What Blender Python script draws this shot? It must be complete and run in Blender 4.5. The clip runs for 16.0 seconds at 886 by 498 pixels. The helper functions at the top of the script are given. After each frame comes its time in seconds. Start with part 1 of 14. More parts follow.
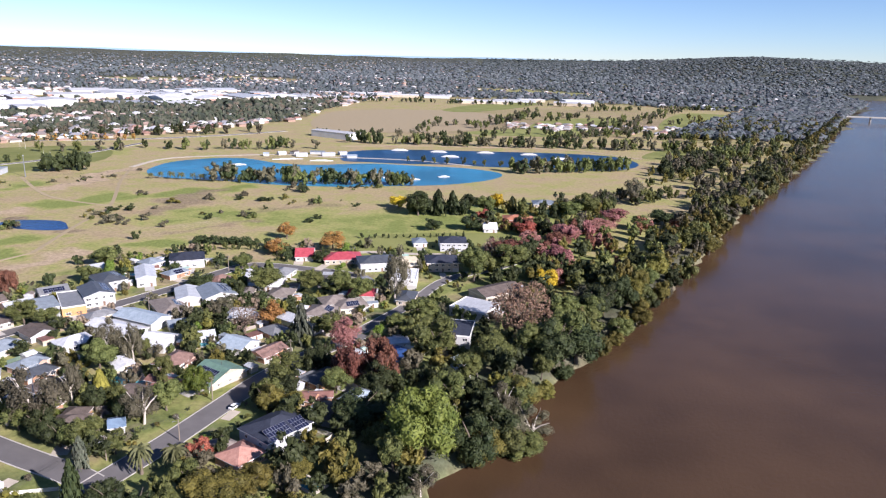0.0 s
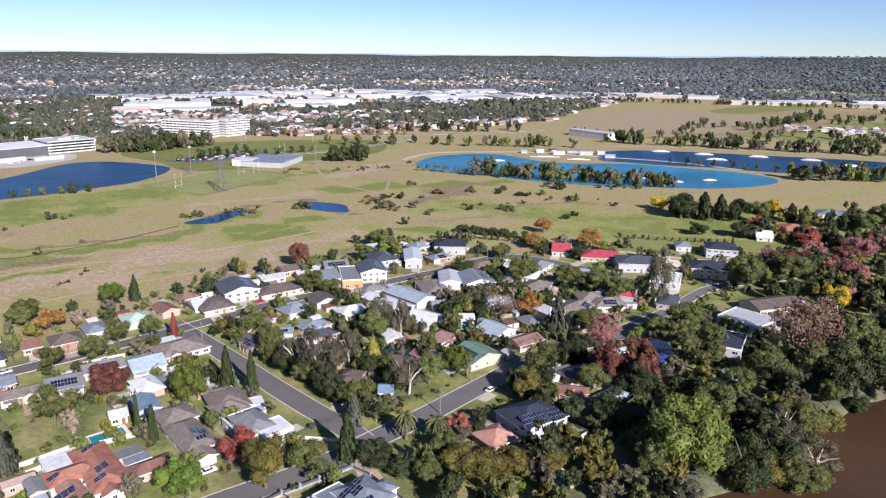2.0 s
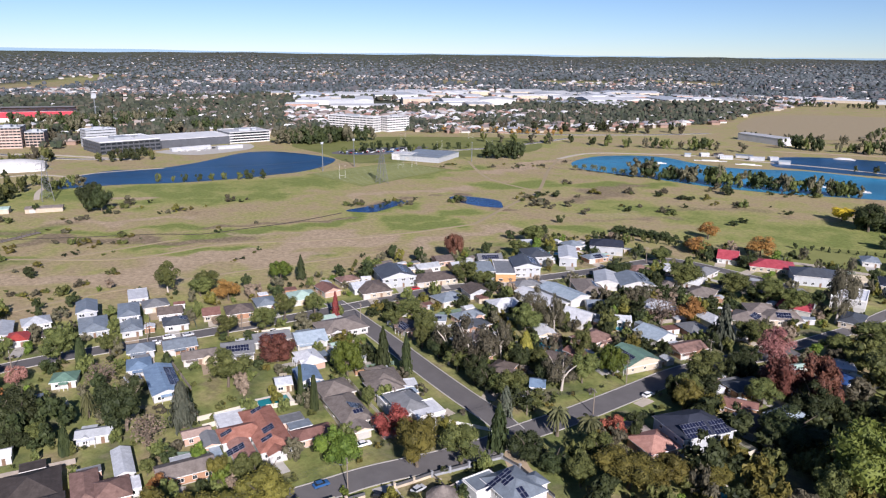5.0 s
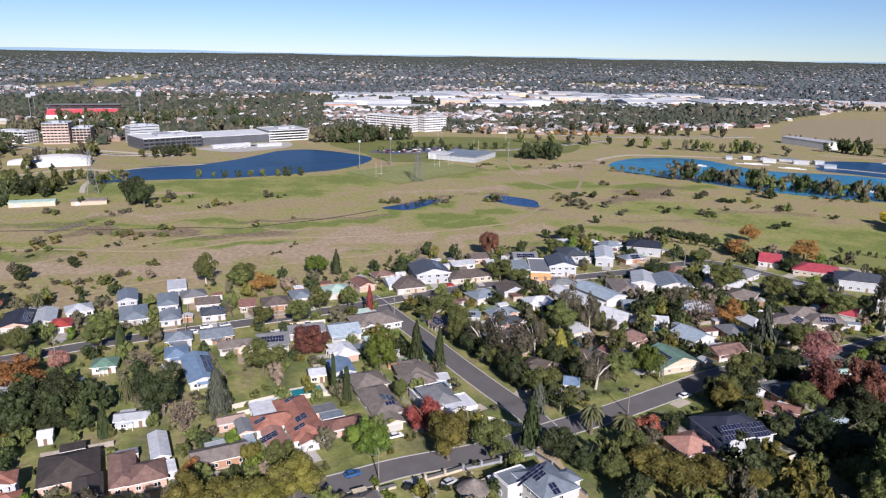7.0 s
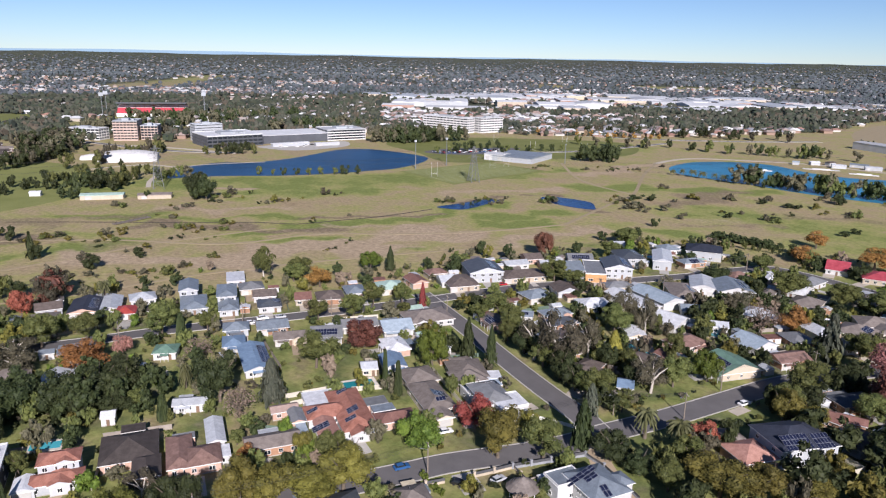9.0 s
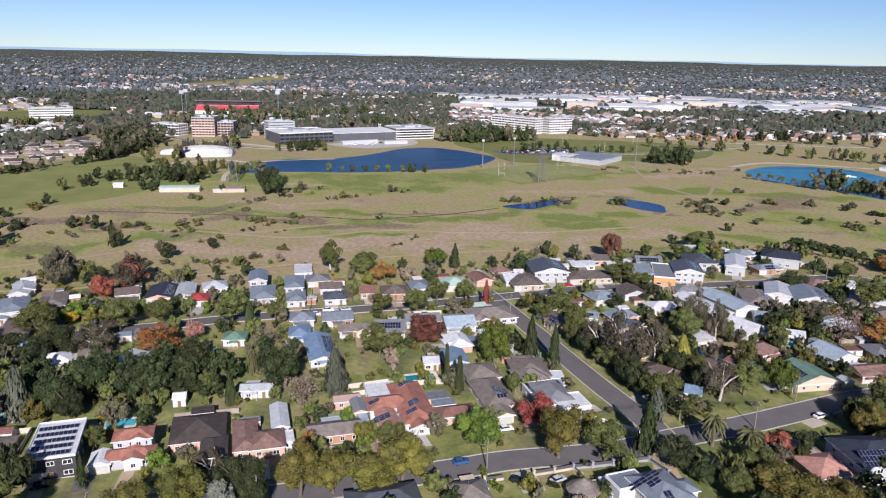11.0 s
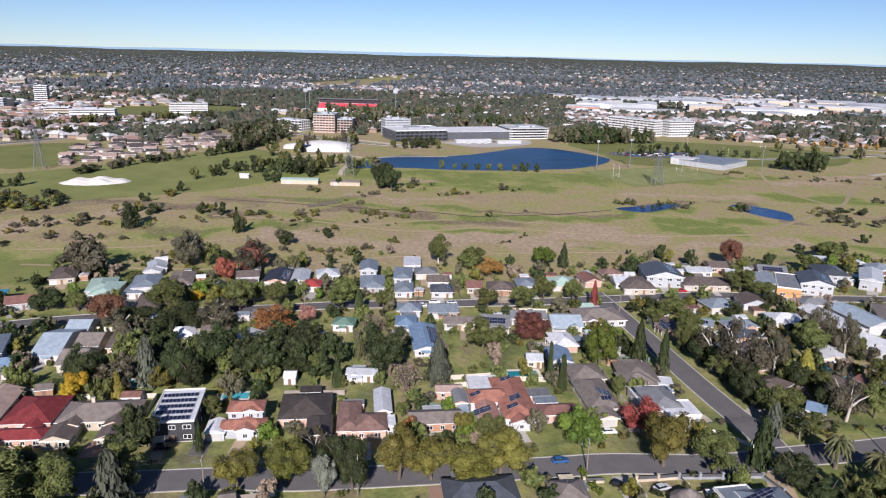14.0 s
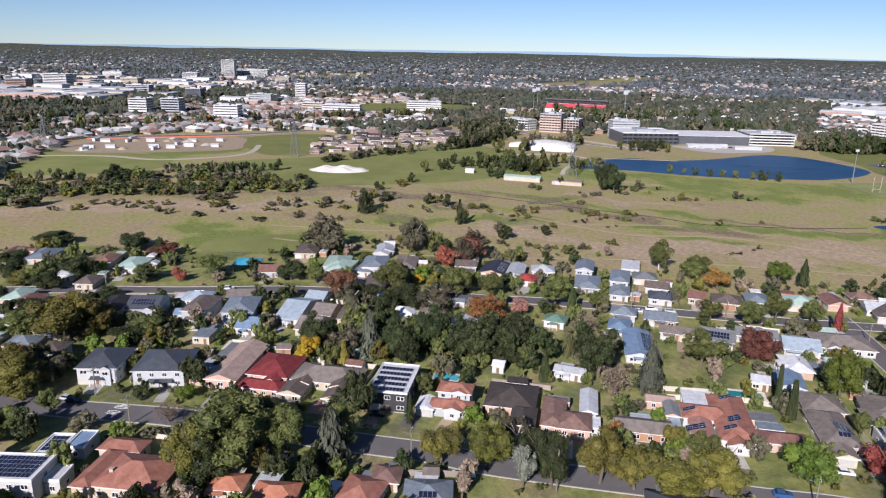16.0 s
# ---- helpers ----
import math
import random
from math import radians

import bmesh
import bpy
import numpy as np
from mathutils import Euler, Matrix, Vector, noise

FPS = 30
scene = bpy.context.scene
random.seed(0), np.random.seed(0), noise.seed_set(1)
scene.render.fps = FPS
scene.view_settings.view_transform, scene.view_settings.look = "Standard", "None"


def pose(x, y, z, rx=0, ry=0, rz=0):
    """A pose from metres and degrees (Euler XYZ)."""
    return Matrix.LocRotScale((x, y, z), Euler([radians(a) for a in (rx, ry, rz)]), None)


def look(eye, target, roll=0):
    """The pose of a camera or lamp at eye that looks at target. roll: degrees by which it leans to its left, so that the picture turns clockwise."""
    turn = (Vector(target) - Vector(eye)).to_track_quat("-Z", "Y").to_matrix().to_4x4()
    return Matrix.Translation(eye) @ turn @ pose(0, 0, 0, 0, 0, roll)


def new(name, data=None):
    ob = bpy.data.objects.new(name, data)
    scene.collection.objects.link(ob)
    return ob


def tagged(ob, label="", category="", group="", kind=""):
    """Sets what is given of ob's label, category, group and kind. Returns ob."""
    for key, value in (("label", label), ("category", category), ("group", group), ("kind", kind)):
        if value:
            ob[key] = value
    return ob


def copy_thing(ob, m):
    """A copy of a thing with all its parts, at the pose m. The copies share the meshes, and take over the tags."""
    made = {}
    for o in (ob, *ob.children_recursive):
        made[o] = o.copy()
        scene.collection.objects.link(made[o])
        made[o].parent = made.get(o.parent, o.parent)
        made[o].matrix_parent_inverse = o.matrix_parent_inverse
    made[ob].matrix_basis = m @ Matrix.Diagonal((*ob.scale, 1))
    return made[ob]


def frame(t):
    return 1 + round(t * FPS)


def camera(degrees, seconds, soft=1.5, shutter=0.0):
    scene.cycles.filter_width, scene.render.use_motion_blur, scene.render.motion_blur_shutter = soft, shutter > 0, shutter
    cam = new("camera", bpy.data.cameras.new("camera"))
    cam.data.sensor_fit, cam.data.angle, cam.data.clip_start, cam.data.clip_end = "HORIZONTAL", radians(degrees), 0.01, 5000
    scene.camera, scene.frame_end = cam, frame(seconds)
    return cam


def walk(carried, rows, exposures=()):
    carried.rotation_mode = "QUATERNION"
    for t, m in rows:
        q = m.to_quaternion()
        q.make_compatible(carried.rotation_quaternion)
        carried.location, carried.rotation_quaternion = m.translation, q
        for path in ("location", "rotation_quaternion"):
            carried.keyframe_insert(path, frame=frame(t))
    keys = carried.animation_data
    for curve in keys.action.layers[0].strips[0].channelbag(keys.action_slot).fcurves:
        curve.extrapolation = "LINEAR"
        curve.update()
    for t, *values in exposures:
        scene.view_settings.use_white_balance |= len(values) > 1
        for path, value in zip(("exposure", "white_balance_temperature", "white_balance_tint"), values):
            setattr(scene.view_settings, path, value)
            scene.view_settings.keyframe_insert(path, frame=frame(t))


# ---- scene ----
cam = camera(64.23, 16.0, soft=1.2)
PATH = [
    (0.0, (0.00, 0.00, 120.00), (-1.16, 96.41, 93.46), 1.67),
    (0.5, (-2.83, 0.15, 119.02), (-21.72, 94.57, 92.05), 1.05),
    (1.0, (-4.15, 1.08, 117.71), (-35.48, 92.13, 90.73), 0.69),
    (1.5, (-6.15, 1.66, 116.31), (-39.10, 92.16, 89.42), 0.58),
    (2.0, (-8.39, 1.98, 114.89), (-42.87, 91.93, 88.05), 0.51),
    (2.5, (-10.54, 2.09, 113.72), (-45.96, 91.68, 86.89), 0.50),
    (3.0, (-12.25, 2.02, 112.95), (-47.88, 91.53, 86.15), 0.56),
    (3.5, (-13.16, 1.68, 112.38), (-54.29, 88.80, 85.54), 0.53),
    (4.0, (-13.31, 1.45, 111.86), (-60.36, 85.50, 85.00), 0.51),
    (6.5, (-13.48, 1.15, 108.49), (-68.86, 80.05, 81.87), 0.84),
    (7.0, (-13.49, 1.16, 107.81), (-70.29, 79.07, 81.25), 0.88),
    (7.5, (-13.45, 1.23, 107.12), (-71.65, 78.12, 80.64), 0.86),
    (8.0, (-13.56, 1.30, 106.57), (-73.11, 77.17, 80.15), 0.90),
    (8.5, (-13.69, 1.20, 106.11), (-74.79, 75.85, 79.76), 0.95),
    (9.0, (-13.70, 1.11, 105.71), (-76.47, 74.37, 79.38), 1.03),
    (11.5, (-13.83, 0.98, 103.46), (-84.93, 66.19, 77.12), 1.16),
    (12.0, (-13.74, 1.00, 103.02), (-86.55, 64.29, 76.70), 1.13),
    (12.5, (-13.57, 1.02, 102.72), (-88.03, 62.33, 76.35), 1.21),
    (13.0, (-13.46, 1.07, 102.38), (-89.52, 60.36, 75.94), 1.26),
    (13.5, (-13.44, 1.15, 101.98), (-90.96, 58.50, 75.51), 1.29),
    (14.0, (-13.49, 1.12, 101.44), (-92.61, 56.25, 74.96), 1.33),
    (14.5, (-13.60, 0.92, 100.86), (-95.02, 52.60, 74.39), 1.34),
    (15.0, (-13.70, 0.77, 100.31), (-99.10, 45.47, 73.71), 1.28),
    (15.5, (-13.72, 0.68, 99.76), (-102.89, 37.20, 73.03), 1.24),
    (16.0, (-13.73, 0.59, 99.19), (-105.91, 28.54, 72.30), 1.14),
]
walk(cam, [(t, look(eye, target, roll)) for t, eye, target, roll in PATH], [(0.0, 0.95, 6500, 13.5), (1.0, 0.82, 6500, 13), (3.0, 0.60, 6500, 12), (9.0, 0.41, 6500, 11), (16.0, 0.36, 6500, 11)])
# ---- world and sun ----
SUN_EL, SUN_AZ = 29.0, 129.0   # degrees; azimuth clockwise from +y
world = bpy.data.worlds.new("sky")
scene.world = world
world.use_nodes = True
_n = world.node_tree.nodes
_sky = _n.new("ShaderNodeTexSky")
_sky.sky_type = "NISHITA"
_sky.sun_disc = False
_sky.sun_elevation, _sky.sun_rotation = radians(SUN_EL), radians(SUN_AZ)
_sky.altitude, _sky.air_density, _sky.dust_density, _sky.ozone_density = 0, 0.7, 0.0, 3.0
_tint = _n.new("ShaderNodeMix")
_tint.data_type, _tint.blend_type = "RGBA", "MULTIPLY"
_tint.inputs["Factor"].default_value = 1.0
_tint.inputs["B"].default_value = (0.90, 0.985, 1.20, 1)
world.node_tree.links.new(_sky.outputs["Color"], _tint.inputs["A"])
world.node_tree.links.new(_tint.outputs["Result"], _n["Background"].inputs["Color"])
_n["Background"].inputs["Strength"].default_value = 0.062
sun_data = bpy.data.lights.new("sun", "SUN")
sun_data.energy, sun_data.angle, sun_data.color = 5.3, radians(0.55), (1.0, 0.938, 0.965)
sun = new("sun", sun_data)
_d = Vector((math.sin(radians(SUN_AZ)) * math.cos(radians(SUN_EL)), math.cos(radians(SUN_AZ)) * math.cos(radians(SUN_EL)), math.sin(radians(SUN_EL))))
sun.matrix_world = look(_d * 300, (0, 0, 0))
# ---- materials ----
def nodes_of(name):
    m = bpy.data.materials.new(name)
    m.use_nodes = True
    t = m.node_tree
    return m, t.nodes, t.links, t.nodes["Principled BSDF"]


def ramp(nodes, stops, interpolation="LINEAR"):
    r = nodes.new("ShaderNodeValToRGB")
    e = r.color_ramp.elements
    r.color_ramp.interpolation = interpolation
    while len(e) < len(stops):
        e.new(0.5)
    for el, (pos, col) in zip(e, stops):
        el.position, el.color = pos, (*col, 1)
    return r


def noise_tex(nodes, links, scale, detail=4.0, rough=0.6, coords="Object", vec=None):
    n = nodes.new("ShaderNodeTexNoise")
    n.inputs["Scale"].default_value, n.inputs["Detail"].default_value, n.inputs["Roughness"].default_value = scale, detail, rough
    if vec is None:
        vec = nodes.new("ShaderNodeTexCoord").outputs[coords]
    links.new(vec, n.inputs["Vector"])
    return n


def surface(name, c1, c2, scale=1.0, fine=8.0, rough=0.8, metal=0.0, bump=0.15, vary=0.12, island=False, coords="Object", spec=0.3):
    """A worn surface: two tones in large stains, fine grain, bump, and a tone that differs from piece to piece."""
    m, n, l, b = nodes_of(name)
    big = noise_tex(n, l, scale, 3, coords=coords)
    small = noise_tex(n, l, fine, 5, 0.7, coords=coords)
    r = ramp(n, [(0.3, c1), (0.7, c2)])
    mixf = n.new("ShaderNodeMath")
    mixf.operation = "MULTIPLY_ADD"
    l.new(small.outputs["Fac"], mixf.inputs[0])
    mixf.inputs[1].default_value = 0.4
    sc = n.new("ShaderNodeMath")
    sc.operation = "MULTIPLY"
    l.new(big.outputs["Fac"], sc.inputs[0])
    sc.inputs[1].default_value = 0.6
    l.new(sc.outputs[0], mixf.inputs[2])
    l.new(mixf.outputs[0], r.inputs["Fac"])
    if island:
        rnd = n.new("ShaderNodeNewGeometry").outputs["Random Per Island"]
    else:
        rnd = n.new("ShaderNodeObjectInfo").outputs["Random"]
    hsv = n.new("ShaderNodeHueSaturation")
    mr = n.new("ShaderNodeMapRange")
    mr.inputs["To Min"].default_value, mr.inputs["To Max"].default_value = 1 - vary, 1 + vary
    l.new(rnd, mr.inputs["Value"])
    l.new(mr.outputs[0], hsv.inputs["Value"])
    l.new(r.outputs["Color"], hsv.inputs["Color"])
    l.new(hsv.outputs["Color"], b.inputs["Base Color"])
    b.inputs["Roughness"].default_value, b.inputs["Metallic"].default_value = rough, metal
    b.inputs["Specular IOR Level"].default_value = spec
    if bump:
        bp = n.new("ShaderNodeBump")
        bp.inputs["Strength"].default_value, bp.inputs["Distance"].default_value = bump, 0.05
        l.new(small.outputs["Fac"], bp.inputs["Height"])
        l.new(bp.outputs["Normal"], b.inputs["Normal"])
    return m


def choice(name, colours, rough=0.7, fine=3.0, metal=0.0, amount=0.15):
    """One of several colours for each island of a joined mesh, with fine grain."""
    m, n, l, b = nodes_of(name)
    rnd = n.new("ShaderNodeNewGeometry").outputs["Random Per Island"]
    k = len(colours)
    r = ramp(n, [(i / k, c) for i, c in enumerate(colours)], "CONSTANT")
    l.new(rnd, r.inputs["Fac"])
    nz = noise_tex(n, l, fine, 3)
    mr = n.new("ShaderNodeMapRange")
    mr.inputs["To Min"].default_value, mr.inputs["To Max"].default_value = 1 - amount, 1 + amount
    l.new(nz.outputs["Fac"], mr.inputs["Value"])
    hsv = n.new("ShaderNodeHueSaturation")
    l.new(r.outputs["Color"], hsv.inputs["Color"])
    l.new(mr.outputs[0], hsv.inputs["Value"])
    l.new(hsv.outputs["Color"], b.inputs["Base Color"])
    b.inputs["Roughness"].default_value, b.inputs["Metallic"].default_value = rough, metal
    return m


def foliage(name, dark, light, vary=0.25, coords_scale=0.35):
    """Leaves: tone from leaf to leaf, from clump to clump and from tree to tree, partly letting light through."""
    m, n, l, b = nodes_of(name)
    rnd = n.new("ShaderNodeNewGeometry").outputs["Random Per Island"]
    nz = noise_tex(n, l, coords_scale, 2)
    add = n.new("ShaderNodeMath")
    add.operation = "MULTIPLY_ADD"
    l.new(rnd, add.inputs[0])
    add.inputs[1].default_value = 0.45
    l.new(nz.outputs["Fac"], add.inputs[2])
    r = ramp(n, [(0.3, dark), (0.95, light)])
    l.new(add.outputs[0], r.inputs["Fac"])
    hsv = n.new("ShaderNodeHueSaturation")
    mr = n.new("ShaderNodeMapRange")
    mr.inputs["To Min"].default_value, mr.inputs["To Max"].default_value = 1 - vary, 1 + vary
    obr = n.new("ShaderNodeObjectInfo").outputs["Random"]
    l.new(obr, mr.inputs["Value"])
    l.new(mr.outputs[0], hsv.inputs["Value"])
    hm = n.new("ShaderNodeMapRange")
    hm.inputs["To Min"].default_value, hm.inputs["To Max"].default_value = 0.485, 0.515
    l.new(obr, hm.inputs["Value"])
    l.new(hm.outputs[0], hsv.inputs["Hue"])
    l.new(r.outputs["Color"], hsv.inputs["Color"])
    l.new(hsv.outputs["Color"], b.inputs["Base Color"])
    b.inputs["Roughness"].default_value = 0.65
    b.inputs["Specular IOR Level"].default_value = 0.25
    tr = n.new("ShaderNodeBsdfTranslucent")
    l.new(hsv.outputs["Color"], tr.inputs["Color"])
    mx = n.new("ShaderNodeMixShader")
    mx.inputs[0].default_value = 0.14
    l.new(b.outputs[0], mx.inputs[1])
    l.new(tr.outputs[0], mx.inputs[2])
    l.new(mx.outputs[0], n["Material Output"].inputs["Surface"])
    return m


def water(name, colour, rough, wave_scale, wave, spec=0.5):
    m, n, l, b = nodes_of(name)
    big = noise_tex(n, l, 0.012, 3)
    r = ramp(n, [(0.32, tuple(0.62 * c for c in colour)), (0.5, tuple(0.9 * c for c in colour)), (0.68, tuple(1.12 * c for c in colour))])
    l.new(big.outputs["Fac"], r.inputs["Fac"])
    l.new(r.outputs["Color"], b.inputs["Base Color"])
    b.inputs["Roughness"].default_value, b.inputs["IOR"].default_value = rough, 1.33
    b.inputs["Specular IOR Level"].default_value = spec
    w = noise_tex(n, l, wave_scale, 4, 0.65)
    bp = n.new("ShaderNodeBump")
    bp.inputs["Strength"].default_value, bp.inputs["Distance"].default_value = wave, 0.3
    l.new(w.outputs["Fac"], bp.inputs["Height"])
    l.new(bp.outputs["Normal"], b.inputs["Normal"])
    return m


def ground_material():
    """Dry grass, green grass, bare soil, scrub and lawn by the land cover, broken up by noise at several scales."""
    m, n, l, b = nodes_of("grassland")
    co = n.new("ShaderNodeTexCoord").outputs["Object"]
    at = n.new("ShaderNodeAttribute")
    at.attribute_name = "cover"
    sep = n.new("ShaderNodeSeparateColor")
    l.new(at.outputs["Color"], sep.inputs[0])
    n1 = noise_tex(n, l, 0.03, 6, 0.62, vec=co)
    n2 = noise_tex(n, l, 0.11, 5, 0.68, vec=co)
    n3 = noise_tex(n, l, 1.3, 4, 0.7, vec=co)
    n4 = noise_tex(n, l, 0.4, 4, 0.75, vec=co)

    def madd(a, k, c):
        q = n.new("ShaderNodeMath")
        q.operation = "MULTIPLY_ADD"
        l.new(a, q.inputs[0])
        q.inputs[1].default_value = k
        if isinstance(c, float):
            q.inputs[2].default_value = c
        else:
            l.new(c, q.inputs[2])
        return q.outputs[0]

    def blend(fac, a, c):
        q = n.new("ShaderNodeMix")
        q.data_type = "RGBA"
        l.new(fac, q.inputs["Factor"])
        l.new(a, q.inputs["A"])
        l.new(c, q.inputs["B"])
        return q.outputs["Result"]

    def tone(fac, stops):
        r = ramp(n, stops)
        l.new(fac, r.inputs["Fac"])
        return r.outputs["Color"]

    # from straw to fresh grass
    g = madd(n1.outputs["Fac"], 1.5, madd(n2.outputs["Fac"], 0.9, madd(n3.outputs["Fac"], 0.25, madd(sep.outputs[0], 0.75, -1.19))))
    land = tone(g, [(0.0, (0.245, 0.186, 0.114)), (0.25, (0.325, 0.254, 0.153)), (0.45, (0.312, 0.264, 0.134)), (0.60, (0.285, 0.268, 0.108)), (0.80, (0.245, 0.255, 0.086)), (1.0, (0.172, 0.202, 0.060))])
    tan = tone(madd(n2.outputs["Fac"], 0.6, madd(n4.outputs["Fac"], 0.4, 0.0)), [(0.3, (0.30, 0.228, 0.148)), (0.7, (0.43, 0.338, 0.230))])
    scrub = tone(madd(n2.outputs["Fac"], 0.5, madd(n4.outputs["Fac"], 0.5, 0.0)), [(0.32, (0.105, 0.085, 0.055)), (0.5, (0.205, 0.160, 0.105)), (0.68, (0.30, 0.235, 0.155))])
    # dark green-grey, kept close to the far crowns' colour
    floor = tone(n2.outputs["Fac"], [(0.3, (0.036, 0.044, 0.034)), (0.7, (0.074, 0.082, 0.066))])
    def edge(out):
        q = n.new("ShaderNodeMapRange")
        q.inputs["From Min"].default_value, q.inputs["From Max"].default_value = 0.35, 0.75
        l.new(madd(n2.outputs["Fac"], 0.7, madd(out, 1.0, -0.35)), q.inputs["Value"])
        return q.outputs[0]
    c = blend(edge(at.outputs["Alpha"]), land, tan)
    c = blend(edge(sep.outputs[1]), c, scrub)
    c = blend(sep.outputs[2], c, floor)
    mot = n.new("ShaderNodeMapRange")
    mot.inputs["From Min"].default_value, mot.inputs["From Max"].default_value = 0.3, 0.7
    mot.inputs["To Min"].default_value, mot.inputs["To Max"].default_value = 0.70, 1.28
    l.new(n4.outputs["Fac"], mot.inputs["Value"])
    hsv = n.new("ShaderNodeHueSaturation")
    l.new(c, hsv.inputs["Color"])
    l.new(mot.outputs[0], hsv.inputs["Value"])
    l.new(hsv.outputs["Color"], b.inputs["Base Color"])
    b.inputs["Roughness"].default_value = 0.95
    b.inputs["Specular IOR Level"].default_value = 0.1
    bp = n.new("ShaderNodeBump")
    bp.inputs["Strength"].default_value, bp.inputs["Distance"].default_value = 0.6, 0.3
    l.new(n3.outputs["Fac"], bp.inputs["Height"])
    l.new(bp.outputs["Normal"], b.inputs["Normal"])
    return m


GROUND = ground_material()
RIVER = water("river_water", (0.070, 0.041, 0.022), 0.16, 0.55, 0.35, 0.33)
LAKE = water("lake_water", (0.030, 0.19, 0.32), 0.32, 0.4, 0.4, 0.22)
LAKE_DEEP = water("deep_lake_water", (0.012, 0.056, 0.130), 0.34, 0.35, 0.35, 0.22)
ASPHALT = surface("asphalt", (0.105, 0.098, 0.098), (0.150, 0.142, 0.140), 0.15, 3, 0.92, bump=0.1)
CONCRETE = surface("concrete", (0.32, 0.30, 0.27), (0.46, 0.44, 0.40), 0.3, 3, 0.85)
# ---- ground ----
def smooth(a, b, x):
    t = np.clip((x - a) / (b - a), 0, 1)
    return t * t * (3 - 2 * t)


# The river's western edge: distance east of this line is water.
BANK_Y = np.array([-2500, -200, 100, 185, 225, 263, 305, 373, 547, 743, 1057, 1692, 2330, 2700, 3050], float)
BANK_X = np.array([-900, -190, -36, 3, 30, 48, 82, 123, 223, 345, 541, 918, 1327, 1500, 1500], float)


def bank_distance(x, y):
    return (x - np.interp(y, BANK_Y, BANK_X)) * 0.86 + 2.2 * np.sin(y * 0.11) + 1.4 * np.sin(y * 0.31 + 1)


def hill(x, y, cx, cy, ax, ay, h, turn=0.0):
    c, s = math.cos(radians(turn)), math.sin(radians(turn))
    u, v = (x - cx) * c + (y - cy) * s, -(x - cx) * s + (y - cy) * c
    return h * np.exp(-((u / ax) ** 2 + (v / ay) ** 2))


RIM_START, RIM_WIDTH, RIM_DEPTH, RIM_EYE = 3000.0, 1850.0, 3500.0, 121.0


def flat_distance(r):
    """How far away a point of a level plain would be that is seen where the raised rim at r is seen."""
    return np.where(r < RIM_START, r, RIM_START - RIM_DEPTH * np.log(np.clip(1 - (r - RIM_START) / RIM_WIDTH, 0.0028, 1)))


def rim_distance(d):
    return np.where(d < RIM_START, d, RIM_START + RIM_WIDTH * (1 - np.exp(-np.maximum(d - RIM_START, 0) / RIM_DEPTH)))


def ground_z(x, y):
    r = np.hypot(x, y)
    z = RIM_EYE * (1 - r / np.maximum(flat_distance(r), 1.0))
    az = np.degrees(np.arctan2(x, y))
    z = z + smooth(3900, 4750, r) * (2.5 * np.sin(az * 0.35) + 1.5 * np.sin(az * 0.9 + 1) + 0.8 * np.sin(az * 2.3))
    z = z + hill(x, y, 1750, 4050, 800, 600, 74) + hill(x, y, 1150, 4250, 1000, 600, 26)
    z = z + hill(x, y, 3150, 3500, 620, 900, 142, -20)
    bd = bank_distance(x, y)
    river = smooth(-9, 3, bd) * (1 - smooth(2700, 3050, y)) * (1 - smooth(700, 1500, x - np.interp(y, BANK_Y, BANK_X)))
    return z * (1 - river) - 7 * river


# distance at which the town begins, by azimuth from +y (degrees, east positive)
EDGE_AZ = np.array([-135, -108, -100, -92, -84, -78, -72, -66, -58, -50, -44, -40, -34, -28, -20, -13, -6, 0, 8, 20, 30, 45, 70])
EDGE_R = np.array([420, 560, 900, 920, 935, 850, 1010, 960, 900, 1010, 1040, 1010, 1020, 1030, 1120, 1250, 1950, 2050, 2050, 1950, 1900, 2700, 3600], float)


def strokes(x, y, lines):
    """Soft strokes over the land: ends, half width, strength."""
    out = 0 * x
    for x0, y0, x1, y1, w, k in lines:
        dx, dy = x1 - x0, y1 - y0
        t = np.clip(((x - x0) * dx + (y - y0) * dy) / (dx * dx + dy * dy), 0, 1)
        out = np.maximum(out, k * np.exp(-(((x - x0 - t * dx) ** 2 + (y - y0 - t * dy) ** 2) / (w * w * 1.7)) ** 1.5))
    return out


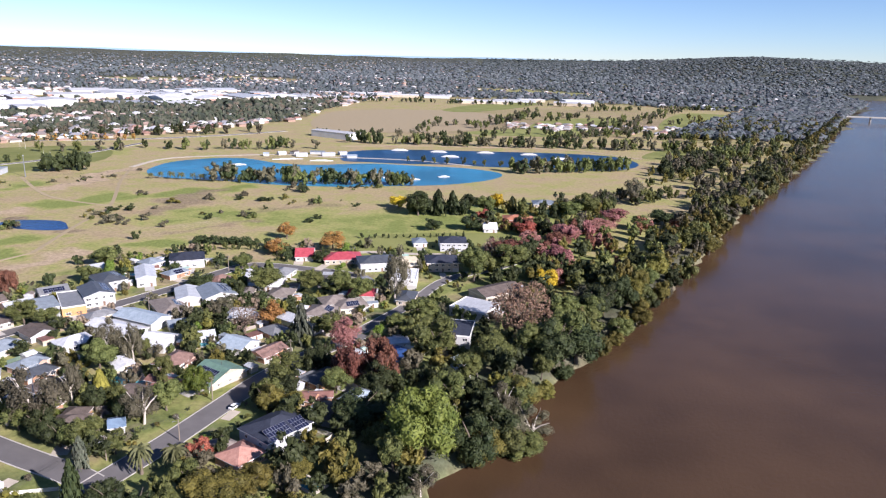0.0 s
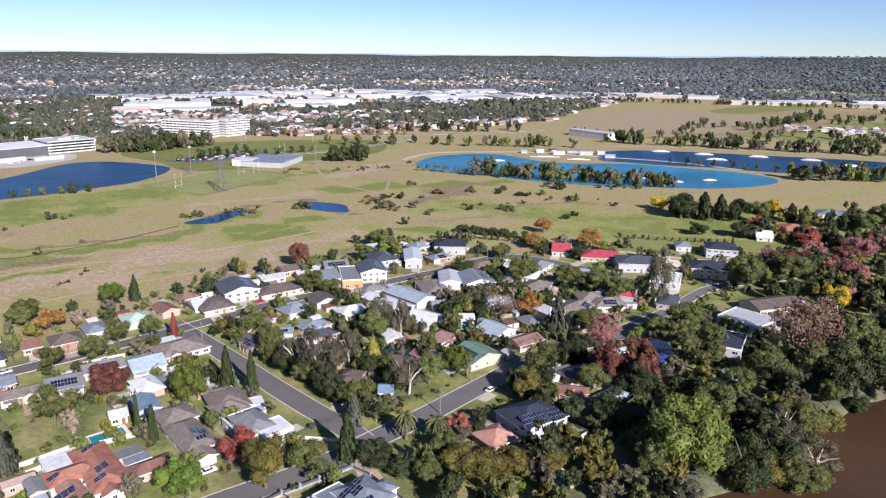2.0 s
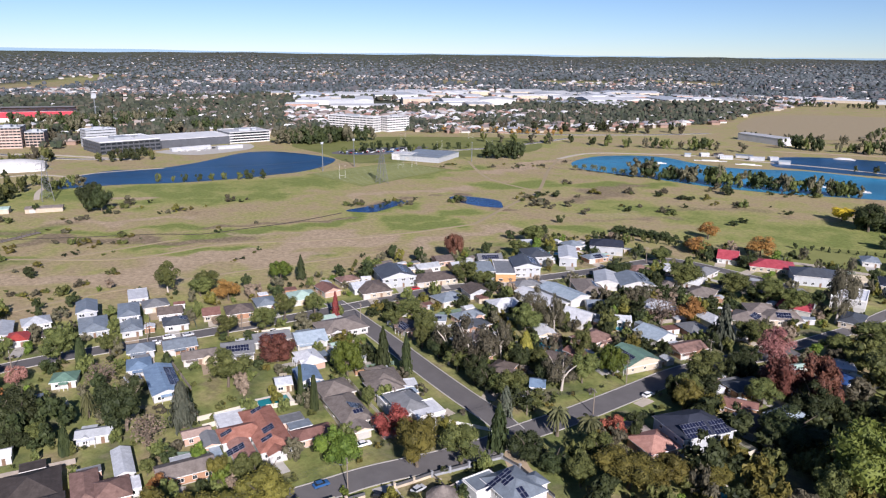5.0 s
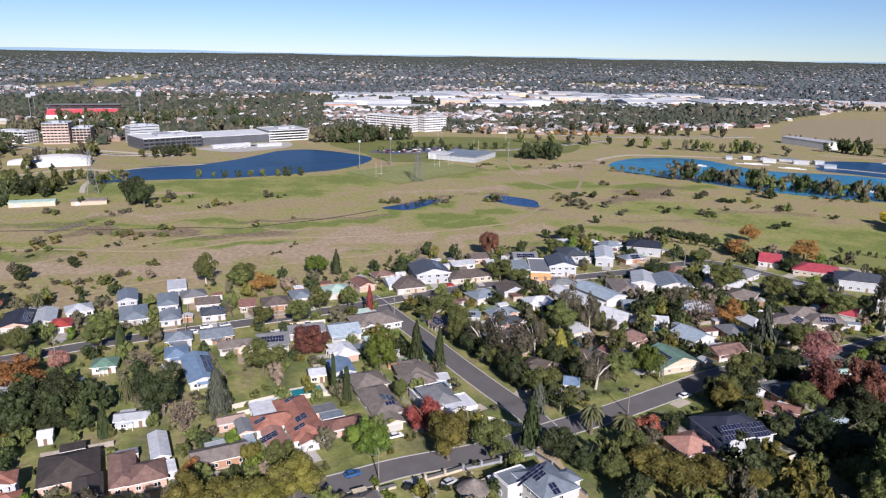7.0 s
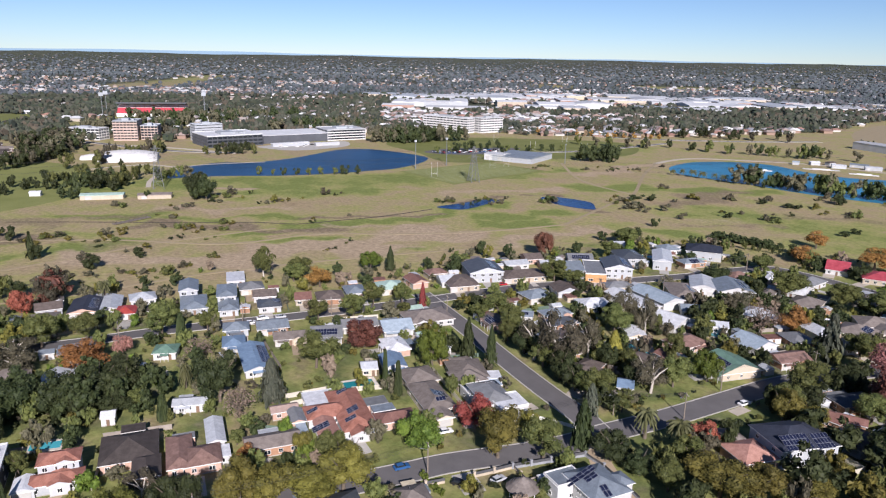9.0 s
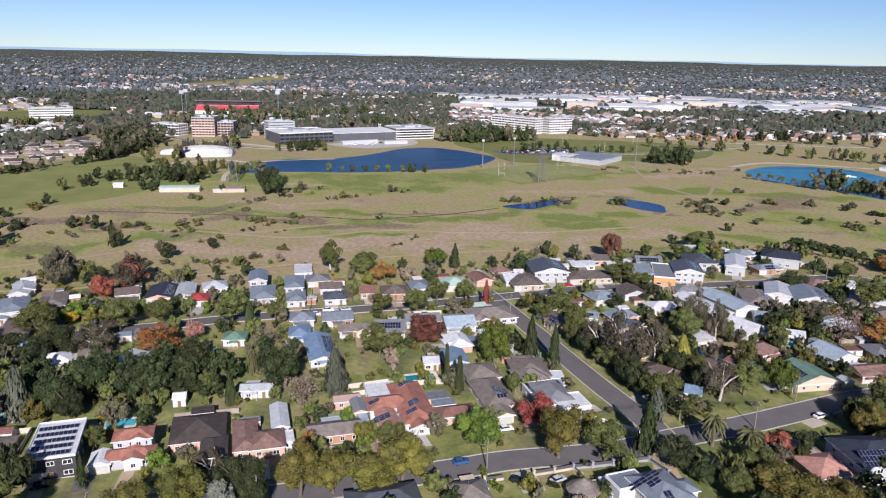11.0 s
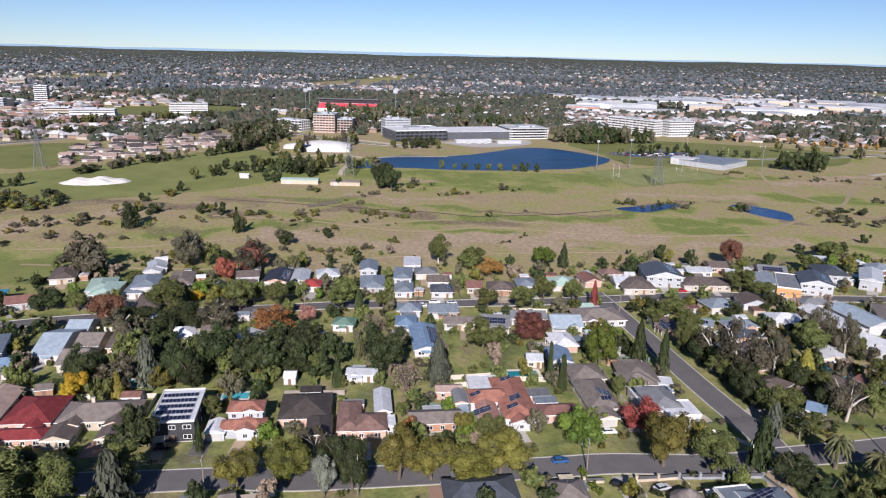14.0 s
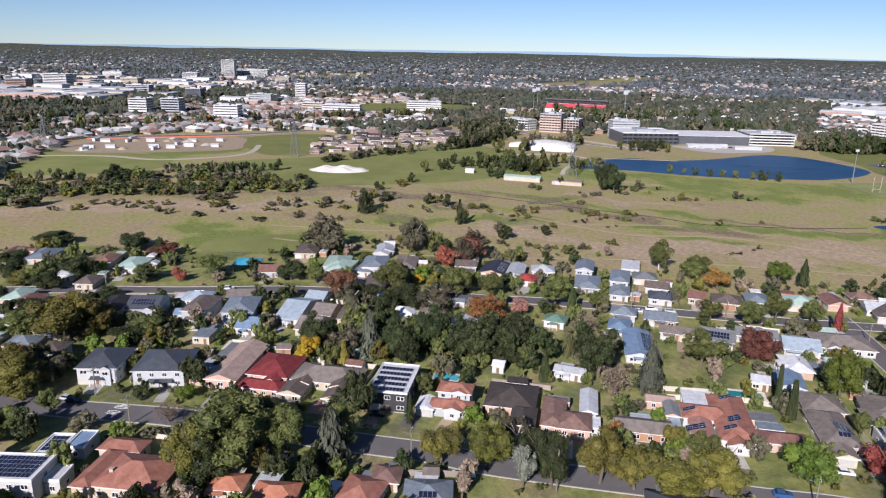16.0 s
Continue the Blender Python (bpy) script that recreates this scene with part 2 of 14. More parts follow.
FRESH = [(-561, 291, -495, 367, 30, 0.7), (-495, 367, -441, 449, 30, 0.7), (-477, 310, -429, 384, 14, 0.7), (-604, 179, -578, 222, 25, 0.8), (-495, 180, -463, 217, 8, 1.1), (-442, 226, -379, 297, 4, 0.9), (-373, 224, -368, 269, 6, 1.1),
         (-368, 269, -334, 326, 6, 1.1), (-334, 326, -322, 423, 6, 1.1), (-467, 134, -444, 166, 8, 0.9), (-293, 384, -267, 428, 10, 1.1), (-284, 364, -260, 388, 7, 1.2), (-299, 282, -275, 276, 4, 1), (-350, 239, -324, 268, 6, 0.8)]
FRESH_FAR = [(-305, 536, -199, 616, 13, 1.0), (-188, 508, -105, 510, 22, 0.6), (-208, 422, -183, 426, 8, 0.9), (-390, 531, -371, 611, 10, 0.8), (-439, 711, -419, 811, 28, 0.7), (-622, 70, -676, 152, 30, 1), (-676, 152, -645, 227, 30, 1),
             (-714, -194, -706, -102, 22, 0.9), (-706, -102, -772, 7, 22, 0.9), (-430, 89, -417, 121, 7, 1), (-412, 145, -413, 176, 7, 1), (-439, -27, -426, -5, 9, 0.9), (-395, 1, -380, 41, 18, 1.2), (-60, 480, 40, 540, 40, 0.7), (30, 420, 90, 520, 40, 0.6)]
STRAW = [(-391, 150, -318, 199, 13, 1), (-340, 220, -286, 277, 11, 1), (-304, 296, -269, 340, 8, 0.9), (-247, 333, -229, 408, 8, 0.9), (-471, 242, -422, 291, 7, 0.8), (-353, 284, -301, 323, 5, 0.7), (-372, 429, -319, 514, 7, 0.8), (-338, 596, -334, 708, 10, 0.9),
         (-218, 460, -170, 490, 8, 0.5), (-513, 318, -494, 327, 7, 0.9), (-498, -128, -497, -40, 13, 0.9), (-497, -40, -475, 31, 13, 0.9), (-496, 78, -495, 136, 9, 0.8), (-346, 187, -315, 254, 10, 0.9), (-315, 254, -306, 320, 10, 0.9), (-430, 47, -413, 71, 5, 0.8)]
SCRUB = [(-444, 208, -351, 273, 9, 0.8), (-379, 297, -334, 360, 5, 0.8), (-428, 150, -391, 181, 9, 0.5), (-505, 147, -473, 168, 9, 0.6), (-314, 472, -255, 456, 7, 0.9), (-253, 487, -212, 548, 7, 0.5), (-147, 539, -91, 556, 11, 0.6), (-346, 398, -332, 451, 6, 0.8),
         (-544, -116, -521, 58, 14, 0.6), (-490, 160, -458, 251, 7, 0.6), (-820, -60, -815, 20, 45, 0.9), (-554, 50, -507, 109, 11, 0.9), (-507, 109, -446, 158, 11, 0.8), (-440, 44, -426, 120, 8, 0.6), (-224, 523, -210, 605, 16, 0.7), (-179, 462, -137, 504, 6, 0.6), (-60, 1230, 380, 1420, 150, 0.62), (100, 1600, 420, 1700, 150, 0.5)]
SUBURB = [(-200, 40, 110, 110), (-190, 130, 110, 95), (-120, 230, 110, 90), (-60, 300, 90, 110), (-290, 0, 90, 130), (-10, 220, 60, 70), (-190, -60, 90, 80), (-330, -80, 70, 60), (10, 380, 90, 90), (-130, 340, 90, 60)]


def open_land(x, y):
    """Fields without trees among the distant woods, by a flowing pattern (1: open)."""
    q = np.sin(x * 0.0043 + 1.3 * np.sin(y * 0.0031 + 1)) + np.sin(y * 0.0052 + 1.5 * np.sin(x * 0.0024)) + 0.7 * np.sin((x + y) * 0.0093)
    return smooth(1.35, 1.7, q) * (1 - smooth(3200, 5200, np.hypot(x, y)))


def cover_at(x, y):
    """Shares of fresh grass, scrub, dark floor (under woods and in garden patches) and straw."""
    r = np.hypot(x, y)
    # uneven edges
    u = x + 7 * np.sin(y * 0.09 + 2 * np.sin(x * 0.043)) + 4 * np.sin(y * 0.23 + x * 0.11)
    v = y + 7 * np.sin(x * 0.083 + 2 * np.sin(y * 0.051)) + 4 * np.sin(x * 0.21 - y * 0.13)
    green = 0.40 + strokes(u, v, FRESH) + strokes(u, v, FRESH_FAR)
    straw, scrub = strokes(u, v, STRAW), strokes(u, v, SCRUB)
    sub = np.zeros_like(x)
    for cx, cy, a, b in SUBURB:
        sub = np.maximum(sub, 1 - smooth(0.85, 1.1, ((x - cx) / a) ** 2 + ((y - cy) / b) ** 2))
    patch = 0.5 + 0.25 * (np.sin(x * 0.21 + 1.3 * np.sin(y * 0.13)) + np.sin(y * 0.24 + 1.7 * np.sin(x * 0.11 + 2)))
    green = green + sub * (0.20 + 0.45 * smooth(0.75, 0.35, patch))
    scrub = np.maximum(scrub, sub * 0.6 * smooth(0.62, 0.9, patch))
    straw = np.maximum(straw * (1 - sub), sub * 0.5 * smooth(0.3, 0.1, patch))
    bd = bank_distance(x, y)
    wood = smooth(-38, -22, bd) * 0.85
    # gardens take some of the same dark floor colour, in patches
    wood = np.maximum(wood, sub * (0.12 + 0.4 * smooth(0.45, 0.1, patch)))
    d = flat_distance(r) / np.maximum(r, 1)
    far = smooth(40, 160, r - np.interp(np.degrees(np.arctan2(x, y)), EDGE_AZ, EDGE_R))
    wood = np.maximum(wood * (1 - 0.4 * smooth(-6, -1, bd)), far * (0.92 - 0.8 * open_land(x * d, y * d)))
    green = green + 0.3 * far * np.sin(x * 0.004)
    return np.clip(green, 0, 1.6), scrub, wood, straw


def axis(lo, a, b, hi, step):
    mid = list(np.arange(a, b + 0.1, step))
    out, d, v = [], step, b
    while v < hi:
        d = min(d * 1.12, 85)
        v += d
        out.append(min(v, hi + d))
    low, d, v = [], step, a
    while v > lo:
        d = min(d * 1.12, 85)
        v -= d
        low.append(v)
    return np.array(low[::-1] + mid + out)


def grid_mesh(name, xs, ys, zf):
    X, Y = np.meshgrid(xs, ys)
    Z = zf(X, Y)
    co = np.stack([X, Y, Z], -1).reshape(-1, 3)
    nx, ny = len(xs), len(ys)
    i = (np.arange(ny - 1)[:, None] * nx + np.arange(nx - 1)[None]).ravel()
    faces = np.stack([i, i + 1, i + nx + 1, i + nx], 1)
    me = bpy.data.meshes.new(name)
    me.from_pydata(co.tolist(), [], faces.tolist())
    return me, X.ravel(), Y.ravel()


_me, _X, _Y = grid_mesh("ground", axis(-5600, -900, 260, 5600, 4.5), axis(-5600, -160, 960, 5600, 4.5), ground_z)
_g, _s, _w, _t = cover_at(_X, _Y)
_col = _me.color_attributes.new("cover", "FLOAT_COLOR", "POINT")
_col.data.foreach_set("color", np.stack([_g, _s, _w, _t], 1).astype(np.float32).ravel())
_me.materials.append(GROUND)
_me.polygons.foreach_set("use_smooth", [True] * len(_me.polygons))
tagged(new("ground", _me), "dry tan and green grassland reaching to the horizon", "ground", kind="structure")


def sheet(name, outline, z, material, label, category="water"):
    """A flat closed shape with a smoothed outline."""
    pts, k = [], len(outline)
    for i in range(k):
        p0, p1, p2, p3 = (Vector(outline[(i + j) % k]) for j in (-1, 0, 1, 2))
        for s in range(6):
            t = s / 6
            pts.append(0.5 * ((2 * p1) + (p2 - p0) * t + (2 * p0 - 5 * p1 + 4 * p2 - p3) * t * t + (3 * p1 - p0 - 3 * p2 + p3) * t ** 3))
    bm = bmesh.new()
    f = bm.faces.new([bm.verts.new((p[0], p[1], z)) for p in pts])
    bmesh.ops.triangulate(bm, faces=[f])
    me = bpy.data.meshes.new(name)
    bm.normal_update()
    for fc in bm.faces:
        if fc.normal.z < 0:
            fc.normal_flip()
    bm.to_mesh(me)
    bm.free()
    me.materials.append(material)
    return tagged(new(name, me), label, category, kind="structure")


sheet("water_river", [(-1000, -2600), (3300, -2600), (3300, 3000), (1200, 3000), (400, 1800), (-100, 800), (-160, 100)], -4.0, RIVER, "wide brown river with a slightly rippled surface")
sheet("water_ski_lake", [(-306, 694), (-308, 740), (-296, 768), (-268, 792), (-235, 795), (-192, 768), (-155, 763), (-115, 779), (-85, 787), (-40, 780), (11, 774), (47, 750), (48, 722), (27, 692), (-10, 666), (-57, 652), (-106, 640), (-160, 640), (-220, 653), (-280, 662)], 0.12, LAKE, "bright blue cable ski lake with a grassy shore")
sheet("water_far_lake", [(-134, 872), (-100, 903), (-60, 914), (0, 918), (70, 921), (144, 922), (205, 905), (221, 850), (200, 806), (155, 786), (98, 795), (48, 788), (-12, 796), (-52, 792), (-95, 796), (-128, 804)], 0.12, LAKE_DEEP, "dark blue lake behind a narrow strip of land")
sheet("water_club_lake", [(-590, 303), (-619, 328), (-634, 353), (-638, 383), (-623, 403), (-614, 424), (-615, 460), (-625, 500), (-634, 530), (-631, 553), (-616, 568), (-595, 573), (-560, 574), (-528, 569), (-513, 556), (-499, 527), (-492, 486), (-500, 456), (-508, 428), (-532, 383), (-564, 346), (-578, 322)], 0.12, LAKE_DEEP, "deep blue lake in front of the club building")
# ---- building helpers ----
def mesh_of(name, verts, faces, materials, mat_index=None, smooth_faces=False):
    me = bpy.data.meshes.new(name)
    me.from_pydata([tuple(v) for v in verts], [], [tuple(f) for f in faces])
    for m in materials if isinstance(materials, (list, tuple)) else [materials]:
        me.materials.append(m)
    if mat_index is not None:
        me.polygons.foreach_set("material_index", mat_index)
    if smooth_faces:
        me.polygons.foreach_set("use_smooth", [True] * len(me.polygons))
    return me


def child(name, me, parent, m=None, label=""):
    ob = new(name, me)
    ob.parent = parent
    if m is not None:
        ob.matrix_basis = m
    return tagged(ob, label) if label else ob


def thing(name, m, label, category, group="", kind="", me=None):
    ob = new(name, me)
    ob.matrix_basis = m
    return tagged(ob, label, category, group, kind)


class Soup:
    """Vertices and faces gathered for one mesh."""

    def __init__(self):
        self.v, self.f, self.i = [], [], []

    def add(self, verts, faces, index=0):
        k = len(self.v)
        self.v.extend(verts)
        self.f.extend([tuple(a + k for a in f) for f in faces])
        self.i.extend([index] * len(faces))

    def box(self, x0, y0, z0, x1, y1, z1, index=0):
        self.add([(x0, y0, z0), (x1, y0, z0), (x1, y1, z0), (x0, y1, z0), (x0, y0, z1), (x1, y0, z1), (x1, y1, z1), (x0, y1, z1)],
                 [(3, 2, 1, 0), (4, 5, 6, 7), (0, 1, 5, 4), (1, 2, 6, 5), (2, 3, 7, 6), (3, 0, 4, 7)], index)

    def stack(self, rings, indices, top, bottom=0):
        """Rectangles (half width, half depth, height) joined one above the other into one closed skin."""
        v = [(sx * a, sy * b, z) for a, b, z in rings for sx, sy in ((-1, -1), (1, -1), (1, 1), (-1, 1))]
        self.add(v, [(3, 2, 1, 0)], bottom)
        k = len(self.v) - len(v)
        for r, q in enumerate(indices):
            o = k + 4 * r
            self.f.extend([(o + c, o + (c + 1) % 4, o + 4 + (c + 1) % 4, o + 4 + c) for c in range(4)])
            self.i.extend([q] * 4)
        o = k + 4 * (len(rings) - 1)
        self.f.append((o, o + 1, o + 2, o + 3))
        self.i.append(top)

    def tube(self, pts, radii, sides=6, index=0):
        rings = []
        for j, (p, r) in enumerate(zip(pts, radii)):
            p = Vector(p)
            d = (Vector(pts[min(j + 1, len(pts) - 1)]) - Vector(pts[max(j - 1, 0)])).normalized()
            a = d.orthogonal().normalized()
            b = d.cross(a)
            rings.append([tuple(p + r * (a * math.cos(2 * math.pi * s / sides) + b * math.sin(2 * math.pi * s / sides))) for s in range(sides)])
        verts = [v for ring in rings for v in ring]
        faces = []
        for j in range(len(pts) - 1):
            for s in range(sides):
                faces.append((j * sides + s, j * sides + (s + 1) % sides, (j + 1) * sides + (s + 1) % sides, (j + 1) * sides + s))
        faces.append(tuple(range((len(pts) - 1) * sides, len(pts) * sides)))
        self.add(verts, faces, index)

    def mesh(self, name, materials):
        return mesh_of(name, self.v, self.f, materials, self.i)


# ---- trees ----
BARK = surface("bark", (0.09, 0.07, 0.05), (0.17, 0.14, 0.11), 1.0, 6, 0.95, bump=0.5)
PALE_BARK = surface("pale_bark", (0.38, 0.34, 0.29), (0.55, 0.50, 0.44), 1.0, 5, 0.85, bump=0.3)
LEAF = {
    "green": foliage("green_leaves", (0.034, 0.048, 0.015), (0.153, 0.164, 0.050)),
    "dark": foliage("dark_leaves", (0.013, 0.022, 0.009), (0.056, 0.068, 0.024)),
    "olive": foliage("olive_leaves", (0.047, 0.048, 0.012), (0.177, 0.154, 0.035)),
    "yellowgreen": foliage("yellow_green_leaves", (0.045, 0.062, 0.012), (0.165, 0.178, 0.038)),
    "lime": foliage("bright_green_leaves", (0.037, 0.064, 0.011), (0.143, 0.187, 0.031)),
    "gum": foliage("gum_leaves", (0.043, 0.041, 0.026), (0.141, 0.126, 0.079)),
    "greygum": foliage("silver_leaves", (0.08, 0.09, 0.07), (0.22, 0.23, 0.18)),
    "greypine": foliage("grey_needles", (0.036, 0.046, 0.032), (0.126, 0.134, 0.094)),
    "orange": foliage("orange_leaves", (0.13, 0.058, 0.018), (0.35, 0.18, 0.058)),
    "red": foliage("red_leaves", (0.13, 0.030, 0.022), (0.38, 0.11, 0.080)),
    "maroon": foliage("maroon_leaves", (0.060, 0.027, 0.020), (0.195, 0.082, 0.052)),
    "pinkish": foliage("pink_leaves", (0.16, 0.060, 0.055), (0.38, 0.18, 0.16)),
    "yellow": foliage("yellow_leaves", (0.25, 0.16, 0.012), (0.58, 0.42, 0.04)),
    "sycamore": foliage("brown_leaves", (0.17, 0.105, 0.065), (0.37, 0.25, 0.165)),
    "bare": foliage("thin_brown_twigs", (0.12, 0.09, 0.07), (0.27, 0.20, 0.15)),
    "gold": foliage("golden_needles", (0.10, 0.10, 0.018), (0.32, 0.29, 0.06)),
    "palm": foliage("palm_fronds", (0.030, 0.036, 0.014), (0.13, 0.13, 0.055)),
}


def leaf_quads(rng, pos, nrm, size, jitter):
    """One leaf tuft at each place, facing roughly along its normal."""
    n = len(pos)
    d = nrm + rng.normal(0, jitter, (n, 3))
    d /= np.linalg.norm(d, axis=1)[:, None] + 1e-9
    a = np.cross(d, rng.normal(0, 1, (n, 3)))
    a /= np.linalg.norm(a, axis=1)[:, None] + 1e-9
    b = np.cross(d, a)
    s = (size * rng.uniform(0.6, 1.4, n))[:, None]
    k = rng.uniform(0.55, 0.9, n)[:, None]
    v = np.stack([pos - a * s, pos - b * s * k + d * s * 0.15, pos + a * s * rng.uniform(0.7, 1.1, n)[:, None], pos + b * s * k + d * s * 0.15], 1)
    return v.reshape(-1, 3)


def crown_points(rng, n, lobes, hollow=0.0):
    """Places and normals over a cloud of lobes (x, y, z, radius), none of them deep inside another lobe."""
    L = np.array(lobes)
    w = L[:, 3] ** 2
    got_p, got_n, total = [], [], 0
    while total < n:
        k = rng.choice(len(L), n * 2, p=w / w.sum())
        d = rng.normal(0, 1, (n * 2, 3))
        d /= np.linalg.norm(d, axis=1)[:, None]
        d[:, 2] = np.where((d[:, 2] < -0.4) & (rng.random(n * 2) < 0.6), -d[:, 2], d[:, 2])
        p = L[k, :3] + d * (L[k, 3] * rng.uniform(0.8, 1.08, n * 2))[:, None]
        q = np.linalg.norm((p[:, None] - L[None, :, :3]), axis=2) / L[None, :, 3]
        ok = (q < 0.75).sum(1) == 0
        if hollow:
            ok &= rng.random(n * 2) > hollow
        got_p.append(p[ok])
        got_n.append(d[ok])
        total += ok.sum()
    return np.concatenate(got_p)[:n], np.concatenate(got_n)[:n]


def blob(rng, lobes, scale):
    """Low inner body that keeps a crown from being seen through."""
    bm = bmesh.new()
    for x, y, z, r in lobes:
        m = Matrix.Translation((x, y, z)) @ Matrix.Diagonal((r * scale, r * scale, r * scale, 1)) @ pose(0, 0, 0, *rng.uniform(0, 360, 3))
        bmesh.ops.create_icosphere(bm, subdivisions=1, radius=1, matrix=m)
    v = [tuple(q.co) for q in bm.verts]
    bm.verts.index_update()
    f = [tuple(q.index for q in fc.verts) for fc in bm.faces]
    bm.free()
    return v, f


def broad_tree(seed, leaf, n, size, gaps=0.0, flat=1.0, trunk_share=0.28, core=0.80, bark=BARK, wide=1.0, nlobes=30, tri=False):
    """Crown and trunk meshes of a broad tree, one unit high and one unit in crown radius."""
    rng = np.random.default_rng(seed)
    lobes = []
    for _ in range(nlobes):
        d = rng.normal(0, 1, 3)
        d /= np.linalg.norm(d)
        rr = rng.uniform(0.30, 0.85)
        r = rng.uniform(0.17, 0.40) * (1.15 - 0.3 * abs(d[2]))
        zc = trunk_share + (1 - trunk_share) * 0.5
        lobes.append((d[0] * rr * wide, d[1] * rr * wide, d[2] * rr * flat, r))
    p, nn = crown_points(rng, n, lobes, gaps)
    v = leaf_quads(rng, p, nn, np.full(n, size), 0.55)
    f = np.arange(4 * n).reshape(-1, 4)
    if tri:
        f = f[:, :3]
    cv, cf = blob(rng, lobes, core) if core else ([], [])
    allv = np.concatenate([v, np.array(cv).reshape(-1, 3)])
    allf = f.tolist() + [tuple(a + 4 * n for a in q) for q in cf]
    # squeeze the crown between the trunk's top and one unit
    z = allv[:, 2]
    lo, hi = np.percentile(v[:, 2], 0.5), np.percentile(v[:, 2], 99.7)
    allv[:, 2] = trunk_share + (z - lo) / (hi - lo) * (1 - trunk_share)
    rad = np.percentile(np.hypot(v[:, 0], v[:, 1]), 97)
    allv[:, :2] /= rad
    crown = mesh_of("crown", allv, allf, LEAF[leaf])
    s = Soup()
    top = trunk_share + 0.35 * (1 - trunk_share)
    bend = rng.uniform(-0.06, 0.06, 2)
    s.tube([(0, 0, -0.02), (bend[0], bend[1], top * 0.5), (bend[0] * 2, bend[1] * 2, top)], [0.075, 0.055, 0.04], 7)
    for k in range(5 if core else 9):
        a = 2 * math.pi * k / (5 if core else 9) + rng.uniform(-0.4, 0.4)
        z0 = rng.uniform(0.55, 0.95) * top
        r = rng.uniform(0.4, 0.75)
        z1 = rng.uniform(0.6, 0.92)
        s.tube([(bend[0], bend[1], z0), (r * 0.5 * math.cos(a), r * 0.5 * math.sin(a), (z0 + z1) / 2 + 0.03), (r * math.cos(a), r * math.sin(a), z1)], [0.035, 0.022, 0.008], 5)
        if not core:
            for j in range(5):
                b = a + rng.uniform(-0.9, 0.9)
                q = rng.uniform(0.3, 0.8)
                o = (r * q * math.cos(a), r * q * math.sin(a), z0 + (z1 - z0) * q)
                s.tube([o, (o[0] + 0.3 * math.cos(b), o[1] + 0.3 * math.sin(b), min(0.98, o[2] + rng.uniform(0.08, 0.25)))], [0.013, 0.004], 4)
    return crown, s.mesh("trunk", bark)


def cone_tree(seed, leaf, n, size, tiers=0, power=1.0, base=0.08):
    rng = np.random.default_rng(seed)
    t = rng.random(n) ** 0.75
    z = base + (1 - base) * t
    r = (1 - t) ** power
    if tiers:
        ph = (t * tiers) % 1
        r = r * (0.62 + 0.42 * (1 - ph))
    else:
        r = np.minimum(r, (t + 0.06) * 6) * rng.uniform(0.85, 1.08, n)
    a = rng.uniform(0, 2 * math.pi, n)
    if tiers:
        a = a + 0.25 * np.sin(a * 5 + np.floor(t * tiers))
        r = r * (0.72 + 0.28 * np.cos(a * 7 + np.floor(t * tiers) * 2.1)) * rng.uniform(0.55, 1.05, n)
    p = np.stack([r * np.cos(a), r * np.sin(a), z], 1)
    nn = np.stack([np.cos(a), np.sin(a), np.full(n, 0.6)], 1)
    v = leaf_quads(rng, p, nn, np.full(n, size), 0.4)
    v[:, 2] = np.clip(v[:, 2], 0.01, 1.02)
    f = np.arange(4 * n).reshape(-1, 4).tolist()
    s = Soup()
    s.add([tuple(q) for q in v], f)
    s.tube([(0, 0, base), (0, 0, 0.4), (0, 0, 0.97)], [0.55 if not tiers else 0.3, 0.5 if not tiers else 0.22, 0.02], 8)
    crown = s.mesh("crown", LEAF[leaf])
    k = Soup()
    k.tube([(0, 0, -0.02), (0, 0, 0.5)], [0.10, 0.05], 6)
    return crown, k.mesh("trunk", BARK)


def palm_tree(seed, fronds=26, crown_share=0.42, trunk=0.045):
    """A crown of arching fronds over a plain trunk; one unit high and one in frond length."""
    rng = np.random.default_rng(seed)
    s = Soup()
    zt = 1 - crown_share * 0.5
    for k in range(fronds):
        a = k * 2.39996 + rng.uniform(-0.2, 0.2)
        up = 1 - 1.5 * k / fronds
        L = rng.uniform(0.85, 1.05)
        pts = []
        for j in range(6):
            u = j / 5
            pts.append(Vector((L * u * math.cos(a), L * u * math.sin(a), zt + crown_share * (0.55 * up * u - 0.55 * u * u + 0.06))))
        side = Vector((-math.sin(a), math.cos(a), 0))
        for j in range(5):
            p, q = pts[j], pts[j + 1]
            for sg in (-1, 1):
                w = 0.17 * (1 - abs(2 * j / 5 - 0.7) * 0.6)
                w2 = 0.17 * (1 - abs(2 * (j + 1) / 5 - 0.7) * 0.6) if j < 4 else 0.02
                s.add([tuple(p), tuple(q), tuple(q + sg * side * w2 - Vector((0, 0, 0.05))), tuple(p + sg * side * w - Vector((0, 0, 0.05)))], [(0, 1, 2, 3)])
    crown = s.mesh("crown", LEAF["palm"])
    k = Soup()
    k.tube([(0, 0, -0.02), (0.01, 0.01, 0.3), (0, 0, zt)], [trunk * 3.2, trunk * 2.4, trunk * 2.2], 8)
    return crown, k.mesh("trunk", BARK)


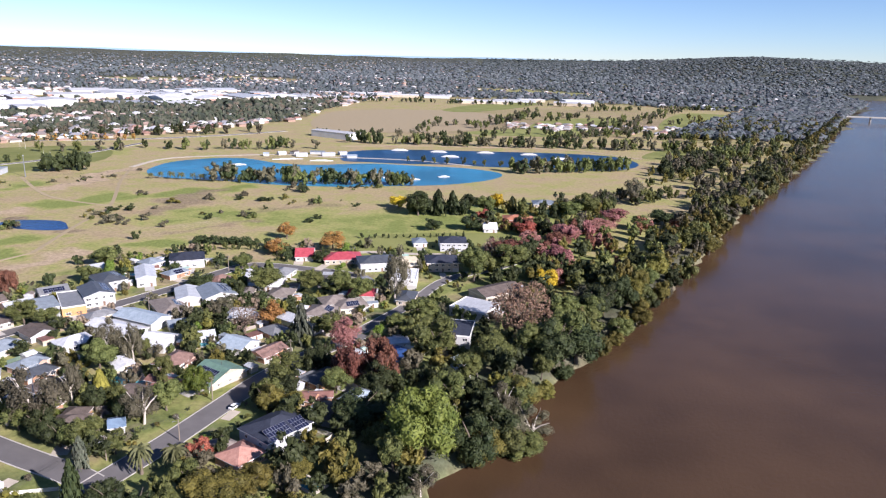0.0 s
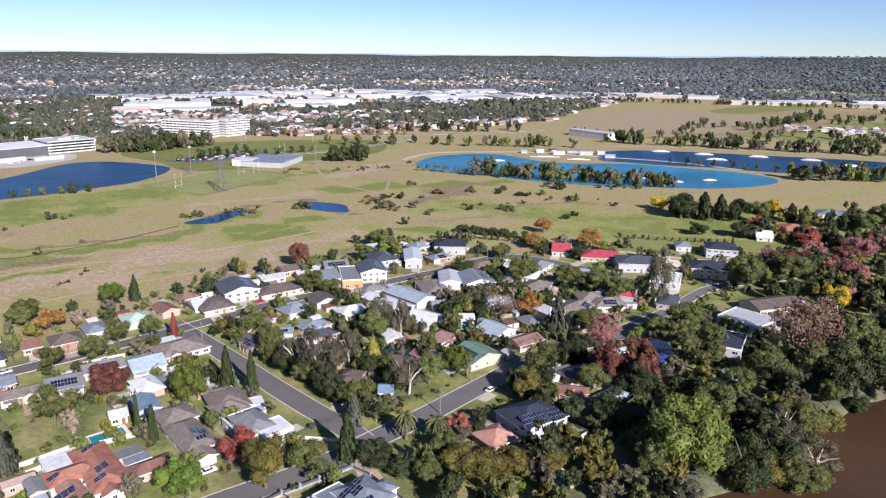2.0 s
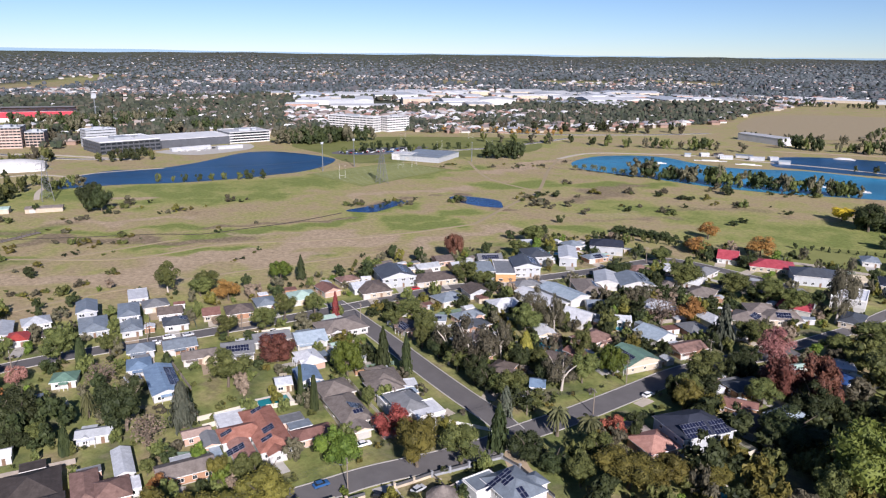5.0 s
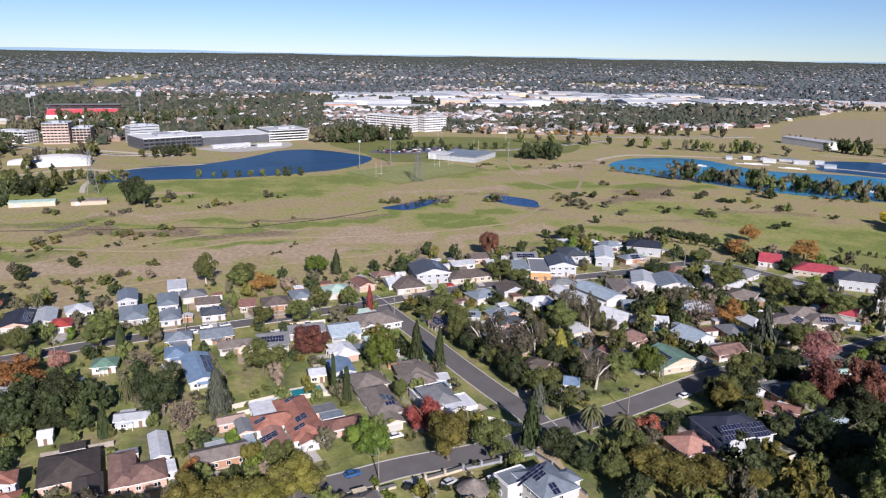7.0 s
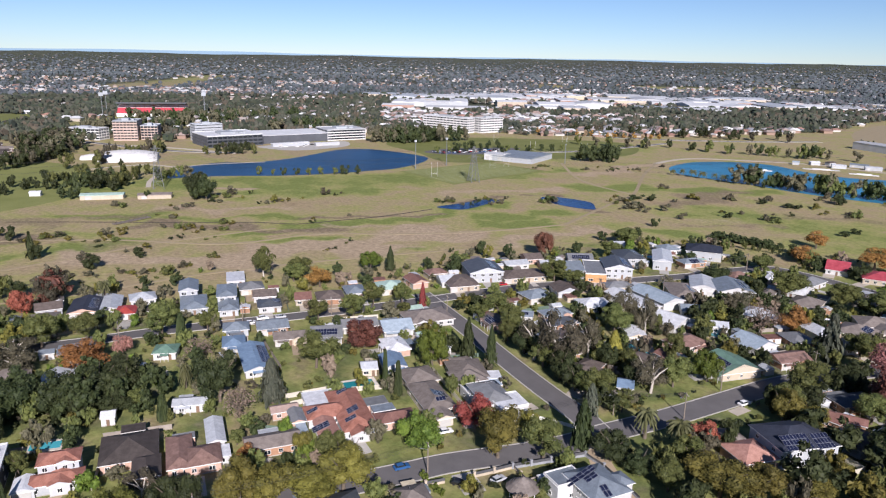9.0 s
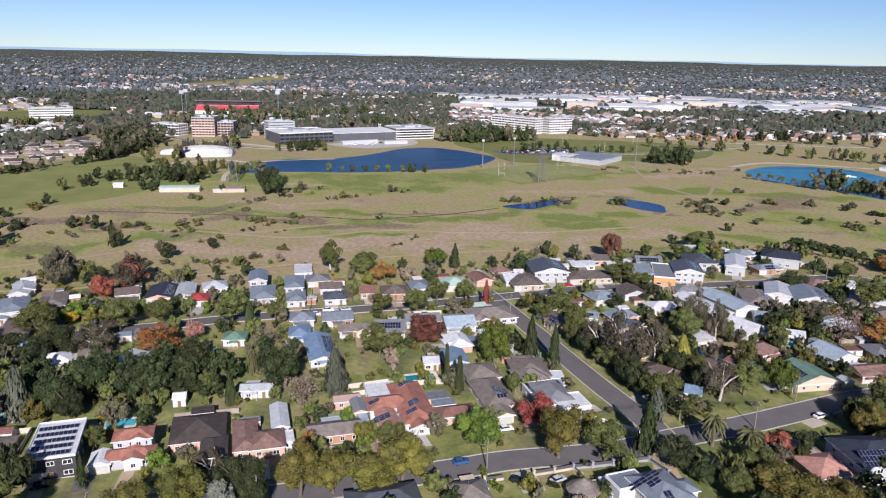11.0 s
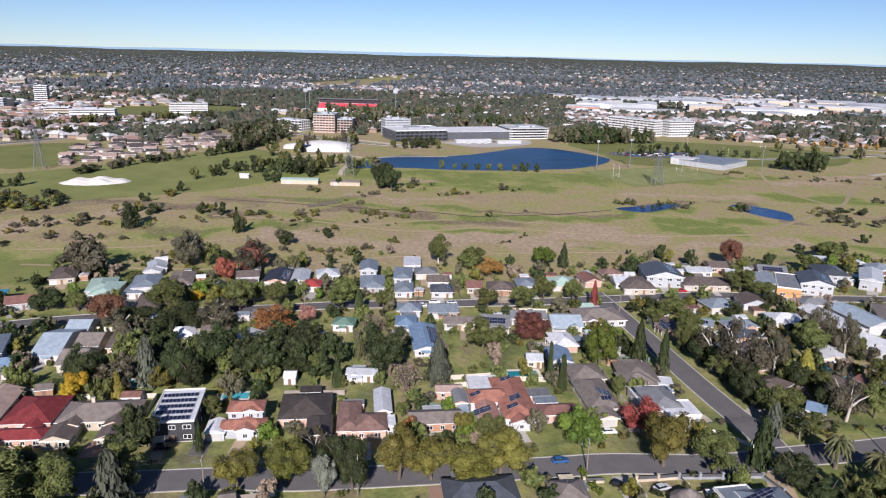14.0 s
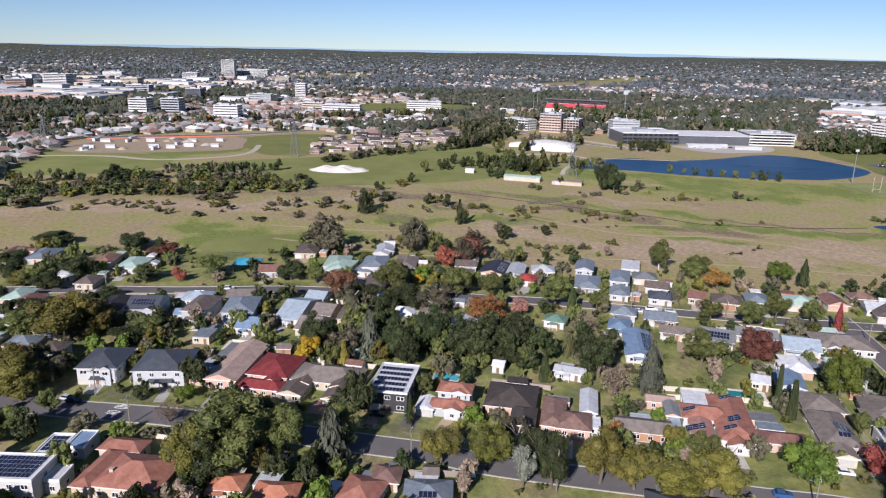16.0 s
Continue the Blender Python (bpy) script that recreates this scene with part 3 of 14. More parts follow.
TREE_KINDS = {
    "green": (lambda s: broad_tree(s, "green", 3300, 0.058, tri=True), "round green leafy tree on grass"),
    "dark": (lambda s: broad_tree(s, "dark", 3300, 0.058, tri=True, trunk_share=0.15), "dense dark green tree with deep shade"),
    "olive": (lambda s: broad_tree(s, "olive", 3600, 0.052, tri=True, trunk_share=0.2), "olive green tree with ochre tips"),
    "yellowgreen": (lambda s: broad_tree(s, "yellowgreen", 4400, 0.052, tri=True, trunk_share=0.12, nlobes=46), "large yellow-green tree with a lumpy crown"),
    "lime": (lambda s: broad_tree(s, "lime", 3300, 0.056, tri=True, trunk_share=0.12), "bright green dense rounded tree"),
    "gum": (lambda s: broad_tree(s, "gum", 3300, 0.047, tri=True, gaps=0.25, trunk_share=0.14, core=0.62, bark=PALE_BARK, nlobes=17, wide=1.15), "grey-brown gum tree with a pale trunk"),
    "tallgum": (lambda s: broad_tree(s, "green", 2000, 0.086, tri=True, gaps=0.2, trunk_share=0.2, core=0.5, bark=PALE_BARK), "tall thin gum tree with open green crown"),
    "greygum": (lambda s: broad_tree(s, "greygum", 2600, 0.069, tri=True, trunk_share=0.12), "silver-grey leafy street tree"),
    "orange": (lambda s: broad_tree(s, "orange", 3000, 0.060, tri=True, trunk_share=0.18, core=0.6), "autumn tree with orange leaves"),
    "red": (lambda s: broad_tree(s, "red", 3000, 0.060, tri=True, trunk_share=0.14, core=0.7), "autumn tree with bright red leaves"),
    "maroon": (lambda s: broad_tree(s, "maroon", 3000, 0.065, tri=True, trunk_share=0.15), "autumn tree with dark maroon leaves"),
    "pinkish": (lambda s: broad_tree(s, "pinkish", 3000, 0.060, tri=True, trunk_share=0.18, core=0.5), "autumn tree with faded pink leaves"),
    "yellow": (lambda s: broad_tree(s, "yellow", 3000, 0.065, tri=True, trunk_share=0.15), "autumn tree with yellow leaves"),
    "sycamore": (lambda s: broad_tree(s, "sycamore", 5200, 0.030, trunk_share=0.1, core=0.0, nlobes=46), "huge spreading tree with thin brown leaves"),
    "bare": (lambda s: broad_tree(s, "bare", 900, 0.05, trunk_share=0.15, core=0.0), "almost leafless tree with fine brown twigs"),
    "conifer": (lambda s: cone_tree(s, "dark", 1900, 0.085, 9, 0.8), "dark green conical conifer tree"),
    "greypine": (lambda s: cone_tree(s, "greypine", 2200, 0.085, 8, 0.62), "grey-green layered pine tree in a garden"),
    "redcone": (lambda s: cone_tree(s, "red", 1700, 0.13, 6, 0.75), "narrow conical tree with red leaves"),
    "conegold": (lambda s: cone_tree(s, "gold", 1400, 0.12, 0, 0.75), "golden conical conifer in a garden"),
    "cypress": (lambda s: cone_tree(s, "dark", 900, 0.22, 0, 0.45, 0.02), "narrow dark columnar cypress"),
    "palm": (lambda s: palm_tree(s, 34, 0.62, 0.05), "date palm with a full crown of fronds"),
    "tallpalm": (lambda s: palm_tree(s, 24, 0.28, 0.05), "tall slender palm with a small crown"),
    "banana": (lambda s: palm_tree(s, 30, 0.9, 0.04), "low bushy palm in a garden"),
}
TREE_KINDS["yellowsmall"] = (TREE_KINDS["yellow"][0], "small yellow leafy garden bush")
TREE_KINDS["pinktree"] = (TREE_KINDS["pinkish"][0], "small pink leafy garden tree")
_protos, _tree_rng = {}, random.Random(5)


def tree(kind, x, y, h, r, group=""):
    """A tree h high with a crown radius r."""
    build, label = TREE_KINDS[kind]
    key = (kind, _tree_rng.randrange(3 if kind in ("green", "dark", "olive", "gum") else 2))
    z = float(ground_z(np.array(x), np.array(y)))
    m = pose(x, y, z, 0, 0, _tree_rng.uniform(0, 360))
    if key not in _protos:
        crown, trunk = build(sum(map(ord, kind)) + 17 * key[1])
        ob = thing("palm_tree" if kind in ("palm", "tallpalm", "banana") else "tree", m, label, "tree", group)
        child("trunk", trunk, ob)
        child("crown", crown, ob)
        _protos[key] = ob
    else:
        ob = copy_thing(_protos[key], m)
    ob.scale = (r, r, h)
    return ob
# ---- houses ----
def roofing(name, c1, c2, courses=True, rough=0.75, metal=0.0, freq=18.0):
    """Tiles lie in courses (by height); sheet metal runs down the slope (fine stripes)."""
    m = surface(name, tuple(0.8 * c for c in c1), tuple(min(1, 1.08 * c) for c in c2), 0.5, 2.6, rough, metal, bump=0.25, vary=0.12)
    n, l = m.node_tree.nodes, m.node_tree.links
    b = n["Principled BSDF"]
    src = b.inputs["Base Color"].links[0].from_socket
    co = n.new("ShaderNodeTexCoord")
    wv = n.new("ShaderNodeTexWave")
    wv.bands_direction = "Z" if courses else "X"
    wv.inputs["Scale"].default_value = freq / 6.28 if courses else 1.1
    wv.inputs["Distortion"].default_value, wv.inputs["Detail"].default_value = 0.6, 2.0
    l.new(co.outputs["Object"], wv.inputs["Vector"])
    mr = n.new("ShaderNodeMapRange")
    mr.inputs["To Min"].default_value, mr.inputs["To Max"].default_value = 0.86, 1.08
    l.new(wv.outputs["Fac"], mr.inputs["Value"])
    hs = n.new("ShaderNodeHueSaturation")
    l.new(src, hs.inputs["Color"])
    l.new(mr.outputs[0], hs.inputs["Value"])
    l.new(hs.outputs["Color"], b.inputs["Base Color"])
    return m


ROOF = {
    "navy": roofing("navy_roof_tiles", (0.022, 0.026, 0.040), (0.040, 0.046, 0.066)),
    "black": roofing("black_roof_tiles", (0.018, 0.018, 0.020), (0.035, 0.035, 0.038)),
    "darkgrey": roofing("dark_grey_metal_roof", (0.055, 0.062, 0.075), (0.085, 0.095, 0.11), False, 0.5),
    "grey": roofing("grey_metal_roof", (0.16, 0.165, 0.17), (0.23, 0.235, 0.24), False, 0.5),
    "greyblue": roofing("blue_grey_metal_roof", (0.15, 0.18, 0.21), (0.23, 0.265, 0.30), False, 0.5),
    "palegrey": roofing("pale_grey_metal_roof", (0.38, 0.40, 0.42), (0.52, 0.54, 0.56), False, 0.45),
    "paleblue": roofing("pale_blue_metal_roof", (0.29, 0.36, 0.41), (0.40, 0.47, 0.53), False, 0.45),
    "blue": roofing("blue_metal_roof", (0.14, 0.21, 0.31), (0.22, 0.31, 0.42), False, 0.45),
    "royal": roofing("royal_blue_metal_roof", (0.03, 0.07, 0.20), (0.05, 0.11, 0.28), False, 0.4),
    "white": roofing("white_metal_roof", (0.54, 0.55, 0.57), (0.70, 0.71, 0.72), False, 0.45),
    "cream": roofing("cream_roof_tiles", (0.45, 0.39, 0.28), (0.58, 0.50, 0.36)),
    "brown": roofing("brown_roof_tiles", (0.085, 0.065, 0.055), (0.16, 0.13, 0.115)),
    "darkbrown": roofing("dark_brown_roof_tiles", (0.050, 0.041, 0.037), (0.090, 0.075, 0.068)),
    "greybrown": roofing("weathered_grey_brown_tiles", (0.15, 0.125, 0.11), (0.25, 0.215, 0.19)),
    "pinkbrown": roofing("pinkish_brown_tiles", (0.30, 0.21, 0.175), (0.42, 0.31, 0.26)),
    "brownred": roofing("brown_red_tiles", (0.16, 0.075, 0.060), (0.26, 0.14, 0.115)),
    "tilebrown": roofing("mottled_brown_tiles", (0.13, 0.075, 0.062), (0.27, 0.17, 0.14)),
    "tilered": roofing("terracotta_tiles", (0.25, 0.095, 0.065), (0.40, 0.19, 0.14)),
    "tilepink": roofing("faded_terracotta_tiles", (0.33, 0.16, 0.12), (0.46, 0.26, 0.21)),
    "maroon": roofing("maroon_tiles", (0.16, 0.022, 0.026), (0.26, 0.05, 0.05)),
    "red": roofing("red_metal_roof", (0.34, 0.045, 0.04), (0.46, 0.085, 0.07), False, 0.5),
    "brightred": roofing("rose_red_metal_roof", (0.38, 0.05, 0.07), (0.50, 0.10, 0.12), False, 0.5),
    "orange": roofing("orange_tiles", (0.33, 0.12, 0.07), (0.47, 0.21, 0.13)),
    "green": roofing("green_metal_roof", (0.10, 0.18, 0.14), (0.16, 0.26, 0.20), False, 0.5),
    "palegreen": roofing("pale_green_metal_roof", (0.30, 0.42, 0.36), (0.42, 0.54, 0.47), False, 0.5),
}
WALL = {
    "white": surface("white_weatherboard", (0.42, 0.415, 0.405), (0.58, 0.575, 0.565), 0.5, 3, 0.7),
    "cream": surface("cream_render", (0.42, 0.35, 0.26), (0.56, 0.48, 0.38), 0.5, 3, 0.8),
    "palegrey": surface("pale_grey_cladding", (0.36, 0.375, 0.39), (0.48, 0.495, 0.51), 0.5, 3, 0.75),
    "brick": surface("orange_brown_brick", (0.28, 0.15, 0.09), (0.42, 0.25, 0.16), 0.6, 5, 0.9),
    "pinkbrick": surface("pink_brick", (0.42, 0.27, 0.21), (0.56, 0.38, 0.30), 0.6, 5, 0.9),
    "timber": surface("orange_timber_cladding", (0.42, 0.22, 0.09), (0.56, 0.32, 0.15), 0.5, 4, 0.7),
    "mauve": surface("mauve_brown_brick", (0.15, 0.11, 0.10), (0.25, 0.19, 0.17), 0.6, 5, 0.9),
    "black": surface("charcoal_cladding", (0.03, 0.03, 0.033), (0.055, 0.055, 0.06), 0.5, 3, 0.6),
}
TRIM = surface("white_trim", (0.68, 0.67, 0.64), (0.80, 0.79, 0.76), 0.5, 3, 0.6)
DARK_TRIM = surface("dark_trim", (0.07, 0.07, 0.075), (0.11, 0.11, 0.115), 0.5, 3, 0.6)


def glass_material():
    m, n, l, b = nodes_of("window_glass")
    b.inputs["Base Color"].default_value = (0.02, 0.025, 0.03, 1)
    b.inputs["Roughness"].default_value, b.inputs["Specular IOR Level"].default_value = 0.06, 0.8
    return m


GLASS = glass_material()
PANEL = surface("solar_cells", (0.010, 0.013, 0.032), (0.020, 0.025, 0.055), 0.8, 3, 0.22, bump=0, spec=0.6)
PANEL_EDGE = surface("panel_frame", (0.35, 0.36, 0.38), (0.45, 0.46, 0.48), 1, 4, 0.4, 0.6, bump=0)
BRICK_STACK = WALL["brick"]


def window_meshes():
    """A welded frame with two lights, and the pane behind it."""
    xs, zs = (-0.5, -0.44, -0.03, 0.03, 0.44, 0.5), (-0.5, -0.42, 0.42, 0.5)
    bm = bmesh.new()
    v = [[bm.verts.new((x, -0.06, z)) for x in xs] for z in zs]
    for j in range(3):
        for i in range(5):
            if j == 1 and i in (1, 3):
                continue
            bm.faces.new((v[j][i], v[j][i + 1], v[j + 1][i + 1], v[j + 1][i]))
    ext = bmesh.ops.extrude_face_region(bm, geom=bm.faces[:])
    bmesh.ops.translate(bm, vec=(0, 0.12, 0), verts=[q for q in ext["geom"] if isinstance(q, bmesh.types.BMVert)])
    me = bpy.data.meshes.new("window")
    bmesh.ops.recalc_face_normals(bm, faces=bm.faces)
    bm.to_mesh(me)
    bm.free()
    me.materials.append(TRIM)
    g = Soup()
    g.box(-0.44, -0.02, -0.42, 0.44, 0.02, 0.42)
    return me, g.mesh("pane", GLASS)


WINDOW, PANE = window_meshes()


def glazed_window():
    """Frame and two recessed lights in one skin."""
    xs, zs = (-0.5, -0.44, -0.03, 0.03, 0.44, 0.5), (-0.5, -0.42, 0.42, 0.5)
    s = Soup()
    v, f, k = [(x, -0.06, z) for z in zs for x in xs], [], []
    for j in range(3):
        for i in range(5):
            q = (6 * j + i, 6 * j + i + 1, 6 * j + i + 7, 6 * j + i + 6)
            if j == 1 and i in (1, 3):
                o = len(v)
                v += [(v[c][0], 0.0, v[c][2]) for c in q]
                f += [(q[c], q[(c + 1) % 4], o + (c + 1) % 4, o + c) for c in range(4)] + [(o, o + 1, o + 2, o + 3)]
                k += [0, 0, 0, 0, 1]
            else:
                f.append(q)
                k.append(0)
    o, rim = len(v), (0, 5, 23, 18)
    v += [(v[c][0], 0.06, v[c][2]) for c in rim]
    f += [(0, o, o + 1, 5, 4, 3, 2, 1), (5, o + 1, o + 2, 23, 17, 11), (23, o + 2, o + 3, 18, 19, 20, 21, 22), (18, o + 3, o, 0, 6, 12)]
    k += [0] * 4
    return mesh_of("window", v, f, [TRIM, GLASS], k)


GLAZED = glazed_window()
_dk = Soup()
_dk.box(-0.5, -0.05, -0.5, 0.5, 0.05, 0.5)
DOOR = _dk.mesh("door", surface("painted_door", (0.16, 0.10, 0.07), (0.24, 0.16, 0.11), 0.8, 5, 0.5))
GARAGE = _dk.mesh("garage_door", surface("garage_panels", (0.42, 0.41, 0.39), (0.55, 0.54, 0.51), 0.8, 5, 0.5))
_sp = Soup()
_sp.stack([(0.5, 0.83, 0), (0.5, 0.83, 0.062), (0.46, 0.79, 0.062), (0.46, 0.79, 0.05)], (1, 1, 1), 0)
SOLAR = _sp.mesh("solar_panel", [PANEL, PANEL_EDGE])


def roof_mesh(w, d, z, kind, pitch, material, fascia):
    """A closed roof with eaves 0.22 m deep over a w by d plan; returns the mesh and the ridge's height."""
    s = Soup()
    a, b, t = w / 2, d / 2, 0.22
    if kind == "flat":
        h, rim, k = (0.35, 0.3, 1) if z > 3 else (0.2, 0.06, 0)
        s.stack([(a, b, z), (a, b, z + h + rim), (a - 0.25, b - 0.25, z + h + rim), (a - 0.25, b - 0.25, z + h)], (k, k, k), 0)
        return s.mesh("roof", [material, fascia]), z + h
    k = math.tan(radians(pitch))
    lo = [(-a, -b, z), (a, -b, z), (a, b, z), (-a, b, z)]
    up = [(x, y, q + t) for x, y, q in lo]
    if kind == "hip":
        if w >= d:
            h, r = b * k, a - b
            ridge = [(-r, 0, z + t + h), (r, 0, z + t + h)] if r > 0.3 else [(-0.15, 0, z + t + h), (0.15, 0, z + t + h)]
            faces = [(4, 5, 9, 8), (5, 6, 9), (6, 7, 8, 9), (7, 4, 8)]
        else:
            h, r = a * k, b - a
            ridge = [(0, -r, z + t + h), (0, r, z + t + h)]
            faces = [(4, 5, 8), (5, 6, 9, 8), (6, 7, 9), (7, 4, 8, 9)]
        s.add(lo + up + ridge, [(3, 2, 1, 0)] + faces, 0)
        s.i[0] = 1
    elif kind == "gable_w":
        h = b * k
        ridge = [(-a, 0, z + t + h), (a, 0, z + t + h)]
        s.add(lo + up + ridge, [(4, 5, 9, 8), (6, 7, 8, 9), (3, 2, 1, 0), (5, 6, 9), (7, 4, 8)], 0)
        s.i[2:] = [1, 2, 2]
    else:
        h = a * k
        ridge = [(0, -b, z + t + h), (0, b, z + t + h)]
        s.add(lo + up + ridge, [(5, 6, 9, 8), (7, 4, 8, 9), (3, 2, 1, 0), (4, 5, 8), (6, 7, 9)], 0)
        s.i[2:] = [1, 2, 2]
    s.f.extend([(0, 1, 5, 4), (1, 2, 6, 5), (2, 3, 7, 6), (3, 0, 4, 7)])
    s.i.extend([1, 1, 1, 1])
    return s, z + t + h


COLOUR_WORDS = {"navy": "dark navy tiled", "black": "black tiled", "darkgrey": "dark grey metal", "grey": "grey metal", "greyblue": "blue-grey metal", "palegrey": "pale grey metal",
                "paleblue": "pale blue metal", "blue": "blue metal", "royal": "royal blue metal", "white": "white metal", "cream": "cream tiled", "brown": "brown tiled",
                "darkbrown": "dark brown tiled", "greybrown": "weathered grey-brown tiled", "pinkbrown": "pinkish brown tiled", "brownred": "brown-red tiled", "tilebrown": "mottled brown tiled",
                "tilered": "terracotta tiled", "tilepink": "faded terracotta tiled", "maroon": "maroon tiled", "red": "red metal", "brightred": "rose-red metal", "orange": "orange tiled",
                "green": "green metal", "palegreen": "pale green metal"}
WALL_WORDS = {"white": "white", "cream": "cream", "palegrey": "pale grey", "brick": "orange brick", "pinkbrick": "pink brick", "timber": "orange timber", "black": "charcoal", "mauve": "mauve-brown brick"}
_h_rng = random.Random(11)
PLANS, LANES = [], []


def house(x, y, turn, w, d, eave, kind, roof, walls, extra="-", small=False, far=False):
    """A house of plan w by d at the eaves, its front on its own -y side."""
    rng = _h_rng
    PLANS.append((x, y, turn, w, d))
    if eave > 4.5 and walls == "white" and kind != "flat":
        walls = "palegrey"
    far = far or math.hypot(x + 14, y) > 290
    storeys = 2 if eave > 4.9 else 1
    name = "garden_shed" if small else "house"
    words = ("tall " if storeys == 2 else "") + WALL_WORDS[walls] + (" shed" if small else " house") + " with a " + COLOUR_WORDS[roof] + " roof"
    if extra.startswith("solar"):
        words += ", solar panels"
    ob = thing(name, pose(x, y, 0, 0, 0, turn), words, "shed" if small else "house")
    over = 0.1 if kind == "flat" else (0.25 if small else 0.55)
    a, b = w / 2 - over, d / 2 - over
    s = Soup()
    s.stack([(a + 0.04, b + 0.04, -0.3), (a + 0.04, b + 0.04, 0.25), (a, b, 0.25), (a, b, eave + 0.02)], (1, 1, 0), 0)
    child("wall", s.mesh("wall", [WALL[walls], CONCRETE]), ob)
    pitch = {"gable_w": 20, "gable_d": 19, "hip": 22}.get(kind, 0) * (0.8 if max(w, d) > 18 else 1)
    made, top = roof_mesh(w, d, eave, kind, pitch, ROOF[roof], TRIM)
    if isinstance(made, Soup):
        # hip lines and a porch gable are part of the roof
        made = made.mesh("roof", [ROOF[roof], TRIM, WALL[walls]])
    roof_ob = child("roof", made, ob)
    # windows, doors
    def opening(me, px, py, pz, sx, sz, rz, name):
        o = child(name, me, ob, pose(px, py, pz, 0, 0, rz) @ Matrix.Diagonal((sx, 1, sz, 1)))
        return o
    step = eave / storeys
    if small:
        opening(DOOR, 0, -b - 0.03, 1.0, 0.9, 2.0, 0, "door")
    else:
        for lv in range(storeys):
            zc = lv * step + min(1.55, step * 0.55)
            nfront = max(2, int(w / 3.6))
            for i in range(nfront):
                px = -a + (i + 0.5) * 2 * a / nfront
                if lv == 0 and i == nfront // 2:
                    opening(DOOR, px, -b - 0.04, 1.05, 1.0, 2.1, 0, "door")
                elif lv == 0 and i == (0 if turn > 40 else nfront - 1) and w > 11:
                    opening(GARAGE, px, -b - 0.04, 1.1, min(2 * a / nfront - 0.3, 4.6), 2.2, 0, "garage_door")
                else:
                    opening(GLAZED, px, -b - 0.03, zc, rng.choice((1.4, 1.8, 2.2)), 1.25, 0, "window")
            for side in () if far else (-1, 1):
                for i in range(max(1, int(d / 5))):
                    py = -b + (i + 0.5) * 2 * b / max(1, int(d / 5))
                    opening(GLAZED, side * (a + 0.03), py, zc, rng.choice((1.0, 1.5)), 1.1, 90 * side, "window")
        # porch with posts along part of the front
        if w > 8 and kind != "flat" and not far:
            pw, pd = w * rng.uniform(0.3, 0.6), 1.8
            px = rng.uniform(-0.25, 0.25) * w
            porch = Soup()
            porch.add([(px - pw / 2, -b - pd, 2.35), (px + pw / 2, -b - pd, 2.35), (px + pw / 2, -b - 0.02, 2.75), (px - pw / 2, -b - 0.02, 2.75),
                       (px - pw / 2, -b - pd, 2.47), (px + pw / 2, -b - pd, 2.47), (px + pw / 2, -b - 0.02, 2.87), (px - pw / 2, -b - 0.02, 2.87)],
                      [(3, 2, 1, 0), (4, 5, 6, 7), (0, 1, 5, 4), (1, 2, 6, 5), (2, 3, 7, 6), (3, 0, 4, 7)])
            child("porch_roof", porch.mesh("porch_roof", ROOF[roof]), ob)
            for i in range(3):
                p = Soup()
                p.box(-0.06, -0.06, -0.1, 0.06, 0.06, 2.4)
                child("post", p.mesh("post", TRIM), ob, pose(px - pw / 2 + 0.15 + i * (pw - 0.3) / 2, -b - pd + 0.16, 0))
    if not small and not far and rng.random() < 0.55:
        t = Soup()
        tw, td = w * rng.uniform(0.35, 0.6), rng.uniform(2.8, 4.2)
        tx = rng.uniform(-0.18, 0.18) * w
        t.box(tx - tw / 2, b + 0.02, 2.32, tx + tw / 2, b + td, 2.44)
        child("patio_roof", t.mesh("patio_roof", [ROOF[rng.choice(("palegrey", "white", "grey", "cream", "greyblue"))], TRIM]), ob)
    if extra == "dormer" or (not small and kind in ("hip", "gable_w") and w > 11 and d > 8 and not far and rng.random() < 0.6):
        # a front wing's gable that runs into the main roof
        gw = w * rng.uniform(0.24, 0.36)
        gx = rng.choice((-1, 1)) * w * 0.22
        k = math.tan(radians(24))
        g = Soup()
        hgt = gw / 2 * k
        yb = -b - 0.9
        g.add([(gx - gw / 2, yb, eave + 0.1), (gx + gw / 2, yb, eave + 0.1), (gx, yb, eave + 0.1 + hgt), (gx - gw / 2, 0 - d * 0.12, eave + 0.1), (gx + gw / 2, -d * 0.12, eave + 0.1), (gx, -d * 0.12, eave + 0.1 + hgt)],
              [(0, 1, 2), (0, 2, 5, 3), (1, 4, 5, 2), (0, 3, 4, 1)])
        g.i = [2, 0, 0, 1]
        gw_wall = Soup()
        gw_wall.box(gx - gw / 2 + 0.3, yb + 0.25, -0.2, gx + gw / 2 - 0.3, -b + 0.1, eave + 0.1)
        child("wing_wall", gw_wall.mesh("wing_wall", WALL[walls]), ob)
        child("gable_wing", g.mesh("gable_wing", [ROOF[roof], TRIM, WALL[walls]]), ob)
        wz = 1.5 if storeys == 1 else eave - 1.4
        child("window", GLAZED, ob, pose(gx, yb + 0.22, wz) @ Matrix.Diagonal((min(1.8, gw * 0.5), 1, 1.2, 1)))
    if extra == "chimney":
        c = Soup()
        c.box(-0.45, -0.35, eave, 0.45, 0.35, top + 0.9)
        c.box(-0.52, -0.42, top + 0.9, 0.52, 0.42, top + 1.05, 1)
        child("chimney", c.mesh("chimney", [BRICK_STACK, CONCRETE]), ob, pose(w * 0.12, d * 0.1, 0))
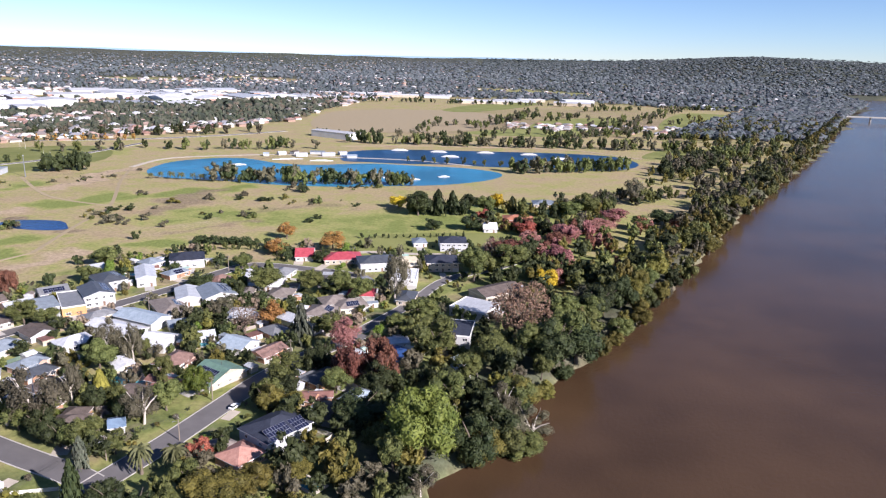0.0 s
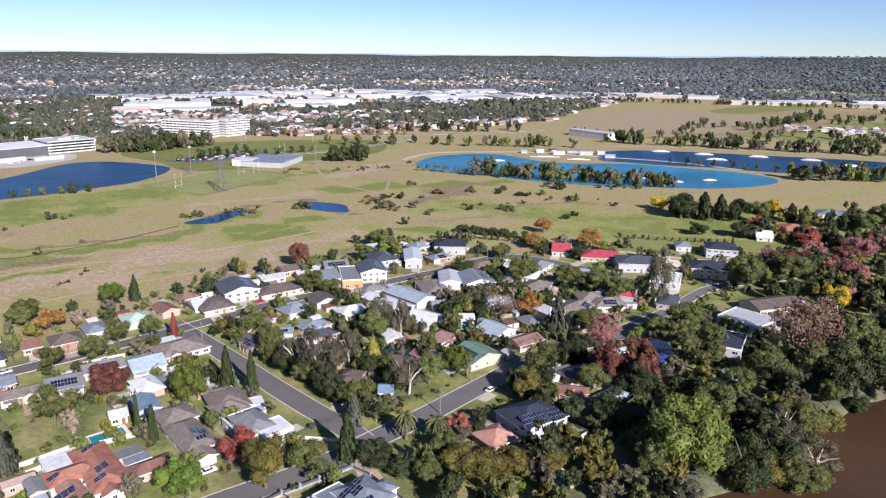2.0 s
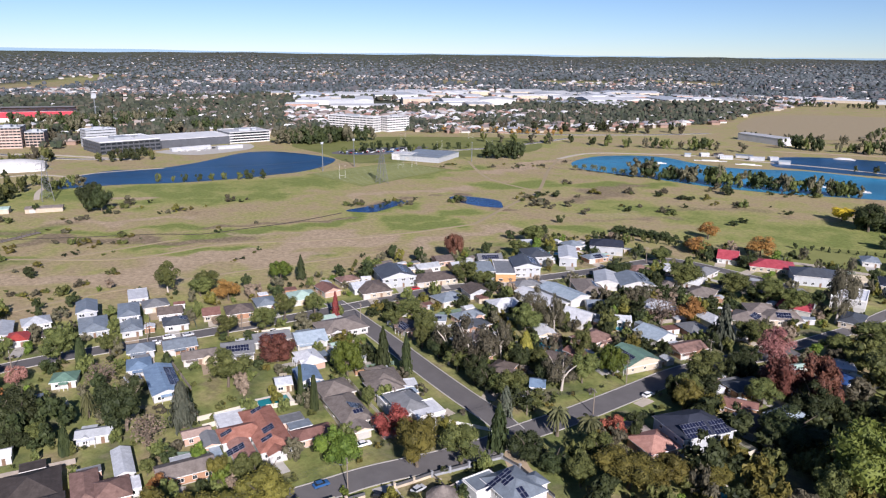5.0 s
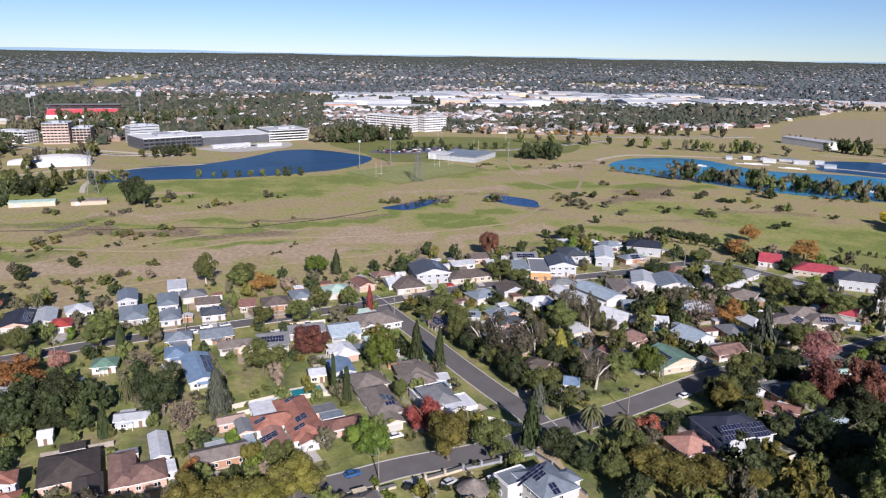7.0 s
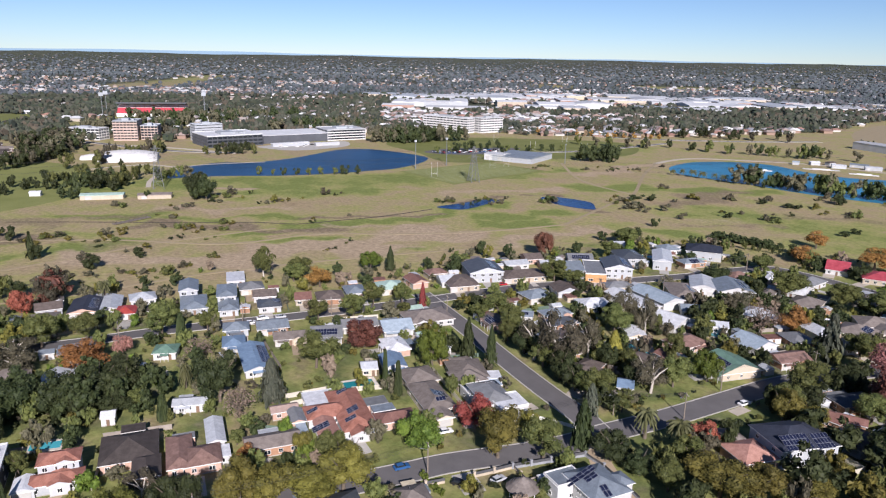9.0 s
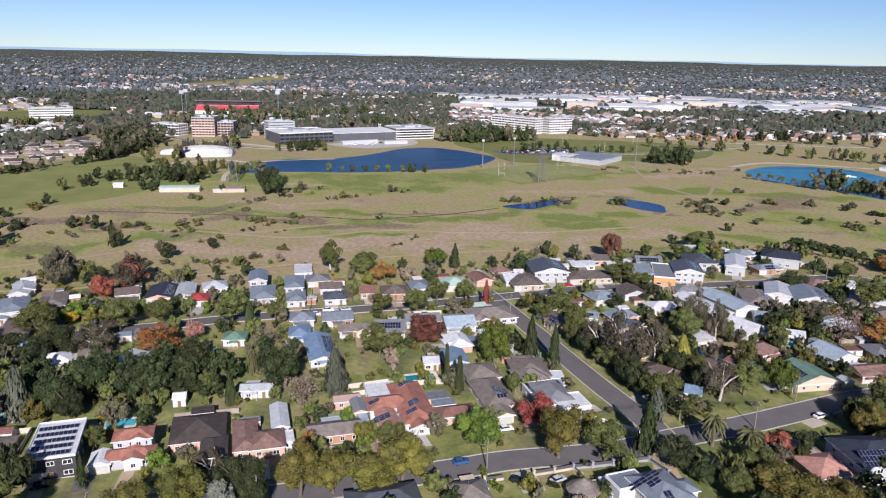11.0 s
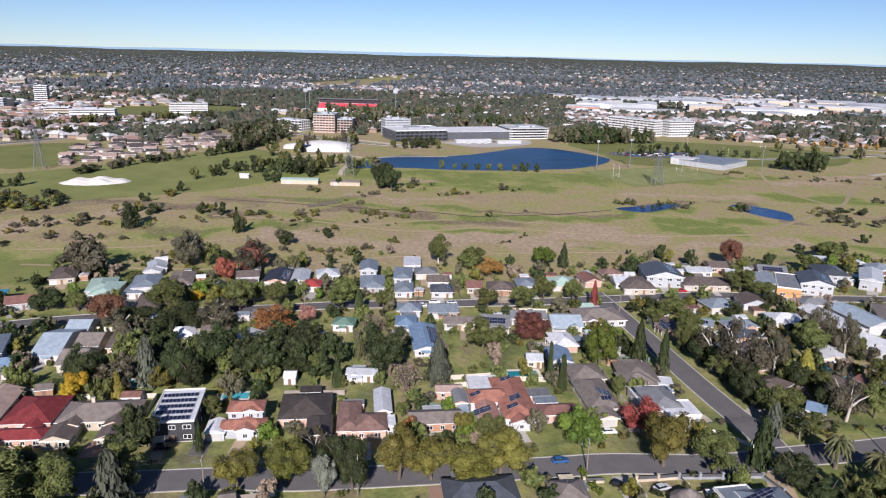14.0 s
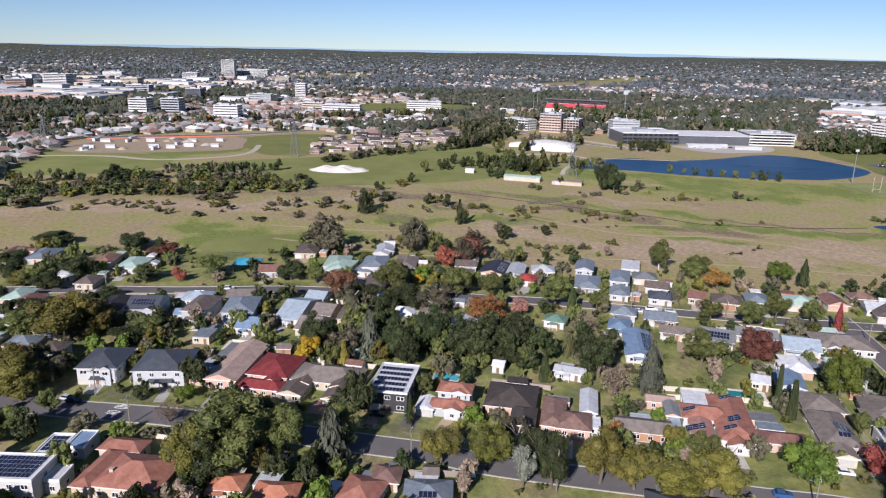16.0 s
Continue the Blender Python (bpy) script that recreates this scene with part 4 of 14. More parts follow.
    if extra == "solar":
        ang = pitch
        if kind in ("gable_w", "hip") and not (kind == "hip" and w < d):
            frame_turn, half = 0, d / 2
        elif kind == "flat":
            frame_turn, half = 0, d / 2
        else:
            frame_turn, half = 90, w / 2
        k = math.tan(radians(ang))
        room = (w if frame_turn == 0 else d) * (0.42 if kind == "hip" else 0.7)
        nx = max(3, int(room / 1.05))
        ny = 2 if half / math.cos(radians(ang)) > 4.4 else 1
        for j in range(ny):
            for i in range(nx):
                u = (i - (nx - 1) / 2) * 1.03
                down = half * 0.30 + j * 1.72 * math.cos(radians(ang)) + 0.85 * math.cos(radians(ang))
                zz = eave + 0.22 + (half - down) * k + 0.10
                child("solar_panel", SOLAR, roof_ob, pose(0, 0, 0, 0, 0, frame_turn) @ pose(u, -down, zz, ang, 0, 0))
    if extra == "solarrows":
        rows = max(2, int(d / 3.2))
        for j in range(rows):
            for i in range(max(3, int((w - 2) / 1.05))):
                child("solar_panel", SOLAR, roof_ob, pose(-w / 2 + 1.3 + i * 1.05, -d / 2 + 1.6 + j * (d - 2.4) / rows, top + 0.32, 8, 0, 0))
    # a flue or aerial
    if not small and not far and rng.random() < 0.5:
        v = Soup()
        v.tube([(0, 0, 0), (0, 0, 1.0)], [0.09, 0.09], 6)
        v.tube([(0, 0, 1.0), (0, 0, 1.12)], [0.16, 0.10], 6)
        child("flue", v.mesh("flue", DARK_TRIM), ob, pose(w * rng.uniform(-0.1, 0.1), d * 0.08, top - 0.7))
    return ob
def roof_height(w, d, eave, kind, u, v):
    """Height of a roof's surface over a point of its plan."""
    k = math.tan(radians({"gable_w": 20, "gable_d": 19, "hip": 22}[kind])) if kind != "flat" else 0
    a, b = w / 2 - abs(u), d / 2 - abs(v)
    run = {"gable_w": b, "gable_d": a, "hip": min(a, b), "flat": 0}[kind]
    return eave + (0.36 if kind == "flat" else 0.22) + run * k


def villa(label, walls, volumes, panels=(), doors=True, skylights=(), chimney=None):
    """A house of several roofed volumes (x, y, turn, w, d, eave, roof form, roof colour); solar panels as (x, y, columns, rows)."""
    x0, y0, turn = volumes[0][:3]
    m = pose(x0, y0, 0, 0, 0, turn)
    inv = m.inverted()
    ob = thing("house", m, label, "house")
    roofs = []
    for n, (x, y, t, w, d, eave, kind, roof) in enumerate(volumes):
        lm = inv @ pose(x, y, 0, 0, 0, t)
        PLANS.append((x, y, t, w, d))
        over = 0.1 if kind == "flat" else 0.5
        a, b = w / 2 - over, d / 2 - over
        s = Soup()
        s.stack([(a + 0.04, b + 0.04, -0.3), (a + 0.04, b + 0.04, 0.25 - 0.005 * n), (a, b, 0.25 - 0.005 * n), (a, b, eave + 0.02 - 0.004 * n)], (1, 1, 0), 0)
        child("wall", s.mesh("wall", [WALL[walls], CONCRETE]), ob, lm)
        made, top = roof_mesh(w, d, eave + 0.012 * n, kind, {"gable_w": 20, "gable_d": 19, "hip": 22}.get(kind, 0), ROOF[roof], TRIM)
        if isinstance(made, Soup):
            made = made.mesh("roof", [ROOF[roof], TRIM, WALL[walls]])
        roofs.append((child("roof", made, ob, lm), x, y, t, w, d, eave, kind))
        # gutter along the front
        g = Soup()
        g.box(-w / 2, -d / 2 - 0.12, eave + 0.05, w / 2, -d / 2 - 0.004, eave + 0.19)
        child("gutter", g.mesh("gutter", TRIM), ob, lm)
        for lv in range(2 if eave > 4.6 else 1):
            zc = lv * eave / 2 + 1.45
            k = max(1, int(w / 3.4))
            for i in range(k):
                px = -a + (i + 0.5) * 2 * a / k
                o = child("window", WINDOW, ob, lm @ pose(px, -b - 0.03, zc) @ Matrix.Diagonal((1.7 if i % 2 else 1.2, 1, 1.25, 1)))
                child("pane", PANE, o)
            for side in (-1, 1):
                for i in range(max(1, int(d / 6))):
                    py = -b + (i + 0.5) * 2 * b / max(1, int(d / 6))
                    o = child("window", WINDOW, ob, lm @ pose(side * (a + 0.03), py, zc, 0, 0, 90 * side) @ Matrix.Diagonal((1.3, 1, 1.1, 1)))
                    child("pane", PANE, o)
    if doors:
        x, y, t, w, d = volumes[doors if doors > 1 else 0][:5]
        child("garage_door", GARAGE, ob, inv @ pose(x, y, 0, 0, 0, t) @ pose(0, -d / 2 + 0.44, 1.1) @ Matrix.Diagonal((min(4.6, w * 0.6), 1, 2.2, 1)))
    for x, y, nx, ny in panels:
        best = None
        for r in roofs:
            q = pose(r[1], r[2], 0, 0, 0, r[3]).inverted() @ Vector((x, y, 0))
            if abs(q.x) < r[4] / 2 and abs(q.y) < r[5] / 2:
                h = roof_height(r[4], r[5], r[6], r[7], q.x, q.y)
                if best is None or h > best[0]:
                    best = (h, r, q)
        if best is None:
            continue
        h, r, q = best
        e = 0.3
        gx = (roof_height(*r[4:8], q.x + e, q.y) - roof_height(*r[4:8], q.x - e, q.y)) / (2 * e)
        gy = (roof_height(*r[4:8], q.x, q.y + e) - roof_height(*r[4:8], q.x, q.y - e)) / (2 * e)
        up = Vector((-gx, -gy, 1)).normalized()
        side = Vector((0, 1, 0)).cross(up).normalized() if abs(gx) < abs(gy) or (gx == 0 and gy == 0) else Vector((gy, -gx, 0)).cross(up).cross(up).normalized()
        if abs(gx) > abs(gy):
            side = Vector((0, 1, 0)) if gx < 0 else Vector((0, -1, 0))
        ahead = up.cross(side).normalized()
        base = Matrix((side, ahead, up)).transposed().to_4x4()
        for i in range(nx):
            for j in range(ny):
                u, v = (i - (nx - 1) / 2) * 1.03, (j - (ny - 1) / 2) * 1.70
                p = Vector((q.x, q.y, h + 0.07)) + side * u + ahead * v
                child("solar_panel", SOLAR, r[0], Matrix.Translation(p) @ base)
    if chimney:
        c = Soup()
        c.box(-0.45, -0.35, 2.5, 0.45, 0.35, chimney[2])
        c.box(-0.52, -0.42, chimney[2], 0.52, 0.42, chimney[2] + 0.15, 1)
        child("chimney", c.mesh("chimney", [WALL["cream"], CONCRETE]), ob, inv @ pose(chimney[0], chimney[1], 0, 0, 0, turn))
    return ob


# ---- roads and tracks ----
KERB = surface("kerb_concrete", (0.36, 0.34, 0.31), (0.48, 0.46, 0.42), 0.4, 4, 0.85)
DIRT = surface("dry_dirt", (0.30, 0.23, 0.155), (0.42, 0.33, 0.23), 0.2, 2, 0.95)
FAINT = surface("worn_grass_track", (0.27, 0.215, 0.13), (0.35, 0.285, 0.175), 0.15, 2, 0.95)
PALE_PATH = surface("pale_path", (0.40, 0.35, 0.28), (0.52, 0.46, 0.38), 0.3, 3, 0.9)
ROAD_WHITE = surface("road_paint", (0.60, 0.60, 0.58), (0.78, 0.78, 0.76), 0.8, 4, 0.7)
SHORT_GRASS = surface("mown_grass", (0.13, 0.15, 0.045), (0.23, 0.235, 0.088), 0.03, 0.8, 0.95, spec=0.1)


def spline(points, per=10):
    out, k = [], len(points)
    P = [Vector((*p, 0)) for p in points]
    for i in range(k - 1):
        p0, p1, p2, p3 = P[max(i - 1, 0)], P[i], P[i + 1], P[min(i + 2, k - 1)]
        for s in range(per):
            t = s / per
            out.append(0.5 * ((2 * p1) + (p2 - p0) * t + (2 * p0 - 5 * p1 + 4 * p2 - p3) * t * t + (3 * p1 - p0 - 3 * p2 + p3) * t ** 3))
    return out + [P[-1]]


def ribbon(pts, lo, hi, z0, z1, soup, index=0):
    """A strip between two offsets from a line, with a top at z1 and sides down to z0."""
    rows = []
    for j, p in enumerate(pts):
        d = (pts[min(j + 1, len(pts) - 1)] - pts[max(j - 1, 0)]).normalized()
        nrm = Vector((d.y, -d.x, 0))
        a, b = p + nrm * lo, p + nrm * hi
        rows.append(((a.x, a.y, z0), (a.x, a.y, z1), (b.x, b.y, z1), (b.x, b.y, z0)))
    v = [q for r in rows for q in r]
    f = []
    for j in range(len(rows) - 1):
        for k in range(3):
            f.append((4 * j + k, 4 * j + 4 + k, 4 * j + 5 + k, 4 * j + 1 + k))
    soup.add(v, f, index)


_road_z = [0.05]


def road(name, points, width, kerbs=True, material=None, label="grey asphalt street with concrete kerbs"):
    pts = spline(points)
    LANES.append((pts, width))
    s = Soup()
    _road_z[0] += 0.006
    top = _road_z[0]
    ribbon(pts, -width / 2, width / 2, -0.2, top, s)
    ob = tagged(new(name, s.mesh(name, material or ASPHALT)), label, "road", kind="structure")
    if kerbs:
        for sg in (-1, 1):
            k = Soup()
            a, b = sorted((sg * (width / 2 + 0.004), sg * (width / 2 + 0.35)))
            ribbon(pts, a, b, -0.2, top + 0.14, k)
            child("kerb", k.mesh("kerb", KERB), ob)
    return ob


road("road_main", [(-222, 229), (-193, 216), (-169, 205), (-146, 194), (-126, 185), (-109, 178), (-100, 173)], 8.5)
NEAR_STREET = [(-255, -120), (-221, -58), (-211, -36), (-202, -16), (-180, 23), (-168, 45), (-156, 63), (-129, 115), (-121, 131), (-109, 149), (-102, 162), (-97, 175), (-88, 195), (-78, 221), (-69, 244), (-56, 266), (-38, 290)]
road("road_near", NEAR_STREET, 9.0)
road("road_far", [(-337, -117), (-326, -62), (-317, -28), (-312, -5), (-306, 23), (-295, 52), (-284, 82), (-275, 101), (-266, 123), (-251, 151), (-238, 175), (-225, 200), (-212, 228), (-200, 256), (-187, 280), (-171, 299), (-156, 322), (-138, 350), (-126, 374), (-112, 388), (-76, 382), (-49, 373)], 8.0)
road("road_river_lane", [(-40, 292), (-20, 330), (-2, 372), (30, 400), (60, 440)], 6.0)
road("road_back_lane", [(-76, 382), (-60, 420), (-20, 422), (40, 425)], 5.0, False, PALE_PATH, "pale gravel lane between paddocks")
for _p in ([(-97, 173), (-92, 160), (-80, 150), (-66, 138)],):
    road("track_drive", _p, 6.0, False, DIRT, "bare dirt driveway")
for _p, _w in (([(-426, 21), (-400, 80), (-393, 135), (-390, 193), (-373, 259)], 2.2), ([(-456, 131), (-415, 176), (-362, 216), (-343, 267), (-309, 301), (-274, 346), (-248, 398)], 2.6),
               ([(-248, 398), (-258, 470), (-265, 530), (-304, 632), (-329, 713)], 3.0), ([(-265, 530), (-330, 560), (-400, 640)], 3.0), ([(-395, 20), (-340, 100), (-318, 180), (-280, 262), (-240, 330)], 2.0)):
    road("track", _p, _w, False, FAINT, "narrow worn dirt track across the grass")
road("track_club_path", [(-558, 271), (-591, 291), (-625, 326), (-636, 361), (-623, 397), (-611, 421)], 4.0, False, PALE_PATH, "pale path between the club and the lake")
road("track_club_path", [(-821, 384), (-774, 407), (-736, 420), (-683, 436)], 7.0, False, PALE_PATH, "pale path between the club and the lake")
road("track_club_path", [(-679, 278), (-674, 324), (-640, 340)], 4.0, False, PALE_PATH, "pale path between the club and the lake")
road("road_highway", [(-800, -420), (-850, -250), (-884, -126), (-890, -4), (-930, 105), (-1010, 220)], 16, True, ASPHALT, "wide grey highway with kerbs")
road("road_estate", [(-530, 640), (-470, 690), (-430, 760), (-400, 900)], 7, True)
road("road_park", [(-560, 890), (-500, 905), (-420, 942), (-331, 1010), (-260, 1090)], 9, True)
road("road_club", [(-1010, 330), (-900, 360), (-800, 380), (-740, 400), (-705, 425)], 8, True)
road("track_embankment", [(-705, -330), (-740, -180), (-730, -110), (-700, -60), (-720, 10), (-790, 30)], 6, False, PALE_PATH, "pale gravel haul road")
road("track_shore", [(-330, 713), (-318, 780), (-255, 818), (-200, 836), (-150, 828), (-60, 822), (20, 792)], 6, False, PALE_PATH, "pale sandy track round the lake")
road("track_far_shore", [(-150, 930), (-60, 955), (0, 962), (150, 962), (235, 890)], 6, False, DIRT, "sandy track behind the lake")


def road_paint(x, y, turn):
    """The number painted on one lane of the near street."""
    cu = bpy.data.curves.new("painted_number", "FONT")
    cu.body, cu.size, cu.align_x, cu.align_y, cu.extrude, cu.offset = "40", 5.8, "CENTER", "CENTER", 0.003, 0.05
    cu.materials.append(ROAD_WHITE)
    tagged(new("painted_number", cu), "white speed number 40 painted on asphalt", "road marking", "road numbers").matrix_basis = pose(x, y, 0.085, 0, 0, turn) @ Matrix.Diagonal((0.47, 1.0, 1, 1))


road_paint(-213.6, -33.7, -24.3)
road_paint(-210.2, -35.3, 155.7)
# ---- small waters and playing fields ----
POND = water("pond_water", (0.010, 0.045, 0.14), 0.22, 0.6, 0.6, 0.25)
sheet("water_pond", [(-311, 465), (-302, 476), (-275, 477), (-262, 463), (-259, 454), (-275, 450), (-296, 454)], 0.1, POND, "small blue pond in the grassland")
sheet("water_creek_pond", [(-345, 380), (-341, 402), (-337, 427), (-327, 432), (-325, 410), (-325, 388), (-334, 381)], 0.1, POND, "narrow blue creek pool among reeds")
sheet("field_club_park", [(-480, 560), (-560, 590), (-640, 620), (-660, 700), (-560, 800), (-440, 860), (-380, 760), (-420, 660)], 0.03, SHORT_GRASS, "mown green park around the hall", "grass")
sheet("field_sports", [(-473, 476), (-478, 478), (-476, 484), (-467, 534), (-458, 584), (-457, 590), (-452, 590), (-420, 586), (-388, 582), (-384, 582), (-385, 575), (-390, 521), (-395, 467), (-396, 459), (-401, 461), (-437, 469)], 0.05, SHORT_GRASS, "green sports field", "grass")
sheet("field_oval", [(-376, -14), (-366, 44), (-386, 50), (-402, 30), (-400, -10)], 0.05, SHORT_GRASS, "bright green mown playing field", "grass")
sheet("field_golf", [(-560, 20), (-540, 120), (-560, 210), (-680, 270), (-760, 250), (-700, 100), (-680, 0), (-620, -40)], 0.03, SHORT_GRASS, "long mown green slope", "grass")
sheet("field_embankment", [(-720, 30), (-860, 20), (-880, 110), (-800, 130), (-730, 90)], 0.06, SHORT_GRASS, "mown green bank beside the highway", "grass")
sheet("field_highway_verge", [(-640, -200), (-760, -260), (-790, -180), (-720, -60), (-640, -70)], 0.04, SHORT_GRASS, "mown grass verge below the highway", "grass")
sheet("field_tan_paddock", [(-215, 1130), (20, 1180), (90, 1500), (-60, 1600), (-250, 1480)], 0.14, FAINT, "dry tan paddock", "grass")
sheet("field_paddock", [(11, 1139), (120, 1259), (181, 1422), (346, 1523), (228, 1201), (144, 1117)], 0.2, SHORT_GRASS, "flat green paddock between tree rows", "grass")
sheet("field_river_paddock", [(373, 1307), (535, 1709), (668, 1668), (507, 1347)], 0.2, SHORT_GRASS, "green paddock towards the river", "grass")
sheet("field_far_paddock", [(-29, 1621), (72, 1857), (223, 1976), (171, 1785), (34, 1573)], 0.22, SHORT_GRASS, "narrow green paddock far off", "grass")
sheet("field_lake_lawn", [(240, 895), (290, 989), (385, 1011), (338, 916)], 0.08, SHORT_GRASS, "green lawn behind the lake", "grass")
sheet("field_racecourse", [(-1190, 165), (-1165, 300), (-1190, 420), (-1330, 460), (-1390, 330), (-1350, 180)], 0.1, SHORT_GRASS, "green oval racecourse infield", "grass")
sheet("field_lane_paddock", [(-60, 428), (-40, 470), (60, 480), (70, 430), (10, 400)], 0.05, SHORT_GRASS, "bright green garden paddock", "grass")
_st = surface("pale_stripe_grass", (0.22, 0.24, 0.12), (0.32, 0.33, 0.19), 0.1, 2, 0.95, spec=0.1)
for _k in range(15):
    _s = Soup()
    _u = 0.04 + _k * 0.064
    _a = Vector((-476, 482)).lerp(Vector((-397, 464)), _u)
    _b = Vector((-454, 586)).lerp(Vector((-386, 578)), _u)
    ribbon([Vector((*_a, 0)), Vector((*_a.lerp(_b, 0.5), 0)), Vector((*_b, 0))], -0.6, 0.6, 0.0, 0.09, _s)
    tagged(new("mown_stripe", _s.mesh("mown_stripe", _st)), "pale line across the sports field", "grass", "mown stripes", "structure")
MUD = surface("creek_mud", (0.045, 0.038, 0.028), (0.11, 0.09, 0.065), 0.2, 2, 0.9)
road("track_creek", [(-505, 150), (-470, 185), (-449, 205), (-420, 233), (-396, 258), (-372, 276), (-362, 300), (-350, 330), (-342, 372)], 1.3, False, MUD, "dark muddy creek bed through dry grass")
# ---- large buildings beyond the grassland ----
STEEL = surface("galvanised_steel", (0.24, 0.25, 0.26), (0.34, 0.35, 0.36), 0.5, 4, 0.5, 0.6)
WHITE_SHEET = surface("white_roof_sheet", (0.40, 0.41, 0.42), (0.58, 0.58, 0.575), 0.08, 0.8, 0.55, vary=0.22)
GREY_SHEET = surface("grey_roof_sheet", (0.30, 0.32, 0.34), (0.42, 0.44, 0.46), 0.08, 0.8, 0.55, vary=0.15)
WHITE_RENDER = surface("white_render", (0.54, 0.53, 0.51), (0.70, 0.69, 0.67), 0.15, 1.5, 0.75)
DARK_CLAD = surface("dark_cladding", (0.07, 0.075, 0.085), (0.12, 0.125, 0.14), 0.15, 1.5, 0.5)
RED_BRICK = surface("red_brick_far", (0.32, 0.19, 0.145), (0.45, 0.29, 0.23), 0.2, 2, 0.9)
RED_SEATS = surface("red_seating", (0.36, 0.03, 0.05), (0.46, 0.07, 0.09), 0.2, 2, 0.6)


def storey_block(x, y, turn, w, d, floors, wall, roof, label, floor_h=3.3, bay=4.0, name="office_block", balconies=False, band=1.15):
    """A block whose floors are slabs with recessed windows between piers, a parapet and a plant room."""
    ob = thing(name, pose(x, y, 0, 0, 0, turn), label, "building")
    a, b, h = w / 2, d / 2, floors * floor_h
    core = Soup()
    core.box(-a + 0.5, -b + 0.5, -0.4, a - 0.5, b - 0.5, h)
    child("core", core.mesh("core", DARK_CLAD), ob)
    for k in range(floors):
        s = Soup()
        s.box(-a, -b, k * floor_h - (0.3 if k == 0 else 0), a, b, k * floor_h + band)
        nb = max(1, int(w / bay))
        for i in range(nb + 1):
            px = -a + i * w / nb
            s.box(max(-a, px - 0.25), -b + 0.06, k * floor_h + 1.15, min(a, px + 0.25), -b + 0.5, (k + 1) * floor_h)
            s.box(max(-a, px - 0.25), b - 0.5, k * floor_h + 1.15, min(a, px + 0.25), b - 0.06, (k + 1) * floor_h)
        nd = max(1, int(d / bay))
        for i in range(1, nd):
            py = -b + i * d / nd
            for sx in (-1, 1):
                s.box(sx * (a - 0.28) - 0.22, py - 0.25, k * floor_h + 1.15, sx * (a - 0.28) + 0.22, py + 0.25, (k + 1) * floor_h)
        child("floor_band", s.mesh("floor_band", wall), ob)
        for i in range(nb):
            px = -a + (i + 0.5) * w / nb
            g = child("window", PANE, ob, pose(px, -b + 0.47, k * floor_h + 2.15) @ Matrix.Diagonal((w / nb * 0.95, 1, floor_h * 0.72, 1)))
            if balconies and i % 2 == 0:
                child("balcony", BALCONY, ob, pose(px, -b - 0.6, k * floor_h + 0.1) @ Matrix.Diagonal((w / nb * 0.9, 1, 1, 1)))
    r = Soup()
    r.box(-a, -b, h, a, b, h + 0.5)
    for q in ((-a, -b, a, -b + 0.4), (-a, b - 0.4, a, b), (-a, -b + 0.4, -a + 0.4, b - 0.4), (a - 0.4, -b + 0.4, a, b - 0.4)):
        r.box(*q[:2], h + 0.5, *q[2:], h + 1.2)
    child("roof", r.mesh("roof", roof), ob)
    p = Soup()
    p.box(-a * 0.35, -b * 0.4, h + 0.5, a * 0.2, b * 0.3, h + 3.0)
    p.box(a * 0.4, -b * 0.2, h + 0.5, a * 0.6, b * 0.2, h + 2.0)
    child("plant_room", p.mesh("plant_room", GREY_SHEET), ob)
    return ob


_b = Soup()
_b.box(-0.5, -0.7, 0, 0.5, 0.7, 0.15)
_b.box(-0.5, -0.7, 0.15, 0.5, -0.6, 1.1)
_b.box(-0.5, -0.6, 0.15, -0.47, 0.7, 1.1)
_b.box(0.47, -0.6, 0.15, 0.5, 0.7, 1.1)
BALCONY = _b.mesh("balcony", WHITE_RENDER)


def big_shed(x, y, turn, w, d, h, roof, wall, label, name="warehouse", ridges=2):
    """A low hall: walls, a roof in shallow ridges with a fascia, rooflights and dock doors."""
    ob = thing(name, pose(x, y, 0, 0, 0, turn), label, "building")
    s = Soup()
    s.box(-w / 2 + 0.3, -d / 2 + 0.3, -0.4, w / 2 - 0.3, d / 2 - 0.3, h)
    child("wall", s.mesh("wall", wall), ob)
    r = Soup()
    step = d / ridges
    for k in range(ridges):
        y0, y1 = -d / 2 + k * step, -d / 2 + (k + 1) * step
        ym = (y0 + y1) / 2
        z, t = h, h + max(0.8, step * 0.045)
        r.add([(-w / 2, y0, z - 0.5), (w / 2, y0, z - 0.5), (w / 2, y1, z - 0.5), (-w / 2, y1, z - 0.5), (-w / 2, y0, z), (w / 2, y0, z), (w / 2, y1, z), (-w / 2, y1, z), (-w / 2, ym, t), (w / 2, ym, t)],
              [(3, 2, 1, 0), (0, 1, 5, 4), (2, 3, 7, 6), (4, 5, 9, 8), (6, 7, 8, 9), (1, 2, 6, 9, 5), (3, 0, 4, 8, 7)])
    child("roof", r.mesh("roof", roof), ob)
    for k in range(1 if math.hypot(x, y) < 900 else 0):
        o = child("dock_door", GARAGE, ob, pose(-w * 0.3 + k * w * 0.3, -d / 2 + 0.24, min(2.2, h * 0.4)) @ Matrix.Diagonal((min(5, w * 0.15), 1, min(4, h * 0.75), 1)))
    return ob


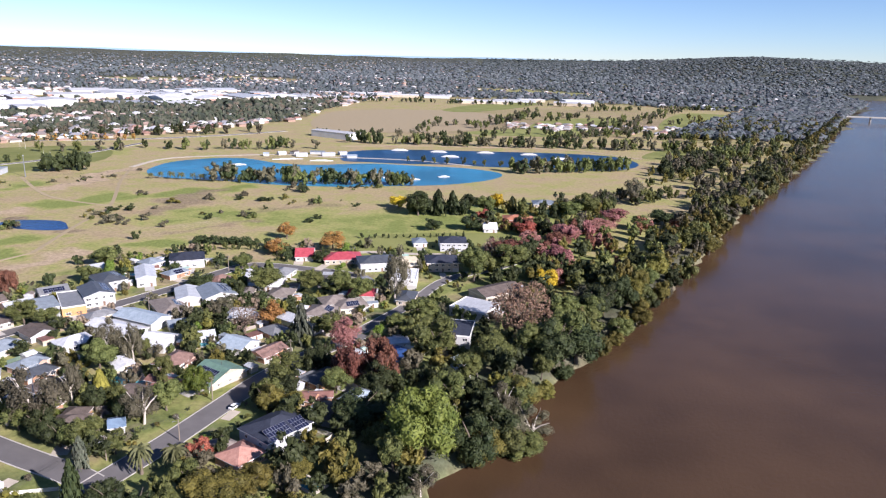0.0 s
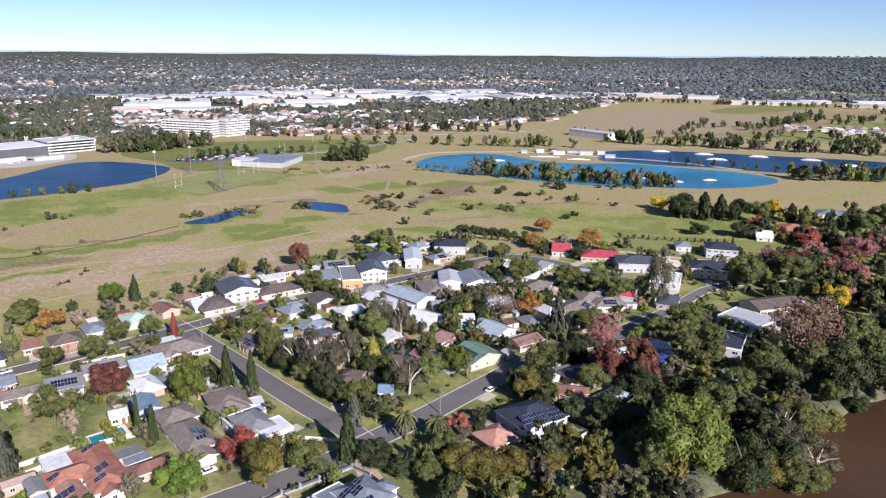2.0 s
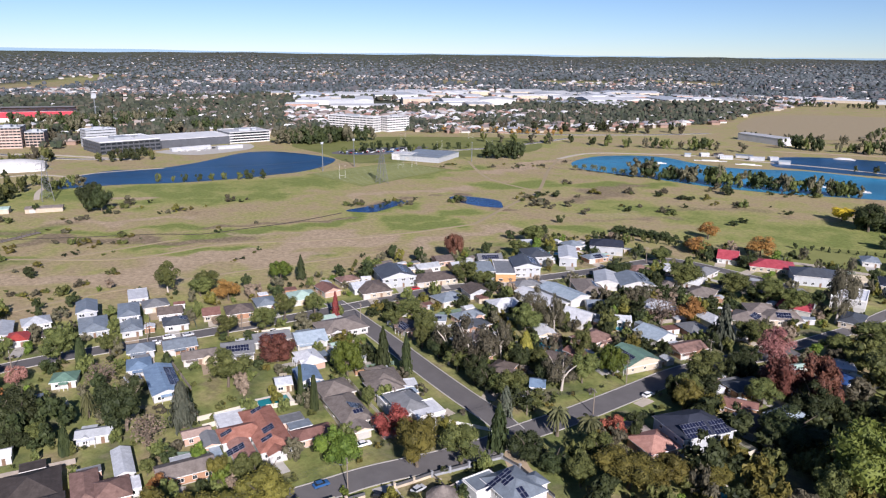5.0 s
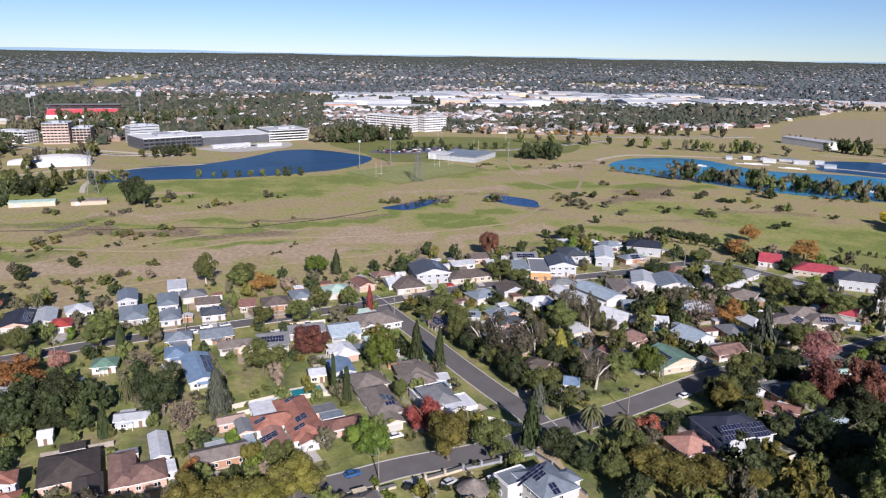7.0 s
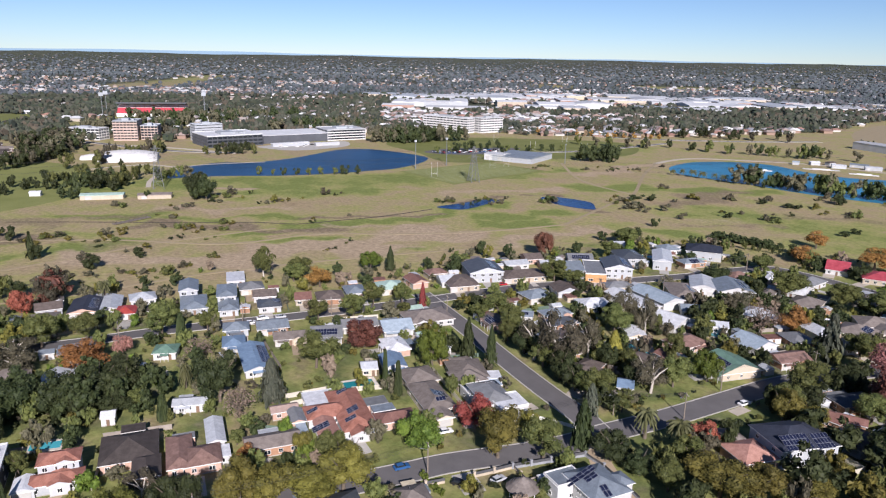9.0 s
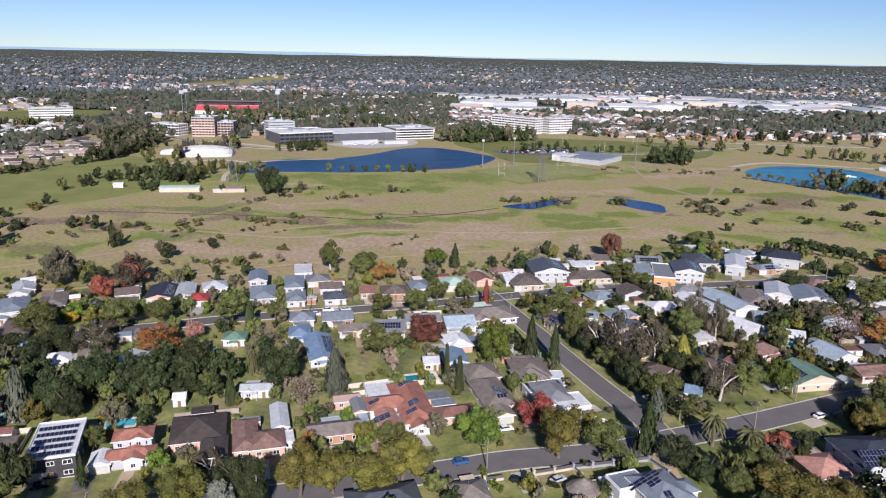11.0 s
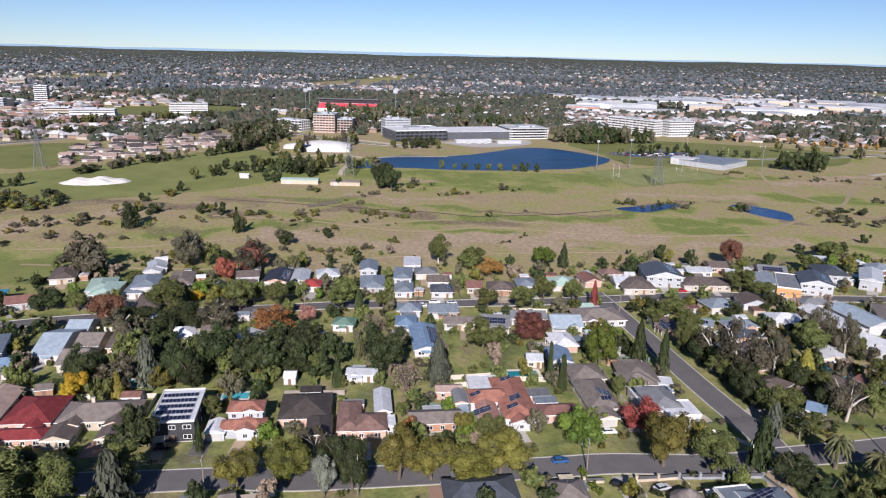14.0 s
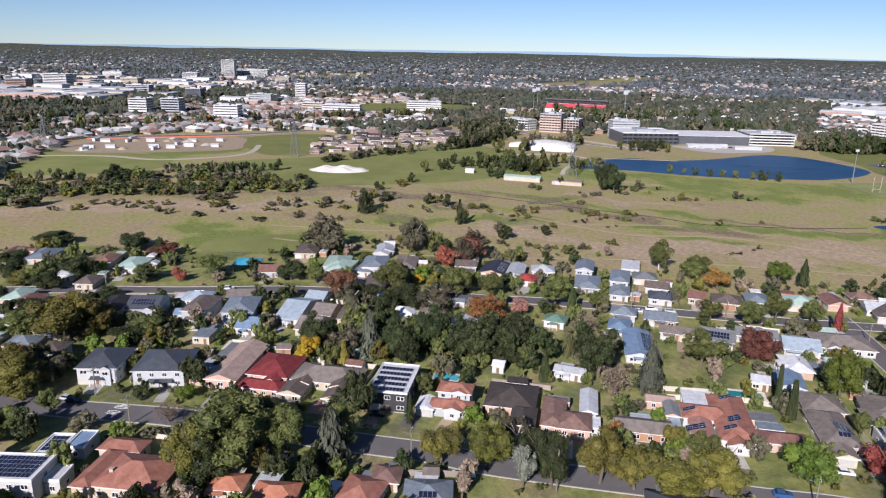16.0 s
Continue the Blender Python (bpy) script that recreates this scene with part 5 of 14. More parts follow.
# apartments, hall, club, stadium
PINK_FRAME = surface("pale_pink_brick", (0.42, 0.31, 0.26), (0.56, 0.44, 0.38), 0.2, 2, 0.9)
storey_block(-692, 800, 2, 82, 18, 6, WHITE_RENDER, WHITE_SHEET, "long white apartment block with balconies on every floor", 3.4, 6.0, "apartment_building", True, 1.9)
storey_block(-644, 833, 74, 40, 18, 6, WHITE_RENDER, WHITE_SHEET, "white end block of the apartment building", 3.4, 5.0, "apartment_building", True, 1.9)
big_shed(-444, 632, 9, 46, 54, 5.6, ROOF["greyblue"], WALL["palegrey"], "low grey sports hall with a flat metal roof", "sports_hall", 2)
big_shed(-463, 612, 9, 22, 20, 6.6, WHITE_SHEET, WHITE_RENDER, "white entrance wing of the sports hall", "sports_hall", 1)
storey_block(-762, 475, 77, 66, 56, 3, DARK_CLAD, WHITE_SHEET, "dark grey club building with glass floors", 4.2, 6.0, "club_building")
big_shed(-752, 556, 73, 88, 62, 10, WHITE_SHEET, DARK_CLAD, "wide club hall with a white sheet roof", "club_hall", 3)
storey_block(-722, 618, 70, 52, 44, 4, WHITE_RENDER, WHITE_SHEET, "white open multi-storey car park", 3.2, 52.0, "car_park")
storey_block(-812, 478, 77, 34, 20, 6, WALL["palegrey"], GREY_SHEET, "pale plant tower above the club", 3.3, 34.0, "plant_tower", band=2.4)
storey_block(-880, 412, 52, 28, 30, 7, PINK_FRAME, GREY_SHEET, "unfinished pale brick apartment block", 3.3, 4.0, "apartment_building", band=1.7)
storey_block(-871, 437, 52, 20, 26, 5, PINK_FRAME, GREY_SHEET, "open frame of an unfinished brick block", 3.3, 4.0, "apartment_building", band=0.9)
storey_block(-915, 378, 32, 44, 20, 4, WHITE_RENDER, WHITE_SHEET, "white office block behind trees", 3.3, 5.0, "office_block")
big_shed(-700, 520, 75, 46, 8, 3.6, WHITE_SHEET, WALL["palegrey"], "long white boat shed on the lake shore", "boat_shed", 1)
big_shed(-676, 556, 68, 30, 7, 3.2, WHITE_SHEET, WALL["palegrey"], "white lakeside pavilion with a pale roof", "pavilion", 1)


def stadium(x, y, turn):
    ob = thing("stadium", pose(x, y, 0, 0, 0, turn), "stadium grandstand with red seating and a dark roof edge", "stadium")
    L = 110
    for k in range(7):
        s = Soup()
        s.box(-L / 2, -16 + k * 2.2, -0.3, L / 2, -13.803 + k * 2.2, 4 + k * 1.7)
        child("seat_tier", s.mesh("seat_tier", WHITE_RENDER if k < 2 else RED_SEATS), ob)
    w = Soup()
    w.box(-L / 2, -16.6, -0.3, L / 2, -16.05, 6)
    w.box(-L / 2, -0.5, -0.3, L / 2, 0.5, 19)
    child("wall", w.mesh("wall", WHITE_RENDER), ob)
    r = Soup()
    r.add([(-L / 2, -13, 22), (L / 2, -13, 22), (L / 2, 2, 19.2), (-L / 2, 2, 19.2), (-L / 2, -13, 23.2), (L / 2, -13, 23.2), (L / 2, 2, 20.2), (-L / 2, 2, 20.2)],
          [(3, 2, 1, 0), (4, 5, 6, 7), (0, 1, 5, 4), (1, 2, 6, 5), (2, 3, 7, 6), (3, 0, 4, 7)])
    child("roof", r.mesh("roof", DARK_CLAD), ob)
    f = Soup()
    f.box(-L / 2, -13.3, 21.6, L / 2, -13.02, 23.6)
    child("fascia", f.mesh("fascia", DARK_CLAD), ob)
    for k in range(9):
        p = Soup()
        px = -L / 2 + 1 + k * (L - 2) / 8
        p.tube([(px, -1, 0), (px, -1, 21)], [0.4, 0.3], 6)
        child("column", p.mesh("column", STEEL), ob)


stadium(-1170, 596, 53)


def light_mast(x, y, h):
    ob = thing("floodlight_mast", pose(x, y, 0), "tall steel floodlight mast with a lamp rack", "mast", "floodlight masts")
    s = Soup()
    s.tube([(0, 0, -0.2), (0, 0, h)], [0.5, 0.25], 8)
    child("pole", s.mesh("pole", STEEL), ob)
    r = Soup()
    k = (h / 34) ** 3
    r.box(-2.5 * k, -0.3, h - 2.5 * k, 2.5 * k, 0.3, h + 1.5 * k)
    child("lamp_rack", r.mesh("lamp_rack", GREY_SHEET), ob, pose(0, 0, 0, 0, 0, 60))


for _x, _y, _h in ((-1190, 520, 38), (-1230, 545, 38), (-1110, 655, 38), (-1150, 680, 38), (-478, 500, 27), (-472, 539, 27), (-396, 640, 20)):
    light_mast(_x, _y, _h)


def tent(x, y, turn, k0=1.0):
    ob = thing("marquee", pose(x, y, 0, 0, 0, turn), "large white arched marquee on grass", "tent")
    s = Soup()
    L, R, H, n = 58 * k0, 19 * k0, 10 * k0, 14
    v, f = [], []
    for i in range(9):
        xx = -L / 2 + i * L / 8
        k = 1 - 0.35 * abs(i / 4 - 1) ** 2
        for j in range(n + 1):
            a = math.pi * j / n
            v.append((xx, -R * math.cos(a) * (0.8 + 0.2 * k), H * k * math.sin(a) ** 0.8))
    for i in range(8):
        for j in range(n):
            q = i * (n + 1) + j
            f.append((q, q + n + 1, q + n + 2, q + 1))
    f += [tuple(range(n, -1, -1)), tuple(range(8 * (n + 1), 9 * (n + 1)))]
    s.add(v, f)
    child("canvas", s.mesh("canvas", WHITE_RENDER), ob)


tent(-715, 330, 58)
tent(-742, 312, 58, 0.5)
big_shed(-538, 226, 55, 30, 10, 3.6, ROOF["palegreen"], WALL["cream"], "long low shed with a pale green roof", "shed", 1)
big_shed(-514, 254, 55, 24, 9, 3.4, ROOF["greybrown"], WALL["cream"], "low cream shed under gum trees", "shed", 1)
big_shed(-582, 196, 55, 8, 6, 3, ROOF["white"], WALL["white"], "small white shed on the grass", "shed", 1)
big_shed(-172, 1025, -34, 76, 24, 9, WHITE_SHEET, WHITE_RENDER, "long white shed beside the lake", "warehouse", 1)


def sand_mound(x, y):
    xs = np.linspace(-26, 26, 30)
    ys = np.linspace(-15, 15, 20)
    def z(X, Y):
        q = np.clip(1 - (X / 25) ** 2 - (Y / 14) ** 2, 0, 1) ** 0.6
        return q * (3.2 + 1.0 * np.sin(X * 0.35) + 0.6 * np.sin(Y * 0.7 + X * 0.2)) - 0.1
    me, _, _ = grid_mesh("sand_mound", xs, ys, z)
    me.materials.append(surface("white_sand", (0.62, 0.58, 0.52), (0.78, 0.75, 0.69), 0.2, 2, 0.95))
    me.polygons.foreach_set("use_smooth", [True] * len(me.polygons))
    thing("sand_mound", pose(x, y, 0, 0, 0, 70), "heap of white sand on mown grass", "sand heap", me=me)


sand_mound(-614, 88)


PYLON_STEEL = surface("dull_steel", (0.13, 0.135, 0.14), (0.20, 0.205, 0.21), 0.5, 4, 0.7, 0.3)


def pylon(x, y, h, turn=30):
    """A lattice tower: four legs, rings, diagonals and three pairs of arms."""
    ob = thing("pylon", pose(x, y, 0, 0, 0, turn), "galvanised lattice power pylon with three pairs of arms", "pylon", "pylons")
    def half(z):
        return 3.6 * (1 - z / h) ** 1.1 + 0.55
    levels = [h * q for q in (0, 0.18, 0.34, 0.48, 0.60, 0.70, 0.80, 0.90, 1.0)]
    for sx in (-1, 1):
        for sy in (-1, 1):
            s = Soup()
            s.tube([(sx * half(z), sy * half(z), z - (0.3 if z == 0 else 0)) for z in levels], [0.2] * len(levels), 4)
            child("leg", s.mesh("leg", PYLON_STEEL), ob)
    b = Soup()
    for z0, z1 in zip(levels, levels[1:]):
        r0, r1 = half(z0), half(z1)
        for k in range(4):
            c = [(-1, -1), (1, -1), (1, 1), (-1, 1)]
            p, q = c[k], c[(k + 1) % 4]
            b.tube([(p[0] * r0, p[1] * r0, z0), (q[0] * r1, q[1] * r1, z1)], [0.085, 0.085], 4)
            b.tube([(q[0] * r0, q[1] * r0, z0), (p[0] * r1, p[1] * r1, z1)], [0.085, 0.085], 4)
            b.tube([(p[0] * r1, p[1] * r1, z1), (q[0] * r1, q[1] * r1, z1)], [0.085, 0.085], 4)
    child("bracing", b.mesh("bracing", PYLON_STEEL), ob)
    for z, L in ((h * 0.70, 6.0), (h * 0.82, 5.0), (h * 0.93, 4.0)):
        for sg in (-1, 1):
            s = Soup()
            s.tube([(0, 0, z + 0.9), (sg * L, 0, z)], [0.15, 0.11], 4)
            s.tube([(0, 0, z), (sg * L, 0, z)], [0.15, 0.11], 4)
            s.tube([(sg * L, 0, z), (sg * L, 0, z - 1.6)], [0.10, 0.10], 5)
            child("arm", s.mesh("arm", PYLON_STEEL), ob)


PYLONS = [(-784, -172, 33), (-698, 59, 34), (-549, 275, 34), (-393, 483, 31)]
for _x, _y, _h in PYLONS:
    pylon(_x, _y, _h, 65)
WIRE = surface("power_wire", (0.05, 0.05, 0.05), (0.08, 0.08, 0.08), 1, 4, 0.6, bump=0)
for (_x0, _y0, _h0), (_x1, _y1, _h1) in zip(PYLONS, PYLONS[1:] + [(-150, 690, 31)]):
    for _q, _L in ((0.66, 6.0), (0.78, 5.0), (0.89, 4.0)):
        for _sg in (-1, 1):
            _ox, _oy = _sg * _L * math.cos(radians(65)), _sg * _L * math.sin(radians(65))
            _s = Soup()
            _s.tube([(_x0 + (_x1 - _x0) * u + _ox, _y0 + (_y1 - _y0) * u + _oy, (_h0 + (_h1 - _h0) * u) * _q - 9 * 4 * u * (1 - u)) for u in [k / 12 for k in range(13)]], [0.035] * 13, 3)
            tagged(new("power_cable", _s.mesh("power_cable", WIRE)), "thin sagging power cable between pylons", "cable", "pylon cables")


def goal_posts(x, y, turn):
    ob = thing("goal_posts", pose(x, y, 0, 0, 0, turn), "tall white rugby goal posts on the field", "goal posts", "goal posts")
    s = Soup()
    for sx in (-2.8, 2.8):
        s.tube([(sx, 0, -0.2), (sx, 0, 13)], [0.07, 0.06], 6)
    s.tube([(-2.8, 0, 3), (2.8, 0, 3)], [0.06, 0.06], 6)
    child("frame", s.mesh("frame", TRIM), ob)


for _x, _y, _t in ((-435, 479, 65), (-424, 575, 65), (-430, 560, 60), (-470, 690, 40), (-560, 740, 40), (-420, 720, 30), (-500, 810, 30)):
    goal_posts(_x, _y, _t)


def wake_park():
    """The cable ski club: sheds, jetties, ramps and towers at the lake."""
    for x, y, w, d, t, roof in ((-180, 828, 14, 9, 20, "white"), (-150, 838, 16, 8, 20, "palegrey"), (-205, 835, 10, 7, 35, "white"), (-120, 826, 12, 8, 10, "paleblue"), (-165, 850, 18, 8, 5, "greyblue"), (-192, 846, 9, 7, 60, "brown"), (-135, 850, 10, 8, 30, "palegrey"), (-220, 822, 7, 6, 10, "paleblue")):
        big_shed(x, y, t, w, d, 3.4, ROOF[roof], WALL["palegrey"], "pale lakeside club shed with a pale roof", "club_shed", 1)
    for x, y, w, d, t in ((-190, 800, 34, 5, 20), (-150, 795, 26, 4, 10), (-232, 748, 18, 6, 30), (-60, 700, 22, 5, 15), (-40, 690, 14, 6, 15), (-105, 720, 10, 3, 0), (-10, 712, 12, 4, 20)):
        s = Soup()
        s.box(-w / 2, -d / 2, 0.1, w / 2, d / 2, 0.6)
        s.box(-w / 4, -d / 4, 0.6, w / 4, d / 4, 1.4)
        thing("jetty", pose(x, y, 0, 0, 0, t), "white floating jetty on the lake", "jetty", "lake jetties", me=s.mesh("jetty", WHITE_RENDER))
    for x, y in ((-20, 900), (40, 905), (95, 900), (-70, 905), (130, 868), (-5, 860)):
        s = Soup()
        s.add([(-11, -3, 0.1), (11, -3, 0.1), (11, 3, 0.1), (-11, 3, 0.1), (-5, -3, 1.8), (5, -3, 1.8), (5, 3, 1.8), (-5, 3, 1.8)], [(3, 2, 1, 0), (4, 5, 6, 7), (0, 1, 5, 4), (1, 2, 6, 5), (2, 3, 7, 6), (3, 0, 4, 7)])
        thing("ski_ramp", pose(x, y, 0, 0, 0, 3), "white floating ski ramp on the lake", "ramp", "ski ramps", me=s.mesh("ski_ramp", WHITE_RENDER))


wake_park()


def river_bridge():
    ob = thing("bridge", pose(0, 0, 0), "long concrete road bridge over the river", "bridge")
    a, b = Vector((880, 1702, 0)), Vector((1500, 1610, 0))
    s = Soup()
    ribbon([a, a.lerp(b, 0.5), b], -6, 6, 5.5, 8.0, s)
    child("deck", s.mesh("deck", CONCRETE), ob)
    for k in range(1, 7):
        p = a.lerp(b, k / 7)
        q = Soup()
        q.tube([(p.x, p.y, -8), (p.x, p.y, 6)], [2.2, 2.2], 8)
        child("pier", q.mesh("pier", CONCRETE), ob)


river_bridge()


def foot_bridge():
    ob = thing("footbridge", pose(-453, 206, 0, 0, 0, 10), "small timber footbridge over the dry creek", "bridge")
    s = Soup()
    s.box(-2, -13, 0.4, 2, 13, 0.8)
    child("deck", s.mesh("deck", surface("weathered_boards", (0.14, 0.12, 0.10), (0.22, 0.19, 0.16), 0.5, 4, 0.9)), ob)
    for sx in (-1.9, 1.9):
        r = Soup()
        for k in range(9):
            r.box(sx - 0.08, -12.6 + k * 3.1, -0.2, sx + 0.08, -12.4 + k * 3.1, 1.9)
        r.box(sx - 0.06, -12.6, 1.75, sx + 0.06, 12.4, 1.88)
        child("railing", r.mesh("railing", BARK), ob)


foot_bridge()


def building_site():
    """Spoil heaps, white cabins and orange barriers beside the highway."""
    rng = random.Random(4)
    sheet("ground_site", [(-752, -8), (-760, -145), (-830, -160), (-872, -120), (-870, 5), (-800, 14)], 0.12, DIRT, "bare earth of a construction site", "bare soil")
    for k in range(26):
        x, y = rng.uniform(-860, -770), rng.uniform(-140, -10)
        if k < 16:
            big_shed(x, y, rng.choice((70, 75, 160)), rng.uniform(8, 14), 3.2, 3, WHITE_SHEET, WHITE_RENDER, "white site cabin on bare earth", "site_cabin", 1)
        else:
            me, _, _ = grid_mesh("spoil_heap", np.linspace(-7, 7, 9), np.linspace(-5, 5, 8), lambda X, Y: np.clip(1 - (X / 6.9) ** 2 - (Y / 4.9) ** 2, 0, 1) * 2.4 + 0.1)
            me.materials.append(rng.choice((DIRT, CONCRETE, ASPHALT)))
            thing("spoil_heap", pose(x, y, 0, 0, 0, rng.uniform(0, 180)), "heap of spoil on the construction site", "heap", "spoil heaps", me=me)
    s = Soup()
    ribbon(spline([(-868, -150), (-872, -60), (-878, 10)], 8), -0.3, 0.3, 0, 1.1, s)
    thing("barrier", pose(0, 0, 0), "long row of orange road barriers", "barrier", me=s.mesh("barrier", surface("orange_plastic", (0.60, 0.13, 0.06), (0.70, 0.20, 0.10), 0.3, 3, 0.6)))


building_site()


def shade_shelter():
    ob = thing("shade_shelter", pose(-338, 5, 0, 0, 0, 72), "blue shade sail shelter on steel posts", "shelter")
    r = Soup()
    r.add([(-6, -5, 4.2), (6, -5, 4.2), (6, 5, 4.6), (-6, 5, 4.6), (0, 0, 6.0), (-6, -5, 4.1), (6, -5, 4.1), (6, 5, 4.5), (-6, 5, 4.5)], [(0, 1, 4), (1, 2, 4), (2, 3, 4), (3, 0, 4), (8, 7, 6, 5)])
    child("roof", r.mesh("roof", surface("blue_shade_cloth", (0.03, 0.22, 0.34), (0.06, 0.32, 0.45), 0.4, 3, 0.7)), ob)
    for x, y in ((-5.6, -4.6), (5.6, -4.6), (5.6, 4.6), (-5.6, 4.6)):
        p = Soup()
        p.tube([(x, y, -0.2), (x, y, 4.3)], [0.12, 0.12], 6)
        child("post", p.mesh("post", STEEL), ob)


shade_shelter()

# offices of the distant town centre
_r0 = random.Random(2)
for _x, _y, _w, _d, _f, _m, _l in (
        (-1900, -378, 56, 30, 9, WHITE_RENDER, "white office tower with dark window bands"), (-2650, 10, 46, 24, 16, WHITE_RENDER, "tall white hospital tower"),
        (-2720, 90, 120, 30, 7, WHITE_RENDER, "broad white hospital wing"), (-1150, -122, 27, 24, 7, WHITE_RENDER, "white apartment block near the highway"),
        (-1152, -78, 27, 24, 7, WALL["palegrey"], "grey apartment block near the highway"), (-1060, 0, 34, 22, 6, WHITE_RENDER, "pale office block beside the trees"),
        (-1160, 175, 60, 22, 4, WHITE_RENDER, "white low apartment block by trees"), (-1210, 135, 34, 20, 4, WALL["cream"], "cream low apartment block by trees"), (-1560, 150, 22, 18, 8, WHITE_RENDER, "slim white apartment tower"),
        (-1380, 60, 40, 20, 5, WALL["palegrey"], "pale grey office block in town"), (-1900, -460, 50, 30, 6, RED_BRICK, "red brick office block in town"), (-2000, -230, 44, 30, 6, WALL["cream"], "cream office block in town"),
        (-1700, -180, 50, 26, 5, WALL["palegrey"], "grey office block in the town centre"), (-1500, -60, 30, 22, 6, DARK_CLAD, "dark glass office block in town"), (-1230, 330, 60, 20, 4, WHITE_RENDER, "white grandstand building by the racecourse"),
        (-2300, -100, 44, 26, 7, WHITE_RENDER, "white office block far in town"), (-2200, 160, 40, 26, 5, WALL["cream"], "cream block far in town"), (-2450, -330, 60, 30, 6, WHITE_RENDER, "white block far in town")):
    storey_block(_x, _y, 70, _w, _d, _f, _m, WHITE_SHEET, _l, 3.6, 60.0, band=_r0.choice((1.4, 1.9, 2.2)))
_r = random.Random(21)
# the industrial estate's white roofs
for _k in range(62):
    _u, _v = _r.random(), _r.random()
    _x = -1060 + 700 * _u - 330 * _v + _r.uniform(-40, 40)
    _y = 960 + 820 * _u + 430 * _v + _r.uniform(-40, 40)
    big_shed(_x, _y, _r.choice((38, 42, 50, 130)), _r.uniform(60, 140), _r.uniform(40, 95), _r.uniform(7, 12), WHITE_SHEET if _r.random() < 0.82 else GREY_SHEET, _r.choice((WHITE_RENDER, WALL["palegrey"], RED_BRICK, WALL["cream"])), "large white-roofed warehouse in the industrial estate", "warehouse", _r.choice((1, 2, 3)))
for _k in range(13):
    _x, _y = _r.uniform(-430, 380), _r.uniform(1880, 2150)
    big_shed(_x, _y, _r.choice((5, 10, -10)), _r.uniform(60, 130), _r.uniform(30, 60), _r.uniform(5, 7.5), WHITE_SHEET, _r.choice((WALL["cream"], WALL["palegrey"])), "long white warehouse beyond the paddocks", "warehouse", 2)
for _k in range(66):
    _x, _y = _r.uniform(-2500, -1330), _r.uniform(-620, 80)
    if _k < 24:
        _x, _y = _r.uniform(-1760, -1480), _r.uniform(-620, -200)
    big_shed(_x, _y, _r.choice((68, 72, 160)), _r.uniform(35, 70) * (1.6 if _k < 24 else 1), _r.uniform(25, 45) * (1.5 if _k < 24 else 1), _r.uniform(9, 15), WHITE_SHEET if _r.random() < 0.75 else GREY_SHEET, _r.choice((WHITE_RENDER, WALL["cream"], RED_BRICK)), "large flat-roofed shopping building in town", "shopping_hall", 2)
# ---- the houses, street by street ----
house(-307.2, 115.1, 58, 12.4, 19.0, 2.6, "gable_d", "navy", "pinkbrick", "solar")
house(-290.2, 123.8, 56, 8.8, 10.5, 2.6, "hip", "red", "white", "-")
house(-302.8, 123.8, 61, 8.5, 18.3, 2.6, "gable_d", "palegrey", "white", "-")
house(-278.9, 148.0, 61, 11.2, 19.0, 2.6, "hip", "greyblue", "palegrey", "-")
house(-293.7, 154.2, 59, 8.5, 15.7, 5.1, "gable_d", "greyblue", "palegrey", "-")
house(-266.0, 156.5, 58, 8.5, 16.5, 2.6, "hip", "greyblue", "palegrey", "-")
house(-276.2, 162.3, 57, 8.7, 18.1, 5.1, "hip", "greyblue", "palegrey", "-")
house(-297.7, 180.7, 58, 8.5, 15.1, 2.6, "flat", "white", "white", "-")
house(-267.1, 175.5, 55, 10.4, 10.4, 2.6, "gable_w", "brown", "white", "-")
house(-241.3, 115.0, 51, 8.6, 8.7, 2.6, "hip", "green", "white", "-")
house(-212.6, 132.4, 63, 9.8, 24.0, 2.6, "gable_d", "blue", "white", "solar")
house(-229.9, 135.4, 57, 8.5, 10.9, 2.6, "hip", "blue", "white", "-")
house(-198.9, 99.9, 53, 10.3, 5.9, 2.6, "gable_w", "palegrey", "white", "dormer")
house(-209.2, 79.6, 59, 4.2, 5.2, 2.6, "gable_w", "white", "white", "-", True)
house(-151.6, 175.5, 54, 12.6, 15.5, 2.6, "hip", "greybrown", "cream", "-")
house(-196.3, 204.5, 63, 19.6, 15.3, 2.6, "hip", "greybrown", "white", "-")
house(-197.9, 188.1, 57, 12.5, 13.5, 2.6, "gable_w", "paleblue", "white", "-")
house(-212.4, 164.9, 51, 12.3, 13.1, 2.6, "gable_w", "grey", "white", "solar")
house(-219.5, 153.1, 57, 12.7, 8.5, 2.6, "gable_w", "greybrown", "cream", "-")
house(-210.4, 180.0, 56, 14.5, 10.2, 2.6, "gable_w", "grey", "white", "solar")
house(-244.1, 193.6, 57, 12.2, 12.1, 2.6, "hip", "brown", "brick", "-")
house(-242.5, 206.7, 59, 9.4, 12.4, 2.6, "hip", "greyblue", "white", "-")
house(-234.8, 222.0, 58, 12.5, 12.9, 2.6, "hip", "palegreen", "cream", "-")
house(-251.8, 184.6, 55, 7.6, 10.7, 2.6, "gable_w", "brownred", "cream", "-")
house(-216.4, 250.1, 57, 15.1, 19.0, 2.6, "hip", "brown", "cream", "-")
house(-216.9, 268.5, 53, 17.7, 19.0, 5.1, "gable_d", "darkgrey", "palegrey", "solar")
house(-201.4, 279.6, 57, 22.7, 14.2, 2.6, "hip", "brown", "cream", "-")
house(-222.5, 247.8, 58, 8.5, 11.3, 2.6, "gable_w", "palegrey", "white", "-")
house(-186.1, 300.8, 48, 10.1, 18.3, 5.3, "gable_w", "greyblue", "white", "-")
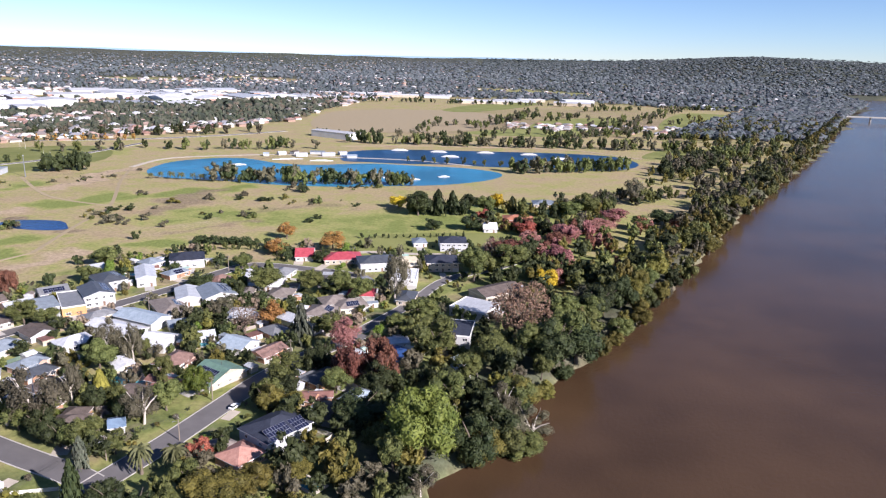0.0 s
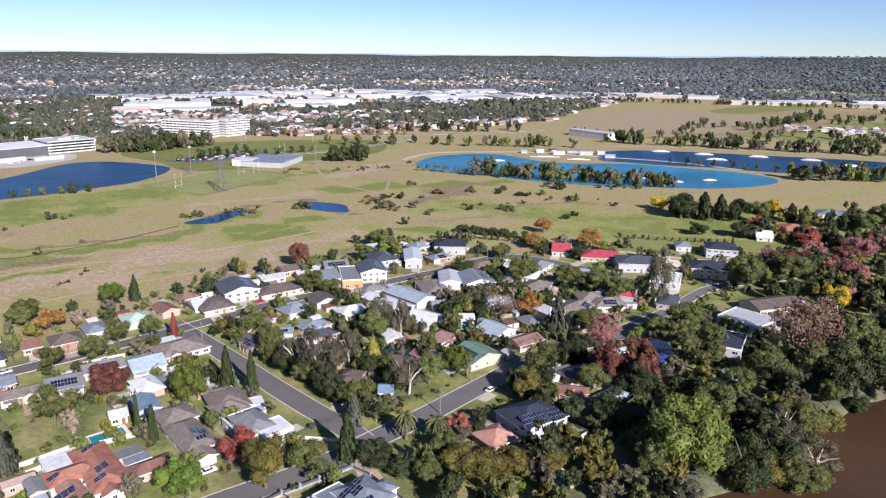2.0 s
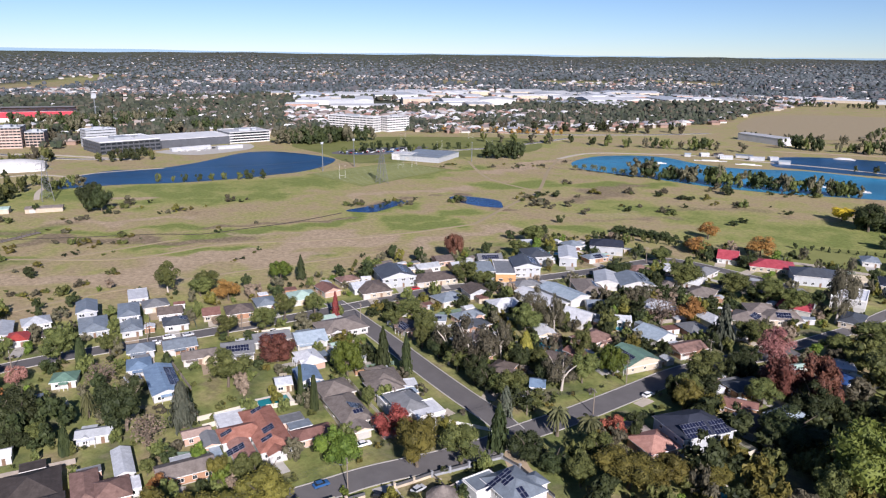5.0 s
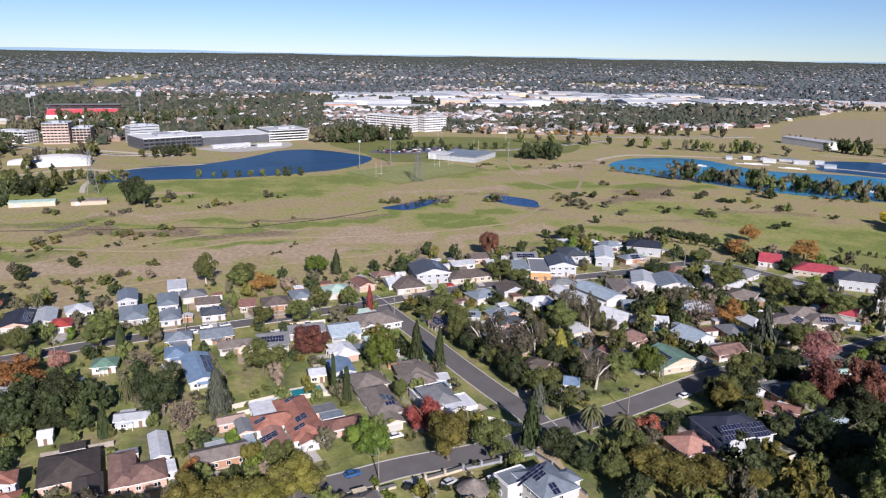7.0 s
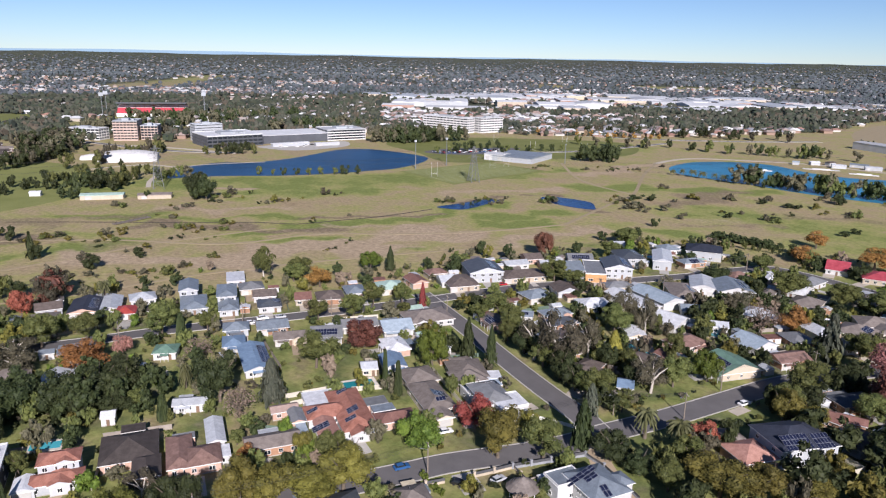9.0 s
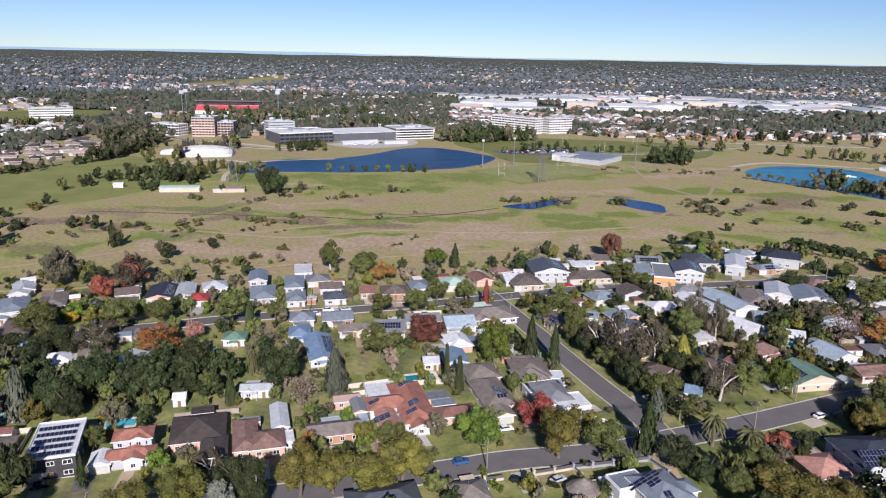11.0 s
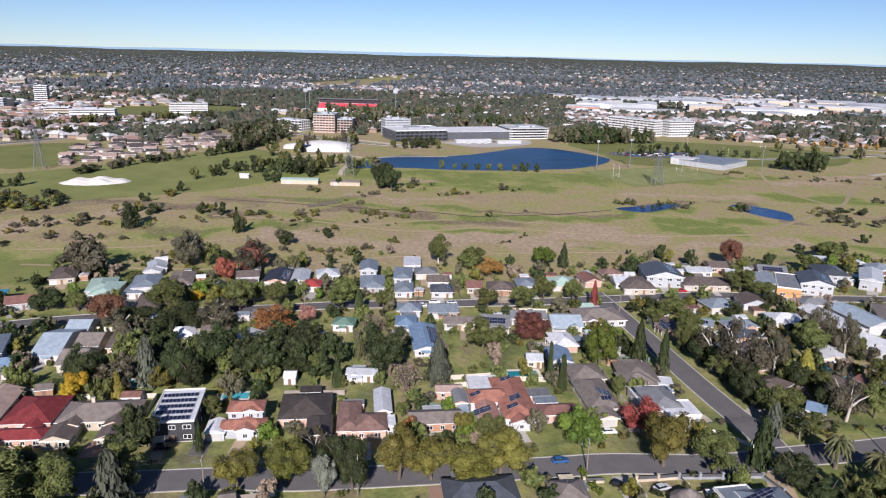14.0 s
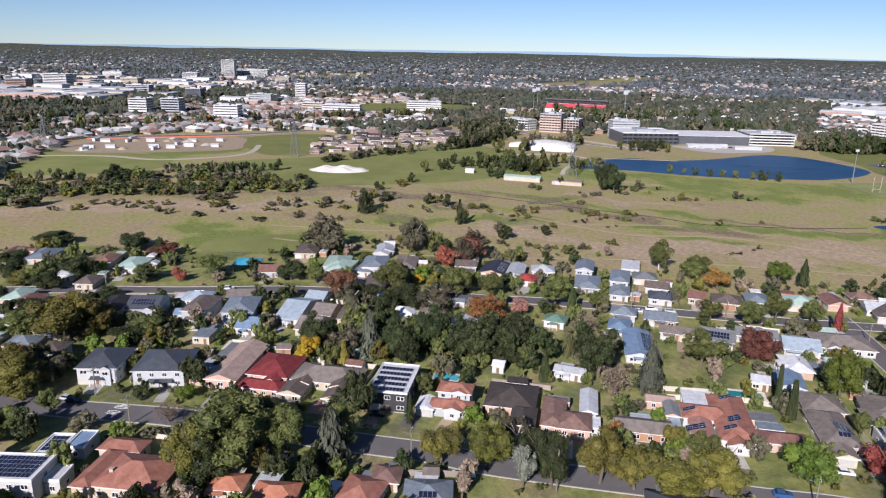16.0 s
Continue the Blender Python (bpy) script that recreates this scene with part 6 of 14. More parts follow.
house(-195.7, 326.3, 41, 13.7, 12.3, 2.6, "gable_w", "grey", "white", "solar")
house(-177.6, 309.7, 34, 10.2, 24.0, 4.3, "flat", "grey", "timber", "-")
house(-171.3, 321.0, 37, 14.4, 19.0, 5.3, "gable_d", "darkgrey", "white", "solar")
house(-175.2, 340.9, 47, 14.0, 19.0, 5.3, "hip", "darkgrey", "palegrey", "solar")
house(-193.9, 365.3, 45, 8.9, 11.3, 2.6, "gable_w", "palegrey", "white", "-")
house(-161.3, 353.3, 26, 10.3, 23.2, 4.8, "gable_d", "palegrey", "white", "-")
house(-150.6, 384.4, 21, 19.4, 17.0, 4.8, "hip", "navy", "white", "-")
house(-136.8, 293.1, -23, 23.3, 12.6, 3.8, "gable_w", "paleblue", "white", "-")
house(-142.6, 281.2, -23, 26.7, 10.4, 3.3, "gable_w", "white", "white", "-")
house(-119.5, 270.3, -11, 13.3, 15.2, 2.6, "gable_w", "white", "white", "-")
house(-131.7, 310.3, 36, 13.6, 24.0, 2.6, "hip", "greybrown", "cream", "solar")
house(-128.5, 325.4, 24, 11.7, 19.0, 3.8, "gable_d", "palegrey", "white", "-")
house(-116.0, 328.7, 36, 17.1, 19.0, 3.8, "gable_d", "greyblue", "white", "solar")
house(-119.8, 289.0, 32, 8.2, 10.2, 2.6, "gable_w", "greyblue", "white", "-")
house(-103.0, 278.3, 25, 7.1, 8.0, 2.6, "gable_w", "palegrey", "white", "-")
house(-86.7, 270.2, -27, 13.5, 11.5, 2.6, "gable_w", "paleblue", "white", "-")
house(-86.1, 241.8, -33, 14.6, 17.1, 2.6, "gable_w", "green", "cream", "solar")
house(-102.8, 233.4, -19, 14.2, 6.2, 2.6, "gable_w", "brownred", "brick", "-")
house(-124.2, 246.3, 42, 8.3, 10.6, 2.6, "gable_d", "white", "cream", "-")
house(-59.7, 309.9, -8, 14.2, 15.0, 2.6, "hip", "greybrown", "cream", "solar")
house(-47.7, 320.9, 24, 15.6, 13.4, 2.6, "hip", "greybrown", "cream", "solar")
house(-56.7, 325.3, 27, 13.2, 13.4, 2.6, "hip", "greybrown", "cream", "-")
house(-43.9, 338.9, -4, 14.1, 12.9, 2.6, "gable_w", "brightred", "white", "-")
house(-64.6, 402.8, 13, 22.7, 17.0, 2.6, "hip", "brightred", "cream", "-")
house(-87.7, 406.6, 9, 11.3, 18.0, 2.6, "gable_w", "brightred", "white", "-")
house(-42.7, 390.5, 16, 22.2, 17.0, 4.9, "hip", "darkgrey", "white", "-")
house(-26.7, 393.7, 17, 17.1, 19.0, 3.3, "hip", "cream", "cream", "-")
house(-24.8, 362.5, -1, 14.2, 19.0, 5.3, "flat", "white", "white", "-")
house(-5.3, 394.0, 7, 19.3, 17.0, 5.3, "hip", "navy", "cream", "-")
house(0.9, 438.3, 6, 18.4, 17.0, 5.3, "hip", "navy", "white", "-")
house(-20.9, 444.0, 10, 9.5, 13.1, 2.6, "hip", "greyblue", "white", "-")
house(49.7, 520.4, 0, 23.4, 17.0, 2.6, "hip", "orange", "cream", "-")
house(51.6, 502.0, 3, 20.8, 17.0, 2.6, "hip", "orange", "cream", "-")
house(77.2, 582.2, 1, 21.2, 17.0, 2.6, "hip", "greyblue", "cream", "-")
house(26.7, 490.6, 4, 10.5, 16.8, 2.6, "gable_w", "white", "white", "-")
house(12.3, 319.6, -29, 18.9, 17.0, 4.3, "flat", "palegrey", "white", "-")
house(23.9, 348.0, 38, 26.1, 15.3, 3.3, "gable_w", "brown", "cream", "-")
house(4.1, 287.3, -8, 12.9, 18.8, 5.3, "flat", "navy", "white", "-")
house(-19.5, 266.2, -29, 8.7, 9.5, 2.6, "gable_w", "royal", "white", "-")
house(-21.1, 278.3, 15, 9.1, 7.6, 2.6, "flat", "white", "white", "-")
house(4.9, 254.1, 7, 8.0, 12.3, 3.3, "gable_d", "paleblue", "white", "-")
house(-44.5, 226.7, 8, 9.0, 5.8, 2.6, "gable_w", "brownred", "brick", "-")
house(-122.1, 207.7, 4, 8.4, 8.9, 2.6, "hip", "brown", "brick", "-")
house(-48.3, 224.6, -14, 6.4, 7.5, 2.6, "gable_w", "brownred", "brick", "-")
villa("white two-storey house with a blue-grey metal roof", "white", [(-83.6, 142.6, -24, 13.5, 11.5, 5.0, "hip", "greyblue"), (-91.0, 139.8, -24, 6.5, 8.5, 4.6, "flat", "greyblue"), (-80.0, 147.6, -24, 6, 5, 5.0, "hip", "greyblue"), (-96.2, 139.0, -24, 3, 3, 2.6, "flat", "white")], [(-87.2, 140.6, 2, 5), (-84.6, 141.0, 2, 2), (-79.6, 139.6, 2, 2)], doors=0)
house(-237.4, -40.4, 75, 12.8, 16.1, 5.3, "hip", "darkgrey", "white", "-")
house(-231.2, -22.7, 77, 16.0, 16.5, 5.3, "hip", "darkgrey", "white", "-")
house(-239.1, -2.1, 63, 8.5, 13.7, 2.6, "flat", "grey", "cream", "-")
house(-200.2, 43.0, 64, 11.7, 19.0, 5.8, "flat", "white", "black", "solarrows")
house(-274.8, 22.2, 60, 9.7, 24.0, 2.6, "gable_w", "paleblue", "white", "-")
house(-276.9, 1.0, 77, 12.3, 18.3, 5.3, "hip", "greyblue", "white", "-")
house(-282.9, -13.5, 68, 9.7, 18.0, 4.9, "hip", "brown", "white", "-")
house(-288.5, -33.2, 75, 12.1, 16.0, 4.9, "gable_w", "darkgrey", "white", "solar")
house(-295.8, -45.8, 75, 10.4, 18.3, 3.3, "hip", "black", "cream", "-")
house(-281.7, -20.6, 72, 5.2, 7.3, 2.6, "gable_w", "blue", "white", "-", True)
house(-309.0, -78.6, 77, 9.7, 14.8, 2.6, "hip", "brownred", "cream", "-")
house(-253.9, -58.5, 74, 8.0, 9.5, 3.8, "hip", "brown", "white", "-")
house(-353.3, -45.2, 74, 11.6, 19.0, 2.6, "hip", "palegreen", "white", "-")
house(-378.3, -87.9, 76, 11.4, 19.0, 2.6, "hip", "greyblue", "cream", "-")
house(-363.8, -58.0, 75, 8.4, 14.7, 2.6, "hip", "brownred", "cream", "-")
house(-385.2, -102.7, 78, 8.5, 16.9, 2.6, "hip", "brownred", "cream", "-")
house(-334.7, 46.1, 72, 11.7, 19.0, 2.6, "hip", "palegreen", "white", "-")
house(-324.6, 62.2, 72, 11.5, 19.0, 4.3, "hip", "greyblue", "white", "-")
house(-326.5, 77.6, 69, 10.3, 20.4, 2.6, "hip", "greybrown", "cream", "-")
house(-352.0, 72.6, 80, 8.6, 13.1, 2.6, "gable_d", "palegrey", "white", "-")
house(-360.2, 34.9, 73, 11.2, 18.8, 2.6, "hip", "brown", "cream", "-")
house(-163.7, -4.3, 69, 8.5, 7.2, 2.6, "hip", "orange", "cream", "-")
house(-157.2, 5.8, 70, 10.6, 7.8, 2.6, "hip", "orange", "cream", "-")
house(-162.3, 4.3, 65, 5.4, 5.7, 2.6, "flat", "palegrey", "white", "-", True)
house(-152.5, 24.3, 57, 10.0, 11.4, 2.6, "hip", "tilered", "cream", "-")
house(-157.5, 31.5, 67, 7.1, 7.5, 2.6, "hip", "tilebrown", "cream", "-")
house(-147.6, 38.8, 72, 11.4, 11.1, 2.6, "hip", "greyblue", "white", "solar")
house(-264.1, 4.1, 64, 8.5, 12.7, 2.6, "gable_w", "blue", "white", "-")
house(-258.2, -11.9, 68, 6.2, 8.1, 2.6, "flat", "greyblue", "cream", "-")
house(-345.9, -71.0, 75, 8.5, 12.9, 2.6, "hip", "palegrey", "white", "-")
house(-331.0, -60.6, 74, 8.4, 12.3, 2.6, "hip", "brown", "cream", "-")
house(-271.3, 32.5, 58, 8.7, 13.6, 2.6, "gable_w", "greybrown", "cream", "-")
house(-327.7, 46.7, 62, 10.6, 19.0, 2.6, "hip", "palegreen", "cream", "-")
house(-323.9, 58.3, 62, 8.5, 19.0, 2.6, "hip", "greyblue", "white", "-")
house(-322.5, 73.9, 62, 8.5, 19.0, 2.6, "hip", "brown", "cream", "-")
house(-348.5, 71.2, 63, 8.5, 14.6, 2.6, "gable_d", "palegrey", "white", "-")
house(-258.4, 25.5, 60, 8.8, 14.8, 2.6, "gable_w", "greybrown", "cream", "-")
house(-266.6, 41.4, 70, 9.5, 16.6, 2.6, "hip", "brown", "cream", "-")
house(-301.4, 57.7, 69, 9.8, 18.2, 2.6, "hip", "brown", "cream", "-")
house(-168.8, 231.2, 30, 12.3, 7.9, 3.3, "gable_w", "greyblue", "white", "solar")
house(-143.0, 177.1, 48, 7.7, 6.2, 2.6, "flat", "white", "white", "-")
house(-178.1, 154.8, 53, 5.9, 7.3, 2.6, "gable_w", "palegrey", "cream", "-")
house(-174.8, 163.1, 56, 8.5, 12.1, 2.6, "gable_d", "blue", "white", "-")
house(-120.6, 201.3, 11, 11.0, 11.8, 2.6, "hip", "brown", "brick", "-")
house(-106.0, 202.6, 25, 5.6, 7.9, 2.6, "gable_w", "blue", "white", "-")
house(-265.0, -70.1, 73, 10.6, 10.1, 2.6, "hip", "greyblue", "cream", "-")
house(-317.6, -84.0, 77, 9.7, 13.8, 2.6, "hip", "palegreen", "cream", "-")
house(-273.7, -62.2, 72, 9.7, 10.8, 2.6, "hip", "darkgrey", "cream", "-")
house(-359.5, -68.8, 75, 8.5, 14.0, 2.6, "hip", "brown", "cream", "-")
house(-288.0, 31.3, 60, 8.5, 11.5, 2.6, "gable_w", "paleblue", "white", "-")
house(-93.4, 349.5, -0, 11.9, 14.3, 2.6, "gable_w", "white", "white", "-")
house(-101.1, 335.0, 3, 6.2, 11.5, 2.6, "hip", "greybrown", "cream", "-")
house(-84.2, 333.1, 0, 12.8, 15.0, 2.6, "hip", "greybrown", "cream", "-")
house(-96.7, 303.7, -2, 10.8, 13.1, 2.6, "hip", "palegrey", "cream", "-")
house(-64.3, 356.9, -3, 11.0, 14.3, 2.6, "hip", "greybrown", "cream", "-")
house(-21.4, 335.1, -6, 9.4, 15.8, 2.6, "hip", "darkgrey", "cream", "-")
# the larger houses along the near street
villa("maroon tiled brick house with a lower garage wing", "pinkbrick", [(-224.8, 10.6, 62, 13.9, 16.6, 2.7, "hip", "maroon"), (-212.6, 5.4, 62, 14.2, 6.6, 2.5, "hip", "maroon"), (-217, 9.5, 62, 5, 8, 2.6, "gable_d", "maroon")], doors=1)
villa("brown tiled house with two gabled garages and a chimney", "cream", [(-214.4, 25.5, 62, 21.0, 12.6, 2.7, "hip", "greybrown"), (-207.6, 14.2, 62, 7.9, 8.3, 2.5, "gable_d", "brown"), (-201.0, 26.1, 62, 7.7, 8.0, 2.5, "gable_d", "brown"), (-212.9, 18.6, 62, 4.8, 8.5, 2.9, "gable_d", "brown"), (-207.8, 28.7, 62, 5.7, 9.3, 2.9, "gable_d", "brown")], doors=2, chimney=(-216, 24, 6.6))
villa("two-storey terracotta tiled house with white gables", "palegrey", [(-186.5, 55.9, 62, 13.5, 6.4, 2.7, "hip", "tilered"), (-191.1, 59.1, 62, 10.3, 7.1, 5.2, "hip", "tilered"), (-189.1, 49.9, 62, 5.7, 7.1, 2.5, "gable_d", "white"), (-185.2, 56.8, 62, 5.5, 7.4, 2.9, "gable_d", "tilered"), (-189.6, 60.0, 62, 4.6, 6.0, 5.3, "gable_d", "tilered")], doors=2)
villa("dark brown tiled house with a hipped front wing", "pinkbrick", [(-186.9, 75.1, 62, 14.8, 15.6, 2.7, "hip", "darkbrown"), (-174.8, 73.6, 62, 7.2, 11, 2.7, "hip", "darkbrown"), (-196.4, 80.8, 62, 6.4, 4.6, 2.4, "flat", "darkbrown")], doors=0)
villa("mottled brown tiled brick house with an L plan", "pinkbrick", [(-175.1, 82.9, 62, 6.9, 17.4, 2.7, "hip", "tilebrown"), (-169.1, 86.0, 62, 9.9, 10.4, 2.7, "hip", "tilebrown"), (-182, 88, 62, 6, 3.4, 2.4, "flat", "grey")], doors=0)
villa("long white shed with a pale metal roof", "white", [(-178.2, 95.4, 62, 5.3, 14.5, 2.6, "gable_d", "palegrey"), (-167.6, 90.9, 62, 4.5, 6.3, 2.3, "flat", "white")], doors=0)
villa("grey-brown tiled brick house with a patio roof", "brick", [(-161.8, 103.0, 62, 15.2, 8.4, 2.7, "gable_w", "greybrown"), (-166.6, 105.2, 62, 5.6, 3.7, 2.4, "flat", "palegrey")], doors=0)
villa("pink shed with grey and pale blue carports", "pinkbrick", [(-174.6, 116.6, 62, 8.4, 5.3, 2.5, "gable_w", "pinkbrown"), (-168.1, 116.1, 62, 4.6, 9.0, 2.6, "gable_d", "grey"), (-159.9, 112.1, 62, 3.0, 10.2, 2.3, "flat", "paleblue")], doors=0)
villa("large terracotta tiled house with scattered solar panels", "white", [(-159.4, 129.5, 62, 10.4, 26.9, 2.7, "hip", "tilered"), (-163.5, 124.5, 62, 14.3, 9.3, 2.7, "hip", "tilered"), (-155.8, 117.4, 62, 6.4, 11.9, 2.6, "gable_d", "tilepink"), (-148.1, 122.9, 62, 6.0, 5.5, 2.6, "gable_d", "tilered"), (-172.2, 128.2, 62, 9.8, 9.5, 2.5, "flat", "white")], [(-167.2, 133.0, 2, 2), (-165.4, 119.9, 2, 2), (-156.8, 116.0, 3, 3), (-155.8, 127.2, 3, 2), (-153.0, 124.0, 2, 2)], doors=2)
villa("brown-red tiled low house with grey sheds behind", "pinkbrick", [(-146.5, 135.7, 62, 12.3, 7.1, 2.6, "hip", "brownred"), (-153.1, 137.1, 62, 6.9, 4.3, 2.4, "flat", "greyblue"), (-158.0, 138.6, 62, 7.1, 5.3, 2.4, "flat", "grey")], doors=0)
villa("long grey-brown tiled house with solar panels", "cream", [(-147.6, 152.7, 62, 10.4, 20.1, 2.7, "hip", "greybrown"), (-160.2, 160.5, 62, 11.5, 12.0, 2.9, "hip", "greybrown"), (-137.0, 146.1, 62, 5.8, 6.5, 2.6, "gable_d", "greybrown")], [(-144.6, 153.1, 4, 3), (-141.6, 150.6, 3, 1)], doors=2)
villa("grey-brown tiled cream house beside a street", "cream", [(-147.8, 171.4, 62, 11.2, 10.2, 2.7, "hip", "greybrown"), (-155.8, 178.9, 62, 7.4, 9.0, 2.7, "hip", "greybrown"), (-139, 173, 62, 6, 5, 2.4, "flat", "paleblue")], doors=0)
villa("white two-storey modern house with flat wings", "white", [(-131.4, 162.2, 62, 10.1, 15.3, 5.6, "hip", "grey"), (-124.0, 161.2, 62, 9.6, 9.0, 5.75, "flat", "white"), (-139.6, 165.1, 62, 7.6, 7.2, 3.0, "flat", "white"), (-119.4, 158.0, 62, 6, 4, 3.1, "flat", "white")], [(-135.0, 164.5, 3, 2), (-133.5, 168.0, 3, 1)], doors=0)
villa("long pinkish brown tiled house with a gabled front", "pinkbrick", [(-230.6, -1.2, 66, 10.4, 28.0, 2.8, "gable_d", "pinkbrown"), (-229, -9.5, 66, 7, 16, 2.5, "flat", "palegrey")], [(-226.0, -9.0, 4, 1), (-230.0, -10.5, 4, 2)], doors=0)
villa("large terracotta tiled villa with white chimneys", "cream", [(-172.4, -24.6, 66, 16.6, 14.2, 3.2, "hip", "tilered"), (-186.2, -29.3, 66, 11.5, 6.3, 3.0, "hip", "tilered"), (-176.4, -33.6, 66, 5.2, 16.0, 3.2, "hip", "tilered"), (-169.6, -26.9, 66, 14.4, 4.2, 2.75, "flat", "palegrey")], doors=0, chimney=(-171.5, -30, 5.6))
villa("white flat-roofed modern house covered in solar panels", "white", [(-177.5, -51.2, 72, 14.1, 10.6, 5.6, "flat", "white"), (-190.3, -45.6, 72, 5.8, 9.3, 3.2, "flat", "white"), (-191.3, -39.6, 72, 4.6, 8.0, 3.0, "flat", "blue"), (-176.3, -42.1, 72, 3.8, 6.4, 3.2, "flat", "white")], [(-177.5, -51.2, 11, 5), (-190.3, -45.6, 4, 4)], doors=0)
villa("tall house with a dark navy tiled hip roof", "palegrey", [(-53.6, 199.2, 53, 18.4, 15.0, 5.6, "hip", "navy"), (-52.0, 204.5, 53, 7, 8, 5.9, "hip", "navy")], [(-51.5, 193.5, 8, 3), (-46.5, 199.5, 5, 3)], doors=0)
villa("low house with a faded pink tiled roof", "pinkbrick", [(-61.2, 186.6, 57, 11.5, 11.2, 3.0, "hip", "tilepink"), (-68.5, 192.5, 57, 6, 8, 2.8, "hip", "greybrown")], doors=0)
# ---- the trees of the streets and gardens ----
tree("red", -319.7, 94.8, 11.5, 5.2)
tree("gum", -326.7, 108.7, 14.2, 8.4)
tree("palm", -314.8, 126.4, 11.6, 3.1)
tree("green", -276.1, 101.9, 10.4, 5.8)
tree("green", -280.9, 87.8, 12.9, 6.7)
tree("orange", -250.5, 89.9, 11.5, 8.6)
tree("dark", -232.5, 64.0, 14.4, 7.5)
tree("dark", -224.9, 72.3, 14.6, 7.1)
tree("dark", -222.3, 83.0, 13.1, 7.3)
tree("dark", -220.5, 90.7, 14.3, 6.6)
tree("dark", -217.3, 75.8, 9.1, 5.8)
tree("green", -211.3, 89.4, 6.2, 3.9)
tree("green", -258.8, 122.5, 13.8, 6.4)
tree("cypress", -251.2, 126.5, 10.5, 1.9)
tree("green", -250.8, 137.2, 8.2, 4.4)
tree("pinkish", -253.6, 104.9, 7.4, 4.0)
tree("bare", -229.6, 120.2, 8.1, 5.9)
tree("dark", -196.7, 108.5, 16.4, 7.4)
tree("greypine", -183.9, 119.1, 15.0, 5.7)
tree("bare", -182.7, 105.8, 10.0, 5.4)
tree("banana", -213.0, 106.4, 12.3, 2.3)
tree("cypress", -198.6, 90.8, 8.2, 1.8)
tree("green", -198.8, 51.7, 7.1, 2.9)
tree("orange", -159.6, 93.6, 6.2, 3.3)
tree("gum", -165.3, 67.7, 8.2, 5.4)
tree("dark", -157.5, 70.1, 9.3, 5.0)
tree("olive", -137.0, 95.3, 8.5, 7.8)
tree("olive", -133.0, 103.5, 13.7, 7.6)
tree("green", -194.2, 144.9, 12.8, 7.3)
tree("maroon", -195.6, 169.0, 9.7, 7.5)
tree("orange", -263.1, 203.4, 9.9, 6.6)
tree("green", -278.4, 200.1, 8.9, 6.1)
tree("green", -229.2, 174.5, 9.0, 4.8)
tree("green", -221.1, 186.5, 10.3, 5.8)
tree("green", -224.5, 201.1, 11.1, 4.9)
tree("lime", -265.5, 238.2, 10.2, 6.4)
tree("conifer", -257.1, 244.4, 13.0, 3.7)
tree("green", -218.1, 212.7, 9.8, 4.3)
tree("green", -207.6, 203.0, 5.9, 3.5)
tree("redcone", -206.1, 212.9, 12.6, 2.4)
tree("lime", -165.7, 173.8, 16.0, 6.1)
tree("conifer", -158.7, 185.2, 16.8, 4.0)
tree("conifer", -149.6, 186.6, 16.1, 3.2)
tree("cypress", -158.7, 149.5, 11.9, 1.3)
tree("cypress", -164.5, 149.4, 14.1, 1.0)
tree("green", -144.8, 159.9, 7.9, 2.3)
tree("lime", -132.5, 130.7, 10.5, 6.4)
tree("red", -127.5, 149.8, 10.9, 5.6)
tree("olive", -113.1, 141.7, 14.1, 7.4)
tree("green", -103.5, 149.4, 12.0, 6.1)
tree("conifer", -98.2, 160.9, 15.5, 4.8)
tree("dark", -89.5, 161.8, 9.6, 5.7)
tree("gum", -131.0, 200.7, 22.9, 9.7)
tree("gum", -142.1, 202.9, 16.5, 7.1)
tree("green", -160.6, 214.7, 13.2, 4.9)
tree("green", -180.1, 231.7, 8.8, 7.1)
tree("green", -136.6, 200.2, 11.6, 5.9)
tree("dark", -122.9, 193.6, 9.8, 5.1)
tree("green", -180.4, 219.9, 7.4, 4.6)
tree("conegold", -120.6, 222.3, 11.5, 3.7)
tree("green", -108.1, 189.2, 11.5, 5.8)
tree("gum", -99.1, 206.9, 13.5, 6.9)
tree("green", -113.0, 218.3, 7.4, 4.5)
tree("green", -95.5, 216.4, 11.2, 5.6)
tree("lime", -88.6, 228.3, 11.5, 5.3)
tree("palm", -87.8, 178.8, 11.6, 3.7)
tree("palm", -78.9, 181.9, 9.6, 4.1)
tree("red", -73.4, 186.7, 7.9, 4.0)
tree("green", -72.6, 172.7, 9.0, 4.5)
tree("olive", -61.0, 164.7, 10.0, 9.0)
tree("olive", -53.2, 169.9, 10.7, 6.2)
tree("bare", -89.1, 286.5, 12.4, 6.5)
tree("orange", -80.6, 298.4, 11.0, 6.3)
tree("greypine", -62.3, 278.1, 17.6, 6.2)
tree("green", -59.5, 234.4, 14.2, 7.2)
tree("green", -61.9, 221.2, 10.5, 5.2)
tree("green", -95.3, 343.0, 12.3, 9.4)
tree("green", -71.7, 343.4, 11.8, 7.5)
tree("green", -53.6, 286.1, 10.0, 6.2)
tree("olive", -52.5, 219.1, 7.1, 5.0)
tree("gum", -105.2, 311.0, 9.4, 6.2)
tree("green", -102.7, 233.0, 12.7, 4.5)
tree("green", -131.5, 243.1, 12.8, 6.6)
tree("gum", -122.7, 252.2, 17.4, 5.6)
tree("dark", -50.5, 253.3, 10.7, 5.6)
tree("green", -40.1, 233.2, 9.7, 5.9)
tree("pinkish", -42.9, 269.9, 15.0, 6.5)
tree("maroon", -35.9, 241.5, 16.5, 7.2)
tree("maroon", -23.7, 241.8, 18.4, 7.1)
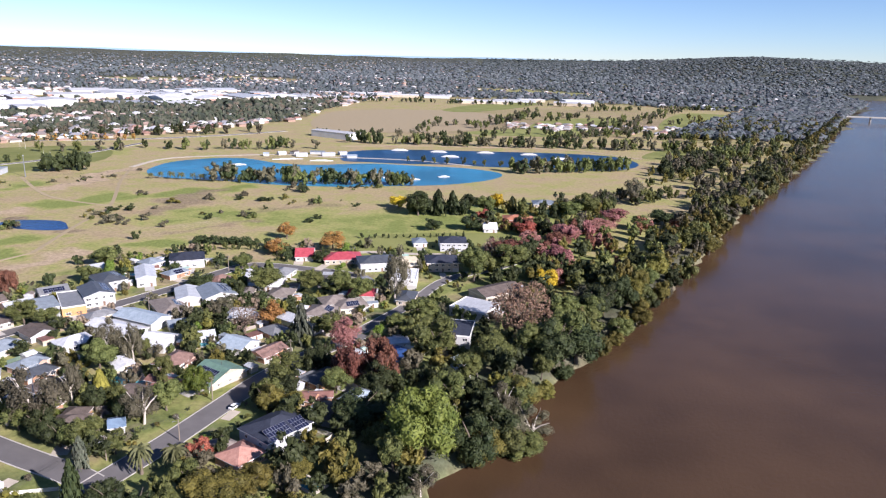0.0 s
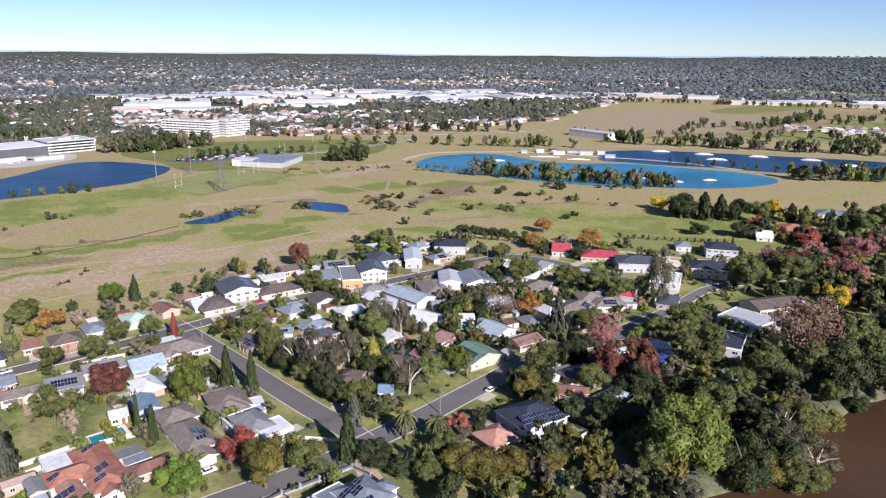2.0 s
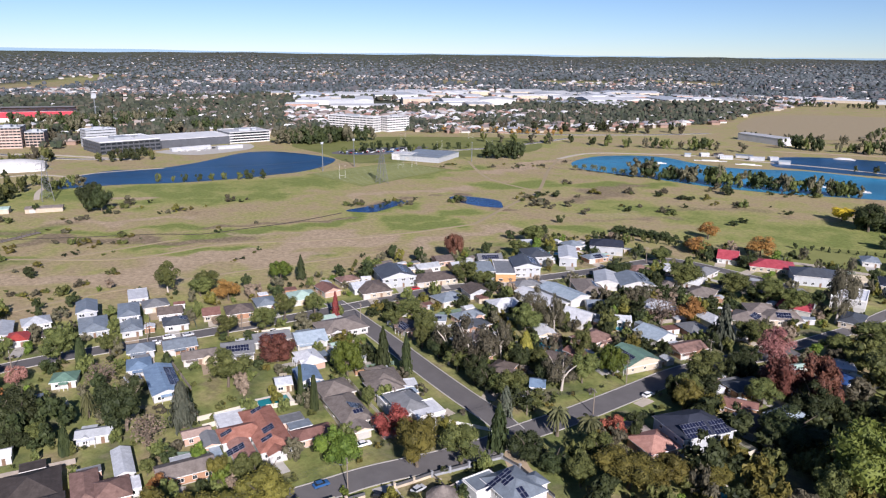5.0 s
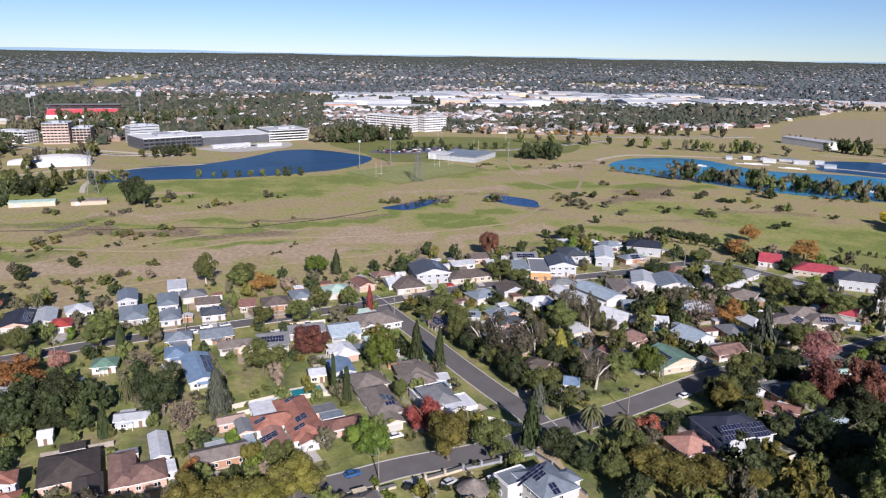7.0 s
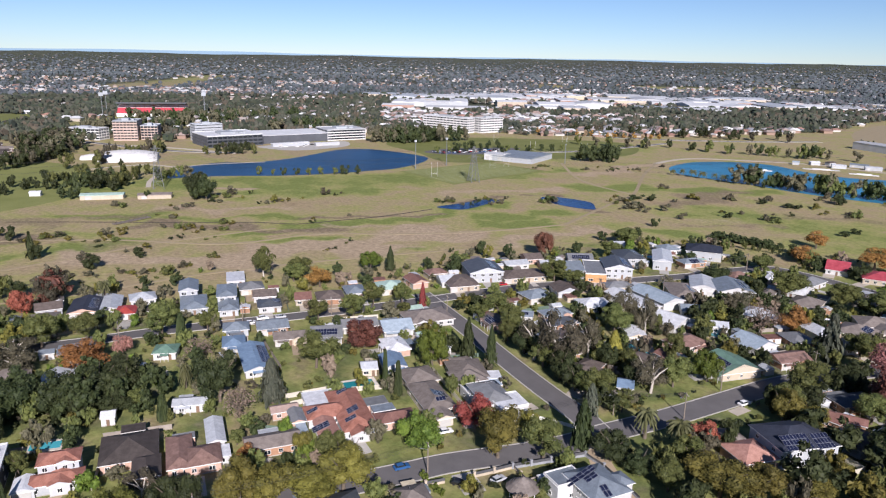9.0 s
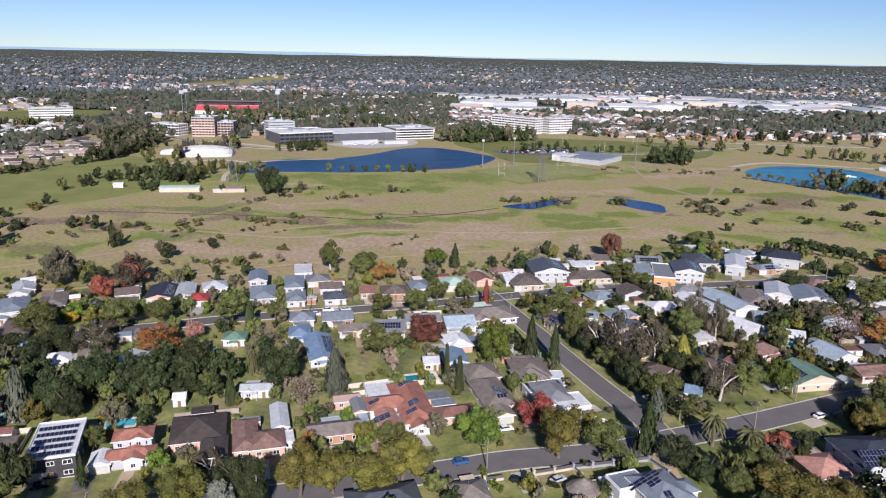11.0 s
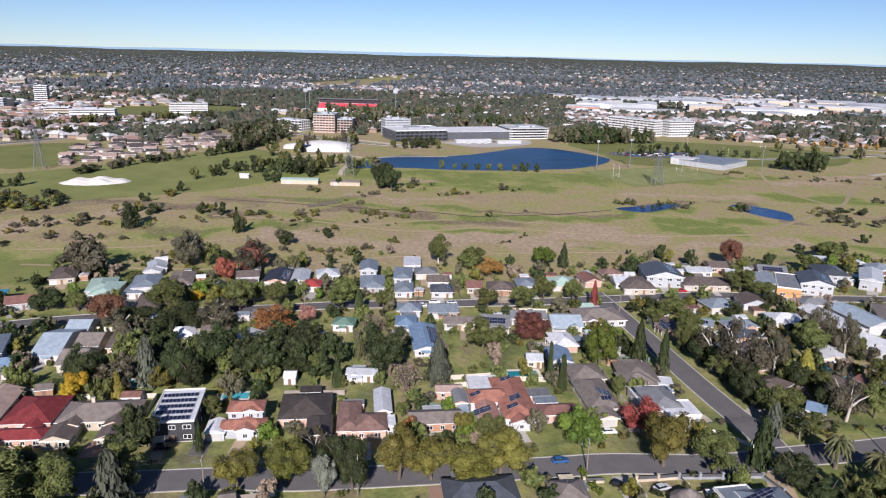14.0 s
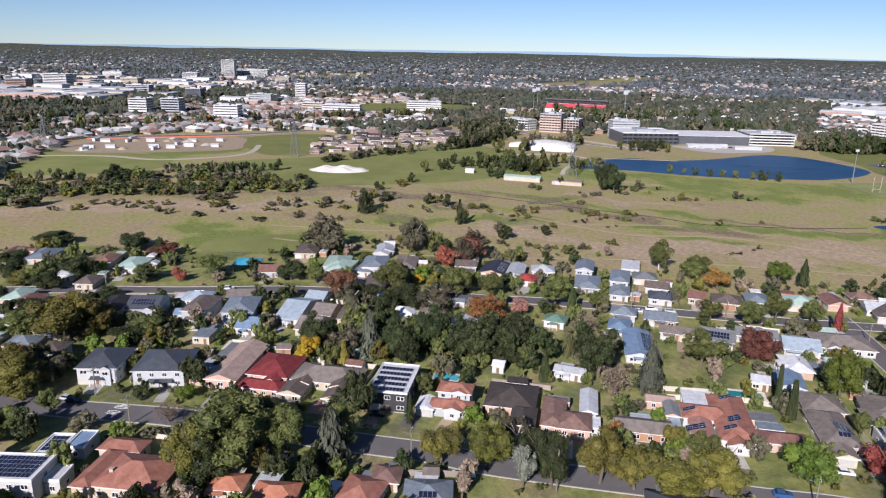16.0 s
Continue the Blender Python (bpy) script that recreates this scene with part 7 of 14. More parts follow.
tree("dark", -29.3, 210.4, 12.9, 9.8)
tree("yellowgreen", -6.4, 193.4, 22.8, 12.1)
tree("green", -5.1, 263.8, 19.7, 9.5)
tree("sycamore", 31.8, 287.6, 26.5, 13.3)
tree("green", 18.3, 259.5, 14.4, 8.1)
tree("yellow", 50.9, 356.6, 12.2, 6.0)
tree("pinkish", 62.5, 397.6, 15.6, 8.8)
tree("pinkish", 49.5, 433.6, 14.3, 7.8)
tree("maroon", 37.1, 419.3, 11.2, 12.2)
tree("green", 12.8, 370.1, 18.7, 8.6)
tree("green", -12.0, 298.7, 14.2, 9.6)
tree("green", -24.1, 291.6, 9.0, 5.8)
tree("gum", -27.4, 332.7, 29.4, 7.6)
tree("green", 7.7, 241.2, 13.7, 6.6)
tree("green", 0.7, 225.3, 13.6, 6.7)
tree("green", 25.3, 227.6, 13.4, 7.4)
tree("dark", 9.0, 195.6, 19.7, 7.4)
tree("green", 20.9, 202.8, 12.9, 6.3)
tree("green", 35.9, 264.9, 17.2, 9.0)
tree("green", 47.9, 269.5, 23.2, 8.4)
tree("green", -15.2, 184.8, 12.5, 5.4)
tree("olive", -42.0, 176.3, 7.6, 4.7)
tree("gum", -133.8, 253.5, 18.5, 5.9)
tree("green", -187.5, 346.4, 9.0, 6.6)
tree("maroon", -215.2, 321.5, 14.2, 6.2)
tree("green", -194.7, 376.4, 10.4, 7.9)
tree("orange", -73.6, 423.6, 12.0, 9.6)
tree("orange", -108.6, 449.2, 10.9, 6.5)
tree("orange", -105.6, 409.8, 9.7, 7.6)
tree("green", -117.7, 380.7, 7.9, 5.6)
tree("dark", -129.8, 346.5, 7.9, 7.3)
tree("green", -186.8, 287.6, 11.4, 6.8)
tree("green", -174.1, 285.2, 8.9, 6.1)
tree("green", -56.3, 338.9, 12.7, 8.5)
tree("green", -44.3, 335.1, 11.5, 7.0)
tree("green", 15.5, 384.3, 12.7, 8.8)
tree("green", 35.1, 387.7, 17.1, 11.2)
tree("bare", 25.5, 425.8, 10.5, 8.8)
tree("red", 51.6, 478.4, 10.6, 8.8)
tree("red", 23.3, 515.8, 10.0, 6.3)
tree("yellow", -43.6, 556.3, 9.7, 7.2)
tree("dark", -26.3, 531.4, 18.6, 12.9)
tree("conifer", -11.4, 545.8, 18.1, 10.0)
tree("conifer", -0.2, 542.7, 17.9, 8.8)
tree("dark", 13.3, 555.7, 13.5, 10.1)
tree("green", 26.2, 536.5, 15.5, 8.7)
tree("conifer", 47.2, 552.5, 13.4, 6.7)
tree("conifer", 55.9, 549.7, 12.9, 6.7)
tree("yellow", 36.5, 564.4, 12.9, 8.0)
tree("dark", -13.8, 485.4, 8.3, 7.5)
tree("dark", 14.3, 489.9, 12.1, 9.0)
tree("green", 105.1, 548.3, 17.8, 10.0)
tree("green", 92.2, 537.1, 12.8, 10.9)
tree("pinkish", 122.0, 522.9, 12.2, 11.6)
tree("pinkish", 106.0, 495.1, 9.3, 12.0)
tree("pinkish", 77.6, 467.8, 10.8, 11.4)
tree("maroon", 68.7, 444.7, 10.6, 10.0)
tree("pinkish", 55.2, 422.9, 10.4, 8.7)
tree("green", 137.1, 506.0, 10.3, 9.2)
tree("dark", 161.1, 524.9, 10.7, 12.7)
tree("olive", 172.1, 457.3, 16.3, 11.2)
tree("green", 65.3, 311.2, 14.6, 7.9)
tree("yellow", 73.1, 325.0, 10.4, 4.8)
tree("green", 50.9, 303.0, 17.0, 7.7)
tree("gum", 63.6, 325.2, 14.1, 6.8)
tree("gum", 158.2, 611.7, 22.0, 11.1)
tree("olive", 234.3, 577.6, 16.0, 11.6)
tree("gum", -368.7, 45.7, 14.9, 11.3)
tree("gum", -370.4, 94.0, 13.7, 7.3)
tree("conifer", -445.3, 79.1, 12.7, 6.7)
tree("dark", -592.6, -84.8, 13.3, 6.8)
tree("maroon", -373.9, -33.9, 6.7, 7.6)
tree("dark", -392.2, -47.9, 7.3, 6.5)
tree("green", -331.8, -9.9, 9.9, 7.5)
tree("green", -333.3, -38.3, 7.6, 5.5)
tree("red", -328.9, -24.5, 6.9, 3.5)
tree("maroon", -294.4, 41.6, 11.1, 7.6)
tree("green", -288.1, 62.1, 12.8, 7.6)
tree("dark", -319.8, 22.8, 10.0, 6.9)
tree("green", -312.3, 33.2, 7.8, 4.9)
tree("yellowsmall", -298.6, 75.9, 5.3, 2.7)
tree("green", -335.9, 60.3, 6.0, 4.1)
tree("dark", -346.2, -94.3, 8.8, 5.5)
tree("green", -335.5, -83.2, 7.5, 4.8)
tree("olive", -286.0, -59.2, 11.9, 8.7)
tree("olive", -271.9, -48.5, 12.8, 7.4)
tree("palm", -277.8, -37.3, 6.9, 3.1)
tree("palm", -277.8, -42.6, 5.9, 2.7)
tree("green", -267.0, -31.1, 7.0, 6.0)
tree("olive", -224.3, -61.5, 13.8, 7.2)
tree("green", -203.4, -58.5, 8.6, 4.4)
tree("green", -213.2, -51.8, 7.8, 3.1)
tree("olive", -185.1, -3.2, 13.3, 7.2)
tree("green", -171.5, -12.4, 15.6, 5.6)
tree("green", -173.3, 5.5, 13.6, 4.2)
tree("greypine", -171.2, 20.6, 11.2, 5.2)
tree("olive", -168.5, 3.2, 8.3, 3.4)
tree("gum", -259.8, 43.8, 10.6, 6.3)
tree("greypine", -229.1, 41.1, 17.0, 5.1)
tree("gum", -272.4, 41.6, 12.2, 6.6)
tree("gum", -277.0, 77.5, 8.0, 6.9)
tree("dark", -227.3, 49.4, 14.6, 5.6)
tree("dark", -221.6, 52.0, 10.7, 4.6)
tree("yellow", -231.4, 18.9, 6.1, 3.3)
tree("conegold", -225.4, 31.6, 8.9, 2.4)
tree("cypress", -196.3, 29.1, 4.2, 1.1)
tree("pinktree", -240.1, 30.0, 3.9, 2.9)
tree("green", -245.7, 6.0, 4.6, 2.3)
tree("conifer", -183.2, 43.4, 8.9, 2.0)
tree("olive", -162.1, 46.1, 9.9, 5.5)
tree("yellowgreen", -157.9, 57.4, 12.4, 5.7)
tree("greygum", -148.1, 62.4, 11.1, 3.3)
tree("dark", -147.1, 69.3, 14.4, 5.0)
tree("olive", -144.6, 80.8, 14.9, 6.0)
tree("olive", -140.4, 87.5, 10.4, 5.9)
tree("green", -145.4, 110.0, 8.4, 4.2)
tree("green", -170.8, 97.6, 4.7, 2.4)
tree("olive", -153.6, 107.1, 6.7, 2.9)
tree("bare", -200.7, -20.0, 5.8, 3.8)
tree("lime", -214.4, -16.3, 4.6, 3.3)
tree("gum", -350.9, 85.8, 18.3, 7.8)
tree("green", -303.2, 64.9, 9.8, 7.8)
tree("dark", -242.0, 24.6, 13.1, 5.9)
tree("greypine", -237.5, 42.3, 11.8, 5.2)
tree("green", -280.6, 206.9, 10.0, 6.3)
tree("tallgum", -294.8, 194.5, 15.2, 5.6)
tree("gum", -336.5, 113.9, 11.8, 8.0)
tree("dark", -212.1, 83.0, 8.3, 5.3)
tree("yellow", -235.8, 22.3, 7.2, 3.3)
tree("dark", -147.9, 204.9, 10.7, 5.1)
tree("dark", -126.6, 195.2, 11.8, 5.1)
tree("dark", -118.4, 191.3, 10.0, 4.5)
tree("green", -112.8, 188.9, 9.5, 4.4)
tree("greypine", -106.2, 180.4, 10.5, 3.5)
tree("green", -100.0, 188.6, 7.7, 3.5)
tree("green", -158.1, 208.6, 9.4, 3.2)
tree("dark", -105.6, 207.7, 9.0, 4.7)
tree("green", -132.2, 208.1, 9.3, 6.0)
tree("gum", -128.6, 218.0, 15.9, 6.1)
tree("dark", -118.2, 213.5, 9.5, 4.4)
tree("dark", -80.5, 160.2, 7.2, 4.4)
tree("green", -71.7, 158.1, 8.6, 4.3)
tree("green", -171.7, -2.8, 20.0, 11.0)
tree("olive", -168.3, -14.2, 15.7, 6.4)
tree("greypine", -168.3, 19.9, 15.9, 6.0)
tree("green", -174.6, 9.5, 14.5, 6.2)
tree("dark", -167.5, -9.0, 13.0, 5.8)
tree("dark", -190.3, 3.8, 9.4, 5.4)
tree("green", -174.7, 22.8, 12.7, 6.0)
tree("olive", -268.0, -58.2, 15.8, 11.4)
tree("dark", -297.3, -75.6, 7.4, 6.9)
tree("green", -279.2, -76.3, 7.8, 7.1)
tree("dark", -330.1, -76.6, 8.0, 6.8)
tree("olive", -337.8, -86.9, 6.8, 7.0)
tree("dark", -344.2, -66.4, 10.4, 7.9)
tree("dark", -406.8, -88.6, 7.2, 10.0)
tree("dark", -381.3, -48.0, 10.2, 6.8)
tree("olive", -232.8, -66.2, 14.4, 11.0)
tree("gum", -236.1, -55.9, 9.8, 6.8)
tree("dark", -310.9, -51.1, 6.0, 5.6)
tree("dark", -264.9, -35.5, 5.6, 7.8)
tree("maroon", -253.8, -68.2, 5.0, 5.4)
tree("dark", -370.9, -101.5, 6.8, 7.7)
tree("dark", -270.0, 64.0, 11.0, 7.0)
tree("gum", -262.0, 72.0, 12.0, 7.0)
tree("dark", -281.0, 48.0, 9.5, 6.5)
tree("dark", -268.0, 55.0, 10.5, 6.5)
tree("olive", 24.3, 228.7, 12.8, 9.2)
tree("gum", 29.4, 216.7, 11.4, 8.9)
tree("dark", 42.2, 262.8, 21.4, 10.4)
tree("dark", 53.3, 271.9, 19.6, 12.0)
tree("dark", 17.4, 208.6, 14.0, 8.6)
tree("olive", 10.9, 196.8, 13.4, 7.3)
tree("green", 25.8, 202.8, 9.8, 7.5)
tree("dark", -56.6, 227.4, 10.8, 6.6)
tree("olive", -60.7, 215.8, 12.0, 5.2)
tree("dark", -0.3, 236.8, 10.4, 7.5)
tree("dark", -25.3, 235.4, 12.8, 7.1)
# ---- river bank, grassland and park trees ----
_rv = random.Random(31)
_light, _grove = {}, {}


def light_tree(kind, key, far):
    """A lighter mesh of the same kinds, for woods that are joined."""
    if (kind, key, far) not in _light:
        leaves, size, parts = ((400, 0.155, 14), (210, 0.185, 9), (90, 0.29, 5))[far]
        seed = 300 + sum(map(ord, kind)) + key
        if kind in ("conifer",):
            me = cone_tree(seed, "dark", 260, 0.2, 6, 0.85)[0]
        elif kind == "palm":
            me = palm_tree(seed, 18, 0.7, 0.05)[0]
        else:
            me = broad_tree(seed, kind, leaves, size, trunk_share=0.06, nlobes=parts, core=0.85, tri=True)[0]
        co = np.empty(len(me.vertices) * 3, np.float32)
        me.vertices.foreach_get("co", co)
        _light[kind, key, far] = (co.reshape(-1, 3), [tuple(q.vertices) for q in me.polygons], me.materials[0])
        bpy.data.meshes.remove(me)
    return _light[kind, key, far]


def wood(group, kind, x, y, h, r):
    _grove.setdefault(group, []).append((kind, x, y, h, r, _rv.randrange(2), _rv.uniform(0, 6.28)))


def plant_woods():
    for group, items in _grove.items():
        vs, fs, idx, mats, n = [], [], [], [], 0
        for kind, x, y, h, r, key, a in items:
            co, faces, m = light_tree(kind, key, 2 if r < 2.2 else int(math.hypot(x, y) > 430))
            c, s = math.cos(a), math.sin(a)
            z = float(ground_z(np.array(x), np.array(y)))
            vs.append(np.stack([(co[:, 0] * c - co[:, 1] * s) * r + x, (co[:, 0] * s + co[:, 1] * c) * r + y, co[:, 2] * h + z - 0.1], 1))
            fs += [tuple(q + n for q in f) for f in faces]
            n += len(co)
            if m not in mats:
                mats.append(m)
            idx += [mats.index(m)] * len(faces)
        me = mesh_of("grove", np.concatenate(vs).tolist(), fs, mats, idx)
        tagged(new("grove", me), group + " in mixed greens", "trees", kind="stuff")


_kinds = ["green", "green", "dark", "dark", "olive", "gum", "olive"]
_y = 178.0
while _y < 1650:
    _bx = float(np.interp(_y, BANK_Y, BANK_X))
    _sp = 7.0 + _y * 0.006
    for _row in range(3 if _y < 900 else 2):
        _off = -2.5 - _row * (9 + _y * 0.004) + _rv.uniform(-3, 3)
        if _y < 300 and _row > 0:
            continue
        if _rv.random() < 0.88:
            _h = _rv.uniform(9, 17) * (0.8 if _row == 0 else 1.1)
            _a = (_rv.choice(_kinds), _bx + _off / 0.86, _y + _rv.uniform(-2, 2), _h, _h * _rv.uniform(0.38, 0.56))
            if _y < 400 and _row < 2:
                tree(*_a, "river bank trees")
            else:
                wood("dense trees along the river bank", *_a)
    _y += _sp


def row_of(kinds, a, b, n, h, spread=3.0, group=""):
    lo, hi = (0.7, 1.1) if "bush" in group or "scrub" in group else (0.36, 0.52)
    for k in range(n):
        u = (k + 0.5) / n
        hh = h * _rv.uniform(0.75, 1.2)
        wood(group, _rv.choice(kinds), a[0] + (b[0] - a[0]) * u + _rv.uniform(-spread, spread), a[1] + (b[1] - a[1]) * u + _rv.uniform(-spread, spread), hh, hh * _rv.uniform(lo, hi))


row_of(["dark", "gum", "green"], (-222, 650), (-140, 648), 22, 16, 5, "lake shore trees")
row_of(["dark", "gum", "green"], (-130, 650), (-40, 656), 26, 14, 5, "lake shore trees")
row_of(["dark", "green", "gum"], (62, 748), (190, 790), 32, 16, 7, "lake shore trees")
for _k in range(5):
    row_of(["dark", "gum", "green", "olive"], (300 - 26 * _k, 690), (545 - 40 * _k, 1120), 26, 13, 12, "wide wood beside the river")
    row_of(["dark", "gum", "green", "olive"], (545 - 40 * _k, 1120), (760 - 60 * _k, 1560), 18, 14, 16, "wide wood beside the river")
row_of(["gum", "dark", "green"], (60, 1150), (420, 1130), 26, 13, 12, "tree rows between paddocks")
row_of(["gum", "dark", "green"], (-60, 1120), (-30, 1320), 12, 12, 12, "tree rows between paddocks")
row_of(["gum", "dark", "green"], (60, 1420), (500, 1400), 22, 12, 14, "tree rows between paddocks")
row_of(["gum", "dark", "green"], (33, 1205), (165, 1505), 26, 13, 10, "tree rows between paddocks")
row_of(["gum", "dark", "green"], (70, 1320), (186, 1641), 16, 13, 10, "tree rows between paddocks")
row_of(["gum", "dark", "green"], (170, 1491), (263, 1501), 16, 12, 10, "tree rows between paddocks")
row_of(["gum", "dark", "green"], (319, 1400), (451, 1567), 16, 14, 10, "tree rows between paddocks")
row_of(["gum", "dark", "green"], (148, 1076), (324, 1229), 34, 13, 10, "tree rows between paddocks")
row_of(["gum", "dark", "green"], (240, 1267), (336, 1319), 16, 14, 10, "tree rows between paddocks")
row_of(["gum", "dark", "green"], (301, 1116), (480, 1273), 26, 12, 10, "tree rows between paddocks")
row_of(["gum", "dark", "green"], (-21, 1243), (23, 1280), 8, 9, 10, "tree rows between paddocks")
row_of(["gum", "dark", "green"], (293, 1682), (452, 1794), 20, 12, 10, "tree rows between paddocks")
row_of(["gum", "dark", "green"], (406, 1551), (559, 1785), 14, 13, 10, "tree rows between paddocks")
row_of(["gum", "dark", "green"], (522, 1822), (794, 1908), 30, 13, 10, "tree rows between paddocks")
row_of(["gum", "dark", "green"], (507, 1347), (636, 1502), 14, 13, 10, "tree rows between paddocks")
row_of(["gum", "dark"], (-430, 1830), (-100, 1850), 30, 12, 14, "trees before the warehouses")
row_of(["gum", "dark"], (-100, 1850), (380, 1850), 40, 12, 14, "trees before the warehouses")
row_of(["dark", "gum", "green"], (90, 560), (190, 640), 26, 12, 16, "trees near the river")
row_of(["olive", "gum", "green"], (20, 480), (120, 540), 18, 9, 14, "trees near the river")
row_of(["gum", "dark"], (-200, 1030), (60, 1080), 22, 12, 14, "tree rows between paddocks")
row_of(["dark", "gum", "green"], (200, 560), (260, 700), 14, 14, 12, "trees near the river")
row_of(["olive", "gum", "green"], (120, 600), (230, 640), 10, 10, 10, "trees near the river")
row_of(["pinkish", "green", "olive", "maroon"], (60, 360), (150, 520), 20, 11, 14, "autumn garden trees by the river")
row_of(["dark", "green", "olive"], (80, 340), (190, 520), 26, 13, 8, "dense garden trees by the river")
row_of(["palm"], (-290, 655), (-210, 646), 8, 8, 2, "lake palms")
row_of(["dark", "green"], (-60, 812), (60, 790), 8, 8, 4, "lake island trees")
row_of(["gum", "green", "dark"], (-140, 970), (330, 985), 75, 15, 12, "trees behind the lake")
row_of(["gum", "dark", "green"], (-330, 850), (-180, 900), 14, 15, 10, "trees behind the lake")
row_of(["gum", "dark", "green"], (330, 900), (420, 1000), 30, 17, 16, "trees behind the lake")
row_of(["gum", "dark"], (230, 760), (330, 900), 30, 16, 16, "trees near the river")
row_of(["dark", "green"], (-552, 366), (-488, 440), 9, 8, 1.5, "lakeside park trees")
row_of(["gum", "dark"], (-640, 640), (-600, 720), 12, 20, 8, "tall trees beside the car park")
row_of(["gum"], (-680, 640), (-650, 690), 8, 20, 6, "tall trees beside the car park")
row_of(["dark", "green"], (-540, 600), (-520, 690), 8, 10, 4, "car park trees")
row_of(["dark", "green"], (-500, 655), (-455, 735), 8, 10, 4, "car park trees")
row_of(["dark"], (-400, 668), (-360, 690), 7, 17, 5, "dark clump of trees by the hall")
row_of(["dark"], (-408, 690), (-380, 705), 5, 15, 5, "dark clump of trees by the hall")
for _k in (("dark", -552, 211, 14, 6), ("dark", -491, 273, 16, 7.5), ("dark", -486, 268, 13, 5), ("dark", -515, 249, 7, 3.6), ("dark", -556, 206, 11, 4.5)):
    wood("dark trees round the sheds", *_k)
row_of(["dark", "dark", "gum"], (-725, 228), (-811, 306), 24, 15, 14, "tall dark trees round the club")
row_of(["dark", "gum"], (-652, 649), (-641, 713), 16, 16, 14, "tall dark trees round the club")
row_of(["dark", "gum"], (-871, 492), (-905, 440), 9, 14, 9, "tall dark trees round the club")
row_of(["dark", "green"], (-564, 245), (-620, 300), 7, 12, 6, "gum trees round the sheds")
row_of(["green", "dark"], (-600, 150), (-690, 300), 14, 9, 12, "young park trees")
row_of(["green", "dark", "gum"], (-700, 270), (-760, 400), 14, 15, 12, "trees before the club")
row_of(["green", "dark"], (-700, 400), (-668, 450), 5, 12, 3, "trees before the club")
row_of(["gum", "dark"], (-840, 280), (-900, 350), 16, 20, 20, "tall trees behind the houses")
row_of(["orange", "sycamore", "orange", "gum"], (-590, 870), (-420, 935), 16, 9, 3, "autumn street trees")
row_of(["gum", "dark"], (-560, 920), (-300, 1060), 26, 14, 18, "trees at the park's edge")
row_of(["gum", "dark", "green"], (-470, 800), (-330, 860), 12, 12, 14, "scattered park trees")
row_of(["gum", "dark"], (-665, 618), (-615, 669), 26, 18, 7, "tall trees beside the car park")
row_of(["dark", "gum", "dark"], (-785, 275), (-857, 345), 16, 18, 14, "dark trees west of the marquee")
row_of(["dark", "green"], (-635, 223), (-629, 258), 9, 9, 6, "young park trees")
row_of(["dark"], (-583, 239), (-574, 264), 8, 11, 5, "gum trees round the sheds")
row_of(["dark", "gum", "green"], (-915, -400), (-925, -130), 40, 13, 9, "trees along the highway")
row_of(["dark", "green"], (-930, -130), (-940, 10), 16, 8, 6, "trees along the highway")
row_of(["dark", "gum", "green"], (-1010, -420), (-985, -60), 34, 15, 12, "dark trees before the shops")
row_of(["dark", "gum"], (-1080, -420), (-1060, -190), 24, 18, 14, "dark trees before the shops")
row_of(["dark", "gum"], (-1290, -420), (-1270, -120), 26, 18, 16, "dark trees before the shops")
row_of(["dark", "gum", "green"], (-1010, 20), (-1080, 330), 34, 16, 16, "street trees in town")
row_of(["dark", "gum"], (-960, 380), (-1000, 640), 26, 19, 16, "tall trees round the stadium")
row_of(["dark", "gum"], (-850, 600), (-800, 760), 20, 19, 14, "tall trees round the stadium")
row_of(["dark", "gum"], (-1050, 560), (-1000, 760), 22, 18, 22, "tall trees round the stadium")
row_of(["dark", "gum"], (-1128, 535), (-1075, 640), 22, 17, 8, "tall trees round the stadium")
row_of(["dark", "gum"], (-700, 170), (-800, 330), 14, 9, 10, "trees round the townhouses")
row_of(["orange", "gum"], (-1000, -70), (-1000, 0), 8, 14, 8, "autumn trees by the highway")
row_of(["dark", "green"], (-930, 40), (-960, 160), 14, 12, 10, "trees along the highway")
row_of(["dark", "gum"], (-860, -330), (-840, -240), 14, 16, 12, "trees along the highway")
row_of(["dark", "green", "gum"], (-600, -100), (-585, 30), 20, 9, 8, "creek side bush")
row_of(["dark", "green", "gum", "olive"], (-545, -150), (-530, 45), 34, 7, 8, "creek side bush")
row_of(["dark", "green", "gum"], (-560, -200), (-500, -120), 16, 9, 8, "creek side bush")
row_of(["gum", "dark"], (-660, 80), (-720, 180), 16, 7, 6, "bush below the townhouses")
row_of(["green", "dark"], (-165, 412), (-100, 424), 14, 4.5, 1.5, "long field hedge")
for _g in range(5):
    row_of(["dark", "gum", "olive", "green"], (-548 - 10 * _g, -150), (-528 - 10 * _g, 50), 22, 5.5, 9, "thick creek side bush")
row_of(["gum", "gum", "olive"], (-500, -120), (-470, 60), 22, 3.5, 16, "low creek scrub")
row_of(["gum", "olive"], (-470, 60), (-400, 250), 26, 3, 10, "low creek scrub")
row_of(["conifer", "dark"], (-62, 455), (10, 470), 16, 3.5, 0.6, "young hedge of conifers")


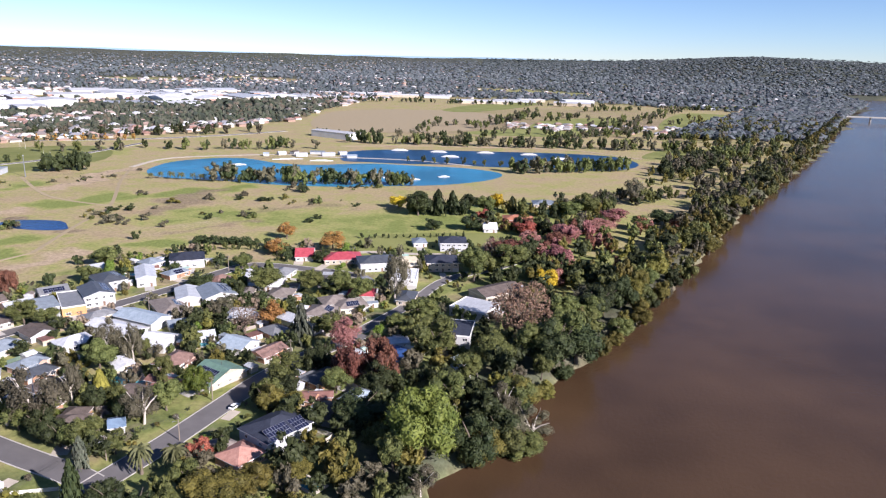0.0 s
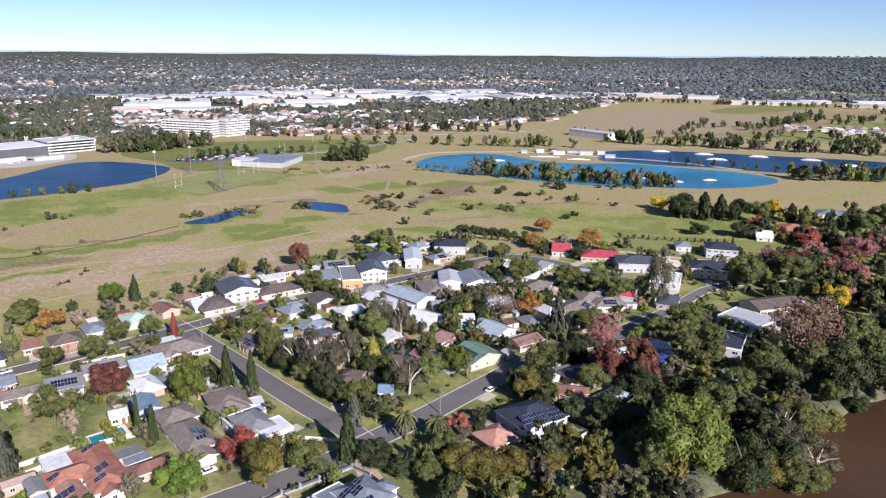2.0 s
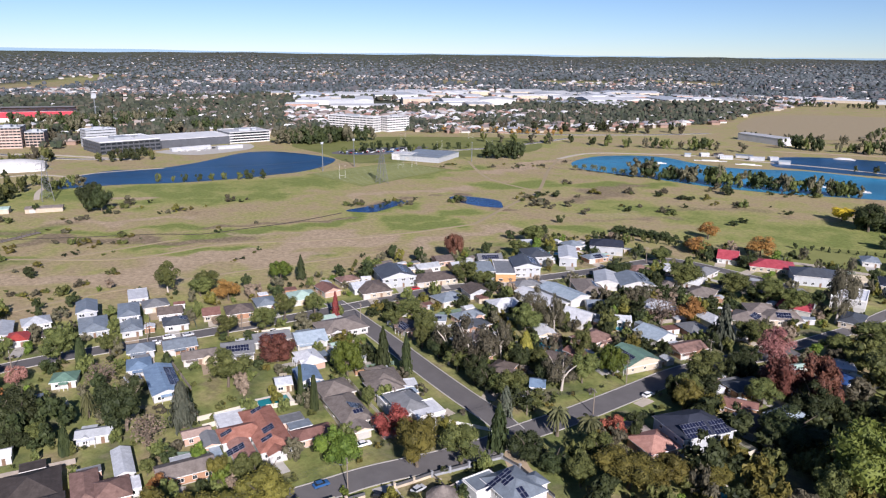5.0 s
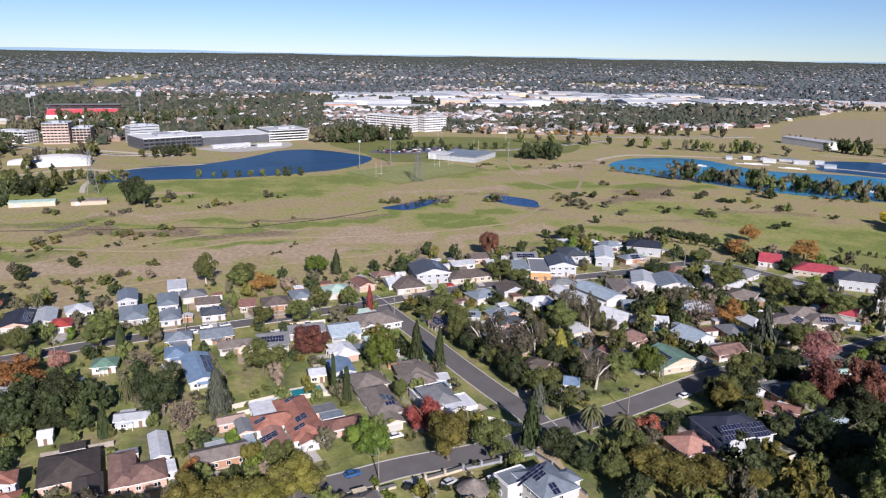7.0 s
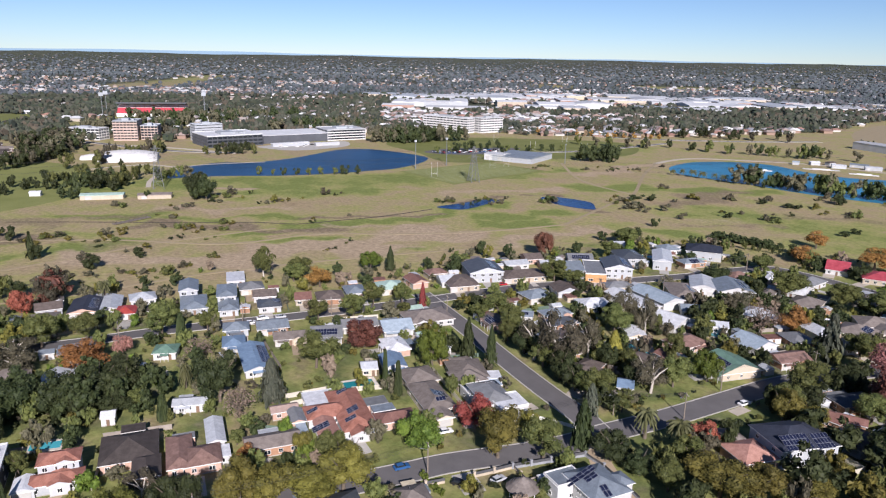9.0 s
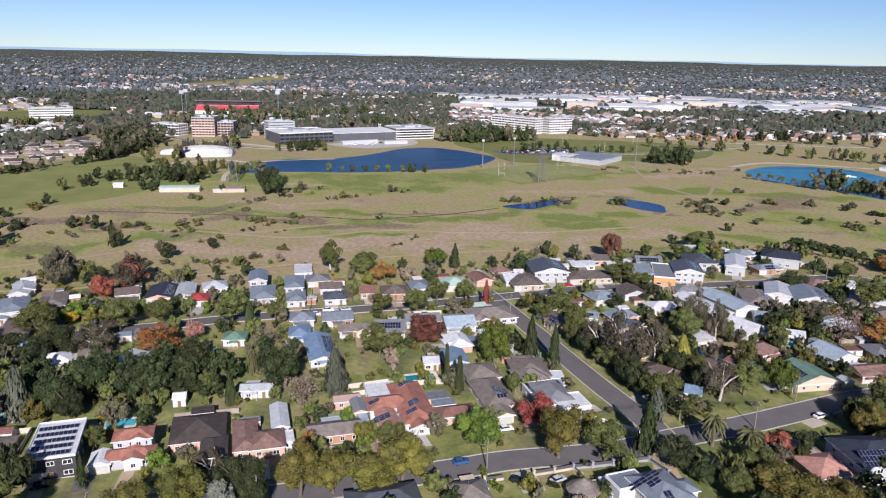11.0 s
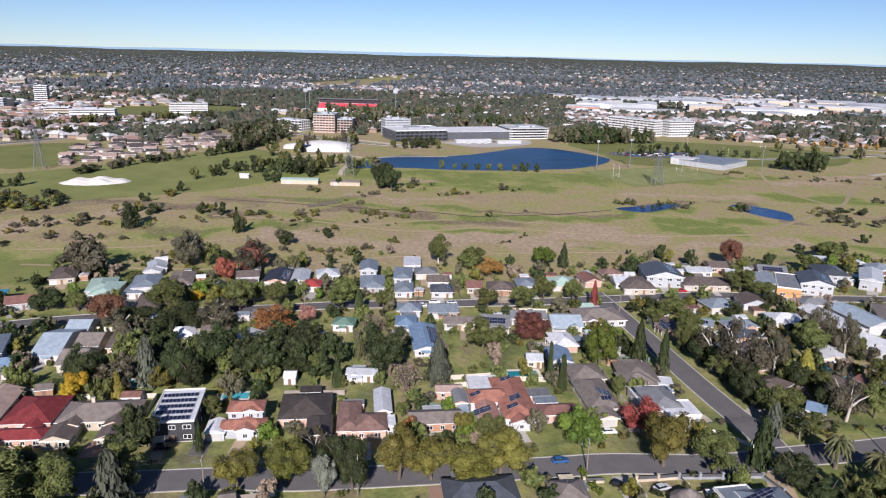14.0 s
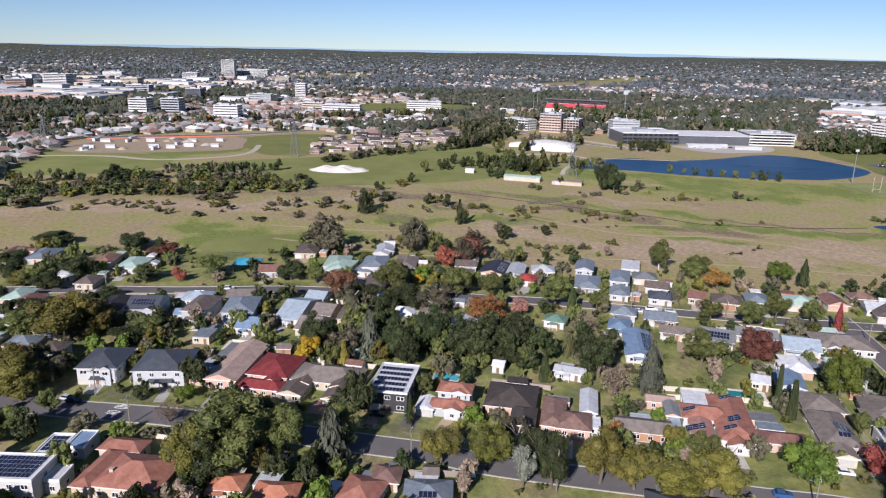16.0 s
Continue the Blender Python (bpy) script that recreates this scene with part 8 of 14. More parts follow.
row_of(["dark", "dark", "olive", "gum"], (-545, -150), (-557, -108), 16, 7.5, 5, "tall creek side trees")
row_of(["dark", "dark", "olive", "gum"], (-557, -108), (-528, -42), 16, 7.5, 5, "tall creek side trees")
row_of(["dark", "dark", "olive", "gum"], (-528, -42), (-546, 19), 16, 7.5, 5, "tall creek side trees")
row_of(["dark", "dark", "olive", "gum"], (-546, 19), (-530, 55), 16, 7.5, 5, "tall creek side trees")
row_of(["dark", "dark", "olive", "gum"], (-604, -165), (-606, -124), 10, 8, 5, "tall creek side trees")
row_of(["dark", "dark", "olive", "gum"], (-606, -124), (-578, -65), 10, 8, 5, "tall creek side trees")
row_of(["dark", "gum"], (-625, -49), (-618, -9), 10, 9, 3, "tall creek side trees")
row_of(["dark", "gum"], (-618, -9), (-621, 37), 10, 9, 3, "tall creek side trees")
row_of(["dark"], (-584, -5), (-613, 18), 6, 10, 3, "tall creek side trees")
row_of(["dark", "gum", "olive"], (-492, 78), (-490, 109), 5, 6, 4, "tall creek side trees")
row_of(["dark", "olive", "green", "dark", "maroon", "pinkish", "gum"], (28, 497), (71, 483), 12, 11, 9, "mixed autumn trees above the river")
row_of(["dark", "olive", "green", "dark", "maroon", "pinkish", "gum"], (71, 483), (115, 516), 12, 11, 9, "mixed autumn trees above the river")
row_of(["dark", "olive", "green", "dark", "maroon", "pinkish", "gum"], (28, 427), (64, 430), 12, 11, 9, "mixed autumn trees above the river")
row_of(["dark", "olive", "green", "dark", "maroon", "pinkish", "gum"], (64, 430), (104, 445), 12, 11, 9, "mixed autumn trees above the river")
row_of(["dark", "dark", "olive", "green"], (48, 382), (72, 373), 12, 12, 7, "mixed autumn trees above the river")
row_of(["dark", "dark", "olive", "green"], (72, 373), (90, 363), 12, 12, 7, "mixed autumn trees above the river")
row_of(["dark", "olive", "green"], (45, 547), (89, 546), 12, 11, 9, "mixed autumn trees above the river")
row_of(["dark", "olive", "green"], (89, 546), (134, 573), 12, 11, 9, "mixed autumn trees above the river")
row_of(["pinkish", "pinkish", "maroon"], (72, 444), (98, 494), 6, 11, 7, "pink autumn trees above the river")
row_of(["dark", "conifer", "conifer"], (-30, 536), (10, 539), 10, 15, 6, "dark conifers behind the gardens")
row_of(["dark", "green", "gum"], (-590, 292), (-587, 321), 8, 11, 6, "dark trees round the sheds")
row_of(["dark", "gum"], (-587, 230), (-593, 261), 9, 13, 6, "dark trees round the sheds")
row_of(["dark"], (-604, 179), (-609, 225), 9, 8, 10, "young park trees")
row_of(["dark", "gum"], (-715, 428), (-693, 468), 9, 9, 3, "trees before the club")
row_of(["dark", "olive"], (-277, 75), (-301, 88), 6, 9, 4, "dark belt of garden trees")
for _d in ((0, 0), (9, 4), (-6, 8)):
    tree("dark", -491 + _d[0], 273 + _d[1], 19, 7.5, "tall trees by the lake")


def bush_mesh(seed, leaf, n=120):
    crown, _ = broad_tree(seed, leaf, n, 0.15 if n > 200 else 0.22, trunk_share=0.02, nlobes=7, tri=True)
    return crown


_bushes = [bush_mesh(70 + k, kind) for k, kind in enumerate(["dark", "green", "gum", "olive", "gum"])]


def field_bushes(n, a, b, width, lo, hi, group):
    """Bushes in uneven clumps along a band."""
    left = n
    while left > 0:
        u, w = _rv.random(), _rv.uniform(-width, width)
        cx, cy = a[0] + (b[0] - a[0]) * u + w, a[1] + (b[1] - a[1]) * u + _rv.uniform(-width, width) * 0.6
        for _ in range(min(left, _rv.choice((1, 1, 2, 3, 5, 6)))):
            left -= 1
            x, y = cx + _rv.gauss(0, 3.5), cy + _rv.gauss(0, 5.5)
            r = _rv.uniform(lo, hi) * _rv.choice((0.35, 0.5, 0.5, 0.7)) 
            ob = thing("bush", pose(x, y, -0.1, 0, 0, _rv.uniform(0, 360)), "low rounded bush in dry grass", "bush", group, me=_rv.choice(_bushes))
            ob.scale = (r, r, r * _rv.uniform(0.7, 1.5))


field_bushes(34, (-470, 60), (-340, 380), 26, 3, 8, "creek bushes")
field_bushes(30, (-345, 385), (-300, 470), 16, 3, 7, "pond reeds and bushes")
field_bushes(22, (-420, 150), (-330, 260), 40, 2.5, 5, "field bushes")
field_bushes(40, (-300, 480), (-120, 560), 45, 3, 8, "field bushes")
field_bushes(26, (-330, 560), (-60, 640), 30, 3, 7, "field bushes")
field_bushes(60, (-500, -60), (-430, 120), 40, 2.5, 7, "field bushes")
field_bushes(26, (-360, 120), (-320, 190), 10, 3, 6, "bushes behind the gardens")
field_bushes(30, (-480, 220), (-400, 420), 35, 3, 9, "grassland bushes")
field_bushes(30, (-300, 690), (-420, 560), 20, 2.5, 6, "bushes on the slope")
# ---- the distant town and woods ----
TOWN_LEAF = choice("town_tree_crowns", [(0.030, 0.037, 0.022), (0.044, 0.050, 0.030), (0.060, 0.064, 0.042), (0.036, 0.048, 0.026), (0.075, 0.076, 0.055), (0.050, 0.060, 0.038), (0.085, 0.070, 0.048), (0.026, 0.034, 0.024)], 0.95, 0.3, amount=0.5)
# blue-grey of distance haze, mixed into the far crowns' leaf colours
FAR_HAZE_LEAF = choice("hazed_far_crowns", [(0.050, 0.062, 0.065), (0.066, 0.080, 0.086), (0.083, 0.096, 0.104), (0.057, 0.074, 0.073), (0.097, 0.108, 0.120), (0.071, 0.086, 0.096), (0.101, 0.096, 0.099), (0.045, 0.058, 0.062)], 0.95, 0.25, amount=0.4)
HILL_LEAF = choice("hill_tree_crowns", [(0.040, 0.052, 0.050), (0.050, 0.062, 0.060), (0.062, 0.072, 0.070), (0.048, 0.062, 0.056)], 0.95, 0.4, amount=0.3)
FAR_ROOF = choice("far_roofs", [(0.26, 0.17, 0.14), (0.32, 0.31, 0.31), (0.46, 0.46, 0.46), (0.19, 0.16, 0.15), (0.32, 0.23, 0.19), (0.38, 0.37, 0.36), (0.30, 0.17, 0.13), (0.22, 0.22, 0.235), (0.56, 0.56, 0.56), (0.28, 0.22, 0.19), (0.66, 0.66, 0.65), (0.36, 0.32, 0.29)], 0.6, 0.3)
FAR_WALL = choice("far_walls", [(0.40, 0.35, 0.29), (0.50, 0.47, 0.43), (0.28, 0.19, 0.145), (0.38, 0.31, 0.25)], 0.85, 0.3)
# palest, bluest crowns: haze towards the horizon put into the base colour
RIDGE_HAZE_LEAF = choice("hazed_ridge_crowns", [(0.090, 0.108, 0.114), (0.102, 0.118, 0.122), (0.082, 0.098, 0.106), (0.112, 0.122, 0.124)], 0.95, 0.2, amount=0.2)


def tree_cloud(name, X, Y, W, H, seed, label, material=None):
    """Many far crowns, each an uneven closed lump of two rings, in one mesh."""
    rng = np.random.default_rng(seed)
    # nearer crowns are made of several lobes
    lobes = np.where(np.hypot(X, Y) < 1500, 3, 1)
    X, Y, W, H, L = (np.repeat(q, lobes) for q in (X, Y, W, H, lobes))
    X, Y = X + rng.normal(0, 0.42, len(X)) * W * (L > 1), Y + rng.normal(0, 0.42, len(X)) * W * (L > 1)
    W, H = W * np.where(L > 1, 0.62, 1), H * np.where(L > 1, rng.uniform(0.62, 1.05, len(X)), 1)
    n, k = len(X), 5
    a = np.arange(k) * 2 * np.pi / k
    base = np.concatenate([[[0, 0, 0.08]], np.stack([0.85 * np.cos(a), 0.85 * np.sin(a), np.full(k, 0.30)], 1), np.stack([0.82 * np.cos(a + 0.5), 0.82 * np.sin(a + 0.5), np.full(k, 0.76)], 1), [[0, 0, 0.96]]])
    V = np.repeat(base[None], n, 0)
    V = V * rng.uniform(0.68, 1.3, (n, len(base), 1)) + rng.normal(0, 0.05, V.shape)
    tx, ty = Y / np.hypot(X, Y), -X / np.hypot(X, Y)
    u, w = V[:, :, 0] * W[:, None], V[:, :, 1] * W[:, None]
    V[:, :, 0], V[:, :, 1] = u * tx[:, None] - w * ty[:, None], u * ty[:, None] + w * tx[:, None]
    V[:, :, 2] *= H[:, None]
    Z = ground_z(X, Y)
    V += np.stack([X, Y, Z - 0.3], 1)[:, None]
    F = []
    for j in range(k):
        p, q = 1 + j, 1 + (j + 1) % k
        u, v = 1 + k + j, 1 + k + (j + 1) % k
        F += [(p, q, u), (q, v, u), (u, v, 1 + 2 * k)]
    F = np.array(F)
    faces = (F[None] + (np.arange(n) * len(base))[:, None, None]).reshape(-1, 3)
    me = mesh_of(name, V.reshape(-1, 3).tolist(), faces.tolist(), material or FAR_HAZE_LEAF)
    return tagged(new(name, me), label, "trees", kind="stuff")


def house_cloud(name, X, Y, W, D, H, T, label):
    n = len(X)
    base = np.array([(-.5, -.5, 0), (.5, -.5, 0), (.5, .5, 0), (-.5, .5, 0), (-.5, -.5, 1), (.5, -.5, 1), (.5, .5, 1), (-.5, .5, 1), (-.58, -.6, .97), (.58, -.6, .97), (.58, .6, .97), (-.58, .6, .97), (-.3, 0, 1.62), (.3, 0, 1.62)])
    V = np.repeat(base[None], n, 0) * np.stack([W, D, H], 1)[:, None]
    c, s = np.cos(T)[:, None], np.sin(T)[:, None]
    x, y = V[:, :, 0] * c - V[:, :, 1] * s, V[:, :, 0] * s + V[:, :, 1] * c
    Z = ground_z(X, Y)
    V = np.stack([x + X[:, None], y + Y[:, None], V[:, :, 2] + Z[:, None] - 0.3], 2)
    faces, idx = [], []
    for k in range(n):
        o = 14 * k
        faces += [(o, o + 1, o + 5, o + 4), (o + 1, o + 2, o + 6, o + 5), (o + 2, o + 3, o + 7, o + 6), (o + 3, o, o + 4, o + 7), (o + 8, o + 9, o + 13, o + 12), (o + 9, o + 10, o + 13), (o + 10, o + 11, o + 12, o + 13), (o + 11, o + 8, o + 12), (o + 11, o + 10, o + 9, o + 8)]
        idx += [1, 1, 1, 1, 0, 0, 0, 0, 0]
    me = mesh_of(name, V.reshape(-1, 3).tolist(), faces, [FAR_ROOF, FAR_WALL], idx)
    return tagged(new(name, me), label, "houses", kind="stuff")


def far_points(n, seed, d_max=14000, power=1.0):
    """Places on the plain, even in the view: x, y, apparent distance, bearing and how much the raised rim shrinks things."""
    rng = np.random.default_rng(seed)
    az = rng.uniform(-125, 48, n)
    lo = np.interp(az, EDGE_AZ, EDGE_R)
    u = rng.random(n) ** power
    d = 1 / (1 / d_max + (1 / lo - 1 / d_max) * (1 - u))
    r = rim_distance(d)
    return r * np.sin(np.radians(az)), r * np.cos(np.radians(az)), d, az, r / d, rng


def clear(x, y):
    """Keeps open the roofs of the estate, the sports grounds, the paddocks and the river."""
    ok = np.ones(len(x), bool)
    for cx, cy, a, b in OPEN:
        ok &= ((x - cx) / a) ** 2 + ((y - cy) / b) ** 2 > 1
    ok &= (bank_distance(x, y) < -20) | (ground_z(x, y) > 8)
    return ok


OPEN = [(-1270, 310, 130, 150), (-760, 540, 100, 130), (-893, 428, 45, 45), (-1135, 580, 45, 75), (-665, 795, 60, 60), (-820, -60, 90, 110), (-1020, 1180, 110, 140), (-830, 1400, 110, 140), (-900, 1700, 90, 110), (-620, 1650, 80, 100),
        (0, 2010, 380, 60), (-1700, -300, 200, 150), (100, 1500, 350, 380), (-706, 330, 30, 30)]


def town_share(x, y):
    """Where houses stand close together (1) and where trees close up (0)."""
    q = (np.sin(x * 0.0065 + 2 + np.sin(y * 0.004)) + np.sin(y * 0.0075 + 0.5 + np.sin(x * 0.005)) + 0.8 * np.sin(x * 0.019 - y * 0.015)) / 2.8
    return smooth(-0.35, 0.45, q)


_x, _y, _r2, _az, _sc, _rg = far_points(52000, 3, power=0.78)
_tw = town_share(_x / _sc, _y / _sc) * (_az < -3)
_tw = _tw * np.where((_az > -74) & (_az < -46) & (_r2 < 1700), 0.1, 1)
_keep = clear(_x, _y) & (_rg.random(len(_x)) < np.clip(1.0 - 0.55 * _tw * (_r2 < 2000) - 0.34 * _tw * (_r2 >= 2000), 0.12, 1) * (1 - 0.93 * open_land(_x / _sc, _y / _sc)))
_x, _y, _r2, _az, _tw, _sc = _x[_keep], _y[_keep], _r2[_keep], _az[_keep], _tw[_keep], _sc[_keep]
_w = np.random.default_rng(8).uniform(4.2, 8.6, len(_x)) * (1 - 0.25 * _tw) * _sc ** 0.55
_h = np.random.default_rng(9).uniform(7, 15, len(_x)) * (1 - 0.25 * _tw) * _sc
_w, _h = _w * np.where(_az > -8, 1.25, 1.12), _h * np.where(_az > -8, 0.85, 0.95)
_h = _h * np.where(_r2 < 1700, 0.92, 1)
for _k in range(4):
    _q = (np.arange(len(_x)) % 2 == _k % 2) & ((_r2 < 1900) == (_k < 2))
    tree_cloud("woodland", _x[_q], _y[_q], _w[_q], _h[_q], 50 + _k, "dark green trees among the town's houses" if _k < 2 else "trees filling the distant town and hills, tinted blue-grey for haze", TOWN_LEAF if _k < 2 else FAR_HAZE_LEAF)
# woodland on the last rises
_x, _y, _r2, _az, _sc, _rg = far_points(34000, 41, 24000)
_ok = clear(_x, _y) & (_r2 > 3400) & (_rg.random(len(_x)) < 1 - 0.9 * open_land(_x / _sc, _y / _sc))
tree_cloud("far_woodland", _x[_ok], _y[_ok], _rg.uniform(5, 9, _ok.sum()) * _sc[_ok] ** 0.3 * 1.6, _rg.uniform(8, 14, _ok.sum()) * _sc[_ok] ** 1.15, 63, "low woodland towards the horizon with a blue-grey haze tint", RIDGE_HAZE_LEAF)
# forest on the hills above the river bend
_hr = np.random.default_rng(77)
_a2, _d2 = np.radians(_hr.uniform(2, 52, 20000)), np.sqrt(_hr.uniform(2350 ** 2, 4860 ** 2, 20000))
_hx, _hy = _d2 * np.sin(_a2), _d2 * np.cos(_a2)
_ok = (ground_z(_hx, _hy) > 6) & clear(_hx, _hy)
tree_cloud("hill_forest", _hx[_ok], _hy[_ok], _hr.uniform(7, 13, _ok.sum()), _hr.uniform(4, 7, _ok.sum()), 61, "dense dark forest on the hills by the river", HILL_LEAF)
# woods on the flat between the paddocks and the river
_a3 = _hr.uniform(1150, 2500, 2600)
_b3 = np.interp(_a3, BANK_Y, BANK_X) - _hr.uniform(12, 260, 2600) ** 1.0
_ok = clear(_b3, _a3) | (_b3 > np.interp(_a3, BANK_Y, BANK_X) - 110)
_ok &= bank_distance(_b3, _a3) < -10
tree_cloud("river_woods", _b3[_ok], _a3[_ok], _hr.uniform(8, 13, _ok.sum()), _hr.uniform(7, 12, _ok.sum()), 62, "thick woods beside the river bend")
_x, _y, _r2, _az, _sc, _rg = far_points(30000, 5, 13000, 0.85)
_town = town_share(_x / _sc, _y / _sc) * np.where((_az > -74) & (_az < -46) & (_r2 < 1700), 0.3, 1)
_keep = clear(_x, _y) & (_rg.random(len(_x)) < np.clip(0.05 + 0.75 * _town, 0.03, 0.95)) & ((_az < -4) | (_rg.random(len(_x)) < 0.12)) & (_rg.random(len(_x)) < np.clip(4600 / _r2, 0.35, 1))
_x, _y, _r2, _sc = _x[_keep], _y[_keep], _r2[_keep], _sc[_keep]
_t = np.round(_rg.uniform(0, 4, len(_x))) * math.pi / 2 + 1.0 + 0.3 * np.sin(_x * 0.002)
for _k in range(3):
    _q = np.arange(len(_x)) % 3 == _k
    m_ = len(_x[_q])
    house_cloud("distant_houses", _x[_q], _y[_q], _rg.uniform(11, 19, m_) * _sc[_q] ** 0.9, _rg.uniform(9, 14, m_) * _sc[_q] ** 0.9, _rg.uniform(3.2, 5.4, m_) * _sc[_q], _t[_q], "distant suburban houses with brown, grey and white roofs")
_pr = np.random.default_rng(15)
_n3 = 150
house_cloud("village_houses", _pr.uniform(90, 480, _n3), _pr.uniform(1190, 1330, _n3), _pr.uniform(8, 14, _n3), _pr.uniform(7, 11, _n3), _pr.uniform(2.6, 3.4, _n3), _pr.uniform(0, 3, _n3), "pale low houses of a village among trees")
# the brown-roofed townhouses on the slope
_tr = random.Random(12)
for _i in range(9):
    for _j in range(6):
        _px, _py = -722 - _j * 22 - _i * 9 + _tr.uniform(-6, 6), 80 + _i * 21 + _j * 5 + _tr.uniform(-6, 6)
        house(_px, _py, _tr.choice((65, 70, 155)), _tr.uniform(12, 17), _tr.uniform(9, 13), _tr.choice((2.5, 2.5, 3.2)), _tr.choice(("hip", "hip", "gable_w")), _tr.choice(("brown", "darkbrown", "pinkbrown", "darkbrown", "greybrown")), "mauve", far=True)


def backdrop():
    """The last blue ridges behind the town, far beyond everything else; their haze is a blue glow."""
    m, n, l, b = nodes_of("haze_glow_ridge")
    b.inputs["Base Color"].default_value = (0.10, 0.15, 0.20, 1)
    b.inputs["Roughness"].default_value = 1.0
    # no lamp here: emission gives the ridges the pale blue of haze
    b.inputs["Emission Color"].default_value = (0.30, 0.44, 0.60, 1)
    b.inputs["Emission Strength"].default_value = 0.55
    v, f = [], []
    for k in range(361):
        az = -140 + k * 0.6
        h = 106 + 5 * math.sin(radians(az * 4)) + 3 * math.sin(radians(az * 11 + 40)) + 1.5 * math.sin(radians(az * 37))
        x, y = 4920 * math.sin(radians(az)), 4920 * math.cos(radians(az))
        v += [(x, y, 40), (x, y, h), (x * 1.02, y * 1.02, h - 6)]
    for k in range(360):
        f += [(3 * k, 3 * k + 3, 3 * k + 4, 3 * k + 1), (3 * k + 1, 3 * k + 4, 3 * k + 5, 3 * k + 2)]
    tagged(new("backdrop", mesh_of("backdrop", v, f, m)), "blue ridges along the horizon, glowing faintly in place of haze", "hills", kind="structure")


backdrop()
# ---- pools, cars, poles, fences, hedges and paving of the gardens ----
POOL_WATER = water("pool_water", (0.08, 0.42, 0.50), 0.08, 1.2, 0.2)
TEAL_WATER = water("teal_pool_water", (0.02, 0.22, 0.24), 0.08, 1.2, 0.2)
COPING = surface("pale_coping", (0.52, 0.47, 0.39), (0.66, 0.61, 0.53), 0.5, 4, 0.8)


def pool(x, y, turn, w, d, teal=False):
    PLANS.append((x, y, turn, w + 2, d + 2))
    ob = thing("swimming_pool", pose(x, y, 0, 0, 0, turn), ("teal" if teal else "bright turquoise") + " swimming pool with pale stone coping", "pool", "garden pools")
    s = Soup()
    a, b, k = w / 2, d / 2, 1.2
    for q in ((-a - k, -b - k, a + k, -b), (-a - k, b, a + k, b + k), (-a - k, -b, -a, b), (a, -b, a + k, b)):
        s.box(q[0], q[1], -0.3, q[2], q[3], 0.14)
    child("coping", s.mesh("coping", COPING), ob)
    g = Soup()
    g.box(-a, -b, -0.3, a, b, 0.08)
    child("water", g.mesh("water", TEAL_WATER if teal else POOL_WATER), ob)


PAINT = {k: surface(k + "_car_paint", c, tuple(min(1, v * 1.15) for v in c), 0.5, 3, 0.25, 0.0, bump=0, spec=0.6) for k, c in
         {"white": (0.72, 0.72, 0.71), "blue": (0.03, 0.10, 0.25), "black": (0.015, 0.015, 0.017), "silver": (0.42, 0.43, 0.44), "red": (0.35, 0.02, 0.03)}.items()}
TYRE = surface("tyre_rubber", (0.02, 0.02, 0.02), (0.035, 0.035, 0.035), 2, 6, 0.9)


def car_body(hi):
    """Body side profile carried across the width, with a narrower cabin."""
    prof = [(-2.2, 0.35), (-2.2, 0.85), (-1.9, 1.0), (-1.0, 1.02), (0.9, 1.02), (1.9, 0.92), (2.2, 0.75), (2.2, 0.35)]
    s = Soup()
    n = len(prof)
    s.add([(x, -0.9, z) for x, z in prof] + [(x, 0.9, z) for x, z in prof], [tuple(range(n)), tuple(range(2 * n - 1, n - 1, -1))] + [(i, i + n, (i + 1) % n + n, (i + 1) % n) for i in range(n)])
    return s


def cabin_mesh(glass):
    s = Soup()
    t = 1.46
    lo, up = ((-1.75, 1.0), (1.05, 1.0)), ((-1.35, t), (0.35, t))
    w0, w1 = 0.84, 0.68
    s.add([(lo[0][0], -w0, 1.0), (lo[1][0], -w0, 1.0), (lo[1][0], w0, 1.0), (lo[0][0], w0, 1.0), (up[0][0], -w1, t), (up[1][0], -w1, t), (up[1][0], w1, t), (up[0][0], w1, t)],
          [(3, 2, 1, 0), (0, 1, 5, 4), (1, 2, 6, 5), (2, 3, 7, 6), (3, 0, 4, 7), (4, 5, 6, 7)])
    return s.mesh("cabin_glass", glass)


CABIN = cabin_mesh(GLASS)
_w = Soup()
_w.tube([(0, -0.11, 0), (0, 0.11, 0)], [0.32, 0.32], 12)
WHEEL = _w.mesh("wheel", TYRE)
_rf = Soup()
_rf.box(-1.38, -0.69, 1.455, 0.38, 0.69, 1.50)


def car(x, y, turn, paint, big=False):
    ob = thing("car", pose(x, y, 0.05, 0, 0, turn), paint + " parked car with dark windows", "car")
    child("body", car_body(0).mesh("body", PAINT[paint]), ob)
    child("cabin_glass", CABIN, ob)
    child("roof", _rf.mesh("roof", PAINT[paint]), ob)
    for wx in (-1.35, 1.35):
        for wy in (-0.82, 0.82):
            child("wheel", WHEEL, ob, pose(wx, wy, 0.32))
    if big:
        ob.scale = (1.08, 1.05, 1.2)


POLE_WOOD = surface("weathered_pole", (0.16, 0.13, 0.10), (0.26, 0.22, 0.18), 1, 6, 0.95)


